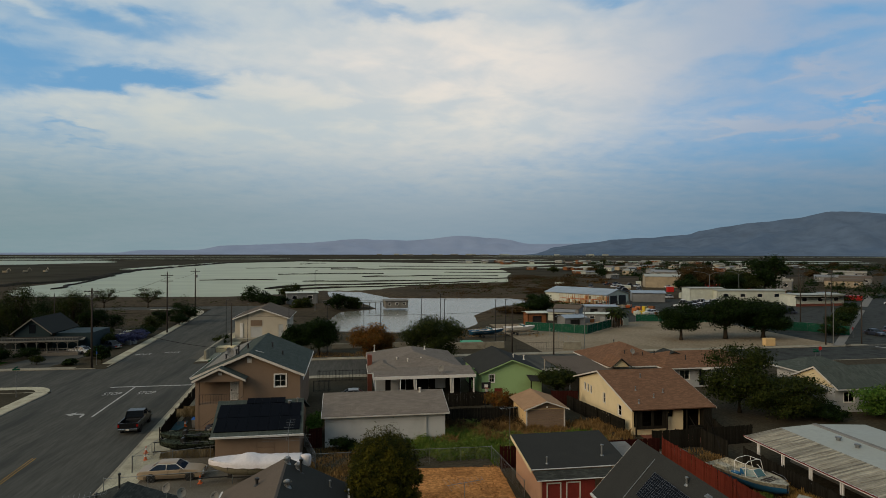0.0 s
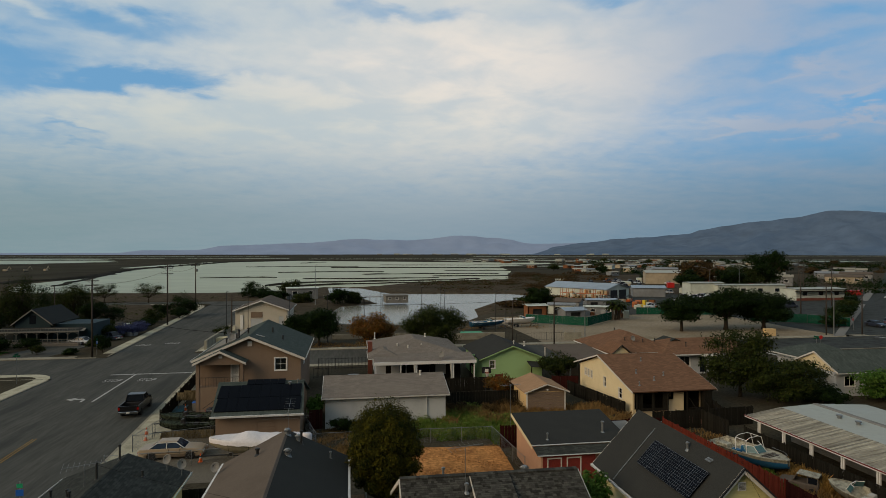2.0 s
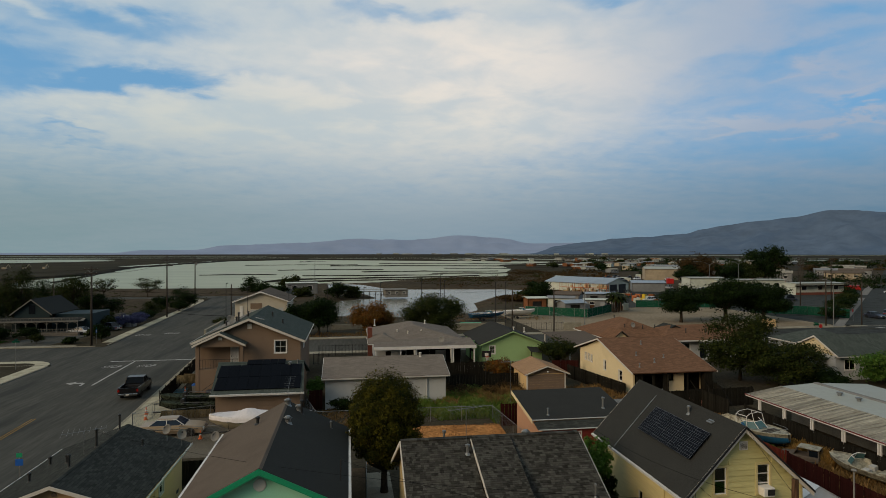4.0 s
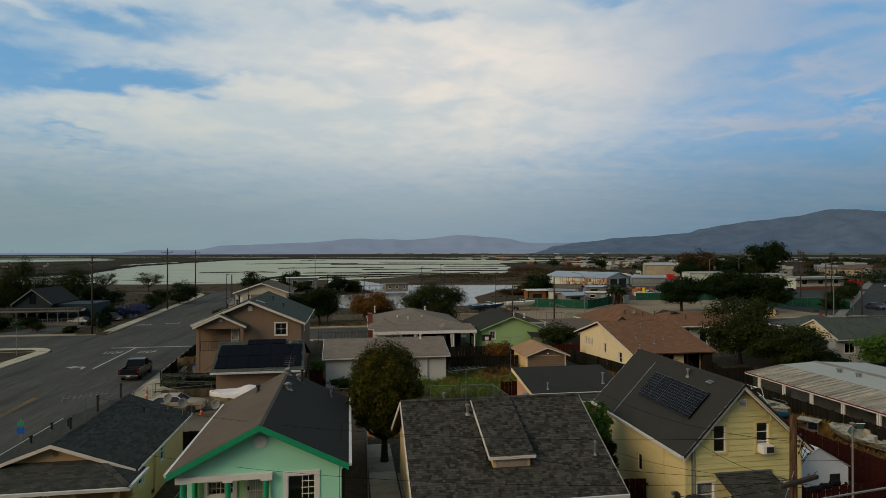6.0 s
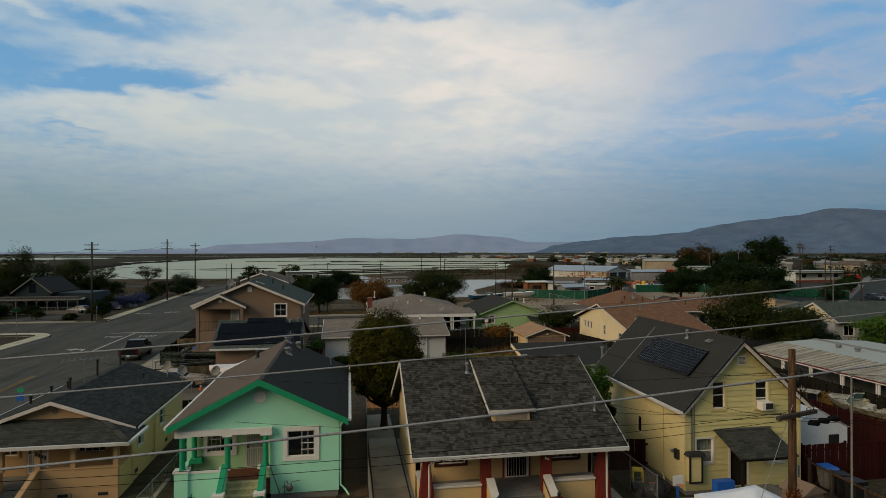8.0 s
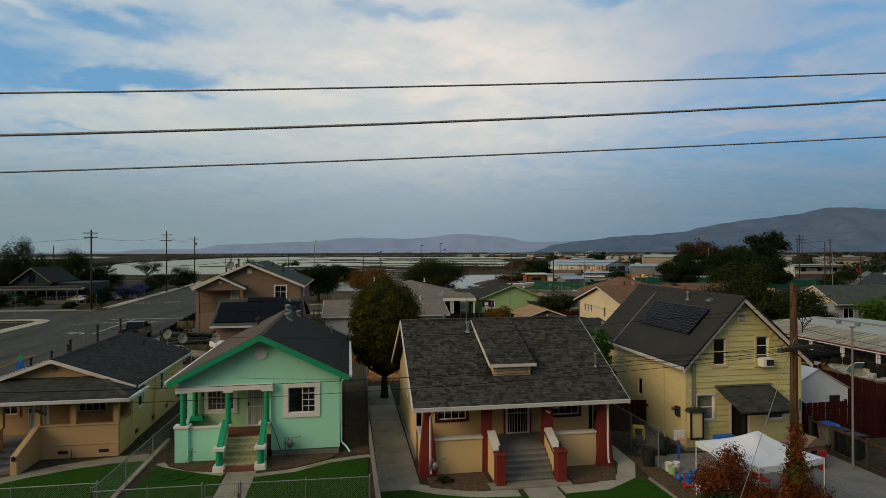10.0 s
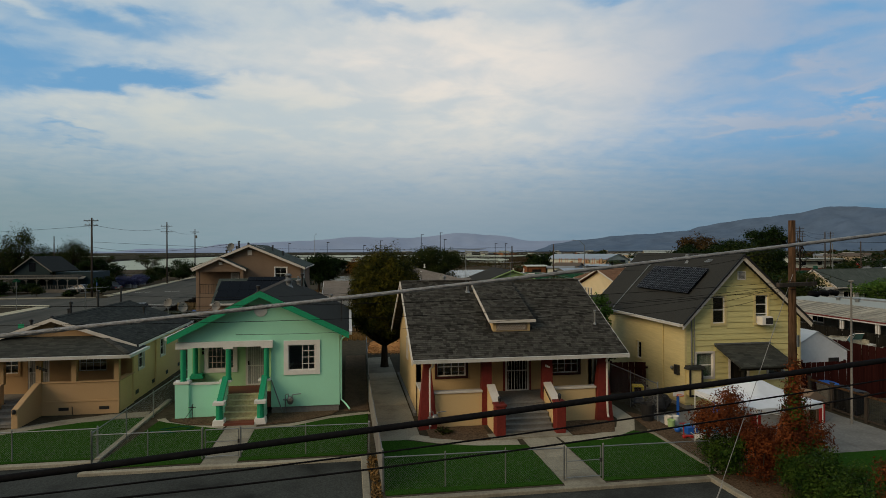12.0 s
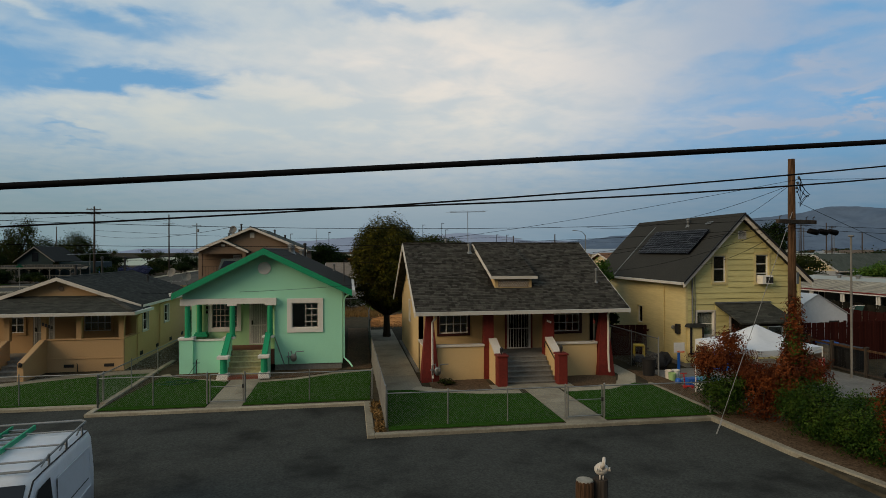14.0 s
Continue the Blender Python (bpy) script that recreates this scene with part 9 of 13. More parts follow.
grass("green weeds beside the derelict boat", 29.0, 31.6, 37.5, 41.0, 2200, 0.6, "grass_green", 17)
grass("dry weeds under the fence", 28.7, 33.5, 42.0, 52.0, 2500, 0.5, "grass_dry", 7)
grass("short dry stubble on straw-covered ground", 1.2, 12.8, 42.0, 51.0, 3000, 0.12, "grass_straw", 8, 0.9)
grass("thin dry grass along the kerb", 0.45, 0.75, 17.6, 21.2, 250, 0.14, "grass_dry", 9, 0.8)
grass("dry weeds on the verge by the bay", -20.0, 3.0, 107.6, 112.0, 1500, 0.5, "grass_dry", 10)


# ---- vehicles and boats ----
M["car_black"] = paint("black_car_paint", (0.006, 0.006, 0.007), 0.3)
M["car_gold"] = paint("champagne_car_paint", (0.30, 0.225, 0.145), 0.35)
M["car_bronze"] = paint("bronze_car_paint", (0.13, 0.095, 0.062), 0.4)
M["car_white"] = paint("white_car_paint", (0.55, 0.58, 0.62), 0.35)
M["car_blue"] = paint("dark_blue_car_paint", (0.02, 0.025, 0.04), 0.3)
M["car_silver"] = paint("silver_car_paint", (0.28, 0.29, 0.30), 0.35)
M["chrome"] = surf("chrome", (0.55, 0.55, 0.55), 0.2, 1.0, bump=(1, 0.0))
M["rim_silver"] = surf("silver_wheel_rim", (0.42, 0.43, 0.44), 0.5, 0.3, fine=(20, 0.1), broad=(3, 0.2), bump=(1, 0.0))
M["teal_glass"] = surf("tinted_boat_screen", (0.045, 0.115, 0.120), 0.2, fine=(3, 0.1), broad=(1, 0.3), bump=(1, 0.0), spec=0.5)
# Bluish base stands in for sky mirrored in the old car's windows.
M["sky_mirror_glass"] = surf("sky_tinted_car_glass", (0.016, 0.028, 0.050), 0.12, fine=(3, 0.1), broad=(1, 0.2), bump=(1, 0.0), spec=0.6)
M["lamp_red"] = surf("tail_lamp_red", (0.28, 0.01, 0.008), 0.25, bump=(1, 0.0))
M["lamp_clear"] = surf("head_lamp_clear", (0.5, 0.5, 0.48), 0.15, bump=(1, 0.0))
M["camo"] = surf("camouflage_paint", (0.052, 0.064, 0.046), 0.8, fine=(5, 0.5), broad=(4.5, 0.9), second=(0.008, 0.010, 0.008), bump=(20, 0.3))
M["hull_cream"] = surf("aged_cream_gelcoat", (0.36, 0.32, 0.23), 0.5, fine=(5, 0.12), broad=(0.9, 0.3), bump=(20, 0.05))
M["boat_blue"] = surf("faded_blue_gelcoat", (0.016, 0.105, 0.22), 0.5, fine=(5, 0.15), broad=(0.9, 0.35), second=(0.03, 0.07, 0.11), bump=(20, 0.05))
M["boat_white"] = surf("weathered_white_gelcoat", (0.33, 0.31, 0.235), 0.6, fine=(9, 0.35), broad=(2.6, 0.5), second=(0.07, 0.052, 0.032), bump=(20, 0.1))
M["thatch"] = surf("dry_reed_thatch", (0.16, 0.125, 0.07), 0.95, fine=(9, 0.5), broad=(1.5, 0.3), bump=(30, 0.9))


def loft(sections, closed=True):
    """A skin over cross-sections of equal length, with both ends capped."""
    s = Shape()
    n = len(sections[0])
    s.v = [tuple(p) for sec in sections for p in sec]
    for i in range(len(sections) - 1):
        for j in range(n if closed else n - 1):
            j2 = (j + 1) % n
            s.f.append((i * n + j, i * n + j2, (i + 1) * n + j2, (i + 1) * n + j))
    s.f.append(tuple(range(n))[::-1])
    s.f.append(tuple((len(sections) - 1) * n + j for j in range(n)))
    return s


def wheels(own, pairs, r, track, w=0.2):
    for y in pairs:
        for sx in (-1, 1):
            x = sx * track / 2
            t = Shape().lathe([(r * 0.6, -w / 2), (r * 0.95, -w / 2), (r, -w * 0.35), (r, w * 0.35), (r * 0.95, w / 2), (r * 0.6, w / 2)], (0, 0, 0), 16)
            tyre = part("wheel", t, M["black"], own, smooth=False)
            tyre.matrix_basis = pose(x, y, r, 0, 90, 0)
            part("rim", Shape().lathe([(r * 0.1, -w * 0.42), (r * 0.55, -w * 0.36), (r * 0.6, -w * 0.5), (r * 0.6, w * 0.5), (r * 0.55, w * 0.36), (r * 0.1, w * 0.42)], (0, 0, 0), 12), M["rim_silver"], tyre)


def car_body(own, length, width, z_sill, z_belt, z_roof, screen_f, roof_f, roof_b, screen_b, material, z_hood=None, z_boot=None, trim=None, glass="dark_glass"):
    """A car along +y (front): lower body with wheel flare, and a cabin with glass set into it."""
    hw, L = width / 2, length / 2
    zh, zb = z_hood or z_belt, z_boot or z_belt
    secs = []
    for y, half, top, low in ((-L, hw * 0.86, zb - 0.18, z_sill + 0.12), (-L + 0.12, hw * 0.95, zb - 0.03, z_sill + 0.02), (-L + 0.5, hw, zb, z_sill), (screen_b, hw, z_belt, z_sill), (0, hw, z_belt, z_sill), (screen_f, hw, z_belt, z_sill),
                              (L - 0.55, hw * 0.98, zh - 0.03, z_sill), (L - 0.12, hw * 0.92, zh - 0.13, z_sill + 0.02), (L, hw * 0.82, zh - 0.25, z_sill + 0.12)):
        secs.append([(-half, y, low), (-half * 1.0, y, (low + top) / 2 + 0.05), (-half * 0.95, y, top - 0.03), (-half * 0.86, y, top), (half * 0.86, y, top), (half * 0.95, y, top - 0.03), (half, y, (low + top) / 2 + 0.05), (half, y, low)])
    body = part("body", loft(secs), material, own, smooth=False, bevel=0.012)
    cab = []
    for y, half, z in ((screen_b, hw * 0.86, z_belt - 0.01), (roof_b, hw * 0.70, z_roof - 0.04), ((roof_f + roof_b) / 2, hw * 0.71, z_roof), (roof_f, hw * 0.70, z_roof - 0.04), (screen_f, hw * 0.86, z_belt - 0.01)):
        cab.append([(-half, y, z), (-half * 0.9, y, z + 0.03 if z > z_belt else z), (half * 0.9, y, z + 0.03 if z > z_belt else z), (half, y, z)])
    s = Shape()
    s.v = [p for sec in cab for p in sec]
    for i in range(4):
        for j in range(3):
            s.f.append((i * 4 + j, i * 4 + j + 1, i * 4 + j + 5, i * 4 + j + 4))
    part("roof", Shape().add([p for sec in cab[1:4] for p in sec], [(i * 4 + j, i * 4 + j + 1, i * 4 + j + 5, i * 4 + j + 4) for i in range(2) for j in range(3)]), material, own, smooth=True)
    part("windscreen", Shape().add(cab[3] + cab[4], [(0, 1, 2, 3, 7, 6, 5, 4)]), M[glass], own)
    part("rear_window", Shape().add(cab[0] + cab[1], [(0, 1, 2, 3, 7, 6, 5, 4)]), M[glass], own)
    for sx in (0, 3):
        a, b, c, d, e = (sec[sx] for sec in cab)
        out = -0.004 if sx == 0 else 0.004
        mid_low = ((a[0] + e[0]) / 2, (screen_b + screen_f) / 2, a[2])
        part("side_window", Shape().add([a, b, c, d, e], [(0, 1, 2, 3, 4)]), M[glass], own)
        pil = Shape()
        for p, q in ((a, b), (mid_low, c), (d, e)):
            pil.bar((p[0] + out, p[1], p[2]), (q[0] + out, q[1], q[2]), 0.05, 0.06 if not trim else 0.045)
        pil.bar((b[0] + out, b[1], b[2]), (d[0] + out, d[1], d[2]), 0.05)
        part("pillar", pil, trim or material, own)
    return body


def sedan(name, label, x, y, turn, material, length=4.7, width=1.8, z_roof=1.42, group="", cabin=(0.42, 0.10, -0.45, -0.72), old=False):
    own = thing(name, label, "car", group)
    L = length / 2
    car_body(own, length, width, 0.26, 0.93, z_roof, L * cabin[0], L * cabin[1], L * cabin[2], L * cabin[3], M[material], 0.88, 0.92, M["gutter_white"] if old else None, "sky_mirror_glass" if old else "dark_glass")
    wheels(own, (L * 0.60, -L * 0.58), 0.32, width - 0.15)
    for sx in (-1, 1) if y < 130 else ():
        for yy in (L * 0.60, -L * 0.58):
            part("wheel_arch", Shape().lathe([(0.30, -0.012), (0.385, -0.012), (0.395, 0.0), (0.385, 0.012), (0.30, 0.012)], (0, 0, 0), 16), M["black"], own).matrix_basis = pose(sx * width / 2, yy, 0.33, 0, 90, 0)
    hw = width / 2
    part("bumper", Shape().box(-hw * 0.88, hw * 0.88, L - 0.06, L + 0.07, 0.36, 0.52), M["chrome"], own, bevel=0.02)
    part("bumper", Shape().box(-hw * 0.88, hw * 0.88, -L - 0.07, -L + 0.06, 0.36, 0.52), M["chrome"], own, bevel=0.02)
    for sx in (-1, 1):
        part("headlight", Shape().box(sx * hw * 0.66 - 0.16, sx * hw * 0.66 + 0.16, L - 0.06, L + 0.02, 0.55, 0.68), M["lamp_clear"], own)
        part("tail_light", Shape().box(sx * hw * 0.66 - 0.17, sx * hw * 0.66 + 0.17, -L - 0.02, -L + 0.06, 0.58, 0.73), M["lamp_red"], own)
        part("mirror", Shape().box(sx * hw - 0.02 if sx > 0 else -hw - 0.16, hw + 0.16 if sx > 0 else -hw + 0.02, L * 0.30, L * 0.30 + 0.1, 0.92, 1.04), M[material], own)
    if old:
        for sx in (-1, 1):
            part("belt_trim", Shape().box(sx * hw - 0.02, sx * hw + 0.02, -L + 0.3, L - 0.4, 0.60, 0.66), M["chrome"], own)
            part("lower_panel", Shape().box(sx * hw - 0.03, sx * hw + 0.012, -L + 0.5, L - 0.6, 0.27, 0.50), M["car_bronze"], own, "darker lower body panel")
            part("door_seam", Shape().box(sx * hw - 0.01, sx * hw + 0.006, -0.16, -0.13, 0.4, 0.92).box(sx * hw - 0.01, sx * hw + 0.006, 0.72, 0.75, 0.4, 0.92), M["black"], own)
    part("grille", Shape().box(-0.3, 0.3, L - 0.05, L + 0.025, 0.55, 0.72), M["chrome"], own)
    part("number_plate", Shape().box(-0.26, 0.26, -L - 0.03, -L + 0.02, 0.56, 0.70), M["offwhite"], own)
    own.matrix_basis = pose(x, y, STREET if x < -20.7 or abs(y - 98) < 7 else 0.0, 0, 0, turn)
    return own


def pickup(x, y, turn, base):
    own = thing("pickup_truck", "black pickup truck with an open bed parked at the kerb", "truck")
    hw, L = 0.98, 2.85
    secs = []
    for yy, half, top in ((-L, hw * 0.94, 1.22), (-L + 0.1, hw, 1.25), (-0.55, hw, 1.25), (-0.5, hw, 1.25), (1.0, hw, 1.22), (L - 0.5, hw * 0.98, 1.16), (L - 0.08, hw * 0.92, 1.05), (L, hw * 0.85, 0.95)):
        secs.append([(-half, yy, 0.5), (-half, yy, 0.95), (-half * 0.95, yy, top), (half * 0.95, yy, top), (half, yy, 0.95), (half, yy, 0.5)])
    part("body", loft(secs[3:]), M["car_black"], own, bevel=0.015)
    for sx in (-1, 1):
        part("bed_side", Shape().box(sx * hw - (0.1 if sx > 0 else 0), sx * hw + (0 if sx > 0 else 0.1), -L, -0.5, 0.5, 1.26), M["car_black"], own, bevel=0.015)
        part("tail_light", Shape().box(sx * (hw - 0.08) - 0.09, sx * (hw - 0.08) + 0.09, -L - 0.03, -L + 0.03, 0.85, 1.12), M["lamp_red"], own)
        part("headlight", Shape().box(sx * 0.68 - 0.18, sx * 0.68 + 0.18, L - 0.06, L + 0.02, 0.8, 0.98), M["lamp_clear"], own)
        part("mirror", Shape().box(sx * 1.08 - 0.12, sx * 1.08 + 0.12, 1.0, 1.1, 1.25, 1.48), M["black"], own)
    part("bed_floor", Shape().box(-hw + 0.1, hw - 0.1, -L + 0.08, -0.5, 0.62, 0.72), M["black"], own)
    part("tailgate", Shape().box(-hw + 0.1, hw - 0.1, -L, -L + 0.07, 0.6, 1.24), M["car_black"], own, bevel=0.012)
    part("bumper", Shape().box(-hw * 0.95, hw * 0.95, -L - 0.16, -L + 0.02, 0.48, 0.68), M["chrome"], own, bevel=0.02)
    part("bumper", Shape().box(-hw * 0.95, hw * 0.95, L - 0.03, L + 0.14, 0.45, 0.68), M["chrome"], own, bevel=0.02)
    part("number_plate", Shape().box(-0.16, 0.16, -L - 0.175, -L - 0.161, 0.52, 0.66), M["offwhite"], own)
    cab = [[(-hw * 0.93, -0.5, 1.24), (hw * 0.93, -0.5, 1.24)], [(-hw * 0.82, -0.35, 1.84), (hw * 0.82, -0.35, 1.84)], [(-hw * 0.82, 0.75, 1.86), (hw * 0.82, 0.75, 1.86)], [(-hw * 0.93, 1.45, 1.22), (hw * 0.93, 1.45, 1.22)]]
    part("roof", Shape().box(-hw * 0.83, hw * 0.83, -0.38, 0.78, 1.80, 1.88), M["car_black"], own, bevel=0.03)
    part("rear_window", Shape().add(cab[0] + cab[1], [(0, 1, 3, 2)]), M["dark_glass"], own)
    part("windscreen", Shape().add(cab[2] + cab[3], [(0, 1, 3, 2)]), M["dark_glass"], own)
    for sx in (0, 1):
        a, b, c, d = (k[sx] for k in cab)
        part("side_window", Shape().add([a, b, c, d], [(0, 1, 2, 3)]), M["dark_glass"], own)
        s = Shape()
        for p, q in ((a, b), (c, d), ((a[0], 0.45, 1.23), (b[0], 0.4, 1.84))):
            s.bar(p, q, 0.07, 0.08)
        part("pillar", s, M["car_black"], own)
    wheels(own, (1.8, -1.75), 0.40, 1.7, 0.27)
    part("tool_box", Shape().box(-0.8, 0.8, -0.95, -0.6, 0.72, 1.15), M["black"], own, bevel=0.02)
    own.matrix_basis = pose(x, y, base, 0, 0, turn)
    return own


pickup(-22.85, 68.2, 3.3, STREET)
sedan("car", "champagne-gold older saloon car parked in the gravel yard", -14.65, 52.3, -90, "car_gold", 5.1, 1.82, 1.40, cabin=(0.42, 0.16, -0.42, -0.68), old=True)
sedan("car", "white saloon car parked beside the teal house", -49.4, 118.6, 70, "car_white", 4.6, 1.75)
sedan("car", "dark car parked beside the shrubs", -46.2, 124.0, 60, "car_blue", 4.6, 1.8, 1.6)
sedan("car", "dark car parked in front of the teal house", -56.0, 121.5, 90, "car_blue", 4.5, 1.8, 1.5)
sedan("car", "dark blue car on the far side street", 118.5, 118.0, 180, "car_blue", 4.5, 1.8, 1.45)
sedan("car", "grey car on the far side street", 120.0, 130.0, 180, "car_silver", 4.5, 1.8, 1.45)
sedan("car", "dark red-lit car beside the garage", -12.6, 64.6, -100, "car_blue", 4.3, 1.75, 1.5)
sedan("car", "grey car in the gated driveway", 0.0, 76.0, 90, "car_silver", 4.6, 1.8, 1.45)


def van(x, y, turn):
    """Seen from above: a compact panel van with a ladder rack."""
    own = thing("van", "white panel van with a roof rack carrying a green ladder", "van")
    hw, L = 0.93, 2.35
    secs = []
    for yy, half, top, low in ((-L, hw * 0.95, 1.80, 0.35), (-L + 0.10, hw, 1.88, 0.28), (-L + 0.5, hw, 1.90, 0.26), (0.2, hw, 1.90, 0.26), (0.55, hw * 0.98, 1.86, 0.26), (1.22, hw * 0.97, 1.16, 0.26), (1.85, hw * 0.92, 1.0, 0.28), (L, hw * 0.8, 0.80, 0.34)):
        k = (top - 1.1) / 0.8 if top > 1.1 else 0
        secs.append([(-half, yy, low), (-half, yy, min(1.05, top - 0.12)), (-half * (1 - 0.06 * k), yy, top - 0.16), (-half * (1 - 0.13 * k), yy, top - 0.03), (-half * 0.5, yy, top), (half * 0.5, yy, top), (half * (1 - 0.13 * k), yy, top - 0.03), (half * (1 - 0.06 * k), yy, top - 0.16), (half, yy, min(1.05, top - 0.12)), (half, yy, low)])
    part("body", loft(secs), M["car_white"], own, smooth=True)
    part("windscreen", Shape().add([(-hw * 0.80, 0.60, 1.80), (hw * 0.80, 0.60, 1.80), (hw * 0.86, 1.20, 1.19), (-hw * 0.86, 1.20, 1.19)], [(0, 1, 2, 3)]).add([(-hw * 0.80, 0.61, 1.825), (hw * 0.80, 0.61, 1.825), (hw * 0.86, 1.22, 1.21), (-hw * 0.86, 1.22, 1.21)], [(0, 1, 2, 3)]), M["dark_glass"], own)
    for sx in (-1, 1):
        X = sx * hw
        part("side_window", Shape().add([(X * 1.010, -0.05, 1.10), (X * 1.006, 1.05, 1.10), (X * 0.955, 0.50, 1.69), (X * 0.962, 0.02, 1.72)], [(0, 1, 2, 3)]), M["dark_glass"], own)
        part("side_panel", Shape().add([(X * 1.006, -2.05, 0.80), (X * 1.006, -0.25, 0.80), (X * 0.978, -0.25, 1.60), (X * 0.978, -2.0, 1.60)], [(0, 1, 2, 3)]), M["car_white"], own)
        part("roof_seam", Shape().tube([(X * 0.90, -L + 0.2, 1.865), (X * 0.90, 0.2, 1.875), (X * 0.885, 0.52, 1.845), (X * 0.90, 0.9, 1.50)], 0.014, 5), M["black"], own)
        part("door_seam", Shape().box(X * 1.0 - 0.004, X * 1.0 + 0.004, -0.20, -0.18, 0.4, 1.6).box(X - 0.004, X + 0.004, -1.9, -0.5, 0.98, 1.0), M["black"], own)
        part("panel_rim", Shape().tube([(X * 1.007, -2.05, 0.80), (X * 1.007, -0.25, 0.80), (X * 0.979, -0.25, 1.60), (X * 0.979, -2.0, 1.60), (X * 1.007, -2.05, 0.80)], 0.010, 5), M["car_white"], own)
        part("mirror", Shape().box(min(X, X * 1.2), max(X, X * 1.2), 0.95, 1.07, 1.1, 1.32), M["black"], own, bevel=0.02)
        part("headlight", Shape().box(sx * 0.62 - 0.16, sx * 0.62 + 0.16, L - 0.2, L - 0.02, 0.72, 0.9), M["lamp_clear"], own)
    wheels(own, (1.4, -1.4), 0.33, 1.64)
    rack = part("roof_rack", Shape().tube([(-0.72, -2.2, 2.08), (0.72, -2.2, 2.08), (0.82, -2.1, 2.08), (0.80, 0.10, 2.0), (0.70, 0.30, 1.94), (-0.70, 0.30, 1.94), (-0.80, 0.10, 2.0), (-0.82, -2.1, 2.08), (-0.72, -2.2, 2.08)], 0.022, 6), M["steel"], own)
    for yy in (-1.9, -1.0, -0.15):
        part("rack_bar", Shape().tube([(-0.82, yy, 1.96), (0.82, yy, 1.96)], 0.018, 6), M["steel"], rack)
        for sx in (-1, 1):
            part("rack_foot", Shape().tube([(sx * 0.82, yy, 1.86), (sx * 0.82, yy, 2.06)], 0.02, 6).tube([(sx * 0.82, yy, 2.06), (sx * 0.82, yy + 0.35, 1.96)], 0.014, 5), M["steel"], rack)
    own.matrix_basis = pose(x, y, STREET, 0, 0, turn)
    lad = thing("ladder", "green fibreglass ladder lying on the van roof rack", "ladder")
    for sx in (-0.2, 0.2):
        part("stile", Shape().box(sx - 0.018, sx + 0.018, -2.3, 0.5, 0, 0.09), M["jade"], lad)
    for i in range(9):
        part("rung", Shape().box(-0.18, 0.18, -2.15 + i * 0.3, -2.07 + i * 0.3, 0.03, 0.06), M["steel"], lad)
    lad.matrix_basis = Matrix.Translation((x, y, 0)) @ pose(0, 0, 0, 0, 0, turn) @ pose(0.38, -0.1, 1.835)
    return own


van(-6.22, 10.63, 186.3)


def hull(length, beam, depth, z0, flare=0.8, bow_rise=0.25, n=10):
    """A boat hull along +y (bow), open above: outer skin, rim and inner skin."""
    secs = []
    for i in range(n + 1):
        t = i / n
        y = -length / 2 + length * t
        w = beam / 2 * (1 - max(0, (t - 0.45) / 0.55) ** 3.0 * 0.88)
        top = z0 + depth + bow_rise * t * t
        keel = z0 + depth * 0.75 * max(0, (t - 0.6) / 0.4) ** 2
        secs.append([(-w, y, top), (-w * flare, y, (top + keel) / 2), (-w * 0.35, y, keel + 0.04), (0, y, keel), (w * 0.35, y, keel + 0.04), (w * flare, y, (top + keel) / 2), (w, y, top)])
    return secs


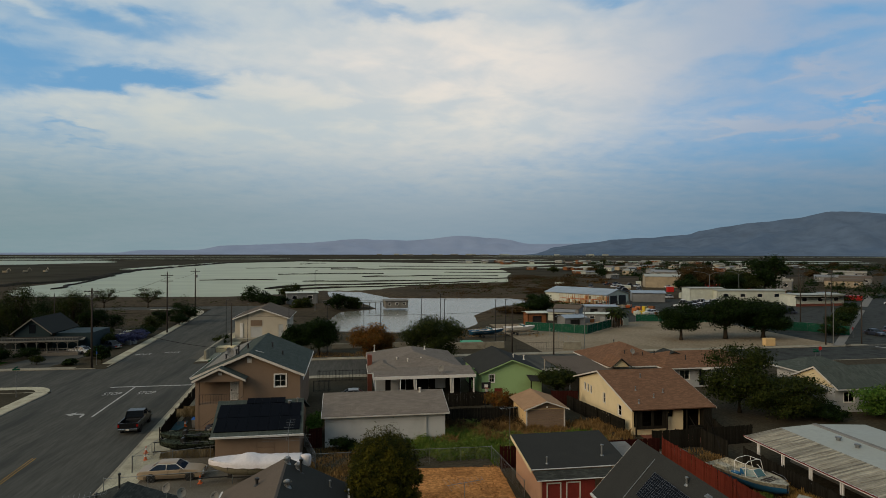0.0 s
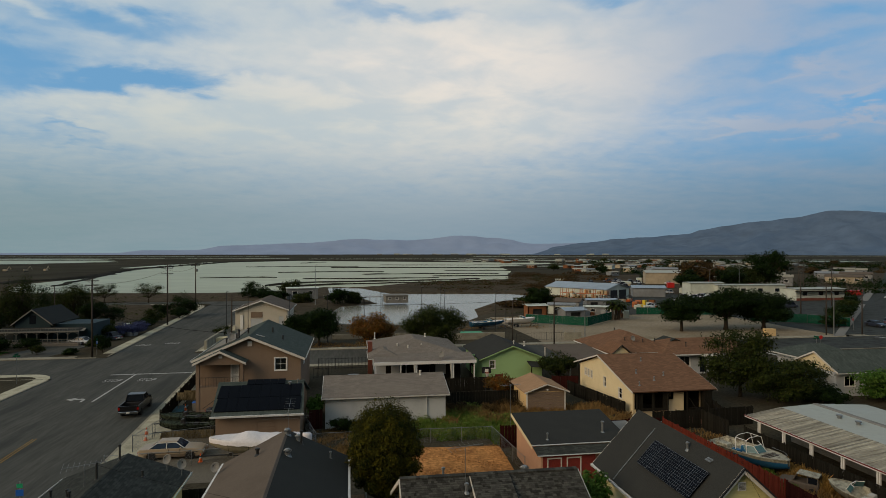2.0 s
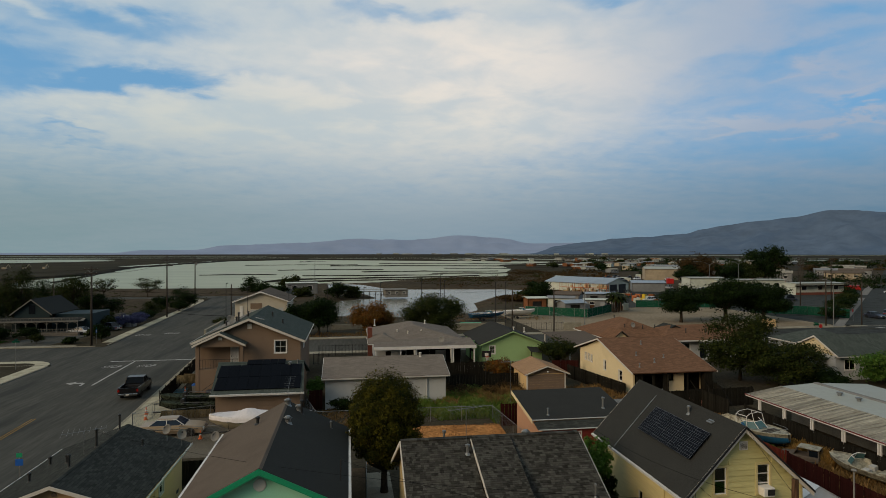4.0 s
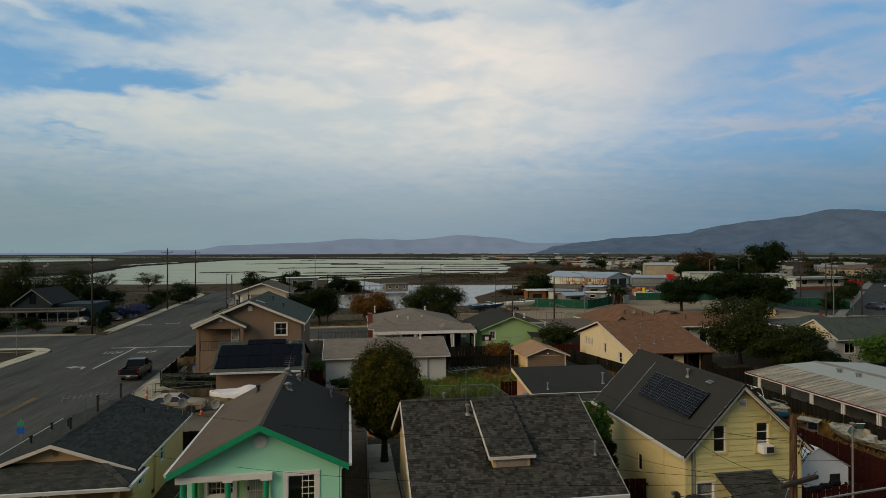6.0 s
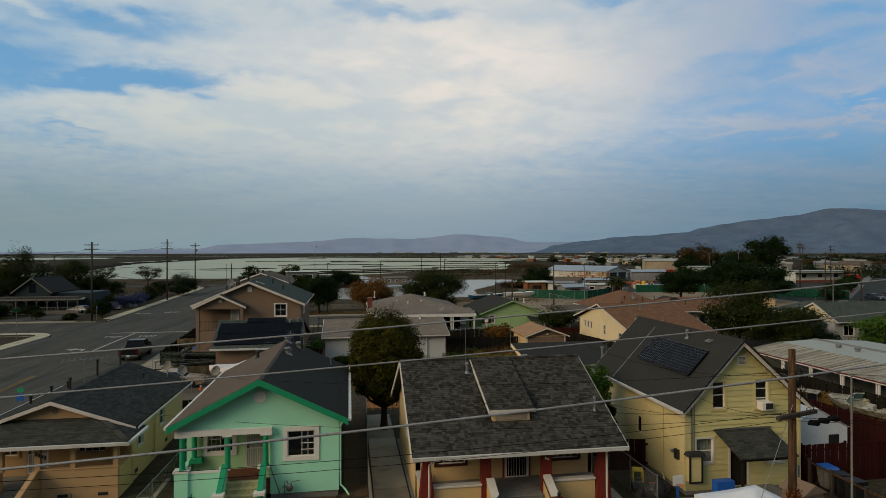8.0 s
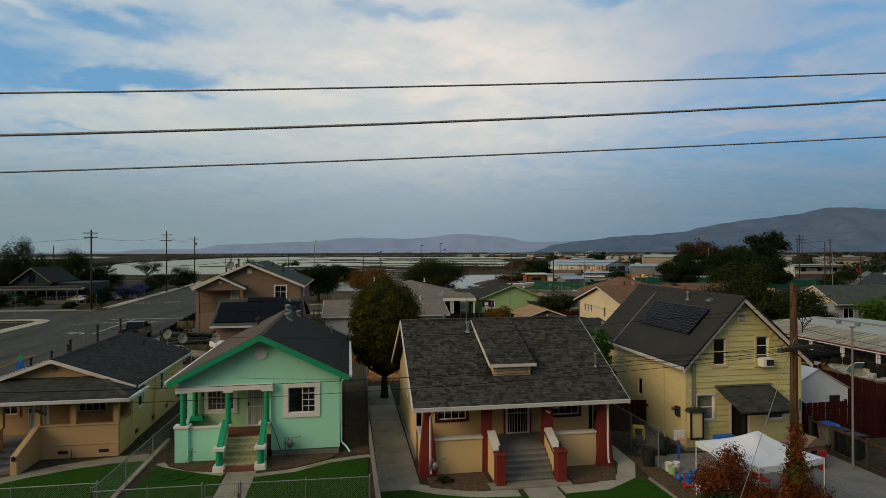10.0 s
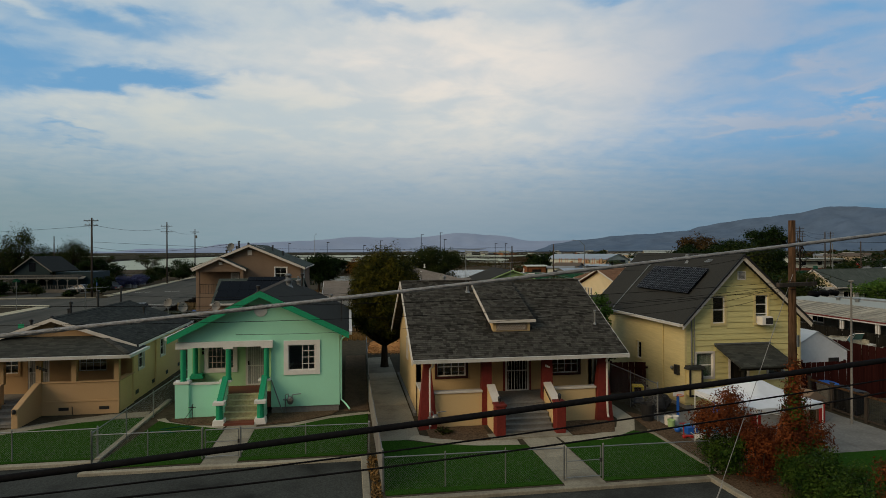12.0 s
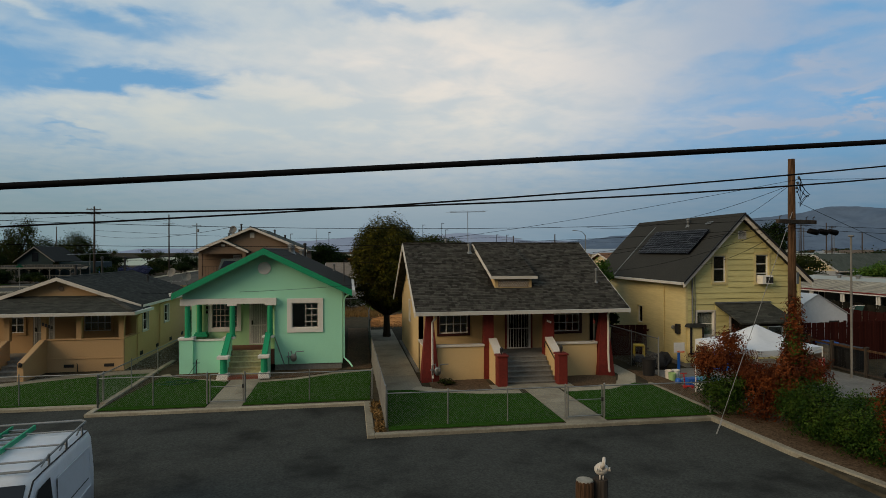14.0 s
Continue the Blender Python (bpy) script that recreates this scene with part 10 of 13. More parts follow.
def boat(name, label, x, y, turn, length, beam, depth, hull_mat, deck_mat, base=0.55, tilt=0, trailer=True, cover=None, screen=False, frame_rail=False, band=None):
    own = thing(name, label, "boat")
    secs = hull(length, beam, depth, 0)
    s = Shape()
    m = len(secs[0])
    s.v = [p for sec in secs for p in sec]
    for i in range(len(secs) - 1):
        for j in range(m - 1):
            s.f.append((i * m + j, i * m + j + 1, (i + 1) * m + j + 1, (i + 1) * m + j))
    s.f.append(tuple(range(m)))
    part("hull", s, M[hull_mat], own, smooth=True)
    if band:
        low = [[(x * 1.014, y * 1.003, z * 0.80 - 0.01) for x, y, z in sec] for sec in secs]
        s = Shape()
        s.v = [p for sec in low for p in sec]
        s.f = [(i * m + j, i * m + j + 1, (i + 1) * m + j + 1, (i + 1) * m + j) for i in range(len(low) - 1) for j in range(m - 1)] + [tuple(range(m))]
        part("hull_band", s, M[band], own, "faded blue lower hull", smooth=True)
    rim = Shape().tube([(sec[0][0], sec[0][1], sec[0][2]) for sec in secs], 0.04, 5).tube([(sec[-1][0], sec[-1][1], sec[-1][2]) for sec in secs], 0.04, 5)
    part("gunwale", rim, M[deck_mat], own)
    d = Shape()
    low = 0.28
    deck = []
    for i, sec in enumerate(secs):
        t = i / (len(secs) - 1)
        z = sec[0][2] - (0.02 if t > 0.55 else depth * 0.5)
        w = abs(sec[0][0]) * (0.97 if t > 0.55 else 0.85)
        deck.append([(-w, sec[0][1], z), (w, sec[0][1], z)])
    d.v = [p for q in deck for p in q]
    d.f = [(2 * i, 2 * i + 1, 2 * i + 3, 2 * i + 2) for i in range(len(deck) - 1)]
    part("deck", d, M[deck_mat], own)
    for sx in (-1, 1):
        part("seat", Shape().box(sx * beam * 0.22 - 0.22, sx * beam * 0.22 + 0.22, -length * 0.18, -length * 0.08, depth * 0.5, depth * 0.95), M["black" if hull_mat == "camo" else "boat_blue" if band else "curtain"], own, bevel=0.03)
    part("motor_cover", Shape().box(-0.35, 0.35, -length * 0.46, -length * 0.30, depth * 0.45, depth * 0.9), M[deck_mat], own, bevel=0.05)
    if screen:
        q = depth + 0.12
        part("windscreen", Shape().add([(-beam * 0.40, length * 0.06, q), (-beam * 0.2, length * 0.17, q), (beam * 0.2, length * 0.17, q), (beam * 0.40, length * 0.06, q), (-beam * 0.36, length * 0.0, q + 0.45), (-beam * 0.18, length * 0.1, q + 0.45), (beam * 0.18, length * 0.1, q + 0.45), (beam * 0.36, length * 0.0, q + 0.45)],
                                       [(0, 1, 5, 4), (1, 2, 6, 5), (2, 3, 7, 6)]), M["teal_glass"], own)
        part("screen_frame", Shape().tube([(-beam * 0.36, length * 0.0, q + 0.45), (-beam * 0.18, length * 0.1, q + 0.45), (beam * 0.18, length * 0.1, q + 0.45), (beam * 0.36, length * 0.0, q + 0.45)], 0.025, 5).tube([(-beam * 0.18, length * 0.1, q + 0.45), (-beam * 0.2, length * 0.17, q)], 0.02, 5).tube([(beam * 0.18, length * 0.1, q + 0.45), (beam * 0.2, length * 0.17, q)], 0.02, 5), M["white_paint"], own)
    if frame_rail:
        q = depth + 0.1
        fr = Shape()
        for yy in (length * 0.07, -length * 0.08):
            fr.tube([(-beam * 0.42, yy, q), (-beam * 0.36, yy - 0.1, q + 0.9), (-beam * 0.2, yy - 0.1, q + 1.05), (beam * 0.2, yy - 0.1, q + 1.05), (beam * 0.36, yy - 0.1, q + 0.9), (beam * 0.42, yy, q)], 0.025, 5)
        fr.tube([(-beam * 0.36, length * 0.07 - 0.1, q + 0.9), (-beam * 0.36, -length * 0.08 - 0.1, q + 0.9)], 0.025, 5).tube([(beam * 0.36, length * 0.07 - 0.1, q + 0.9), (beam * 0.36, -length * 0.08 - 0.1, q + 0.9)], 0.025, 5)
        part("hatch", Shape().box(-beam * 0.30, beam * 0.30, length * 0.22, length * 0.25, depth + 0.08, depth + 0.13).box(-beam * 0.28, beam * 0.28, length * 0.26, length * 0.29, depth + 0.09, depth + 0.14).box(-beam * 0.25, beam * 0.25, length * 0.30, length * 0.33, depth + 0.1, depth + 0.15), M["pole_dark"], own, "dark slatted deck hatch")
        part("rail_frame", fr, M["white_paint"], own)
        part("bow_rail", Shape().tube([(-beam * 0.36, length * 0.2, q + 0.35), (-beam * 0.2, length * 0.4, q + 0.45), (0, length * 0.49, q + 0.5), (beam * 0.2, length * 0.4, q + 0.45), (beam * 0.36, length * 0.2, q + 0.35)], 0.015, 5), M["steel"], own)
    if cover:
        k = Shape()
        rows = []
        fine = hull(length, beam, depth, 0, n=48)
        for i, sec in enumerate(fine):
            t = i / (len(fine) - 1)
            along, rim_z = sec[0][1], sec[0][2]
            w = abs(sec[0][0]) * 1.04 + 0.05
            ridge = rim_z + 0.10 + 0.46 * math.exp(-((t - 0.58) / 0.13) ** 2) + 0.26 * math.exp(-((t - 0.28) / 0.22) ** 2) - 0.10 * t
            tuck = 0.5 + 0.5 * math.sin(t * 44)
            row = []
            for q in (-1.0, -0.99, -0.96, -0.72, -0.42, 0.0, 0.42, 0.72, 0.96, 0.99, 1.0):
                e = abs(q)
                if e >= 0.99:
                    z = rim_z - (0.34 if e == 1.0 else 0.14) + 0.05 * tuck
                elif e > 0.9:
                    z = rim_z + 0.03
                else:
                    z = rim_z + 0.03 + (ridge - rim_z) * (1 - e ** 1.4) + 0.035 * noise.noise((t * 26, q * 5, 2)) + 0.03 * math.sin(t * 60 + q * 4) * e
                row.append((q * w * (1.03 if e == 1.0 else 1.0), along, z))
            rows.append(row)
        m = len(rows[0])
        k.v = [p for r in rows for p in r]
        k.f = [(i * m + j, i * m + j + 1, (i + 1) * m + j + 1, (i + 1) * m + j) for i in range(len(rows) - 1) for j in range(m - 1)] + [tuple(range(m)), tuple(len(k.v) - m + j for j in range(m))]
        part("cover", k, M[cover], own, "pale tarpaulin boat cover", smooth=True)
        part("strap", Shape().tube([(-beam * 0.53, 0.4, depth - 0.2), (-beam * 0.4, 0.45, 0.1)], 0.015, 4).tube([(-beam * 0.53, -1.2, depth - 0.2), (-beam * 0.4, -1.2, 0.1)], 0.015, 4).tube([(-beam * 0.5, 2.0, depth - 0.1), (-beam * 0.3, 2.0, 0.2)], 0.015, 4), M["black"], own)
        hood = []
        for i in range(7):
            t = i / 6
            g = math.sin(math.pi * min(0.92, 0.25 + 0.67 * (1 - t)))
            hood.append([(math.cos(j * math.pi / 4) * 0.30 * (0.75 + 0.35 * g), -length / 2 - 0.40 + math.sin(j * math.pi / 4) * 0.42 * (0.75 + 0.35 * g) + 0.05 * noise.noise((i, j, 4)), depth * 0.35 + 0.95 * t) for j in range(8)])
        part("outboard_cover", loft(hood), M[cover], own, "tarpaulin hood over the outboard motor", smooth=True)
    if trailer:
        tr = part("trailer", Shape().bar((-0.5, -length * 0.45, -0.12), (-0.3, length * 0.3, -0.12), 0.08).bar((0.5, -length * 0.45, -0.12), (0.3, length * 0.3, -0.12), 0.08).bar((0, length * 0.25, -0.12), (0, length * 0.62, -0.15), 0.09).bar((-0.9, -length * 0.15, -0.2), (0.9, -length * 0.15, -0.2), 0.08), M["dark_metal"], own)
        for sx in (-1, 1):
            wl = part("trailer_wheel", Shape().lathe([(0.12, -0.09), (0.3, -0.09), (0.31, 0), (0.3, 0.09), (0.12, 0.09)], (0, 0, 0), 14), M["black"], tr)
            wl.matrix_basis = pose(sx * beam * 0.45, -length * 0.15, 0.31 - base, 0, 90, 0)
        part("jack", Shape().tube([(0, length * 0.6, -0.1), (0, length * 0.6, -base)], 0.03, 5), M["dark_metal"], tr)
    own.matrix_basis = pose(x, y, base, 0, tilt, turn)
    return own


boat("boat", "boat under a white tarpaulin on a trailer", -7.75, 50.55, 90, 7.3, 2.3, 1.1, "hull_cream", "hull_cream", 0.62, cover="tarp")
for label, x, y, length, beam, deep, base in (("camouflage-painted flat boat with a raised dark motor", -15.05, 59.3, 5.3, 1.7, 0.48, 1.02), ("camouflage-painted skiff with reeds hung over its side", -14.9, 58.0, 5.0, 1.7, 0.62, 0.55)):
    own = boat("boat", label, x, y, 90, length, beam, deep, "camo", "camo", base)
    part("outboard", Shape().box(-0.14, 0.14, -length / 2 - 0.34, -length / 2 + 0.02, deep + 0.12, deep + 0.55).box(-0.06, 0.06, -length / 2 - 0.22, -length / 2 - 0.08, -0.15, deep + 0.12).bar((0, -length / 2, deep + 0.3), (0.05, -length / 2 + 0.55, deep + 0.36), 0.04), M["black"], own, "black outboard motor", bevel=0.04)
    part("console", Shape().prism([(0.25, deep * 0.5), (0.75, deep * 0.5), (0.62, deep + 0.42), (0.34, deep + 0.46)], "x", -0.28, 0.28), M["dark_metal"], own, "dark steering console", bevel=0.02)
    part("grab_rail", Shape().tube([(-beam * 0.46, -length * 0.4, deep), (-beam * 0.46, -length * 0.38, deep + 0.2), (-beam * 0.46, length * 0.05, deep + 0.24), (-beam * 0.45, length * 0.1, deep + 0.05)], 0.02, 5).tube([(beam * 0.46, -length * 0.4, deep), (beam * 0.46, -length * 0.38, deep + 0.2), (beam * 0.46, length * 0.05, deep + 0.24), (beam * 0.45, length * 0.1, deep + 0.05)], 0.02, 5), M["steel"], own)
boat("boat", "derelict blue and white motorboat lying among weeds", 31.45, 42.75, 194, 6.6, 2.35, 0.95, "boat_white", "boat_white", 0.35, 3, band="boat_blue", screen=True, trailer=False, frame_rail=True)
boat("boat", "derelict white open boat lying among weeds", 33.55, 34.6, 16, 4.0, 1.7, 0.7, "boat_white", "boat_white", 0.35, -8, screen=True, trailer=False)
boat("boat", "blue and white speedboat on a trailer", 30.0, 128.0, -80, 8.0, 2.4, 0.9, "boat_blue", "white_paint", 0.7, screen=True)
boat("boat", "white cabin boat on a trailer", 38.5, 131.0, -84, 7.2, 2.4, 1.1, "white_paint", "white_paint", 0.7, screen=True)
def wrecked_jeep(x, y, turn):
    own = thing("wrecked_jeep", "rusty boxy off-road wreck overgrown by weeds", "wreck")
    part("body", Shape().prism([(-1.3, 0.35), (1.7, 0.35), (1.75, 0.85), (0.75, 0.98), (-1.3, 0.98)], "x", -0.75, 0.75), M["roll_brown"], own, bevel=0.06)
    part("roof", Shape().prism([(-1.3, 1.55), (0.35, 1.62), (0.3, 1.68), (-1.3, 1.64)], "x", -0.68, 0.68), M["boat_white"], own, "pale sun-bleached roof", bevel=0.03)
    for sx in (-1, 1):
        for ya, yb in ((-1.25, -1.25), (-0.5, -0.5), (0.62, 0.32)):
            part("pillar", Shape().bar((sx * 0.68, ya, 0.95), (sx * 0.66, yb, 1.6), 0.07), M["roll_brown"], own)
        part("side_window", Shape().box(sx * 0.64 - 0.01, sx * 0.64 + 0.01, -1.2, -0.55, 1.02, 1.5), M["dark_glass"], own)
        part("fender", Shape().prism([(0.65, 0.6), (0.9, 0.85), (1.5, 0.85), (1.75, 0.55)], "x", sx * 0.8 - 0.14, sx * 0.8 + 0.14), M["roll_brown"], own, bevel=0.03)
        for yy in (-0.85, 1.15):
            part("wheel", Shape().lathe([(0.1, -0.1), (0.32, -0.1), (0.34, 0), (0.32, 0.1), (0.1, 0.1)], (0, 0, 0), 12), M["black"], own).matrix_basis = pose(sx * 0.74, yy, 0.33, 0, 90, 0)
    part("windscreen", Shape().add([(-0.62, 0.66, 0.98), (0.62, 0.66, 0.98), (0.6, 0.34, 1.56), (-0.6, 0.34, 1.56)], [(0, 1, 2, 3)]), M["dark_glass"], own)
    own.matrix_basis = pose(x, y, -0.1, 0, 0, turn) @ Matrix.Scale(0.84, 4)
    return own


wrecked_jeep(31.95, 37.9, 38)
for x, y, z, t in ((29.3, 49.6, 0.5, 12), (28.6, 50.2, 0.35, -18), (30.0, 50.6, 0.6, 30)):
    s = solid("plank", Shape().box(-1.1, 1.1, -0.3, 0.3, -0.05, 0.05), M["grey_wood"], "grey weathered wooden pallet board leaning in the yard", "plank")
    s.matrix_basis = pose(x, y, z, 6, 14, t)
def reed_curtain(label, x0, x1, y, z0, z1, count, seed):
    """Dry reeds hung side by side from a pole."""
    rng = random.Random(seed)
    own = thing("reed_blind", label, "thatch")
    part("pole", Shape().tube([(x0, y + 0.05, z1), (x1, y + 0.05, z1 + 0.03)], 0.03, 5), M["grey_wood"], own)
    reeds = Shape()
    for k in range(count):
        x, w = rng.uniform(x0, x1), rng.uniform(0.012, 0.03)
        lean, out, low = rng.uniform(-0.14, 0.14), rng.uniform(-0.25, 0.06), z0 + rng.uniform(0, 0.3) * (z1 - z0)
        reeds.add([(x - w, y, z1 + rng.uniform(0, 0.1)), (x + w, y, z1), (x + lean + w * 0.4, y + out, low), (x + lean - w * 0.6, y + out - 0.01, low)], [(0, 1, 2, 3)])
    part("reeds", reeds, M["thatch_reed"], own, kind="stuff")
    return own


M["thatch_reed"] = leafy("dry_reed_stalks", (0.12, 0.090, 0.045), (0.34, 0.26, 0.14))
reed_curtain("fringe of dry reeds hung along the skiff", -17.0, -12.5, 57.02, 0.06, 0.72, 900, 21)
reed_curtain("reed-thatched blind hung from a pole in the yard", -18.6, -15.9, 67.9, 0.9, 1.75, 500, 22)
reed_curtain("reed-thatched blind leaning on the plank fence", -18.4, -16.2, 69.9, 0.5, 1.5, 400, 23)
for x in (-18.5, -16.0):
    solid("post", Shape().tube([(x, 67.95, 0), (x, 67.95, 1.85)], 0.04, 6), M["grey_wood"], "thin grey pole carrying a reed blind", "post", "reed poles")
    solid("post", Shape().tube([(x + 0.1, 69.95, 0), (x + 0.1, 69.95, 1.6)], 0.04, 6), M["grey_wood"], "thin grey pole carrying a reed blind", "post", "reed poles")


# ---- poles, wires, lamps, signs ----
def utility_pole(x, y, top, label, arms=((0.4, 2.2),), r=0.15, material="pole_dark", turn=0, box=False, base=0.0):
    own = thing("utility_pole", label, "utility pole", "utility poles")
    part("pole", Shape().tube([(0, 0, -0.2), (0, 0, top * 0.5), (0, 0, top)], [r, r * 0.9, r * 0.72], 9), M[material], own, smooth=True)
    for down, ln in arms:
        arm = part("crossarm", Shape().box(-ln / 2, ln / 2, -r - 0.1, -r + 0.02, top - down - 0.06, top - down + 0.06), M["pole_dark"], own)
        for i in range(4):
            a = -ln / 2 + 0.15 + (ln - 0.3) * i / 3
            part("insulator", Shape().lathe([(0.03, 0), (0.05, 0.05), (0.03, 0.08), (0.05, 0.12), (0.02, 0.16)], (a, -r - 0.04, top - down + 0.06), 6), M["concrete_grey"], arm)
        part("brace", Shape().bar((-ln * 0.3, -r - 0.02, top - down), (0, -r, top - down - 0.6), 0.04).bar((ln * 0.3, -r - 0.02, top - down), (0, -r, top - down - 0.6), 0.04), M["steel"], arm)
    if box:
        part("transformer", Shape().lathe([(0.2, 0), (0.24, 0.05), (0.24, 0.75), (0.15, 0.82)], (0.42, -0.1, top - 2.6), 10), M["concrete_grey"], own)
    own.matrix_basis = pose(x, y, base, 0, 0, turn)
    return own


near = utility_pole(13.2, 16.15, 8.25, "brown creosoted utility pole with a grey crossarm and cables", (), 0.135, "pole_wood", 18)
part("crossarm", Shape().box(-1.0, 0.85, -0.26, -0.14, 6.24, 6.36), M["pole_dark"], near, "weathered dark timber crossarm", bevel=0.01)
for a in (-0.9, -0.45, 0.4, 0.75):
    part("hook", Shape().tube([(a, -0.2, 6.36), (a, -0.2, 6.44), (a + 0.04, -0.24, 6.47)], 0.014, 5), M["dark_metal"], near)
rng = random.Random(41)
for k in range(3):
    part("splice_case", Shape().tube([(0.35 + k * 0.5, -0.28 - 0.05 * k, 5.98 + 0.02 * k), (0.45 + k * 0.5, -0.29, 6.02), (0.72 + k * 0.5, -0.33, 5.98), (0.82 + k * 0.5, -0.34, 6.0)], [0.035, 0.085, 0.095, 0.035], 8), M["cable"], near, smooth=True)
for k in range(6):
    z, out, drop = 7.5 + rng.uniform(-0.25, 0.2), rng.uniform(-0.5, 0.75), rng.uniform(0.35, 0.9)
    part("drop_loop", Shape().tube([(0.1 + (out - 0.1) * math.sin(math.pi * q / 10), -0.2 - 0.08 * math.sin(math.pi * q / 10), z - drop * q / 10 - 0.12 * math.sin(2 * math.pi * q / 10)) for q in range(11)], 0.010, 5), M["cable"], near, smooth=True)
for k, z in enumerate((7.62, 7.45, 7.3)):
    part("insulator", Shape().lathe([(0.02, 0), (0.035, 0.03), (0.035, 0.07), (0.02, 0.09)], (0.12 - 0.05 * k, -0.15, z), 8), M["dark_metal"], near)
part("pole_plate", Shape().box(-0.05, 0.05, -0.19, -0.16, 4.4, 4.75), M["steel"], near)
utility_pole(-42.05, 146.1, 14.2, "tall wooden utility pole with two crossarms", ((0.9, 2.6), (2.2, 2.6)), 0.17)
utility_pole(-41.3, 103.4, 12.9, "tall wooden utility pole with crossed arms", ((0.5, 2.2), (1.2, 2.0)), 0.17)
utility_pole(-44.6, 182.0, 13.9, "tall wooden utility pole with a transformer", ((0.8, 2.6),), 0.17, box=True)
utility_pole(-58.0, 128.0, 10.5, "thin wooden utility pole behind the trees", (), 0.12)
for x, y, z in ((29.6, 105.9, 8.2), (37.3, 105.0, 8.5), (-22.4, 118.0, 9.0), (96.5, 107.6, 11.0), (104.5, 107.2, 9.0)):
    utility_pole(x, y, z, "dark wooden pole beside the cross street", (), 0.14)
for x, y, z in ((118.0, 140.0, 13.5), (150.0, 165.0, 13.0), (163.0, 192.0, 13.5), (172.0, 205.0, 14.0), (190.0, 240.0, 13.0), (-95.0, 170.0, 12.0)):
    utility_pole(x, y, z, "wooden utility pole with a crossarm", ((0.5, 2.4), (1.4, 2.2)), 0.16)


def lamp_post(x, y, top, label="slender dark lamp post with a short head", base=0.0, r=0.07):
    own = thing("lamp_post", label, "lamp post", "lamp posts")
    part("post", Shape().tube([(0, 0, -0.1), (0, 0, top)], [r, r * 0.7], 7), M["black"], own)
    part("head", Shape().box(-0.08, 0.45, -0.1, 0.1, top - 0.05, top + 0.07), M["dark_metal"], own, bevel=0.02)
    own.matrix_basis = pose(x, y, base)
    return own


for x, y, z in ((13.4, 111.5, 10.4), (17.2, 112.4, 10.8), (18.3, 114.5, 9.6), (2.6, 113.0, 8.4), (5.8, 114.0, 9.3), (-4.2, 112.5, 9.0), (30.2, 121.0, 8.8), (32.8, 122.5, 8.8), (-11.5, 116.0, 8.8), (-21.0, 128.0, 8.0), (-26.5, 134.0, 8.4)):
    lamp_post(x, y, z)


def street_lamp(x, y, top, reach, turn, both=False, label="grey street lamp with a curved arm", base=0.0):
    own = thing("street_lamp", label, "street lamp", "street lamps")
    part("post", Shape().tube([(0, 0, -0.1), (0, 0, top * 0.9)], [0.11, 0.07], 8), M["steel"], own)
    for d in ((1, -1) if both else (1,)):
        arm = part("arm", Shape().tube([(0, 0, top * 0.88), (d * reach * 0.35, 0, top * 0.97), (d * reach, 0, top)], 0.045, 6), M["steel"], own)
        part("head", Shape().ball((d * (reach + 0.25), 0, top - 0.02), (0.36, 0.14, 0.08), 8, 5), M["concrete_grey"], arm)
    own.matrix_basis = pose(x, y, base, 0, 0, turn)
    return own


street_lamp(43.8, 106.2, 9.3, 2.0, 180)
street_lamp(137.0, 209.0, 11.5, 5.5, -9, True, "tall twin-armed lamp over the depot")
street_lamp(148.0, 207.0, 11.8, 5.5, -9, True, "tall twin-armed lamp over the depot")
street_lamp(98.0, 107.3, 9.5, 2.2, 180)
street_lamp(-11.0, 194.0, 12.9, 0.2, 0, False, "thin mast with a siren head beside the marsh")
solid("flagpole", Shape().tube([(20.7, 21.85, 0), (20.7, 21.85, 6.0)], [0.05, 0.035], 8).ball((20.7, 21.85, 6.02), (0.12, 0.12, 0.05), 8, 5), M["concrete_grey"], "bare grey metal pole standing in the yard", "pole")


def cable(name, label, a, b, sag, r, material, n=24):
    a, b = Vector(a), Vector(b)
    s = Shape().tube([a.lerp(b, i / n) - Vector((0, 0, sag * 4 * (i / n) * (1 - i / n))) for i in range(n + 1)], r, 6)
    return solid(name, s, M[material], label, "cable", "overhead cables", smooth=True)


for x in (-32.0, 32.0):
    utility_pole(x, 4.8, 15.2, "tall wooden street pole carrying the overhead cables", ((0.7, 3.4), (2.0, 2.4)), 0.17, turn=90)


def street_cable(name, label, y, drift, z, slope, sag, r, material, twist=False):
    """A cable along the street between its two end poles: at x = 0 it hangs at height z, at a distance y along the view, drifts from the kerb line and rises as given."""
    def at(x):
        return Vector((x, y + drift * x, z + slope * x + sag * (x * x if abs(x) < 7 else 14 * abs(x) - 49)))
    core = Shape().tube([at(-32 + i) for i in range(65)], r * (0.8 if twist else 1.0), 7)
    if not twist:
        return solid(name, core, M[material], label, "cable", "overhead cables", smooth=True)
    own = thing(name, label, "cable", "overhead cables")
    part("core", core, M[material], own, smooth=True)
    m = 1400
    for k in (0, 2.09, 4.19):
        part("strand", Shape().tube([at(-32 + 64 * i / m) + Vector((0, math.cos(i * 0.9 + k), math.sin(i * 0.9 + k))) * r * 0.55 for i in range(m + 1)], r * 0.42, 4), M[material], own, smooth=True)
    return own


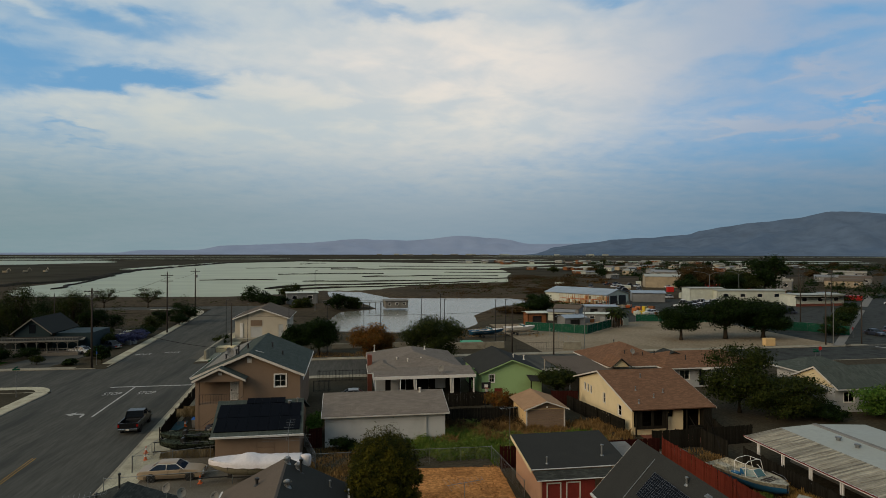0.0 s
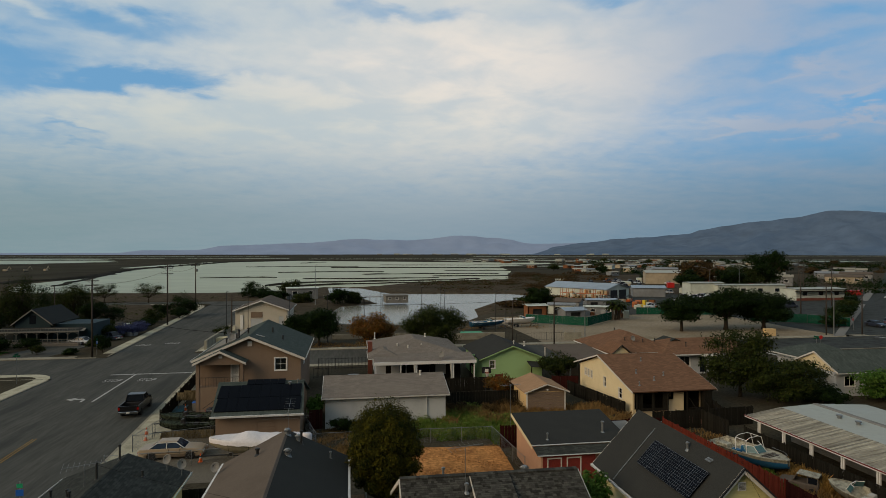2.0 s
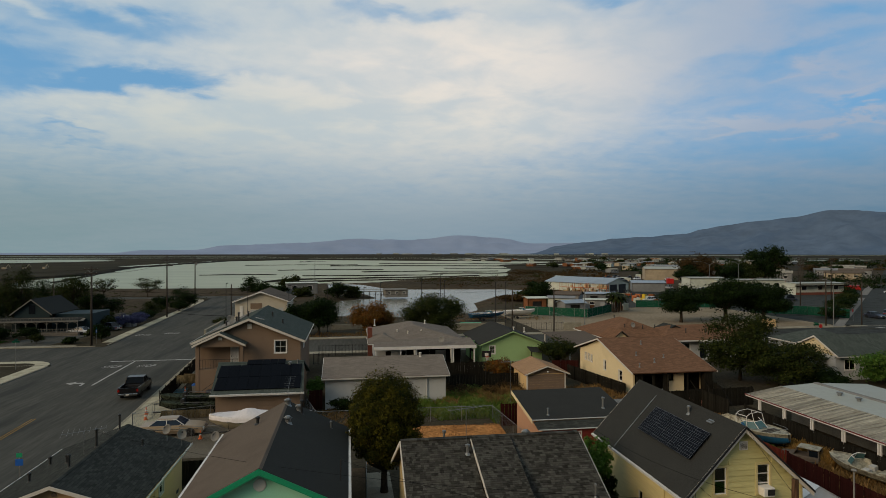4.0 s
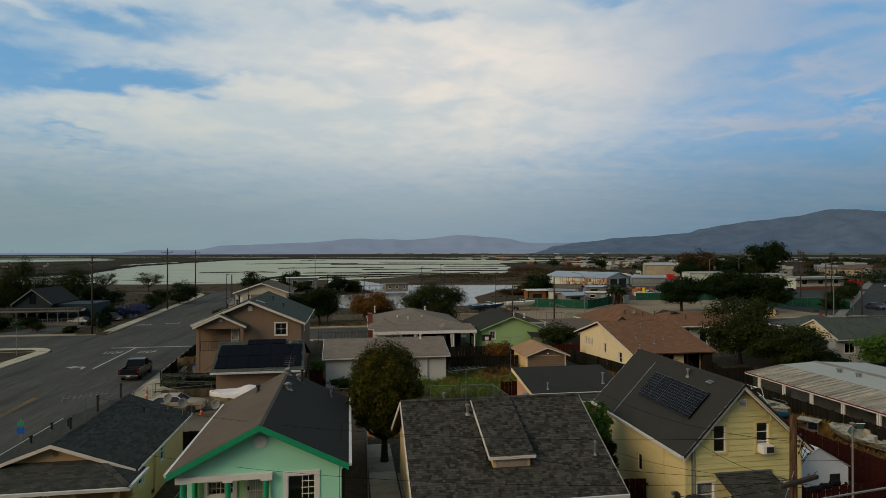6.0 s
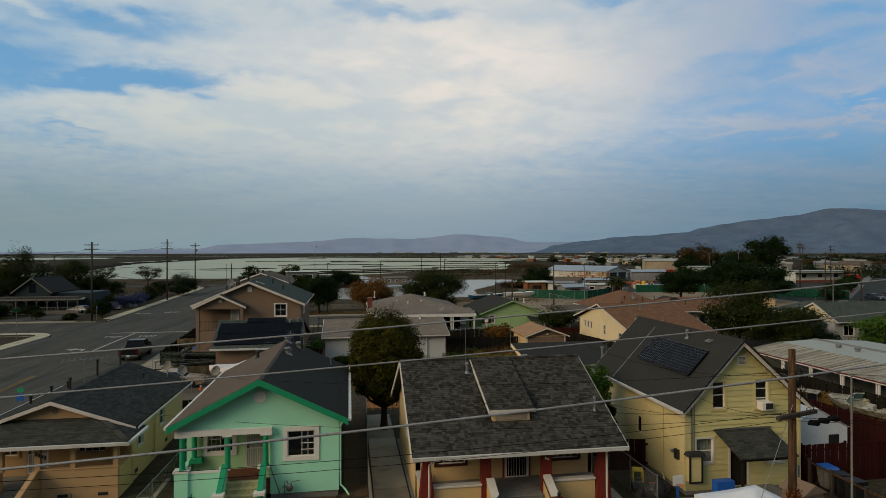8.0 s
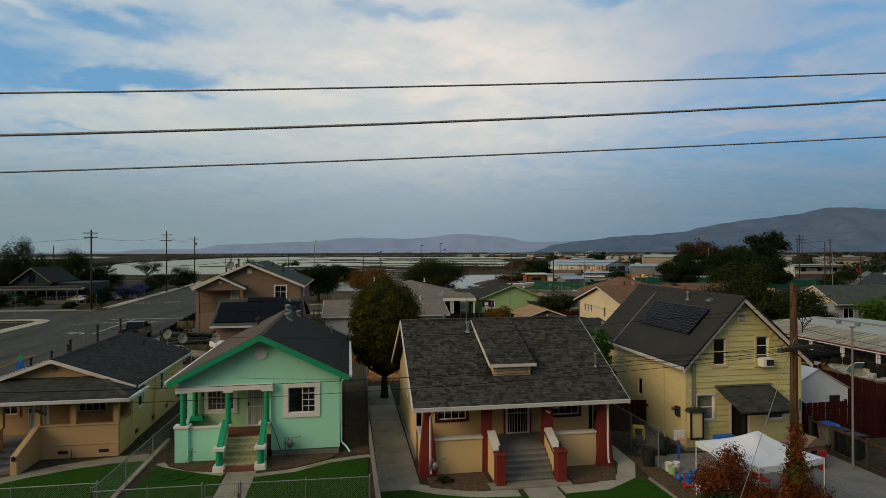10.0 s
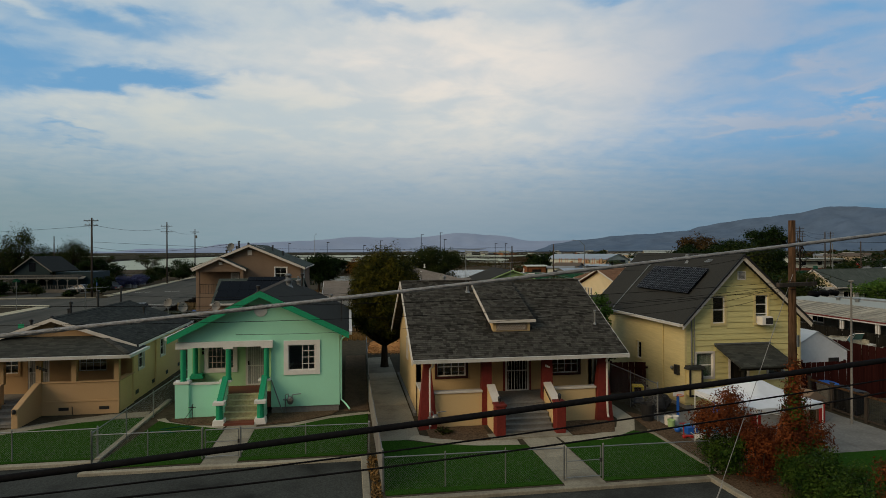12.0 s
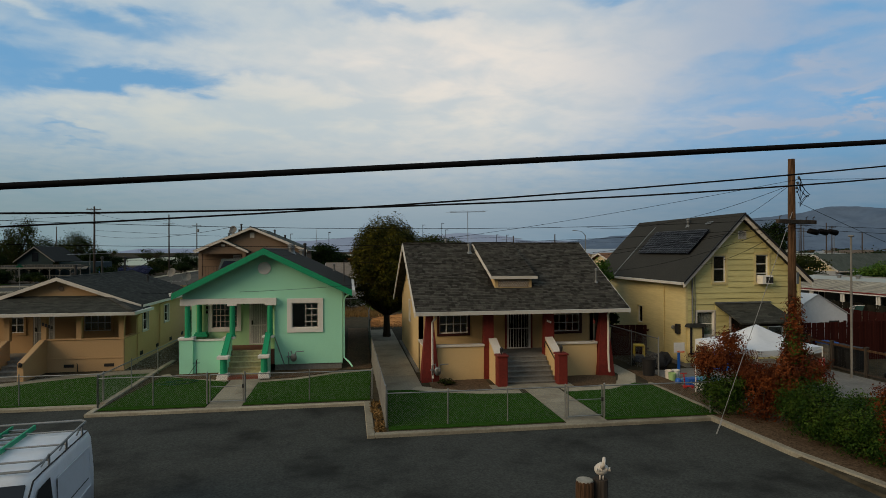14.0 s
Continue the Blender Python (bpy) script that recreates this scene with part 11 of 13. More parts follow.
street_cable("cable", "thick black overhead telephone cable bundle", 4.225, 0.033, 6.0735, 0.0728, 0.0005, 0.024, "cable")
street_cable("cable", "twisted grey overhead service cable", 3.4835, 0.0455, 7.104, 0.0961, 0.0015, 0.0150, "cable_grey", True)
street_cable("cable", "thin dark overhead cable", 4.2532, 0.0532, 5.7801, 0.0442, 0.0055, 0.0070, "cable")
street_cable("cable", "thin dark overhead cable", 4.5002, 0.0, 5.8063, 0.0727, 0.0034, 0.0070, "cable")
street_cable("power_line", "thin bare overhead power line", 4.887, 0.0099, 10.6195, 0.0636, 0.0017, 0.0075, "cable_grey")
street_cable("power_line", "thin bare overhead power line", 3.8547, -0.0019, 10.0955, 0.0672, 0.0032, 0.0085, "cable_grey")
street_cable("power_line", "thin bare overhead power line", 5.7719, 0.0098, 10.1566, 0.061, 0.0012, 0.0080, "cable_grey")
TOP = (13.25, 16.0, 7.6)
for a, b, sag in (((13.2, 16.0, 6.3), (-0.6, 29.6, 4.95), 0.55), ((13.2, 16.0, 6.35), (10.9, 25.6, 4.45), 0.35), ((13.2, 16.0, 6.3), (15.35, 25.0, 4.7), 0.3), ((13.25, 16.0, 6.2), (40, 10, 6.4), 0.4), ((13.2, 16.0, 6.1), (42, 13, 6.2), 0.5),
                  ((13.2, 15.95, 7.5), (11.5, 28.0, 6.6), 0.5), (TOP, (40, 5, 8.2), 0.3), (TOP, (-14.3, 36.2, 5.0), 0.8), ((13.2, 16.0, 6.25), (-10.5, 31.0, 3.4), 0.6), (TOP, (26, 40, 7.0), 0.4), ((13.3, 16.0, 6.9), (34.9, 26, 3.4), 0.3),
                  ((13.2, 16.0, 6.15), (-20, 15.0, 6.2), 0.6), ((13.2, 16.0, 6.4), (-20, 13.6, 6.9), 0.6)):
    cable("service_wire", "thin black service wire running to the pole", a, b, sag, 0.007, "cable", 16)
solid("guy_wire", Shape().tube([(13.1, 16.0, 6.6), (10.55, 16.05, -0.09)], 0.009, 5).tube([(10.75, 16.05, 0.35), (10.55, 16.05, -0.09)], 0.02, 5), M["cable_grey"], "steel guy wire anchored in the asphalt", "cable")
for a, b in (((-41.3, 103.4, 11.8), (-42.05, 146, 12.9)), ((-42.05, 146, 12.9), (-44.6, 182, 12.8)), ((-41.3, 103.4, 11.6), (-95, 112, 10.5)), ((-41.3, 103.4, 9.0), (29.6, 105.9, 8.0)), ((29.6, 105.9, 7.4), (96.5, 107.6, 8.4)),
             ((96.5, 107.6, 9.6), (118, 140, 12.6)), ((118, 140, 12.8), (150, 165, 12.4)), ((-41.3, 103.4, 8.2), (-12.9, 67.4, 8.2))):
    cable("power_line", "dark power line strung between poles", a, b, 0.8, 0.022, "cable", 14)


def traffic_sign(x, y, top, kind, turn=0, base=0.0):
    own = thing("road_sign", {"stop": "red octagonal stop sign on a thin post", "name": "green street name sign on a post", "blue": "blue parking notice on a thin post"}[kind], "road sign", "road signs")
    part("post", Shape().tube([(0, 0, -0.1), (0, 0, top)], 0.03, 6), M["steel"], own)
    if kind == "stop":
        p = part("sign_face", Shape().lathe([(0.36, 0), (0.36, 0.02)], (0, 0, 0), 8), M["red_plastic"], own)
        p.matrix_basis = pose(0, -0.04, top - 0.3, 90, 22.5, 0)
    elif kind == "name":
        part("sign_face", Shape().box(-0.45, 0.45, -0.02, 0.0, top - 0.1, top + 0.12), M["green_screen"], own)
        part("sign_face", Shape().box(-0.02, 0.0, -0.45, 0.45, top + 0.14, top + 0.34), M["green_screen"], own)
    else:
        part("sign_face", Shape().box(-0.22, 0.22, -0.03, -0.01, top - 0.5, top), M["blue_plastic"], own)
        part("sign_face", Shape().box(-0.2, 0.2, -0.03, -0.01, top + 0.05, top + 0.45), M["green_screen"], own)
        part("notice_bar", Shape().box(-0.15, 0.15, -0.04, -0.031, top - 0.15, top - 0.1).box(-0.15, 0.15, -0.04, -0.031, top - 0.3, top - 0.25), M["white_paint"], own)
    own.matrix_basis = pose(x, y, base, 0, 0, turn)
    return own


traffic_sign(-19.9, 89.4, 2.6, "stop", 0), traffic_sign(-19.8, 89.6, 3.1, "name", 0), traffic_sign(-19.6, 30.0, 2.6, "blue", 0)
traffic_sign(80.5, 91.0, 2.6, "stop", 0), traffic_sign(66.5, 76.0, 4.6, "name", 0), traffic_sign(-41.6, 106.0, 2.3, "blue", 90)
traffic_sign(109.0, 114.0, 2.6, "stop", 200), traffic_sign(-42.6, 84.0, 3.6, "name", 0)


def corner_sign():
    own = thing("street_sign", "steel sign post with a green and a blue plate", "street sign")
    part("post", Shape().tube([(0, 0, -0.2), (0, 0, 3.1)], 0.03, 7), M["steel"], own)
    part("sign_plate", Shape().box(-0.17, 0.17, -0.05, -0.032, 2.72, 2.98), M["jade"], own, "green sign plate", bevel=0.004)
    part("sign_plate", Shape().box(-0.22, 0.22, -0.05, -0.032, 2.22, 2.62), M["blue_plastic"], own, "blue sign plate", bevel=0.004)
    own.matrix_basis = pose(-19.95, 39.6, 0)
    return own


corner_sign()


# ---- yard things of the front row ----
def canopy_tent():
    own = thing("canopy_tent", "white pop-up canopy tent with slim white legs", "tent")
    cx, cy, hw, ze, zp = 14.4, 19.4, 2.05, 2.05, 2.72
    edge = [(cx + hw * math.cos(radians(q)), cy + hw * math.sin(radians(q))) for q in (144, 234, 324, 54)]
    roof = Shape()
    for i in range(4):
        a, b = edge[i], edge[(i + 1) % 4]
        n = 6
        rows = []
        for k in range(5):
            t = k / 4
            z = ze + (zp - ze) * t - 0.10 * math.sin(math.pi * t)
            rows.append([(a[0] + (b[0] - a[0]) * j / n + (cx - a[0] - (b[0] - a[0]) * j / n) * t, a[1] + (b[1] - a[1]) * j / n + (cy - a[1] - (b[1] - a[1]) * j / n) * t, z - 0.03 * math.sin(math.pi * j / n) * (1 - t)) for j in range(n + 1)])
        roof.add([p for r in rows for p in r], [(k * (n + 1) + j, k * (n + 1) + j + 1, (k + 1) * (n + 1) + j + 1, (k + 1) * (n + 1) + j) for k in range(4) for j in range(n)])
    part("canopy", roof, M["canvas_white"], own, smooth=True)
    for i in range(4):
        a, b = edge[i], edge[(i + 1) % 4]
        s = Shape()
        n = 8
        lo = [(a[0] + (b[0] - a[0]) * j / n, a[1] + (b[1] - a[1]) * j / n) for j in range(n + 1)]
        s.add([(x, y, ze - 0.03 * math.sin(math.pi * j / n)) for j, (x, y) in enumerate(lo)] + [(x, y, ze - 0.20 - 0.035 * (j % 2)) for j, (x, y) in enumerate(lo)], [(j, j + 1, n + 2 + j, n + 1 + j) for j in range(n)])
        part("valance", s, M["canvas_white"], own)
        part("leg", Shape().tube([(a[0], a[1], 0), (a[0], a[1], ze)], 0.02, 6), M["white_paint"], own)
        mid = ((a[0] + b[0]) / 2, (a[1] + b[1]) / 2)
        part("truss", Shape().bar((a[0], a[1], ze - 0.05), (mid[0], mid[1], ze - 0.4), 0.025).bar((b[0], b[1], ze - 0.05), (mid[0], mid[1], ze - 0.4), 0.025), M["white_paint"], own)
    return own


canopy_tent()


def gable_tent():
    own = thing("shelter_tent", "white gabled fabric shelter behind the red fence", "tent")
    x0, x1, y0, y1 = 21.9, 25.4, 27.0, 33.0
    part("roof", Shape().slab([(x0 - 0.1, y0, 2.1), (x0 - 0.1, y1, 2.1), (23.65, y1, 3.15), (23.65, y0, 3.15)], 0.02).slab([(x1 + 0.1, y0, 2.1), (x1 + 0.1, y1, 2.1), (23.65, y1, 3.15), (23.65, y0, 3.15)], 0.02), M["canvas_white"], own)
    part("end_wall", Shape().prism([(x0, 0.1), (x1, 0.1), (x1, 2.08), (23.65, 3.12), (x0, 2.08)], "y", y0 + 0.05, y0 + 0.07), M["canvas_white"], own)
    part("side_wall", Shape().box(x0, x0 + 0.02, y0 + 0.1, y1, 0.1, 2.08), M["canvas_white"], own)
    part("side_wall", Shape().box(x1 - 0.02, x1, y0 + 0.1, y1, 0.1, 2.08), M["canvas_white"], own)
    for x in (x0 + 0.06, x1 - 0.06):
        for y in (y0 + 0.12, y1 - 0.06):
            part("leg", Shape().tube([(x, y, 0), (x, y, 2.08)], 0.025, 6), M["white_paint"], own)
    part("window_flap", Shape().box(24.3, 24.9, y0 + 0.03, y0 + 0.045, 1.1, 1.75), M["dark_metal"], own)
    return own


gable_tent()


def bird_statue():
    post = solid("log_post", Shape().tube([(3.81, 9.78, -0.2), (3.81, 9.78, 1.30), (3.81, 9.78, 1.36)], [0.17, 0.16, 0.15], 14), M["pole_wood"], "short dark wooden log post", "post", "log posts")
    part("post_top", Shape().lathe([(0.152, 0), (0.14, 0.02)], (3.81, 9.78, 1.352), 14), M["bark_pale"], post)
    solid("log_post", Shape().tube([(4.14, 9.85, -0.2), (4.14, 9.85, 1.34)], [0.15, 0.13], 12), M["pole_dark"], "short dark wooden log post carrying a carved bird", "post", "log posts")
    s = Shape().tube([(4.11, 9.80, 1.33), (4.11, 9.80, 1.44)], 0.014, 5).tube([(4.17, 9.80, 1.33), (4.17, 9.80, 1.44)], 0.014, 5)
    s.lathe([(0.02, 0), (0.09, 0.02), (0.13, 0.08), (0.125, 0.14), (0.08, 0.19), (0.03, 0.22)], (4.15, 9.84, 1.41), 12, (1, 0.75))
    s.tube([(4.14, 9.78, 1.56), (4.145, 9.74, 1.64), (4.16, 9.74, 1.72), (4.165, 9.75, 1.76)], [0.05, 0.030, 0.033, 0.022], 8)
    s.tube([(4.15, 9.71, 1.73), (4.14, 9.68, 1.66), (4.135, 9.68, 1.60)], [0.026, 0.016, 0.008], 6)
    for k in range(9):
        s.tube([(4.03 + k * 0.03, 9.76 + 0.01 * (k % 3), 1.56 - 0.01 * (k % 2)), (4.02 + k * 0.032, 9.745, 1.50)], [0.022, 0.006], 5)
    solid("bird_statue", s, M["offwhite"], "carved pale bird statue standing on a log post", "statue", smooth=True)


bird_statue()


def trash_bin(x, y, material, label, turn=0):
    own = thing("wheeled_bin", label, "bin", "wheeled bins")
    part("body", Shape().add([(-0.24, -0.28, 0.08), (0.24, -0.28, 0.08), (0.24, 0.28, 0.08), (-0.24, 0.28, 0.08), (-0.3, -0.36, 0.98), (0.3, -0.36, 0.98), (0.3, 0.36, 0.98), (-0.3, 0.36, 0.98)], [(3, 2, 1, 0), (0, 1, 5, 4), (1, 2, 6, 5), (2, 3, 7, 6), (3, 0, 4, 7), (4, 5, 6, 7)]), M["black"] if material == "black" else M["concrete_grey"], own, bevel=0.02)
    part("lid", Shape().prism([(-0.38, 0.98), (0.40, 0.98), (0.34, 1.08), (-0.30, 1.06)], "x", -0.32, 0.32), M[material], own)
    for sx in (-1, 1):
        part("wheel", Shape().lathe([(0.03, -0.03), (0.12, -0.03), (0.12, 0.03), (0.03, 0.03)], (0, 0, 0), 10), M["black"], own).matrix_basis = pose(sx * 0.27, 0.3, 0.12, 0, 90, 0)
    own.matrix_basis = pose(x, y, 0, 0, 0, turn)
    return own


trash_bin(22.1, 23.9, "black", "black wheeled bin behind the rail fence", 80)
trash_bin(22.1, 23.1, "black", "black wheeled bin behind the rail fence", 95)
trash_bin(22.2, 24.8, "blue_plastic", "black wheeled bin with a blue lid", 0)
trash_bin(22.4, 21.3, "black", "black wheeled bin behind the rail fence", 90)
trash_bin(22.3, 20.4, "black", "black wheeled bin behind the rail fence", 84)
trash_bin(-16.4, 66.7, "blue_plastic", "grey wheeled bin with a blue lid", 0)


def bucket(x, y, material, label, h=0.38):
    own = thing("bucket", label, "bucket", "buckets")
    part("body", Shape().lathe([(0.13, 0), (0.155, h), (0.165, h), (0.165, h - 0.04), (0.14, h - 0.05), (0.12, 0.02)], (0, 0, 0), 14), M[material], own)
    part("handle", Shape().tube([(-0.16, 0, h - 0.05), (-0.1, 0.08, h - 0.12), (0.1, 0.08, h - 0.12), (0.16, 0, h - 0.05)], 0.006, 4), M["steel"], own)
    own.matrix_basis = pose(x, y, 0.02)
    return own


bucket(13.0, 23.0, "offwhite", "off-white plastic bucket beside the fence", 0.36), bucket(13.33, 23.0, "white_plastic", "white plastic bucket beside the fence", 0.36), bucket(12.98, 22.7, "lime", "yellow-green plastic bucket beside the fence", 0.3), bucket(13.75, 25.6, "red_plastic", "red plastic bucket by the house", 0.45)


def toy_car(x, y, turn):
    own = thing("toy_car", "child's yellow and dark blue ride-on car", "toy")
    part("body", Shape().prism([(-0.4, 0.15), (0.42, 0.15), (0.45, 0.38), (0.2, 0.45), (-0.35, 0.45)], "x", -0.24, 0.24), M["car_blue"], own, bevel=0.04)
    part("roof", Shape().box(-0.25, 0.25, -0.3, 0.22, 0.88, 0.95), M["yellow_plastic"], own, bevel=0.03)
    for sx in (-1, 1):
        for yy in (-0.26, 0.18):
            part("pillar", Shape().bar((sx * 0.22, yy * 1.2, 0.42), (sx * 0.22, yy, 0.9), 0.05), M["yellow_plastic"], own)
        for yy in (-0.28, 0.28):
            part("wheel", Shape().lathe([(0.03, -0.04), (0.12, -0.04), (0.12, 0.04), (0.03, 0.04)], (0, 0, 0), 10), M["black"], own).matrix_basis = pose(sx * 0.26, yy, 0.12, 0, 90)
    own.matrix_basis = pose(x, y, 0.02, 0, 0, turn)
    return own


toy_car(13.3, 26.2, -20)


def toy_house(x, y, turn):
    own = thing("playhouse", "small plastic playhouse with a red door", "toy")
    part("body", Shape().wall("y", -0.5, -0.46, -0.6, 0.6, 0, 1.0, [(-0.2, 0.2, 0, 0.8)]).box(-0.6, -0.56, -0.46, 0.5, 0, 1.0).box(0.56, 0.6, -0.46, 0.5, 0, 1.0), M["brown_stucco"], own)
    part("door", Shape().box(0.2, 0.56, -0.62, -0.58, 0, 0.8), M["red_plastic"], own, bevel=0.015)
    part("roof", Shape().prism([(-0.7, 1.0), (0.7, 1.0), (0, 1.4)], "y", -0.6, 0.6), M["brown_stucco"], own)
    own.matrix_basis = pose(x, y, 0.02, 0, 0, turn)
    return own


toy_house(19.0, 22.6, 12)


def hoop_toy(x, y):
    own = thing("toy_hoop", "small blue and white toy basketball stand", "toy")
    part("stand", Shape().bar((0, 0, 0), (0, 0, 0.95), 0.1, 0.06), M["blue_plastic"], own)
    part("backboard", Shape().box(-0.26, 0.26, -0.06, -0.02, 0.85, 1.3), M["white_plastic"], own, bevel=0.015)
    part("hoop", Shape().tube([(0.15 * math.cos(a), -0.2 + 0.15 * math.sin(a), 0.92) for a in [k * math.pi / 6 for k in range(13)]], 0.015, 5), M["orange_plastic"], own)
    own.matrix_basis = pose(x, y, 0.02)
    return own


hoop_toy(14.2, 24.25)
for nm, sh, mat, lab in (
    ("paddling_pool", Shape().lathe([(0.02, 0.03), (0.75, 0.03), (0.80, 0.16), (0.86, 0.16), (0.84, 0.0)], (13.9, 22.1, 0), 18, (1.0, 0.6)), "pool_blue", "small pale blue paddling pool"),
    ("toy_scooter", Shape().box(12.6, 13.0, 21.15, 21.3, 0.08, 0.13).tube([(12.65, 21.2, 0.1), (12.6, 21.2, 0.62)], 0.02, 6).tube([(12.45, 21.2, 0.62), (12.75, 21.2, 0.62)], 0.018, 6).ball((12.66, 21.2, 0.07), (0.08, 0.03, 0.08), 8, 5).ball((12.98, 21.2, 0.07), (0.08, 0.03, 0.08), 8, 5), "red_plastic", "red plastic toy scooter"),
    ("toy_wagon", Shape().box(13.05, 13.6, 20.75, 21.1, 0.10, 0.26).box(13.08, 13.16, 20.72, 21.13, 0.02, 0.16).box(13.46, 13.54, 20.72, 21.13, 0.02, 0.16).tube([(13.05, 20.92, 0.14), (12.75, 20.92, 0.34)], 0.015, 5), "white_plastic", "white plastic toy wagon"),
    ("ball_toy", Shape().ball((12.85, 22.0, 0.13), (0.13, 0.13, 0.13), 12, 8), "blue_plastic", "blue plastic play ball"),
    ("toy_crate", Shape().box(13.05, 13.5, 21.6, 21.95, 0.02, 0.30), "blue_plastic", "blue plastic toy crate"),
    ("toy_table", Shape().box(13.4, 14.2, 18.1, 18.7, 0.42, 0.48).box(13.45, 13.52, 18.15, 18.22, 0, 0.42).box(14.08, 14.15, 18.15, 18.22, 0, 0.42).box(13.45, 13.52, 18.58, 18.65, 0, 0.42).box(14.08, 14.15, 18.58, 18.65, 0, 0.42), "white_plastic", "white plastic toy table"),
    ("folding_chair", Shape().box(15.2, 15.7, 20.4, 20.85, 0.42, 0.47).box(15.2, 15.7, 20.82, 20.88, 0.47, 0.95).box(15.2, 15.24, 20.4, 20.44, 0, 0.42).box(15.66, 15.7, 20.4, 20.44, 0, 0.42).box(15.2, 15.24, 20.8, 20.84, 0, 0.42).box(15.66, 15.7, 20.8, 20.84, 0, 0.42), "red_plastic", "red folding chair under the canopy"),
    ("folding_chair", Shape().box(16.3, 16.8, 20.2, 20.65, 0.42, 0.47).box(16.76, 16.82, 20.2, 20.65, 0.47, 0.95).box(16.3, 16.34, 20.2, 20.24, 0, 0.42).box(16.7, 16.74, 20.2, 20.24, 0, 0.42).box(16.3, 16.34, 20.6, 20.64, 0, 0.42).box(16.7, 16.74, 20.6, 20.64, 0, 0.42), "red_plastic", "red folding chair under the canopy"),
    ("play_kitchen", Shape().box(16.0, 16.9, 24.1, 24.5, 0.0, 0.95), "blue_plastic", "blue plastic play kitchen by the house wall"),
    ("storage_bag", Shape().ball((13.6, 25.0, 0.3), (0.5, 0.35, 0.4), 14, 9, 0.18, random.Random(3)).ball((14.0, 25.1, 0.45), (0.35, 0.3, 0.3), 12, 8, 0.18, random.Random(4)), "black", "dark heap of sacks beside the house"),
    ("mesh_bin", Shape().lathe([(0.24, 0.0), (0.30, 0.75), (0.32, 0.75), (0.31, 0.70), (0.27, 0.70), (0.22, 0.03)], (12.5, 23.75, 0), 16), "black", "tall black plastic mesh bin beside the fence"),
    ("blue_tarp", Shape().prism([(-19.0, 66.2), (-17.9, 66.0), (-17.6, 67.3), (-17.8, 69.4), (-18.9, 69.2), (-19.2, 67.6)], "z", 0.0, 0.08), "tarp_blue", "blue-green tarpaulin spread on the ground"),
    ("bench", Shape().box(-17.6, -16.0, 72.0, 72.8, 0.7, 0.78).box(-17.5, -17.4, 72.1, 72.2, 0, 0.7).box(-16.2, -16.1, 72.1, 72.2, 0, 0.7).box(-17.5, -17.4, 72.6, 72.7, 0, 0.7).box(-16.2, -16.1, 72.6, 72.7, 0, 0.7), "grey_wood", "grey wooden work table in the yard"),
    ("pipe_stack", Shape().tube([(-20.0, 44.6, 0.9), (-16.0, 45.2, 0.9)], 0.05, 6).tube([(-20.0, 44.9, 1.1), (-16.2, 45.6, 1.0)], 0.05, 6).tube([(-19.8, 45.1, 1.3), (-19.8, 45.1, 0)], 0.05, 6).tube([(-17.5, 45.3, 1.25), (-17.5, 45.3, 0)], 0.05, 6), "steel", "stack of grey pipes on a rack"),
    ("rubble", Shape().ball((-8.4, 45.5, 0.1), (1.6, 0.8, 0.3), 12, 6, 0.3, random.Random(8)), "dirt", "low heap of soil and rubble"),
    ("utility_cabinet", Shape().box(83.0, 85.2, 107.8, 108.8, 0, 1.5), "sand_yellow", "beige utility cabinet on the pavement"),
    ("pool_cover", Shape().box(22.6, 27.0, 118.0, 121.0, 0.0, 0.5), "jade", "flat turquoise cover on the lot"),
):
    solid(nm, sh, M[mat], lab, nm.replace("_", " "), bevel=0.02 if nm not in ("storage_bag", "rubble", "pipe_stack") else 0)


def cone(x, y):
    own = thing("traffic_cone", "orange traffic cone with a white band", "traffic cone", "traffic cones")
    part("base", Shape().box(-0.17, 0.17, -0.17, 0.17, 0, 0.03), M["orange_plastic"], own)
    part("body", Shape().lathe([(0.13, 0.03), (0.085, 0.3), (0.03, 0.68)], (0, 0, 0), 12), M["orange_plastic"], own)
    part("band", Shape().lathe([(0.093, 0.30), (0.064, 0.46)], (0, 0, 0), 12), M["white_plastic"], own)
    own.matrix_basis = pose(x, y, 0.02)
    return own


for x, y in ((-18.9, 59.0), (-18.35, 57.1), (-19.1, 66.5), (-17.6, 67.3), (-12.1, 50.6)):
    cone(x, y)


def basketball(x, y):
    own = thing("basketball_hoop", "basketball hoop with a black backboard on a post", "basketball hoop")
    part("post", Shape().tube([(0, 0.4, 0), (0, 0.4, 2.6), (0, 0.1, 3.0)], 0.05, 6), M["black"], own)
    part("backboard", Shape().box(-0.55, 0.55, 0, 0.04, 2.7, 3.45), M["black"], own)
    part("hoop", Shape().tube([(0.22 * math.cos(a), -0.3 + 0.22 * math.sin(a), 2.8) for a in [k * math.pi / 6 for k in range(13)]], 0.02, 5), M["orange_plastic"], own)
    part("net", Shape().lathe([(0.22, 0), (0.14, -0.4), (0.15, -0.4), (0.23, 0)], (0, -0.3, 2.8), 10), M["curtain"], own)
    part("target", Shape().box(-0.22, 0.22, -0.006, -0.002, 2.85, 3.2).box(-0.14, 0.14, -0.012, -0.007, 2.93, 3.12), M["white_paint"], own)
    own.matrix_basis = pose(x, y, 0)
    return own


basketball(15.9, 68.4)


# ---- beyond the cross street ----
M["hall_white"] = surf("offwhite_stucco", (0.52, 0.47, 0.38), 0.9, fine=(20, 0.06), broad=(0.5, 0.15), bump=(60, 0.2))


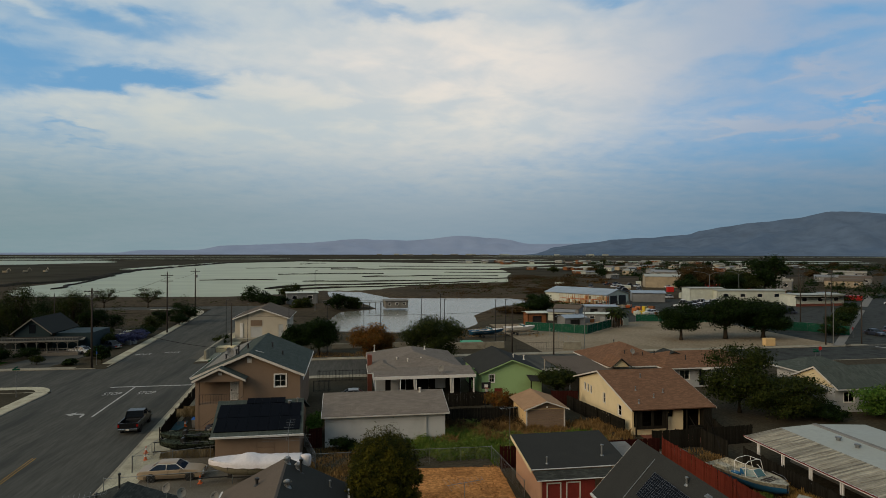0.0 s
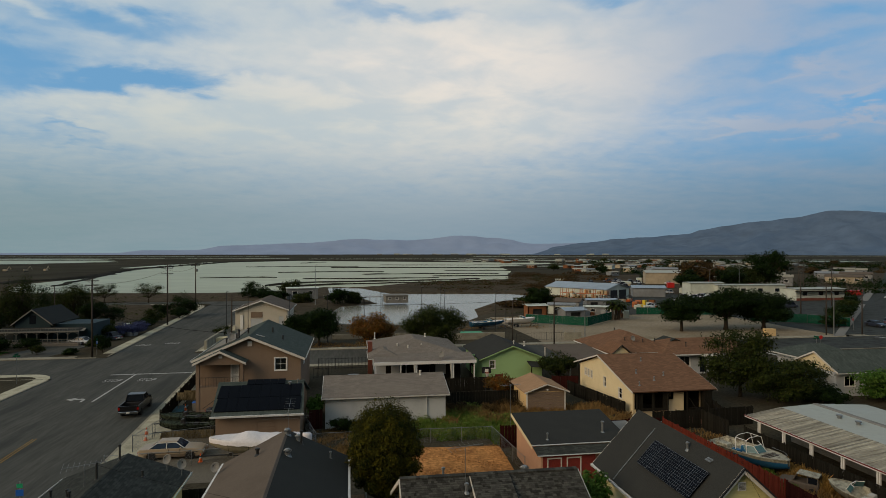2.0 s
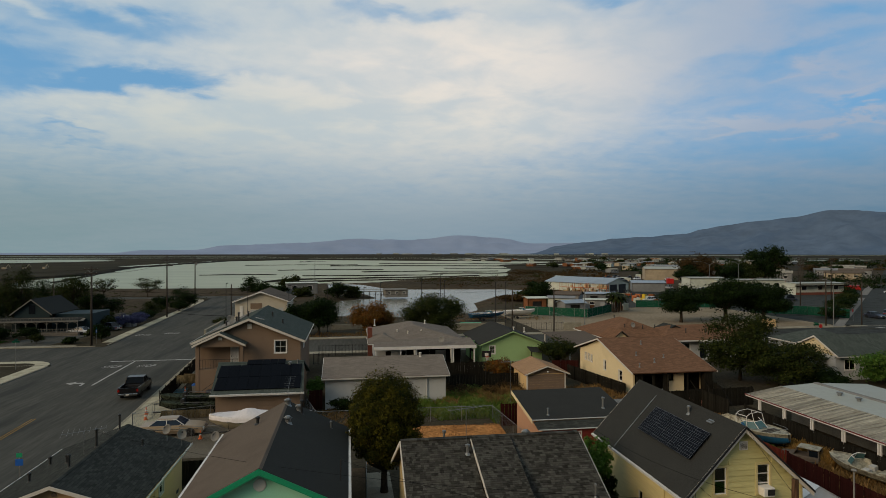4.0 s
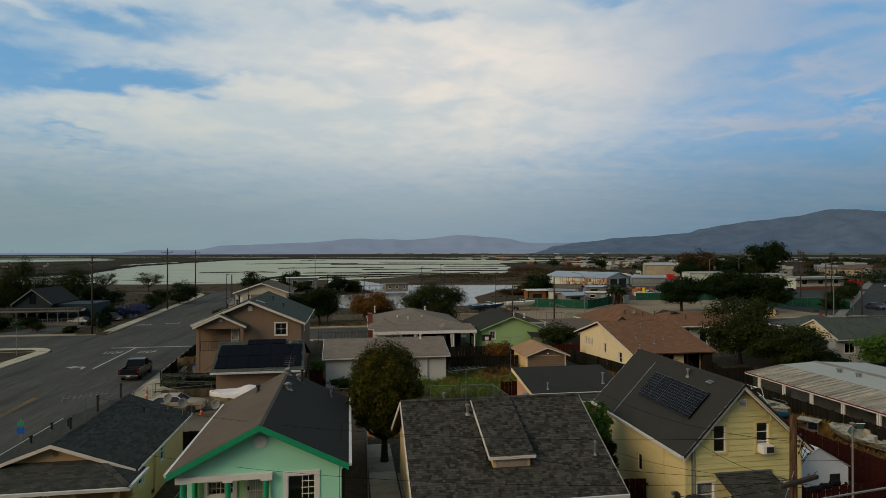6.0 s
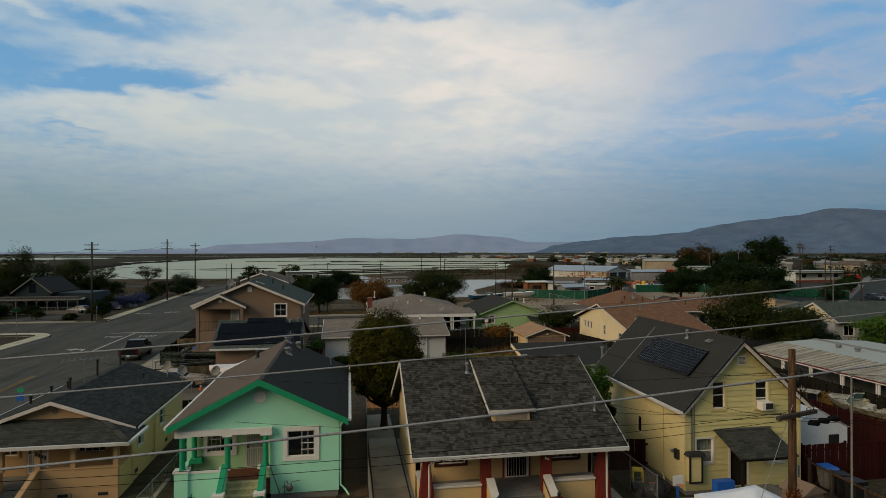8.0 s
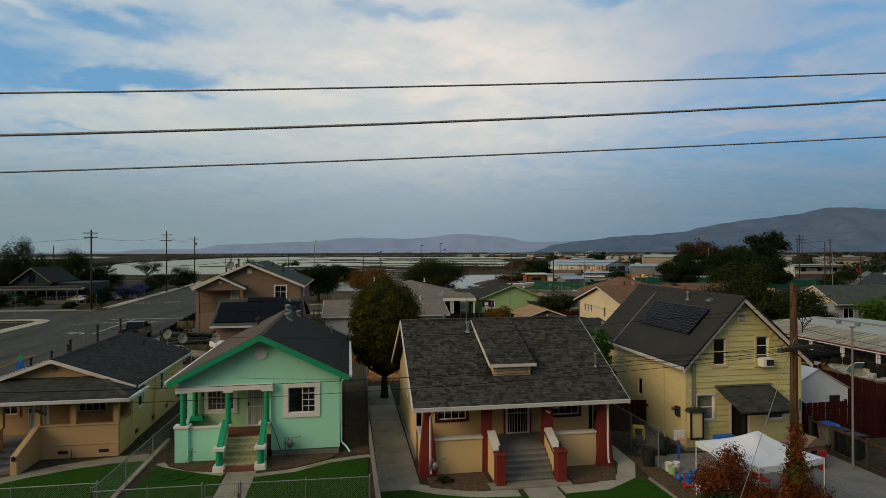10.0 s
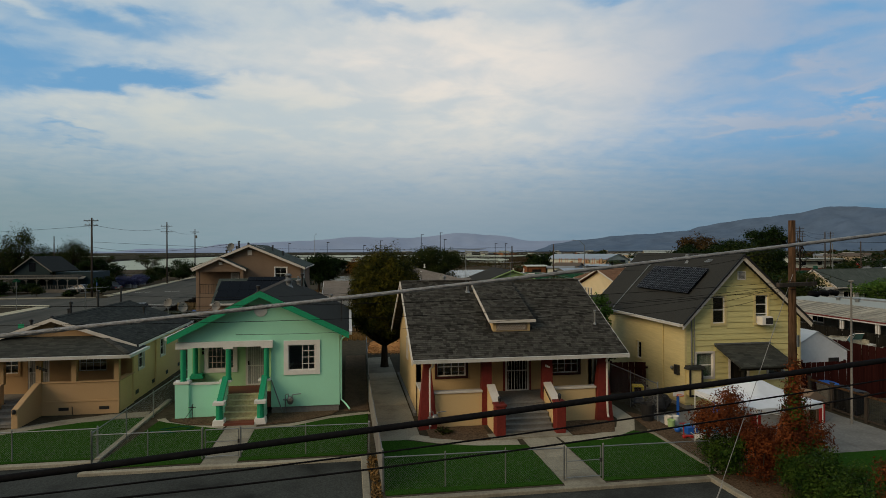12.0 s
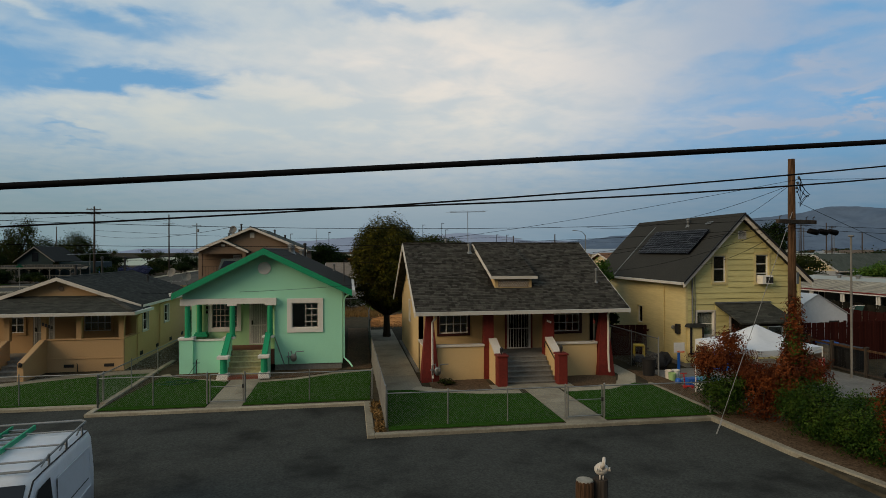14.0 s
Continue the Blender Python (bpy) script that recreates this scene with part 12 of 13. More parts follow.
def cream_hall():
    h = thing("building", "cream stucco building with a red-capped low gable roof", "building")
    shell(h, -24.2, -13.4, 131.5, 146.0, 4.6, "hall_white", [(-21.0, -18.6, 0.4, 2.8), (-15.2, -14.2, 0.4, 3.2)])
    part("gable_wall", Shape().prism([(-24.2, 4.6), (-13.4, 4.6), (-18.8, 6.5)], "y", 131.5, 131.7), M["hall_white"], h)
    gable_roof(h, "y", -18.8, 6.75, (-24.8, -12.8), 4.6, (130.9, 146.5), 0.15, "roll_brown", "white_paint", 0.25)
    part("garage_door", Shape().box(-21.0, -18.6, 131.56, 131.62, 0.4, 2.8), M["pale_grey"], h)
    part("upper_panel", Shape().box(-21.0, -18.6, 131.44, 131.5, 3.0, 4.2), M["brown_stucco"], h)
    part("door", Shape().box(-15.2, -14.2, 131.56, 131.62, 0.4, 3.2), M["pale_grey"], h)
    part("pilaster", Shape().box(-23.2, -22.6, 131.35, 131.5, 0, 3.6), M["white_paint"], h)
    part("plinth", Shape().box(-24.4, -13.2, 129.2, 131.5, 0, 0.5), M["concrete"], h)
    return h


cream_hall()
solid("garden_wall", Shape().box(-25.2, -24.8, 108.5, 131.0, 0, 1.6), M["concrete"], "pale concrete wall beside the street", "wall")
solid("garden_wall", Shape().box(-24.8, -21.6, 116.0, 118.5, 0, 0.9), M["cream"], "low cream wall at the driveway", "wall")
solid("garden_wall", Shape().box(16.0, 30.0, 112.8, 113.2, 0, 1.3), M["concrete"], "low pale concrete retaining wall", "wall", bevel=0.03)
solid("garden_wall", Shape().box(41.0, 44.5, 109.6, 110.0, 0, 1.5), M["concrete"], "low pale concrete wall beside the gate", "wall", bevel=0.03)
solid("garden_wall", Shape().box(-3.5, 16.0, 117.0, 117.3, 0, 1.0), M["concrete"], "low pale concrete wall along the shore", "wall", bevel=0.03)
iron_fence(31.5, 41.0, 109.8, 1.6, "dark iron rolling gate with cross braces", 0.5)
solid("planting_bed", Shape().box(17.0, 28.0, 113.3, 117.0, 0, 0.25).ball((22, 115, 0.2), (4.5, 1.4, 0.6), 14, 6, 0.3, random.Random(2)), M["mulch"], "raised bed of bark and low shrubs", "flower bed", kind="structure")
chain_fence([(-6.0, 128.5), (36.0, 128.0)], 1.9, "dark chain-link fence along the pond", 0.25, posts=3.5)
chain_fence([(41.9, 138.0), (54.0, 129.2), (64.8, 139.8)], 2.1, "tall green-screened fence round the yard", 0.4, posts=3.0, privacy="green_screen")
chain_fence([(77.0, 151.0), (98.0, 146.5)], 2.0, "tall green-screened fence beside the dry lot", 0.4, posts=3.2, privacy="green_screen")
chain_fence([(98.0, 133.0), (108.0, 126.0), (112.0, 118.0)], 2.2, "tall green-screened fence at the corner lot", 0.4, posts=3.2, privacy="green_screen")
chain_fence([(44.0, 112.0), (44.5, 128.0)], 1.8, "tall thin chain-link fence at the lot", 0.3, posts=3.5)


def palm_clump(x, y):
    own = thing("palm", "clump of broad-leaved banana palms", "palm")
    rng = random.Random(9)
    s, t = Shape(), Shape()
    for i in range(5):
        bx, by = rng.uniform(-1.5, 1.5), rng.uniform(-1, 1)
        h = rng.uniform(2.6, 4.6)
        t.tube([(bx, by, 0), (bx * 1.1, by * 1.1, h)], [0.16, 0.1], 6)
        for k in range(12):
            a = k * 0.55 + i
            ln, w = rng.uniform(2.0, 3.0), 0.36
            ca, sa = math.cos(a), math.sin(a)
            p = [(bx * 1.1 + ca * ln * f, by * 1.1 + sa * ln * f, h + ln * (0.75 * f - 0.95 * f * f)) for f in (0.05, 0.4, 0.75, 1.0)]
            for q, r, w0, w1 in ((p[0], p[1], 0.06, w), (p[1], p[2], w, w * 0.9), (p[2], p[3], w * 0.9, 0.03)):
                s.add([(q[0] - sa * w0, q[1] + ca * w0, q[2]), (q[0] + sa * w0, q[1] - ca * w0, q[2]), (r[0] + sa * w1, r[1] - ca * w1, r[2]), (r[0] - sa * w1, r[1] + ca * w1, r[2])], [(0, 1, 2, 3)])
    part("stem", t, M["bark"], own)
    part("frond", s, M["leaf_olive"], own, kind="stuff")
    own.matrix_basis = pose(x, y, 0)
    return own


palm_clump(66.5, 140.5), palm_clump(68.5, 143.0)
M["roof_blue"] = surf("pale_blue_metal_roof", (0.30, 0.36, 0.42), 0.5, 0.3, fine=(0.6, 0.1), broad=(0.1, 0.25), bump=(2, 0.05))
M["tin_white"] = surf("white_metal_wall", (0.52, 0.55, 0.48), 0.6, 0.1, fine=(0.6, 0.1), broad=(0.1, 0.25), bump=(2, 0.05))
M["tin_grey"] = surf("grey_metal_wall", (0.22, 0.23, 0.235), 0.6, 0.2, fine=(0.6, 0.15), broad=(0.1, 0.3), bump=(2, 0.05))
M["tin_tan"] = surf("tan_metal_wall", (0.36, 0.30, 0.21), 0.7, 0.0, fine=(0.6, 0.15), broad=(0.1, 0.3), bump=(2, 0.05))
M["rust"] = surf("rusty_steel", (0.20, 0.085, 0.040), 0.85, 0.0, fine=(0.6, 0.3), broad=(0.2, 0.3), bump=(2, 0.2))


def block(name, label, x, y, w, d, h, wall, roof, turn=0, rise=0.6, doors=0, windows=0, category="building", group=""):
    """A plain industrial building: walls with openings, a low gable roof with overhang, doors and windows as pieces of their own."""
    own = thing(name, label, category, group)
    holes = [(-w / 2 + w * (i + 0.25) / max(doors, 1), -w / 2 + w * (i + 0.75) / max(doors, 1), 0.0, h * 0.75) for i in range(doors)]
    wins = [(-w / 2 + w * (i + 0.35) / max(windows, 1), -w / 2 + w * (i + 0.65) / max(windows, 1), h * 0.45, h * 0.72) for i in range(windows)]
    part("wall", Shape().wall("y", -d / 2, -d / 2 + 0.2, -w / 2, w / 2, 0, h, holes + wins), M[wall], own)
    part("wall", Shape().wall("y", d / 2, d / 2 - 0.2, -w / 2, w / 2, 0, h), M[wall], own)
    for sx in (-1, 1):
        part("wall", Shape().prism([(-d / 2, 0), (d / 2, 0), (d / 2, h), (0, h + rise - 0.06), (-d / 2, h)], "x", sx * w / 2, sx * (w / 2 - 0.2)), M[wall], own)
    part("roof", Shape().slab([(-w / 2 - 0.4, -d / 2 - 0.4, h - 0.02), (w / 2 + 0.4, -d / 2 - 0.4, h - 0.02), (w / 2 + 0.4, 0, h + rise), (-w / 2 - 0.4, 0, h + rise)], 0.1), M[roof], own)
    part("roof", Shape().slab([(-w / 2 - 0.4, d / 2 + 0.4, h - 0.02), (w / 2 + 0.4, d / 2 + 0.4, h - 0.02), (w / 2 + 0.4, 0, h + rise), (-w / 2 - 0.4, 0, h + rise)], 0.1), M[roof], own)
    for a, b, c, e in holes:
        part("door", Shape().box(a, b, -d / 2 + 0.5, -d / 2 + 0.55, 0, e), M["dark_metal"], own)
    for a, b, c, e in wins:
        win = part("window", Shape().box(a, b, -d / 2 + 0.08, -d / 2 + 0.12, c, e), M["dark_glass"], own)
        part("window_frame", Shape().box(a - 0.1, a, -d / 2 - 0.05, -d / 2, c - 0.1, e + 0.1).box(b, b + 0.1, -d / 2 - 0.05, -d / 2, c - 0.1, e + 0.1).box(a, b, -d / 2 - 0.05, -d / 2, c - 0.1, c).box(a, b, -d / 2 - 0.05, -d / 2, e, e + 0.1), M["white_paint"], win)
    own.matrix_basis = pose(x, y, -0.05, 0, 0, turn)
    return own


depot = block("warehouse", "white metal warehouse with a pale blue roof and dark gable doors", 85.2, 204.9, 26, 14.3, 4.3, "tin_white", "roof_blue", -57, 1.8, 0)
# Flat black panels draw the darkness inside the open gable doorways.
for a, b in ((-4.8, -0.6), (0.6, 5.2)):
    part("door", Shape().box(13.0, 13.05, a, b, 0, 3.9), M["black"], depot, "black panel drawn for the dark open doorway")
M["rack_orange"] = paint("orange_rack_paint", (0.36, 0.10, 0.022), 0.5)
M["cardboard"] = surf("pale_timber_goods", (0.40, 0.29, 0.17), 0.9, fine=(3, 0.2), broad=(0.8, 0.3), bump=(10, 0.1), island=0.35)


def storage_rack(x, y, turn, seed):
    """A pallet rack out of doors: uprights, beams and stacked goods."""
    own = thing("storage_rack", "orange pallet rack loaded with timber and boxed goods", "rack", "storage racks")
    r = random.Random(seed)
    for i in range(5):
        for e in (-0.6, 0.6):
            part("upright", Shape().box(i * 2.6 - 5.25, i * 2.6 - 5.13, e - 0.05, e + 0.05, 0, 4.6), M["rack_orange"], own)
    for z in (1.5, 3.0):
        for e in (-0.6, 0.6):
            part("beam", Shape().box(-5.2, 5.2, e - 0.04, e + 0.04, z, z + 0.14), M["rack_orange"], own)
    goods = Shape()
    for i in range(8):
        for z in (0.1, 1.66, 3.16):
            if r.random() < 0.62:
                q = r.uniform(0.3, 0.6)
                goods.box(i * 1.3 - 4.55 - q, i * 1.3 - 4.55 + q, -0.6, r.uniform(0.2, 0.7), z, z + r.uniform(0.3, 1.25))
    part("stacked_load", goods, M["cardboard"], own, "stacked boards and boxes", kind="stuff")
    own.matrix_basis = pose(x, y, 0, 0, 0, turn)
    return own


for i, (x, y) in enumerate(((81.0, 188.0), (75.5, 192.5))):
    storage_rack(x, y, -57, 810 + i)
block("warehouse", "grey metal shed behind the warehouse", 114.0, 214.0, 12, 7, 3.4, "tin_grey", "roof_blue", -20, 0.8, 0)
block("office_building", "long white prefabricated office with small windows", 151.0, 207.0, 26, 8, 4.6, "tin_white", "white_roof", -8, 0.25, 0, 4)
block("office_building", "white block at the end of the office", 136.3, 212.5, 13, 8, 5.2, "tin_white", "white_roof", -8, 0.3, 0)
station = block("station_building", "low cream building with a brick base and dark eaves", 163.3, 188.5, 19.5, 8, 4.2, "tin_white", "white_roof", 2, 0.2, 0, 3)
part("brick_base", Shape().box(-9.9, 9.9, -4.12, -4.02, 0, 1.0), M["tile_red"], station, "red brick base course")
part("eave", Shape().box(-10.6, 10.6, -5.4, -4.3, 3.1, 3.5), M["dark_board"], station, "dark overhanging eave")
block("warehouse", "cream metal warehouse behind the trees", 168.0, 300.0, 18, 11, 6.0, "tin_tan", "white_roof", -20, 1.2, 0)
block("storage_unit", "white storage container with an open canopy", 58.0, 157.0, 7, 4, 2.6, "tin_white", "tin_grey", -25, 0.5, 1, category="storage unit")
block("storage_unit", "flat-roofed office trailer behind the green screen", 67.0, 152.0, 8, 4, 2.4, "tin_grey", "tin_white", -20, 0.2, 0, 2, category="storage unit")
block("storage_unit", "low grey lean-to behind the green screen", 57.0, 147.0, 6, 4, 2.1, "tin_grey", "roof_blue", 12, 0.7, 1, category="storage unit")
block("storage_unit", "dark weathered shed behind the green screen", 62.5, 163.0, 7, 5, 3.0, "tin_grey", "roll_brown", -35, 0.9, 1, category="storage unit")
block("storage_unit", "grey canopy over stacked goods", 75.0, 170.0, 9, 6, 2.8, "tin_grey", "roof_blue", -12, 0.3, 2, category="storage unit")
block("storage_unit", "orange-framed small pump house", 47.5, 148.0, 5, 4, 3.4, "rust", "tin_white", 0, 0.3, 1, category="storage unit")
block("marsh_hut", "small grey flat-roofed hut beside the marsh", -17.5, 224.0, 11, 8, 4.0, "tin_grey", "tin_white", 8, 0.2, 0, 2, category="hut")
block("pump_house", "concrete pump house standing in the pond", 15.4, 202.0, 7.5, 7, 2.6, "concrete_grey", "concrete_grey", 4, 0.05, 0, 3, category="pump house")
solid("footbridge", Shape().box(-9.0, 12.0, 203.0, 204.2, 1.6, 1.8).box(-9, 12, 203.0, 203.06, 2.3, 2.36).box(-9, 12, 204.14, 204.2, 2.3, 2.36), M["concrete_grey"], "narrow railed footbridge to the pump house", "footbridge")
for i in range(10):
    solid("bridge_pile", Shape().tube([(-8 + i * 2.1, 203.6, -1.6), (-8 + i * 2.1, 203.6, 1.62)], 0.12, 6), M["pole_dark"], "dark pile under the footbridge", "pile", "bridge piles")
rng = random.Random(77)
# the depot's vehicles, pallets and containers, and the far settlement
for i in range(110):
    x, y = rng.uniform(72, 200), rng.uniform(160, 330)
    if abs(x - 92) < 16 and abs(y - 206) < 14 or abs(x - 145) < 26 and abs(y - 208) < 11 or abs(x - 161) < 13 and abs(y - 185) < 8 or abs(x - 117) < 10 and abs(y - 140) < 70 or x < 76 + (y - 160) * 0.25:
        continue
    kind = rng.random()
    if kind < 0.45:
        lab = rng.choice(["white", "silver", "dark"])
        sedan("car", f"{lab} vehicle parked in the depot yard", x, y, rng.choice((0, 80, 100, 170)), {"white": "car_white", "silver": "car_silver", "dark": "car_blue"}[lab], rng.uniform(4.4, 5.6), 1.9, rng.uniform(1.5, 2.1), "depot vehicles")
    elif kind < 0.75:
        mat, lab = rng.choice((("tin_white", "white"), ("tin_tan", "tan"), ("tin_grey", "grey"), ("roof_blue", "pale blue"), ("red_plastic", "red")))
        w, d, h = rng.uniform(3, 7), 2.4, rng.uniform(1.4, 2.8)
        s = solid("container", Shape().box(-w / 2, w / 2, -d / 2, d / 2, 0, h), M[mat], f"{lab} steel storage container in the depot yard", "container", "storage containers", bevel=0.05)
        s.matrix_basis = pose(x, y, 0, 0, 0, rng.choice((-15, 75)))
    else:
        own = thing("pallet_stack", "stacked pallets and crates in the depot yard", "pallets", "pallet stacks")
        mat = rng.choice(("rust", "tin_tan", "grey_wood", "tin_white", "roof_blue"))
        for k in range(rng.randint(2, 4)):
            a, b = k * 1.25 - 1.6, rng.uniform(-0.6, 0.6)
            part("crate", Shape().box(a - 0.6, a + 0.6, b - 0.5, b + 0.5, 0, rng.uniform(0.5, 2.2)), M[mat], own)
        own.matrix_basis = pose(x, y, 0, 0, 0, rng.uniform(0, 90))
for i in range(46):
    x, y = rng.uniform(56, 98), rng.uniform(145, 200)
    if x < 50 + (y - 140) * 0.35 or x > 74 + (y - 145) * 0.9 or abs(x - 85) < 13 and y > 192:
        continue
    mat, lab = rng.choice((("cardboard", "pale timber"), ("rack_orange", "orange"), ("tin_white", "white"), ("tin_grey", "grey"), ("rust", "rusty"), ("yellow_plastic", "yellow"), ("roof_blue", "pale blue")))
    own = thing("crate_stack", f"{lab} crates and machine parts stacked in the yard", "crates", "crate stacks")
    for k in range(rng.randint(2, 4)):
        a, w, d = k * 1.5 - 2.0, rng.uniform(0.3, 0.75), rng.uniform(0.3, 0.9)
        b = rng.uniform(-0.5, 0.5)
        part("crate", Shape().box(a - w, a + w, b - d, b + d, 0, rng.uniform(0.5, 2.0)), M[mat if k % 2 == 0 else rng.choice(("cardboard", "tin_white", "tin_grey", "rust"))], own)
    own.matrix_basis = pose(x, y, 0, 0, 0, rng.uniform(0, 90))
for i in range(7):
    own = thing("forklift", "orange forklift beside the warehouse", "forklift", "forklifts")
    part("body", Shape().box(-0.6, 0.6, -1.0, 0.8, 0.3, 1.1), M["orange_plastic"], own, bevel=0.06)
    part("cage", Shape().bar((-0.5, -0.6, 1.1), (-0.5, -0.6, 2.2), 0.08).bar((0.5, -0.6, 1.1), (0.5, -0.6, 2.2), 0.08).bar((-0.5, 0.5, 1.1), (-0.5, 0.5, 2.2), 0.08).bar((0.5, 0.5, 1.1), (0.5, 0.5, 2.2), 0.08).box(-0.55, 0.55, -0.65, 0.55, 2.2, 2.28), M["black"], own)
    part("mast", Shape().box(-0.4, -0.3, 0.8, 0.95, 0.1, 2.6).box(0.3, 0.4, 0.8, 0.95, 0.1, 2.6), M["dark_metal"], own)
    part("load", Shape().box(-0.7, 0.7, 1.0, 2.0, 0.3, 1.3), M["tin_tan"], own)
    own.matrix_basis = pose(84.0 + i * 2.6 - 12 * (i > 4), 186.5 + (i % 3) * 3.0, 0, 0, 0, 35 * i)
for i in range(84):
    x = rng.uniform(170, 560)
    y = 430 + (x - 170) * 0.75 + rng.uniform(-60, 180)
    if i > 44:
        x, y = rng.uniform(190, 620), rng.uniform(880, 1150)
    mat = rng.choice(("tin_white", "tin_grey", "white_roof", "tin_tan", "tin_grey", "rust"))
    block("far_building", "small pale building on the distant shore", x, y, rng.uniform(6, 15), rng.uniform(5, 9), rng.uniform(2.2, 4.0), mat, rng.choice(("white_roof", "tin_grey", "roll_brown", "corrugated")), rng.uniform(-50, 30), 0.8, 0, 2, "building", "distant shore buildings")
for i in range(34):
    x = rng.uniform(110, 620)
    y = rng.uniform(330, 900)
    if x < 110 + (y - 370) * 0.45:
        continue
    r, z = rng.uniform(3, 7), rng.uniform(3.5, 9)
    tree("tree", "dark tree among the distant yards", x, y, clumps(r, r, 0, z, 5, 300 + i, 0.5), 420, 0.8, rng.choice(("leaf_dark", "leaf_olive", "leaf_amber_dark")), 0.3, 1.5, 300 + i)
for i in range(26):
    x, y = rng.uniform(-300, 2300), rng.uniform(3200, 4000)
    if x > 100:
        block("far_building", "low pale building on the far shore of the bay", x, y, rng.uniform(15, 55), 20, rng.uniform(4, 7), rng.choice(("tin_white", "white_roof", "tin_grey")), "white_roof", -9, 1, 0, 0, "building", "far shore buildings")
# brown brush along the marsh bank
for i, (x, y, r, z) in enumerate(((58, 184, 7, 2.8), (66, 200, 8, 3.2), (50, 176, 6, 2.4), (78, 214, 8, 3.0), (90, 240, 9, 3.0), (104, 262, 10, 3.2), (62, 168, 6, 2.6), (112, 300, 12, 3.4), (128, 345, 14, 3.6), (72, 184, 8, 3.0), (86, 262, 9, 2.6), (122, 400, 14, 3.4))):
    tree("bush", "brown dry brush along the marsh bank", x, y, clumps(r, r * 0.8, -0.6, z, 7, 400 + i, 0.45), 1500, 0.34, "leaf_amber_dark" if i % 3 else "leaf_olive", 0.12, 0.5, 400 + i, category="bush", ragged=0.4)


def teal_house():
    h = thing("house", "dark teal Victorian house with a columned white-railed veranda", "house")
    shell(h, -66.0, -58.5, 119.5, 131.0, 3.4, "teal_board", [(-64.5, -63.5, 1.2, 2.8), (-61.0, -60.0, 1.2, 2.8)])
    part("gable_wall", Shape().prism([(-65.6, 3.4), (-59.0, 3.4), (-59.0, 4.6), (-62.3, 7.0), (-65.6, 4.6)], "y", 119.5, 119.7), M["teal_board"], h)
    gable_roof(h, "y", -62.3, 7.3, (-66.2, -58.4), 4.2, (119.0, 131.5), 0.15, "roll_dark", "trim_grey", 0.25, gutter=False)
    part("window", Shape().box(-62.9, -61.7, 119.44, 119.5, 4.2, 6.0), M["dark_glass"], h)
    part("veranda_roof", Shape().slab([(-68.0, 116.6, 3.0), (-52.5, 116.6, 3.0), (-52.5, 119.5, 3.5), (-68.0, 119.5, 3.5)], 0.12), M["roll_dark"], h)
    part("veranda_floor", Shape().box(-68.0, -52.5, 116.6, 119.5, 0, 0.6), M["grey_wood"], h)
    part("cornice", Shape().box(-68.1, -52.4, 116.5, 116.6, 2.8, 3.1), M["trim_grey"], h)
    for i in range(9):
        x = -67.8 + i * 1.9
        part("veranda_post", Shape().lathe([(0.1, 0.6), (0.07, 0.9), (0.06, 2.4), (0.1, 2.8)], (x, 116.75, 0), 7), M["trim_grey"], h)
        if i < 8:
            s = Shape().tube([(x, 116.75, 2.3), (x + 0.4, 116.75, 2.65), (x + 0.95, 116.75, 2.78), (x + 1.5, 116.75, 2.65), (x + 1.9, 116.75, 2.3)], 0.05, 5)
            part("arch_bracket", s, M["trim_grey"], h)
    for i in range(30):
        x = -67.7 + i * 0.5
        part("baluster", Shape().box(x - 0.03, x + 0.03, 116.7, 116.78, 0.6, 1.35), M["trim_grey"], h)
        part("cresting", Shape().box(x - 0.02, x + 0.02, 117.0, 117.05, 3.1, 3.5), M["trim_grey"], h)
    part("balcony_rail", Shape().box(-67.8, -52.6, 116.98, 117.07, 3.5, 3.58).box(-67.8, -52.6, 116.7, 116.8, 1.35, 1.42), M["trim_grey"], h)
    part("rear_wing", Shape().box(-58.5, -51.5, 121.0, 130.0, 0, 4.0), M["teal_board"], h)
    part("awning", Shape().slab([(-55.0, 119.8, 2.6), (-52.8, 119.8, 2.6), (-52.8, 121, 3.1), (-55.0, 121, 3.1)], 0.06), M["trim_grey"], h)
    for k in range(5):
        part("step", Shape().box(-67.8, -66.0, 115.0 + k * 0.32, 116.7, 0, 0.12 + 0.12 * k), M["grey_wood"], h)
    return h


teal_house().matrix_basis = pose(-1.6, 11.6, 0) @ Matrix.Diagonal((0.9, 0.9, 0.9, 1))
solid("lawn", Shape().prism([(-80, 105.2), (-57.5, 105.2), (-57.5, 111), (-80, 112)], "z", -0.1, 0.03), M["turf"], "dark green front lawn of the teal house", "lawn", kind="structure")
solid("driveway", Shape().prism([(-57.0, 104.9), (-48.5, 104.9), (-46.0, 124), (-53.5, 124)], "z", -0.1, 0.02), M["asphalt_old"], "grey driveway beside the teal house", "pavement", kind="structure")
tree("bush", "clipped green shrub by the front lawn", -65.0, 107.0, clumps(1.3, 1.2, 0, 1.3, 6, 201, .45), 900, 0.12, "leaf_green", 0.06, 0.3, 201, category="bush")
tree("bush", "dark palm-like shrub beside the pole", -41.6, 108.2, clumps(1.5, 1.4, 0, 3.4, 7, 202, .45), 1500, 0.16, "leaf_dark", 0.08, 0.6, 202, category="bush")
tree("bush", "dark shrub before the veranda", -56.0, 114.0, clumps(2.4, 1.6, 0, 2.2, 7, 203, .45), 1500, 0.16, "leaf_dark", 0.08, 0.4, 203, category="bush")
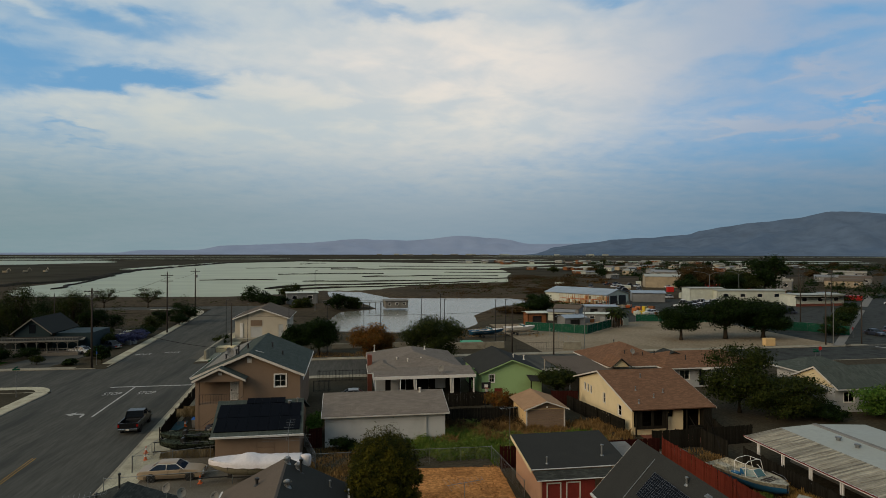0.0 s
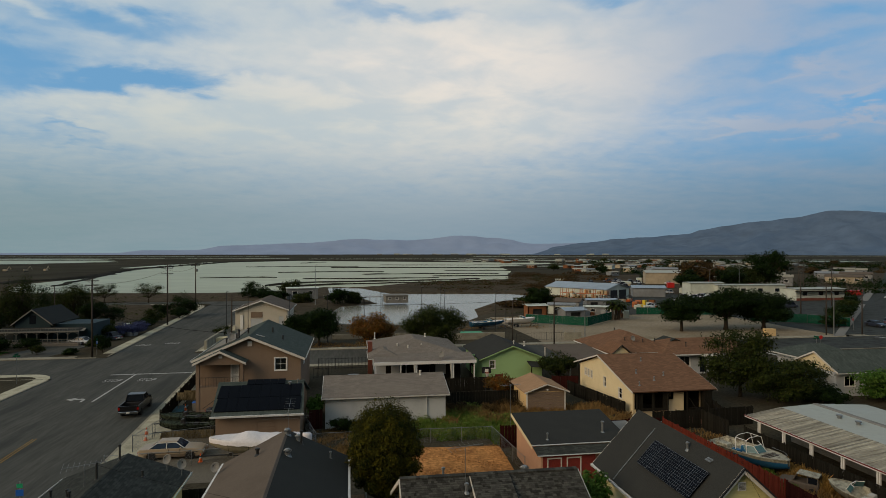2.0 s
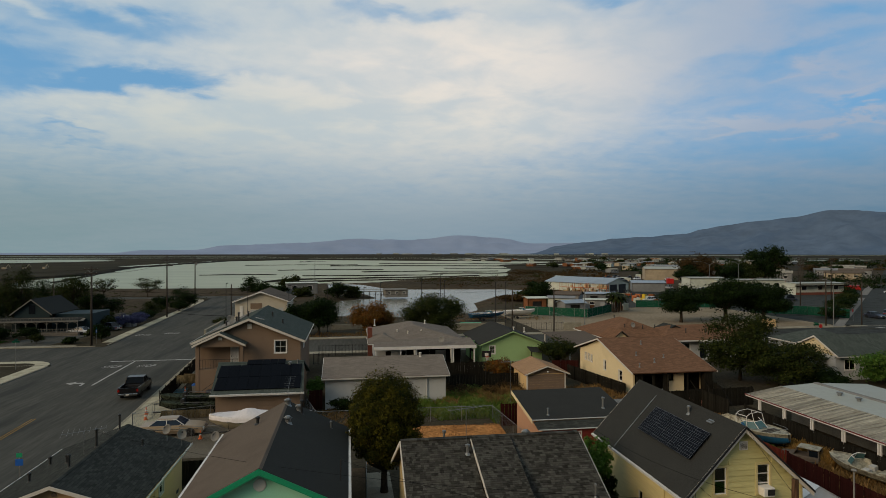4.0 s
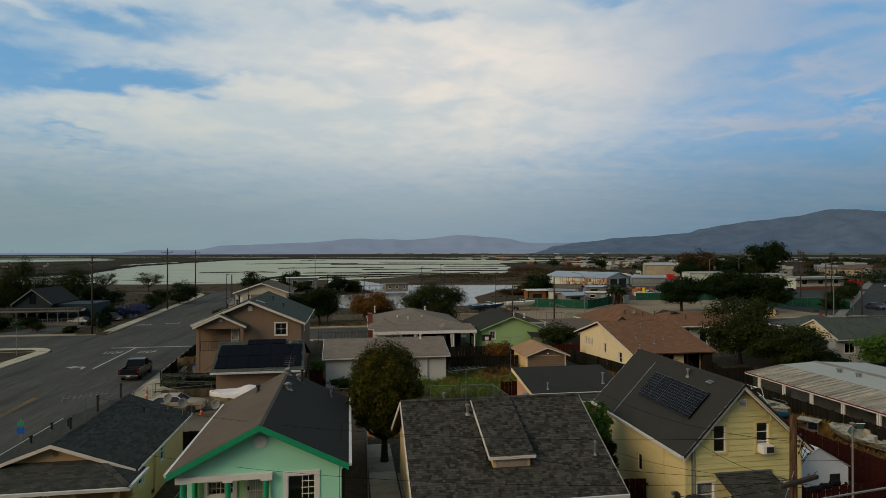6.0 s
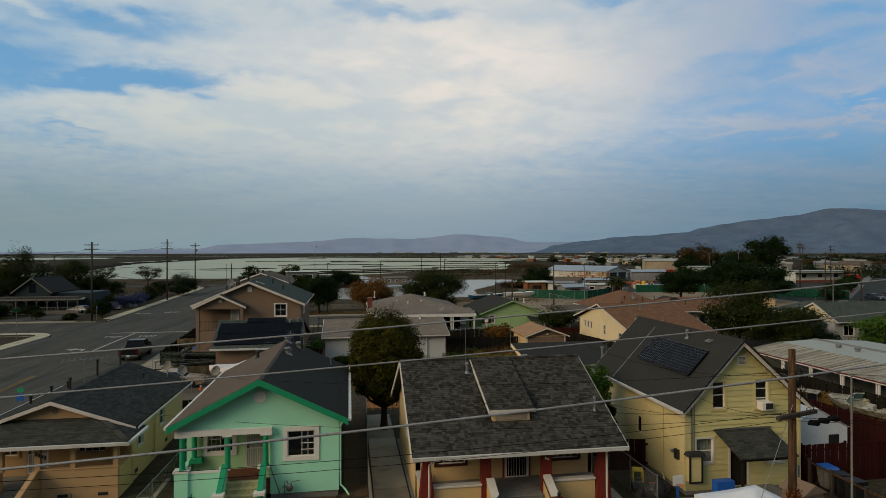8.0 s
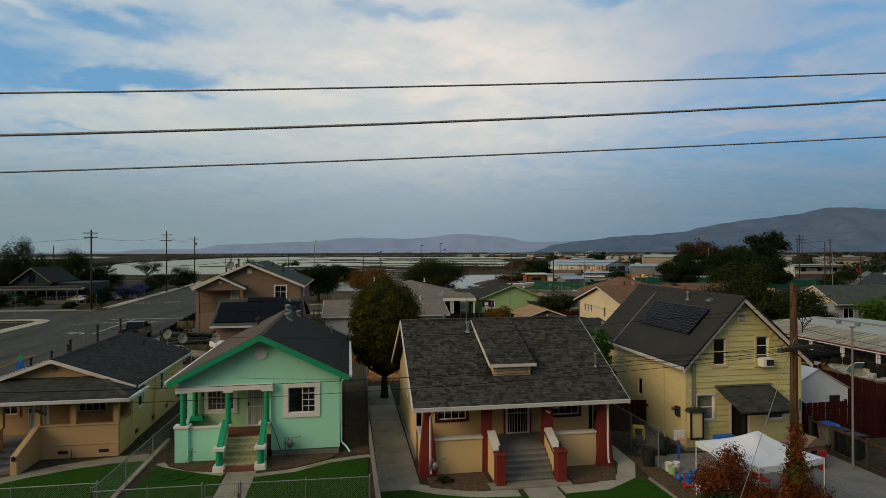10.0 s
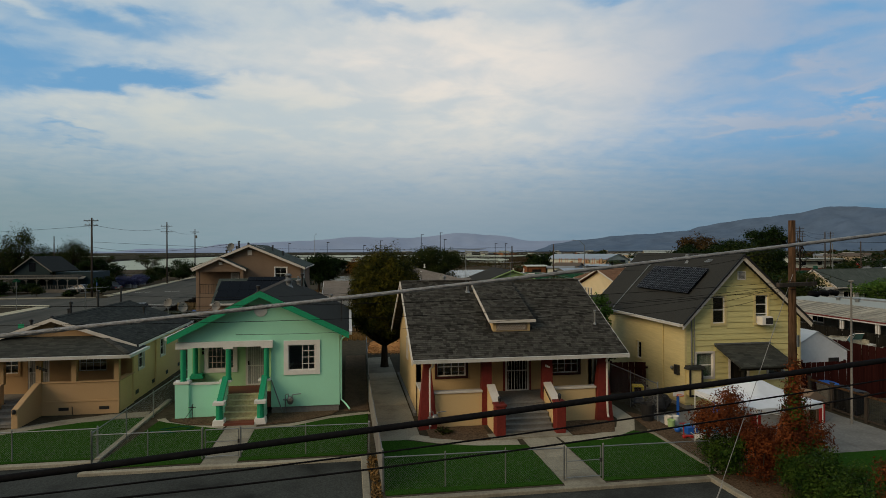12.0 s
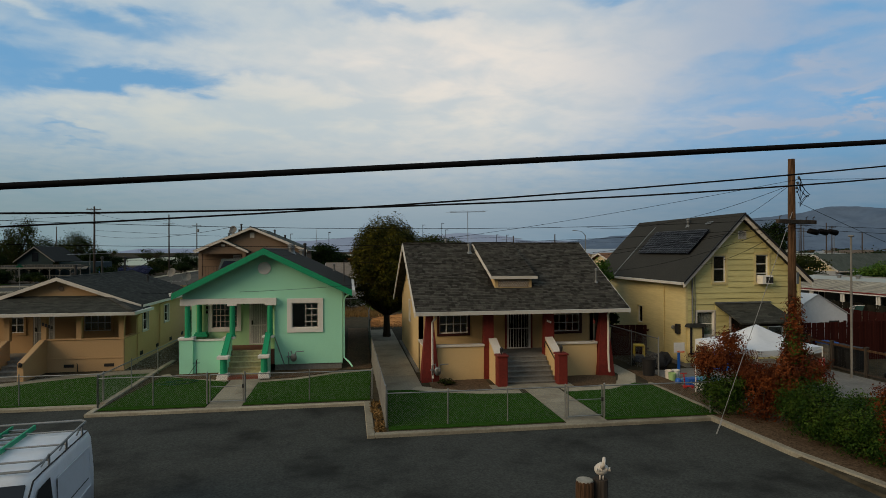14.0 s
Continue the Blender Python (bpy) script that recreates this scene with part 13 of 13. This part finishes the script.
tree("bush", "dark shrub before the veranda", -61.5, 114.6, clumps(2.6, 1.6, 0, 2.8, 7, 204, .45), 1700, 0.16, "leaf_dark", 0.08, 0.4, 204, category="bush")
for k in range(22):
    x, y = rng.uniform(-56, -43), rng.uniform(128, 146)
    solid("yard_junk", Shape().box(-0.8, 0.6, -0.6, 0.7, 0, rng.uniform(0.5, 1.3)).box(-0.2, 1.0, -0.9, 0.1, 0, rng.uniform(0.4, 1.0)), M[rng.choice(("grey_wood", "tin_grey", "rust", "tin_white", "dark_board"))],
          "heap of boxes and scrap stored in the yard", "junk", "yard junk", bevel=0.04).matrix_basis = pose(x, y, 0, 0, 0, rng.uniform(0, 180))
arc = [(math.cos(radians(a)), math.sin(radians(a))) for a in range(0, 91, 10)]
outer = [(-44.0 + 4.05 * c, 86.0 + 4.2 * q) for c, q in arc]
inner = [(-44.0 + 2.4 * c, 86.0 + 2.6 * q) for c, q in arc]
solid("corner_walk", Shape().prism([(-39.95, 72)] + outer + [(-52, 90.2), (-52, 88.6)] + inner[::-1] + [(-41.6, 72)], "z", -0.1, 0.02), M["pavement_pale"], "curved concrete pavement at the corner", "pavement", kind="structure")
solid("corner_verge", Shape().prism([(-41.6, 72)] + inner + [(-52, 88.6), (-52, 72)], "z", -0.1, 0.012), M["dirt"], "bare brown earth behind the curved pavement", "ground", kind="structure")
solid("picnic_bench", Shape().box(-50.0, -46.0, 76.0, 77.2, 0.35, 0.6).box(-52, -49, 74.6, 75.4, 0.2, 0.4), M["dark_board"], "dark stacked timber on the corner lot", "timber", bevel=0.03)
for k in range(3):
    own = thing("crane", "tan excavator and gantry on the far levee", "excavator", "far machines")
    part("body", Shape().box(-3, 3, -2, 2, 0.5, 3.5), M["tin_tan"], own, bevel=0.1)
    part("arm", Shape().bar((2, 0, 3), (6, 0, 8), 0.7).bar((6, 0, 8), (9, 0, 3), 0.5), M["tin_tan"], own)
    part("track", Shape().box(-3.2, 3.2, -2.4, -1.4, -0.4, 0.6).box(-3.2, 3.2, 1.4, 2.4, -0.4, 0.6), M["dark_metal"], own)
    own.matrix_basis = pose(-300 + k * 14, 575 + k * 5, -0.2, 0, 0, 40 * k) @ Matrix.Diagonal((0.55, 0.55, 0.55, 1))


# ---- the diagonal street, its verge, and the brush of the marsh ----
solid("road", Shape().prism([(99, 105.5), (113, 92.0), (240, 213), (640, 590), (620, 600), (228, 226)], "z", -0.2, 0.012), M["asphalt"], "dark asphalt street running off at an angle", "road", kind="structure")
# Pale paving is drawn in grey concrete to stand for shade on it.
solid("pavement", Shape().prism([(96.5, 105.8), (98.9, 105.8), (227.5, 226.6), (225.5, 228.4)], "z", -0.2, 0.09), M["concrete_grey"], "concrete pavement along the angled street, greyed to show shade", "pavement", kind="structure")
solid("road_marking", Shape().prism([(104, 103.5), (116, 91.0), (116.4, 91.4), (104.4, 103.9)], "z", -0.1, 0.02), M["road_white"], "worn white stop line at the street mouth", "road marking", kind="structure")
for i in range(9):
    x, y = 108 + i * 5.2, 118.5 + i * 4.9
    tree("bush", "brownish-green hedge bush beside the angled street", x, y, clumps(3.2, 2.6, 0.0, 3.2 + (i % 3) * 0.5, 7, 500 + i, 0.46), 1900, 0.22, "leaf_olive" if i % 2 else "leaf_dark", 0.1, 0.5, 500 + i, category="bush", ragged=0.35)
for i, (x, y, turn, mat, lab) in enumerate(((126, 122, -46, "car_blue", "dark"), (141, 134, -46, "car_blue", "dark"), (120, 112, -46, "car_silver", "grey"))):
    sedan("car", f"{lab} car on the angled street", x, y, turn, mat, 4.6, 1.85, 1.45)
for i in range(16):
    x, y = 112 + (i % 8) * 2.7 + (i // 8) * 1.5, 180 + (i // 8) * 9 + (i % 8) * 0.7
    sedan("car", "white work truck parked in the depot yard", x, y, 20 + (i * 37) % 30, "car_white", 5.4, 2.0, 2.0 + 0.3 * (i % 3), "depot vehicles")


def brush(label, spots, size, count, material, seed):
    """Low growth strewn over far ground."""
    return solid("brush", leaf_cloud(spots, count, size, seed, 0.5, ragged=0.4), M[material], label, "brush", kind="stuff")


def strewn(x0, x1, y0, y1, n, low, high, seed, flat=0.5, keep=lambda x, y: True):
    r = random.Random(seed)
    out = []
    while len(out) < n:
        x, y = r.uniform(x0, x1), r.uniform(y0, y1)
        if not keep(x, y):
            continue
        k = r.uniform(low, high)
        out.append((x, y, -0.3, k * 1.6, k, k * flat))
    return out


def dry_land(x, y):
    at = np.array([float(x)]), np.array([float(y)])
    return min(float(to_edge(*at, p)[0]) for p in (POND, BAY, CREEK)) > 2.5


def bank(x, y):
    return dry_land(x, y) and x < 60 + (y - 160) * 0.42


brush("low rust-brown marsh brush along the bank", strewn(36, 170, 158, 430, 260, 1.5, 4.0, 1, 0.45, bank), 0.36, 15000, "leaf_amber_dark", 601)
brush("low green marsh brush along the bank", strewn(36, 170, 158, 430, 170, 1.2, 3.2, 2, 0.45, bank), 0.34, 9000, "leaf_olive", 602)
brush("dark scrub and weeds on the flats", strewn(-240, -46, 112, 300, 240, 0.8, 2.6, 3, 0.5, dry_land), 0.3, 12000, "leaf_olive", 603)
brush("dark trees and hedges scattered among the distant yards", strewn(180, 760, 340, 1100, 170, 2.5, 7.0, 4, 0.9, lambda x, y: x > 110 + (y - 330) * 0.42), 1.2, 17000, "leaf_dark", 604)
brush("brown scrub among the distant yards", strewn(150, 700, 300, 1100, 140, 3.0, 7.0, 5, 0.35, lambda x, y: x > 110 + (y - 330) * 0.42), 1.1, 12000, "leaf_amber_dark", 605)
brush("leafy yellow-green weeds in drifts over the back yard", [(x, y, 0.35, k * 1.2, k, k * 0.8) for x, y, _, _, k, _ in strewn(1.8, 13.0, 53.0, 62.0, 70, 0.4, 0.85, 11)], 0.085, 26000, "leaf_weed", 608)
brush("leafy green weeds beside the sheds", [(x, y, 0.3, k * 1.2, k, k * 0.8) for x, y, _, _, k, _ in strewn(12.0, 25.0, 51.2, 60.0, 46, 0.35, 0.75, 12)], 0.085, 14000, "leaf_weed", 609)
brush("rust-brown seed heads along the picket fence", [(x, y, 0.6, k, k * 0.8, k * 1.1) for x, y, _, _, k, _ in strewn(9.0, 18.2, 60.4, 62.8, 26, 0.35, 0.7, 13)], 0.07, 8000, "leaf_amber_dark", 610)
brush("dry reeds along the shore of the pond", strewn(-22, 44, 128, 150, 90, 0.7, 1.8, 6, 0.6, dry_land), 0.2, 6000, "grass_dry", 606)
brush("dark trees of the yards beside the angled street", strewn(176, 300, 195, 330, 30, 2.5, 5.5, 7, 1.1), 0.5, 15000, "leaf_dark", 607)

for k, (x, y, r, h) in enumerate(((-44.0, 112.0, 1.8, 2.2), (-46.0, 106.6, 1.3, 1.1), (-58.5, 109.5, 2.4, 2.6), (-62.5, 113.0, 2.8, 4.2), (-67.0, 110.0, 3.0, 3.6), (-72.0, 114.0, 4.0, 6.5), (-50.0, 131.0, 2.6, 3.4), (-45.0, 140.0, 2.6, 2.8), (-54.0, 146.0, 3.4, 5.0), (-47.0, 152.0, 3.0, 4.2))):
    tree("bush", "dense dark shrub in the teal house garden", x, y, clumps(r, r * 0.85, 0.0, h, 7, 700 + k, 0.46), 2200, 0.17, "leaf_dark" if k % 3 else "leaf_olive", 0.1, 0.5, 700 + k, category="bush", ragged=0.35)
rng = random.Random(91)
for i in range(24):
    x, y = rng.uniform(196, 420), rng.uniform(240, 430)
    if y < 195 + (x - 196) * 0.95:
        continue
    block("far_building", "low pale building in the yards by the angled street", x, y, rng.uniform(9, 20), rng.uniform(7, 10), rng.uniform(3.0, 4.6), rng.choice(("tin_tan", "tin_grey", "tin_grey")), rng.choice(("tin_grey", "tin_grey", "roll_brown", "corrugated")), rng.uniform(-50, -30), 1.2, 0, 3, "building", "distant shore buildings")


# ---- shingles of the tan house, laid course by course ----
def shingle_roof(parent):
    x0, x1, y_e, y_r, z_e, z_r = 2.32, 11.55, 23.62, 29.3, 2.98, 5.85
    run = math.hypot(y_r - y_e, z_r - z_e)
    cy, cz = (y_r - y_e) / run, (z_r - z_e) / run
    rng = random.Random(21)
    step = 0.135
    rest = Shape()
    kinds = {}
    singles = 0
    for r in range(int(run / step)):
        s0 = r * step - 0.02
        x = x0 - rng.uniform(0, 0.3)
        while x < x1:
            w = rng.choice((0.12, 0.16, 0.2, 0.27))
            a, b = max(x, x0), min(x + w, x1)
            x += w
            if b - a < 0.03:
                continue
            y, z = y_e + cy * s0, z_e + cz * s0
            if 5.86 < (a + b) / 2 < 7.86 and y > 25.28:
                continue
            t = rng.choice((0.010, 0.016))
            if singles < 300 and 2.4 < a and b < 5.8 and r < 20 and b - a > w - 0.001:
                key = (w, t)
                if key not in kinds:
                    q = Shape().add([(0, 0, t + 0.008), (w - 0.004, 0, t + 0.008), (w - 0.004, step + 0.05, 0.004), (0, step + 0.05, 0.004), (0, 0, -0.004), (w - 0.004, 0, -0.004)], [(0, 1, 2, 3), (0, 4, 5, 1), (0, 3, 4), (1, 5, 2)])
                    ob = part("shingle", q, M["charcoal_tab_each"])
                    kinds[key] = ob.data
                    bpy.data.objects.remove(ob)
                ob = new("shingle", kinds[key])
                ob.parent = parent
                ob.matrix_basis = pose(a, y, z, math.degrees(math.atan2(cz, cy)))
                singles += 1
            else:
                def at(u, v, n):
                    return (u, y + cy * v - cz * n, z + cz * v + cy * n)
                rest.add([at(a, 0, t + 0.008), at(b - 0.004, 0, t + 0.008), at(b - 0.004, step + 0.05, 0.004), at(a, step + 0.05, 0.004), at(a, 0, -0.004), at(b - 0.004, 0, -0.004)], [(0, 1, 2, 3), (0, 4, 5, 1), (0, 3, 4), (1, 5, 2)])
    part("shingles", rest, M["charcoal_tab"], parent, "overlapping charcoal shingle tabs", kind="stuff")
    s = Shape()
    for i in range(46):
        a = x0 + i * 0.2
        if a < x1 - 0.1:
            s.box(a, a + 0.21, y_r - 0.16, y_r + 0.16, z_r - 0.045 + 0.004 * (i % 2), z_r + 0.022 + 0.004 * (i % 2))
    part("ridge_shingle", s, M["charcoal_tab"], parent)
    # shed dormer
    q = Shape()
    d0, d1, e0, e1 = 25.08, y_r, 4.33, z_r + 0.05
    ln = math.hypot(d1 - d0, e1 - e0)
    dy, dz = (d1 - d0) / ln, (e1 - e0) / ln
    for r in range(int(ln / step)):
        x = 5.84 - rng.uniform(0, 0.2)
        while x < 7.88:
            w = rng.choice((0.12, 0.16, 0.2, 0.27))
            a, b = max(x, 5.84), min(x + w, 7.88)
            x += w
            if b - a < 0.03:
                continue
            y, z, t = d0 + dy * (r * step - 0.02), e0 + dz * (r * step - 0.02), rng.choice((0.010, 0.016))
            q.add([(a, y - dz * t, z + dy * (t + 0.008)), (b - 0.004, y - dz * t, z + dy * (t + 0.008)), (b - 0.004, y + dy * 0.18, z + dz * 0.18 + 0.004), (a, y + dy * 0.18, z + dz * 0.18 + 0.004), (a, y, z - 0.004), (b - 0.004, y, z - 0.004)],
                  [(0, 1, 2, 3), (0, 4, 5, 1), (0, 3, 4), (1, 5, 2)])
    part("dormer_shingles", q, M["charcoal_tab"], parent, kind="stuff")


shingle_roof(TAN)
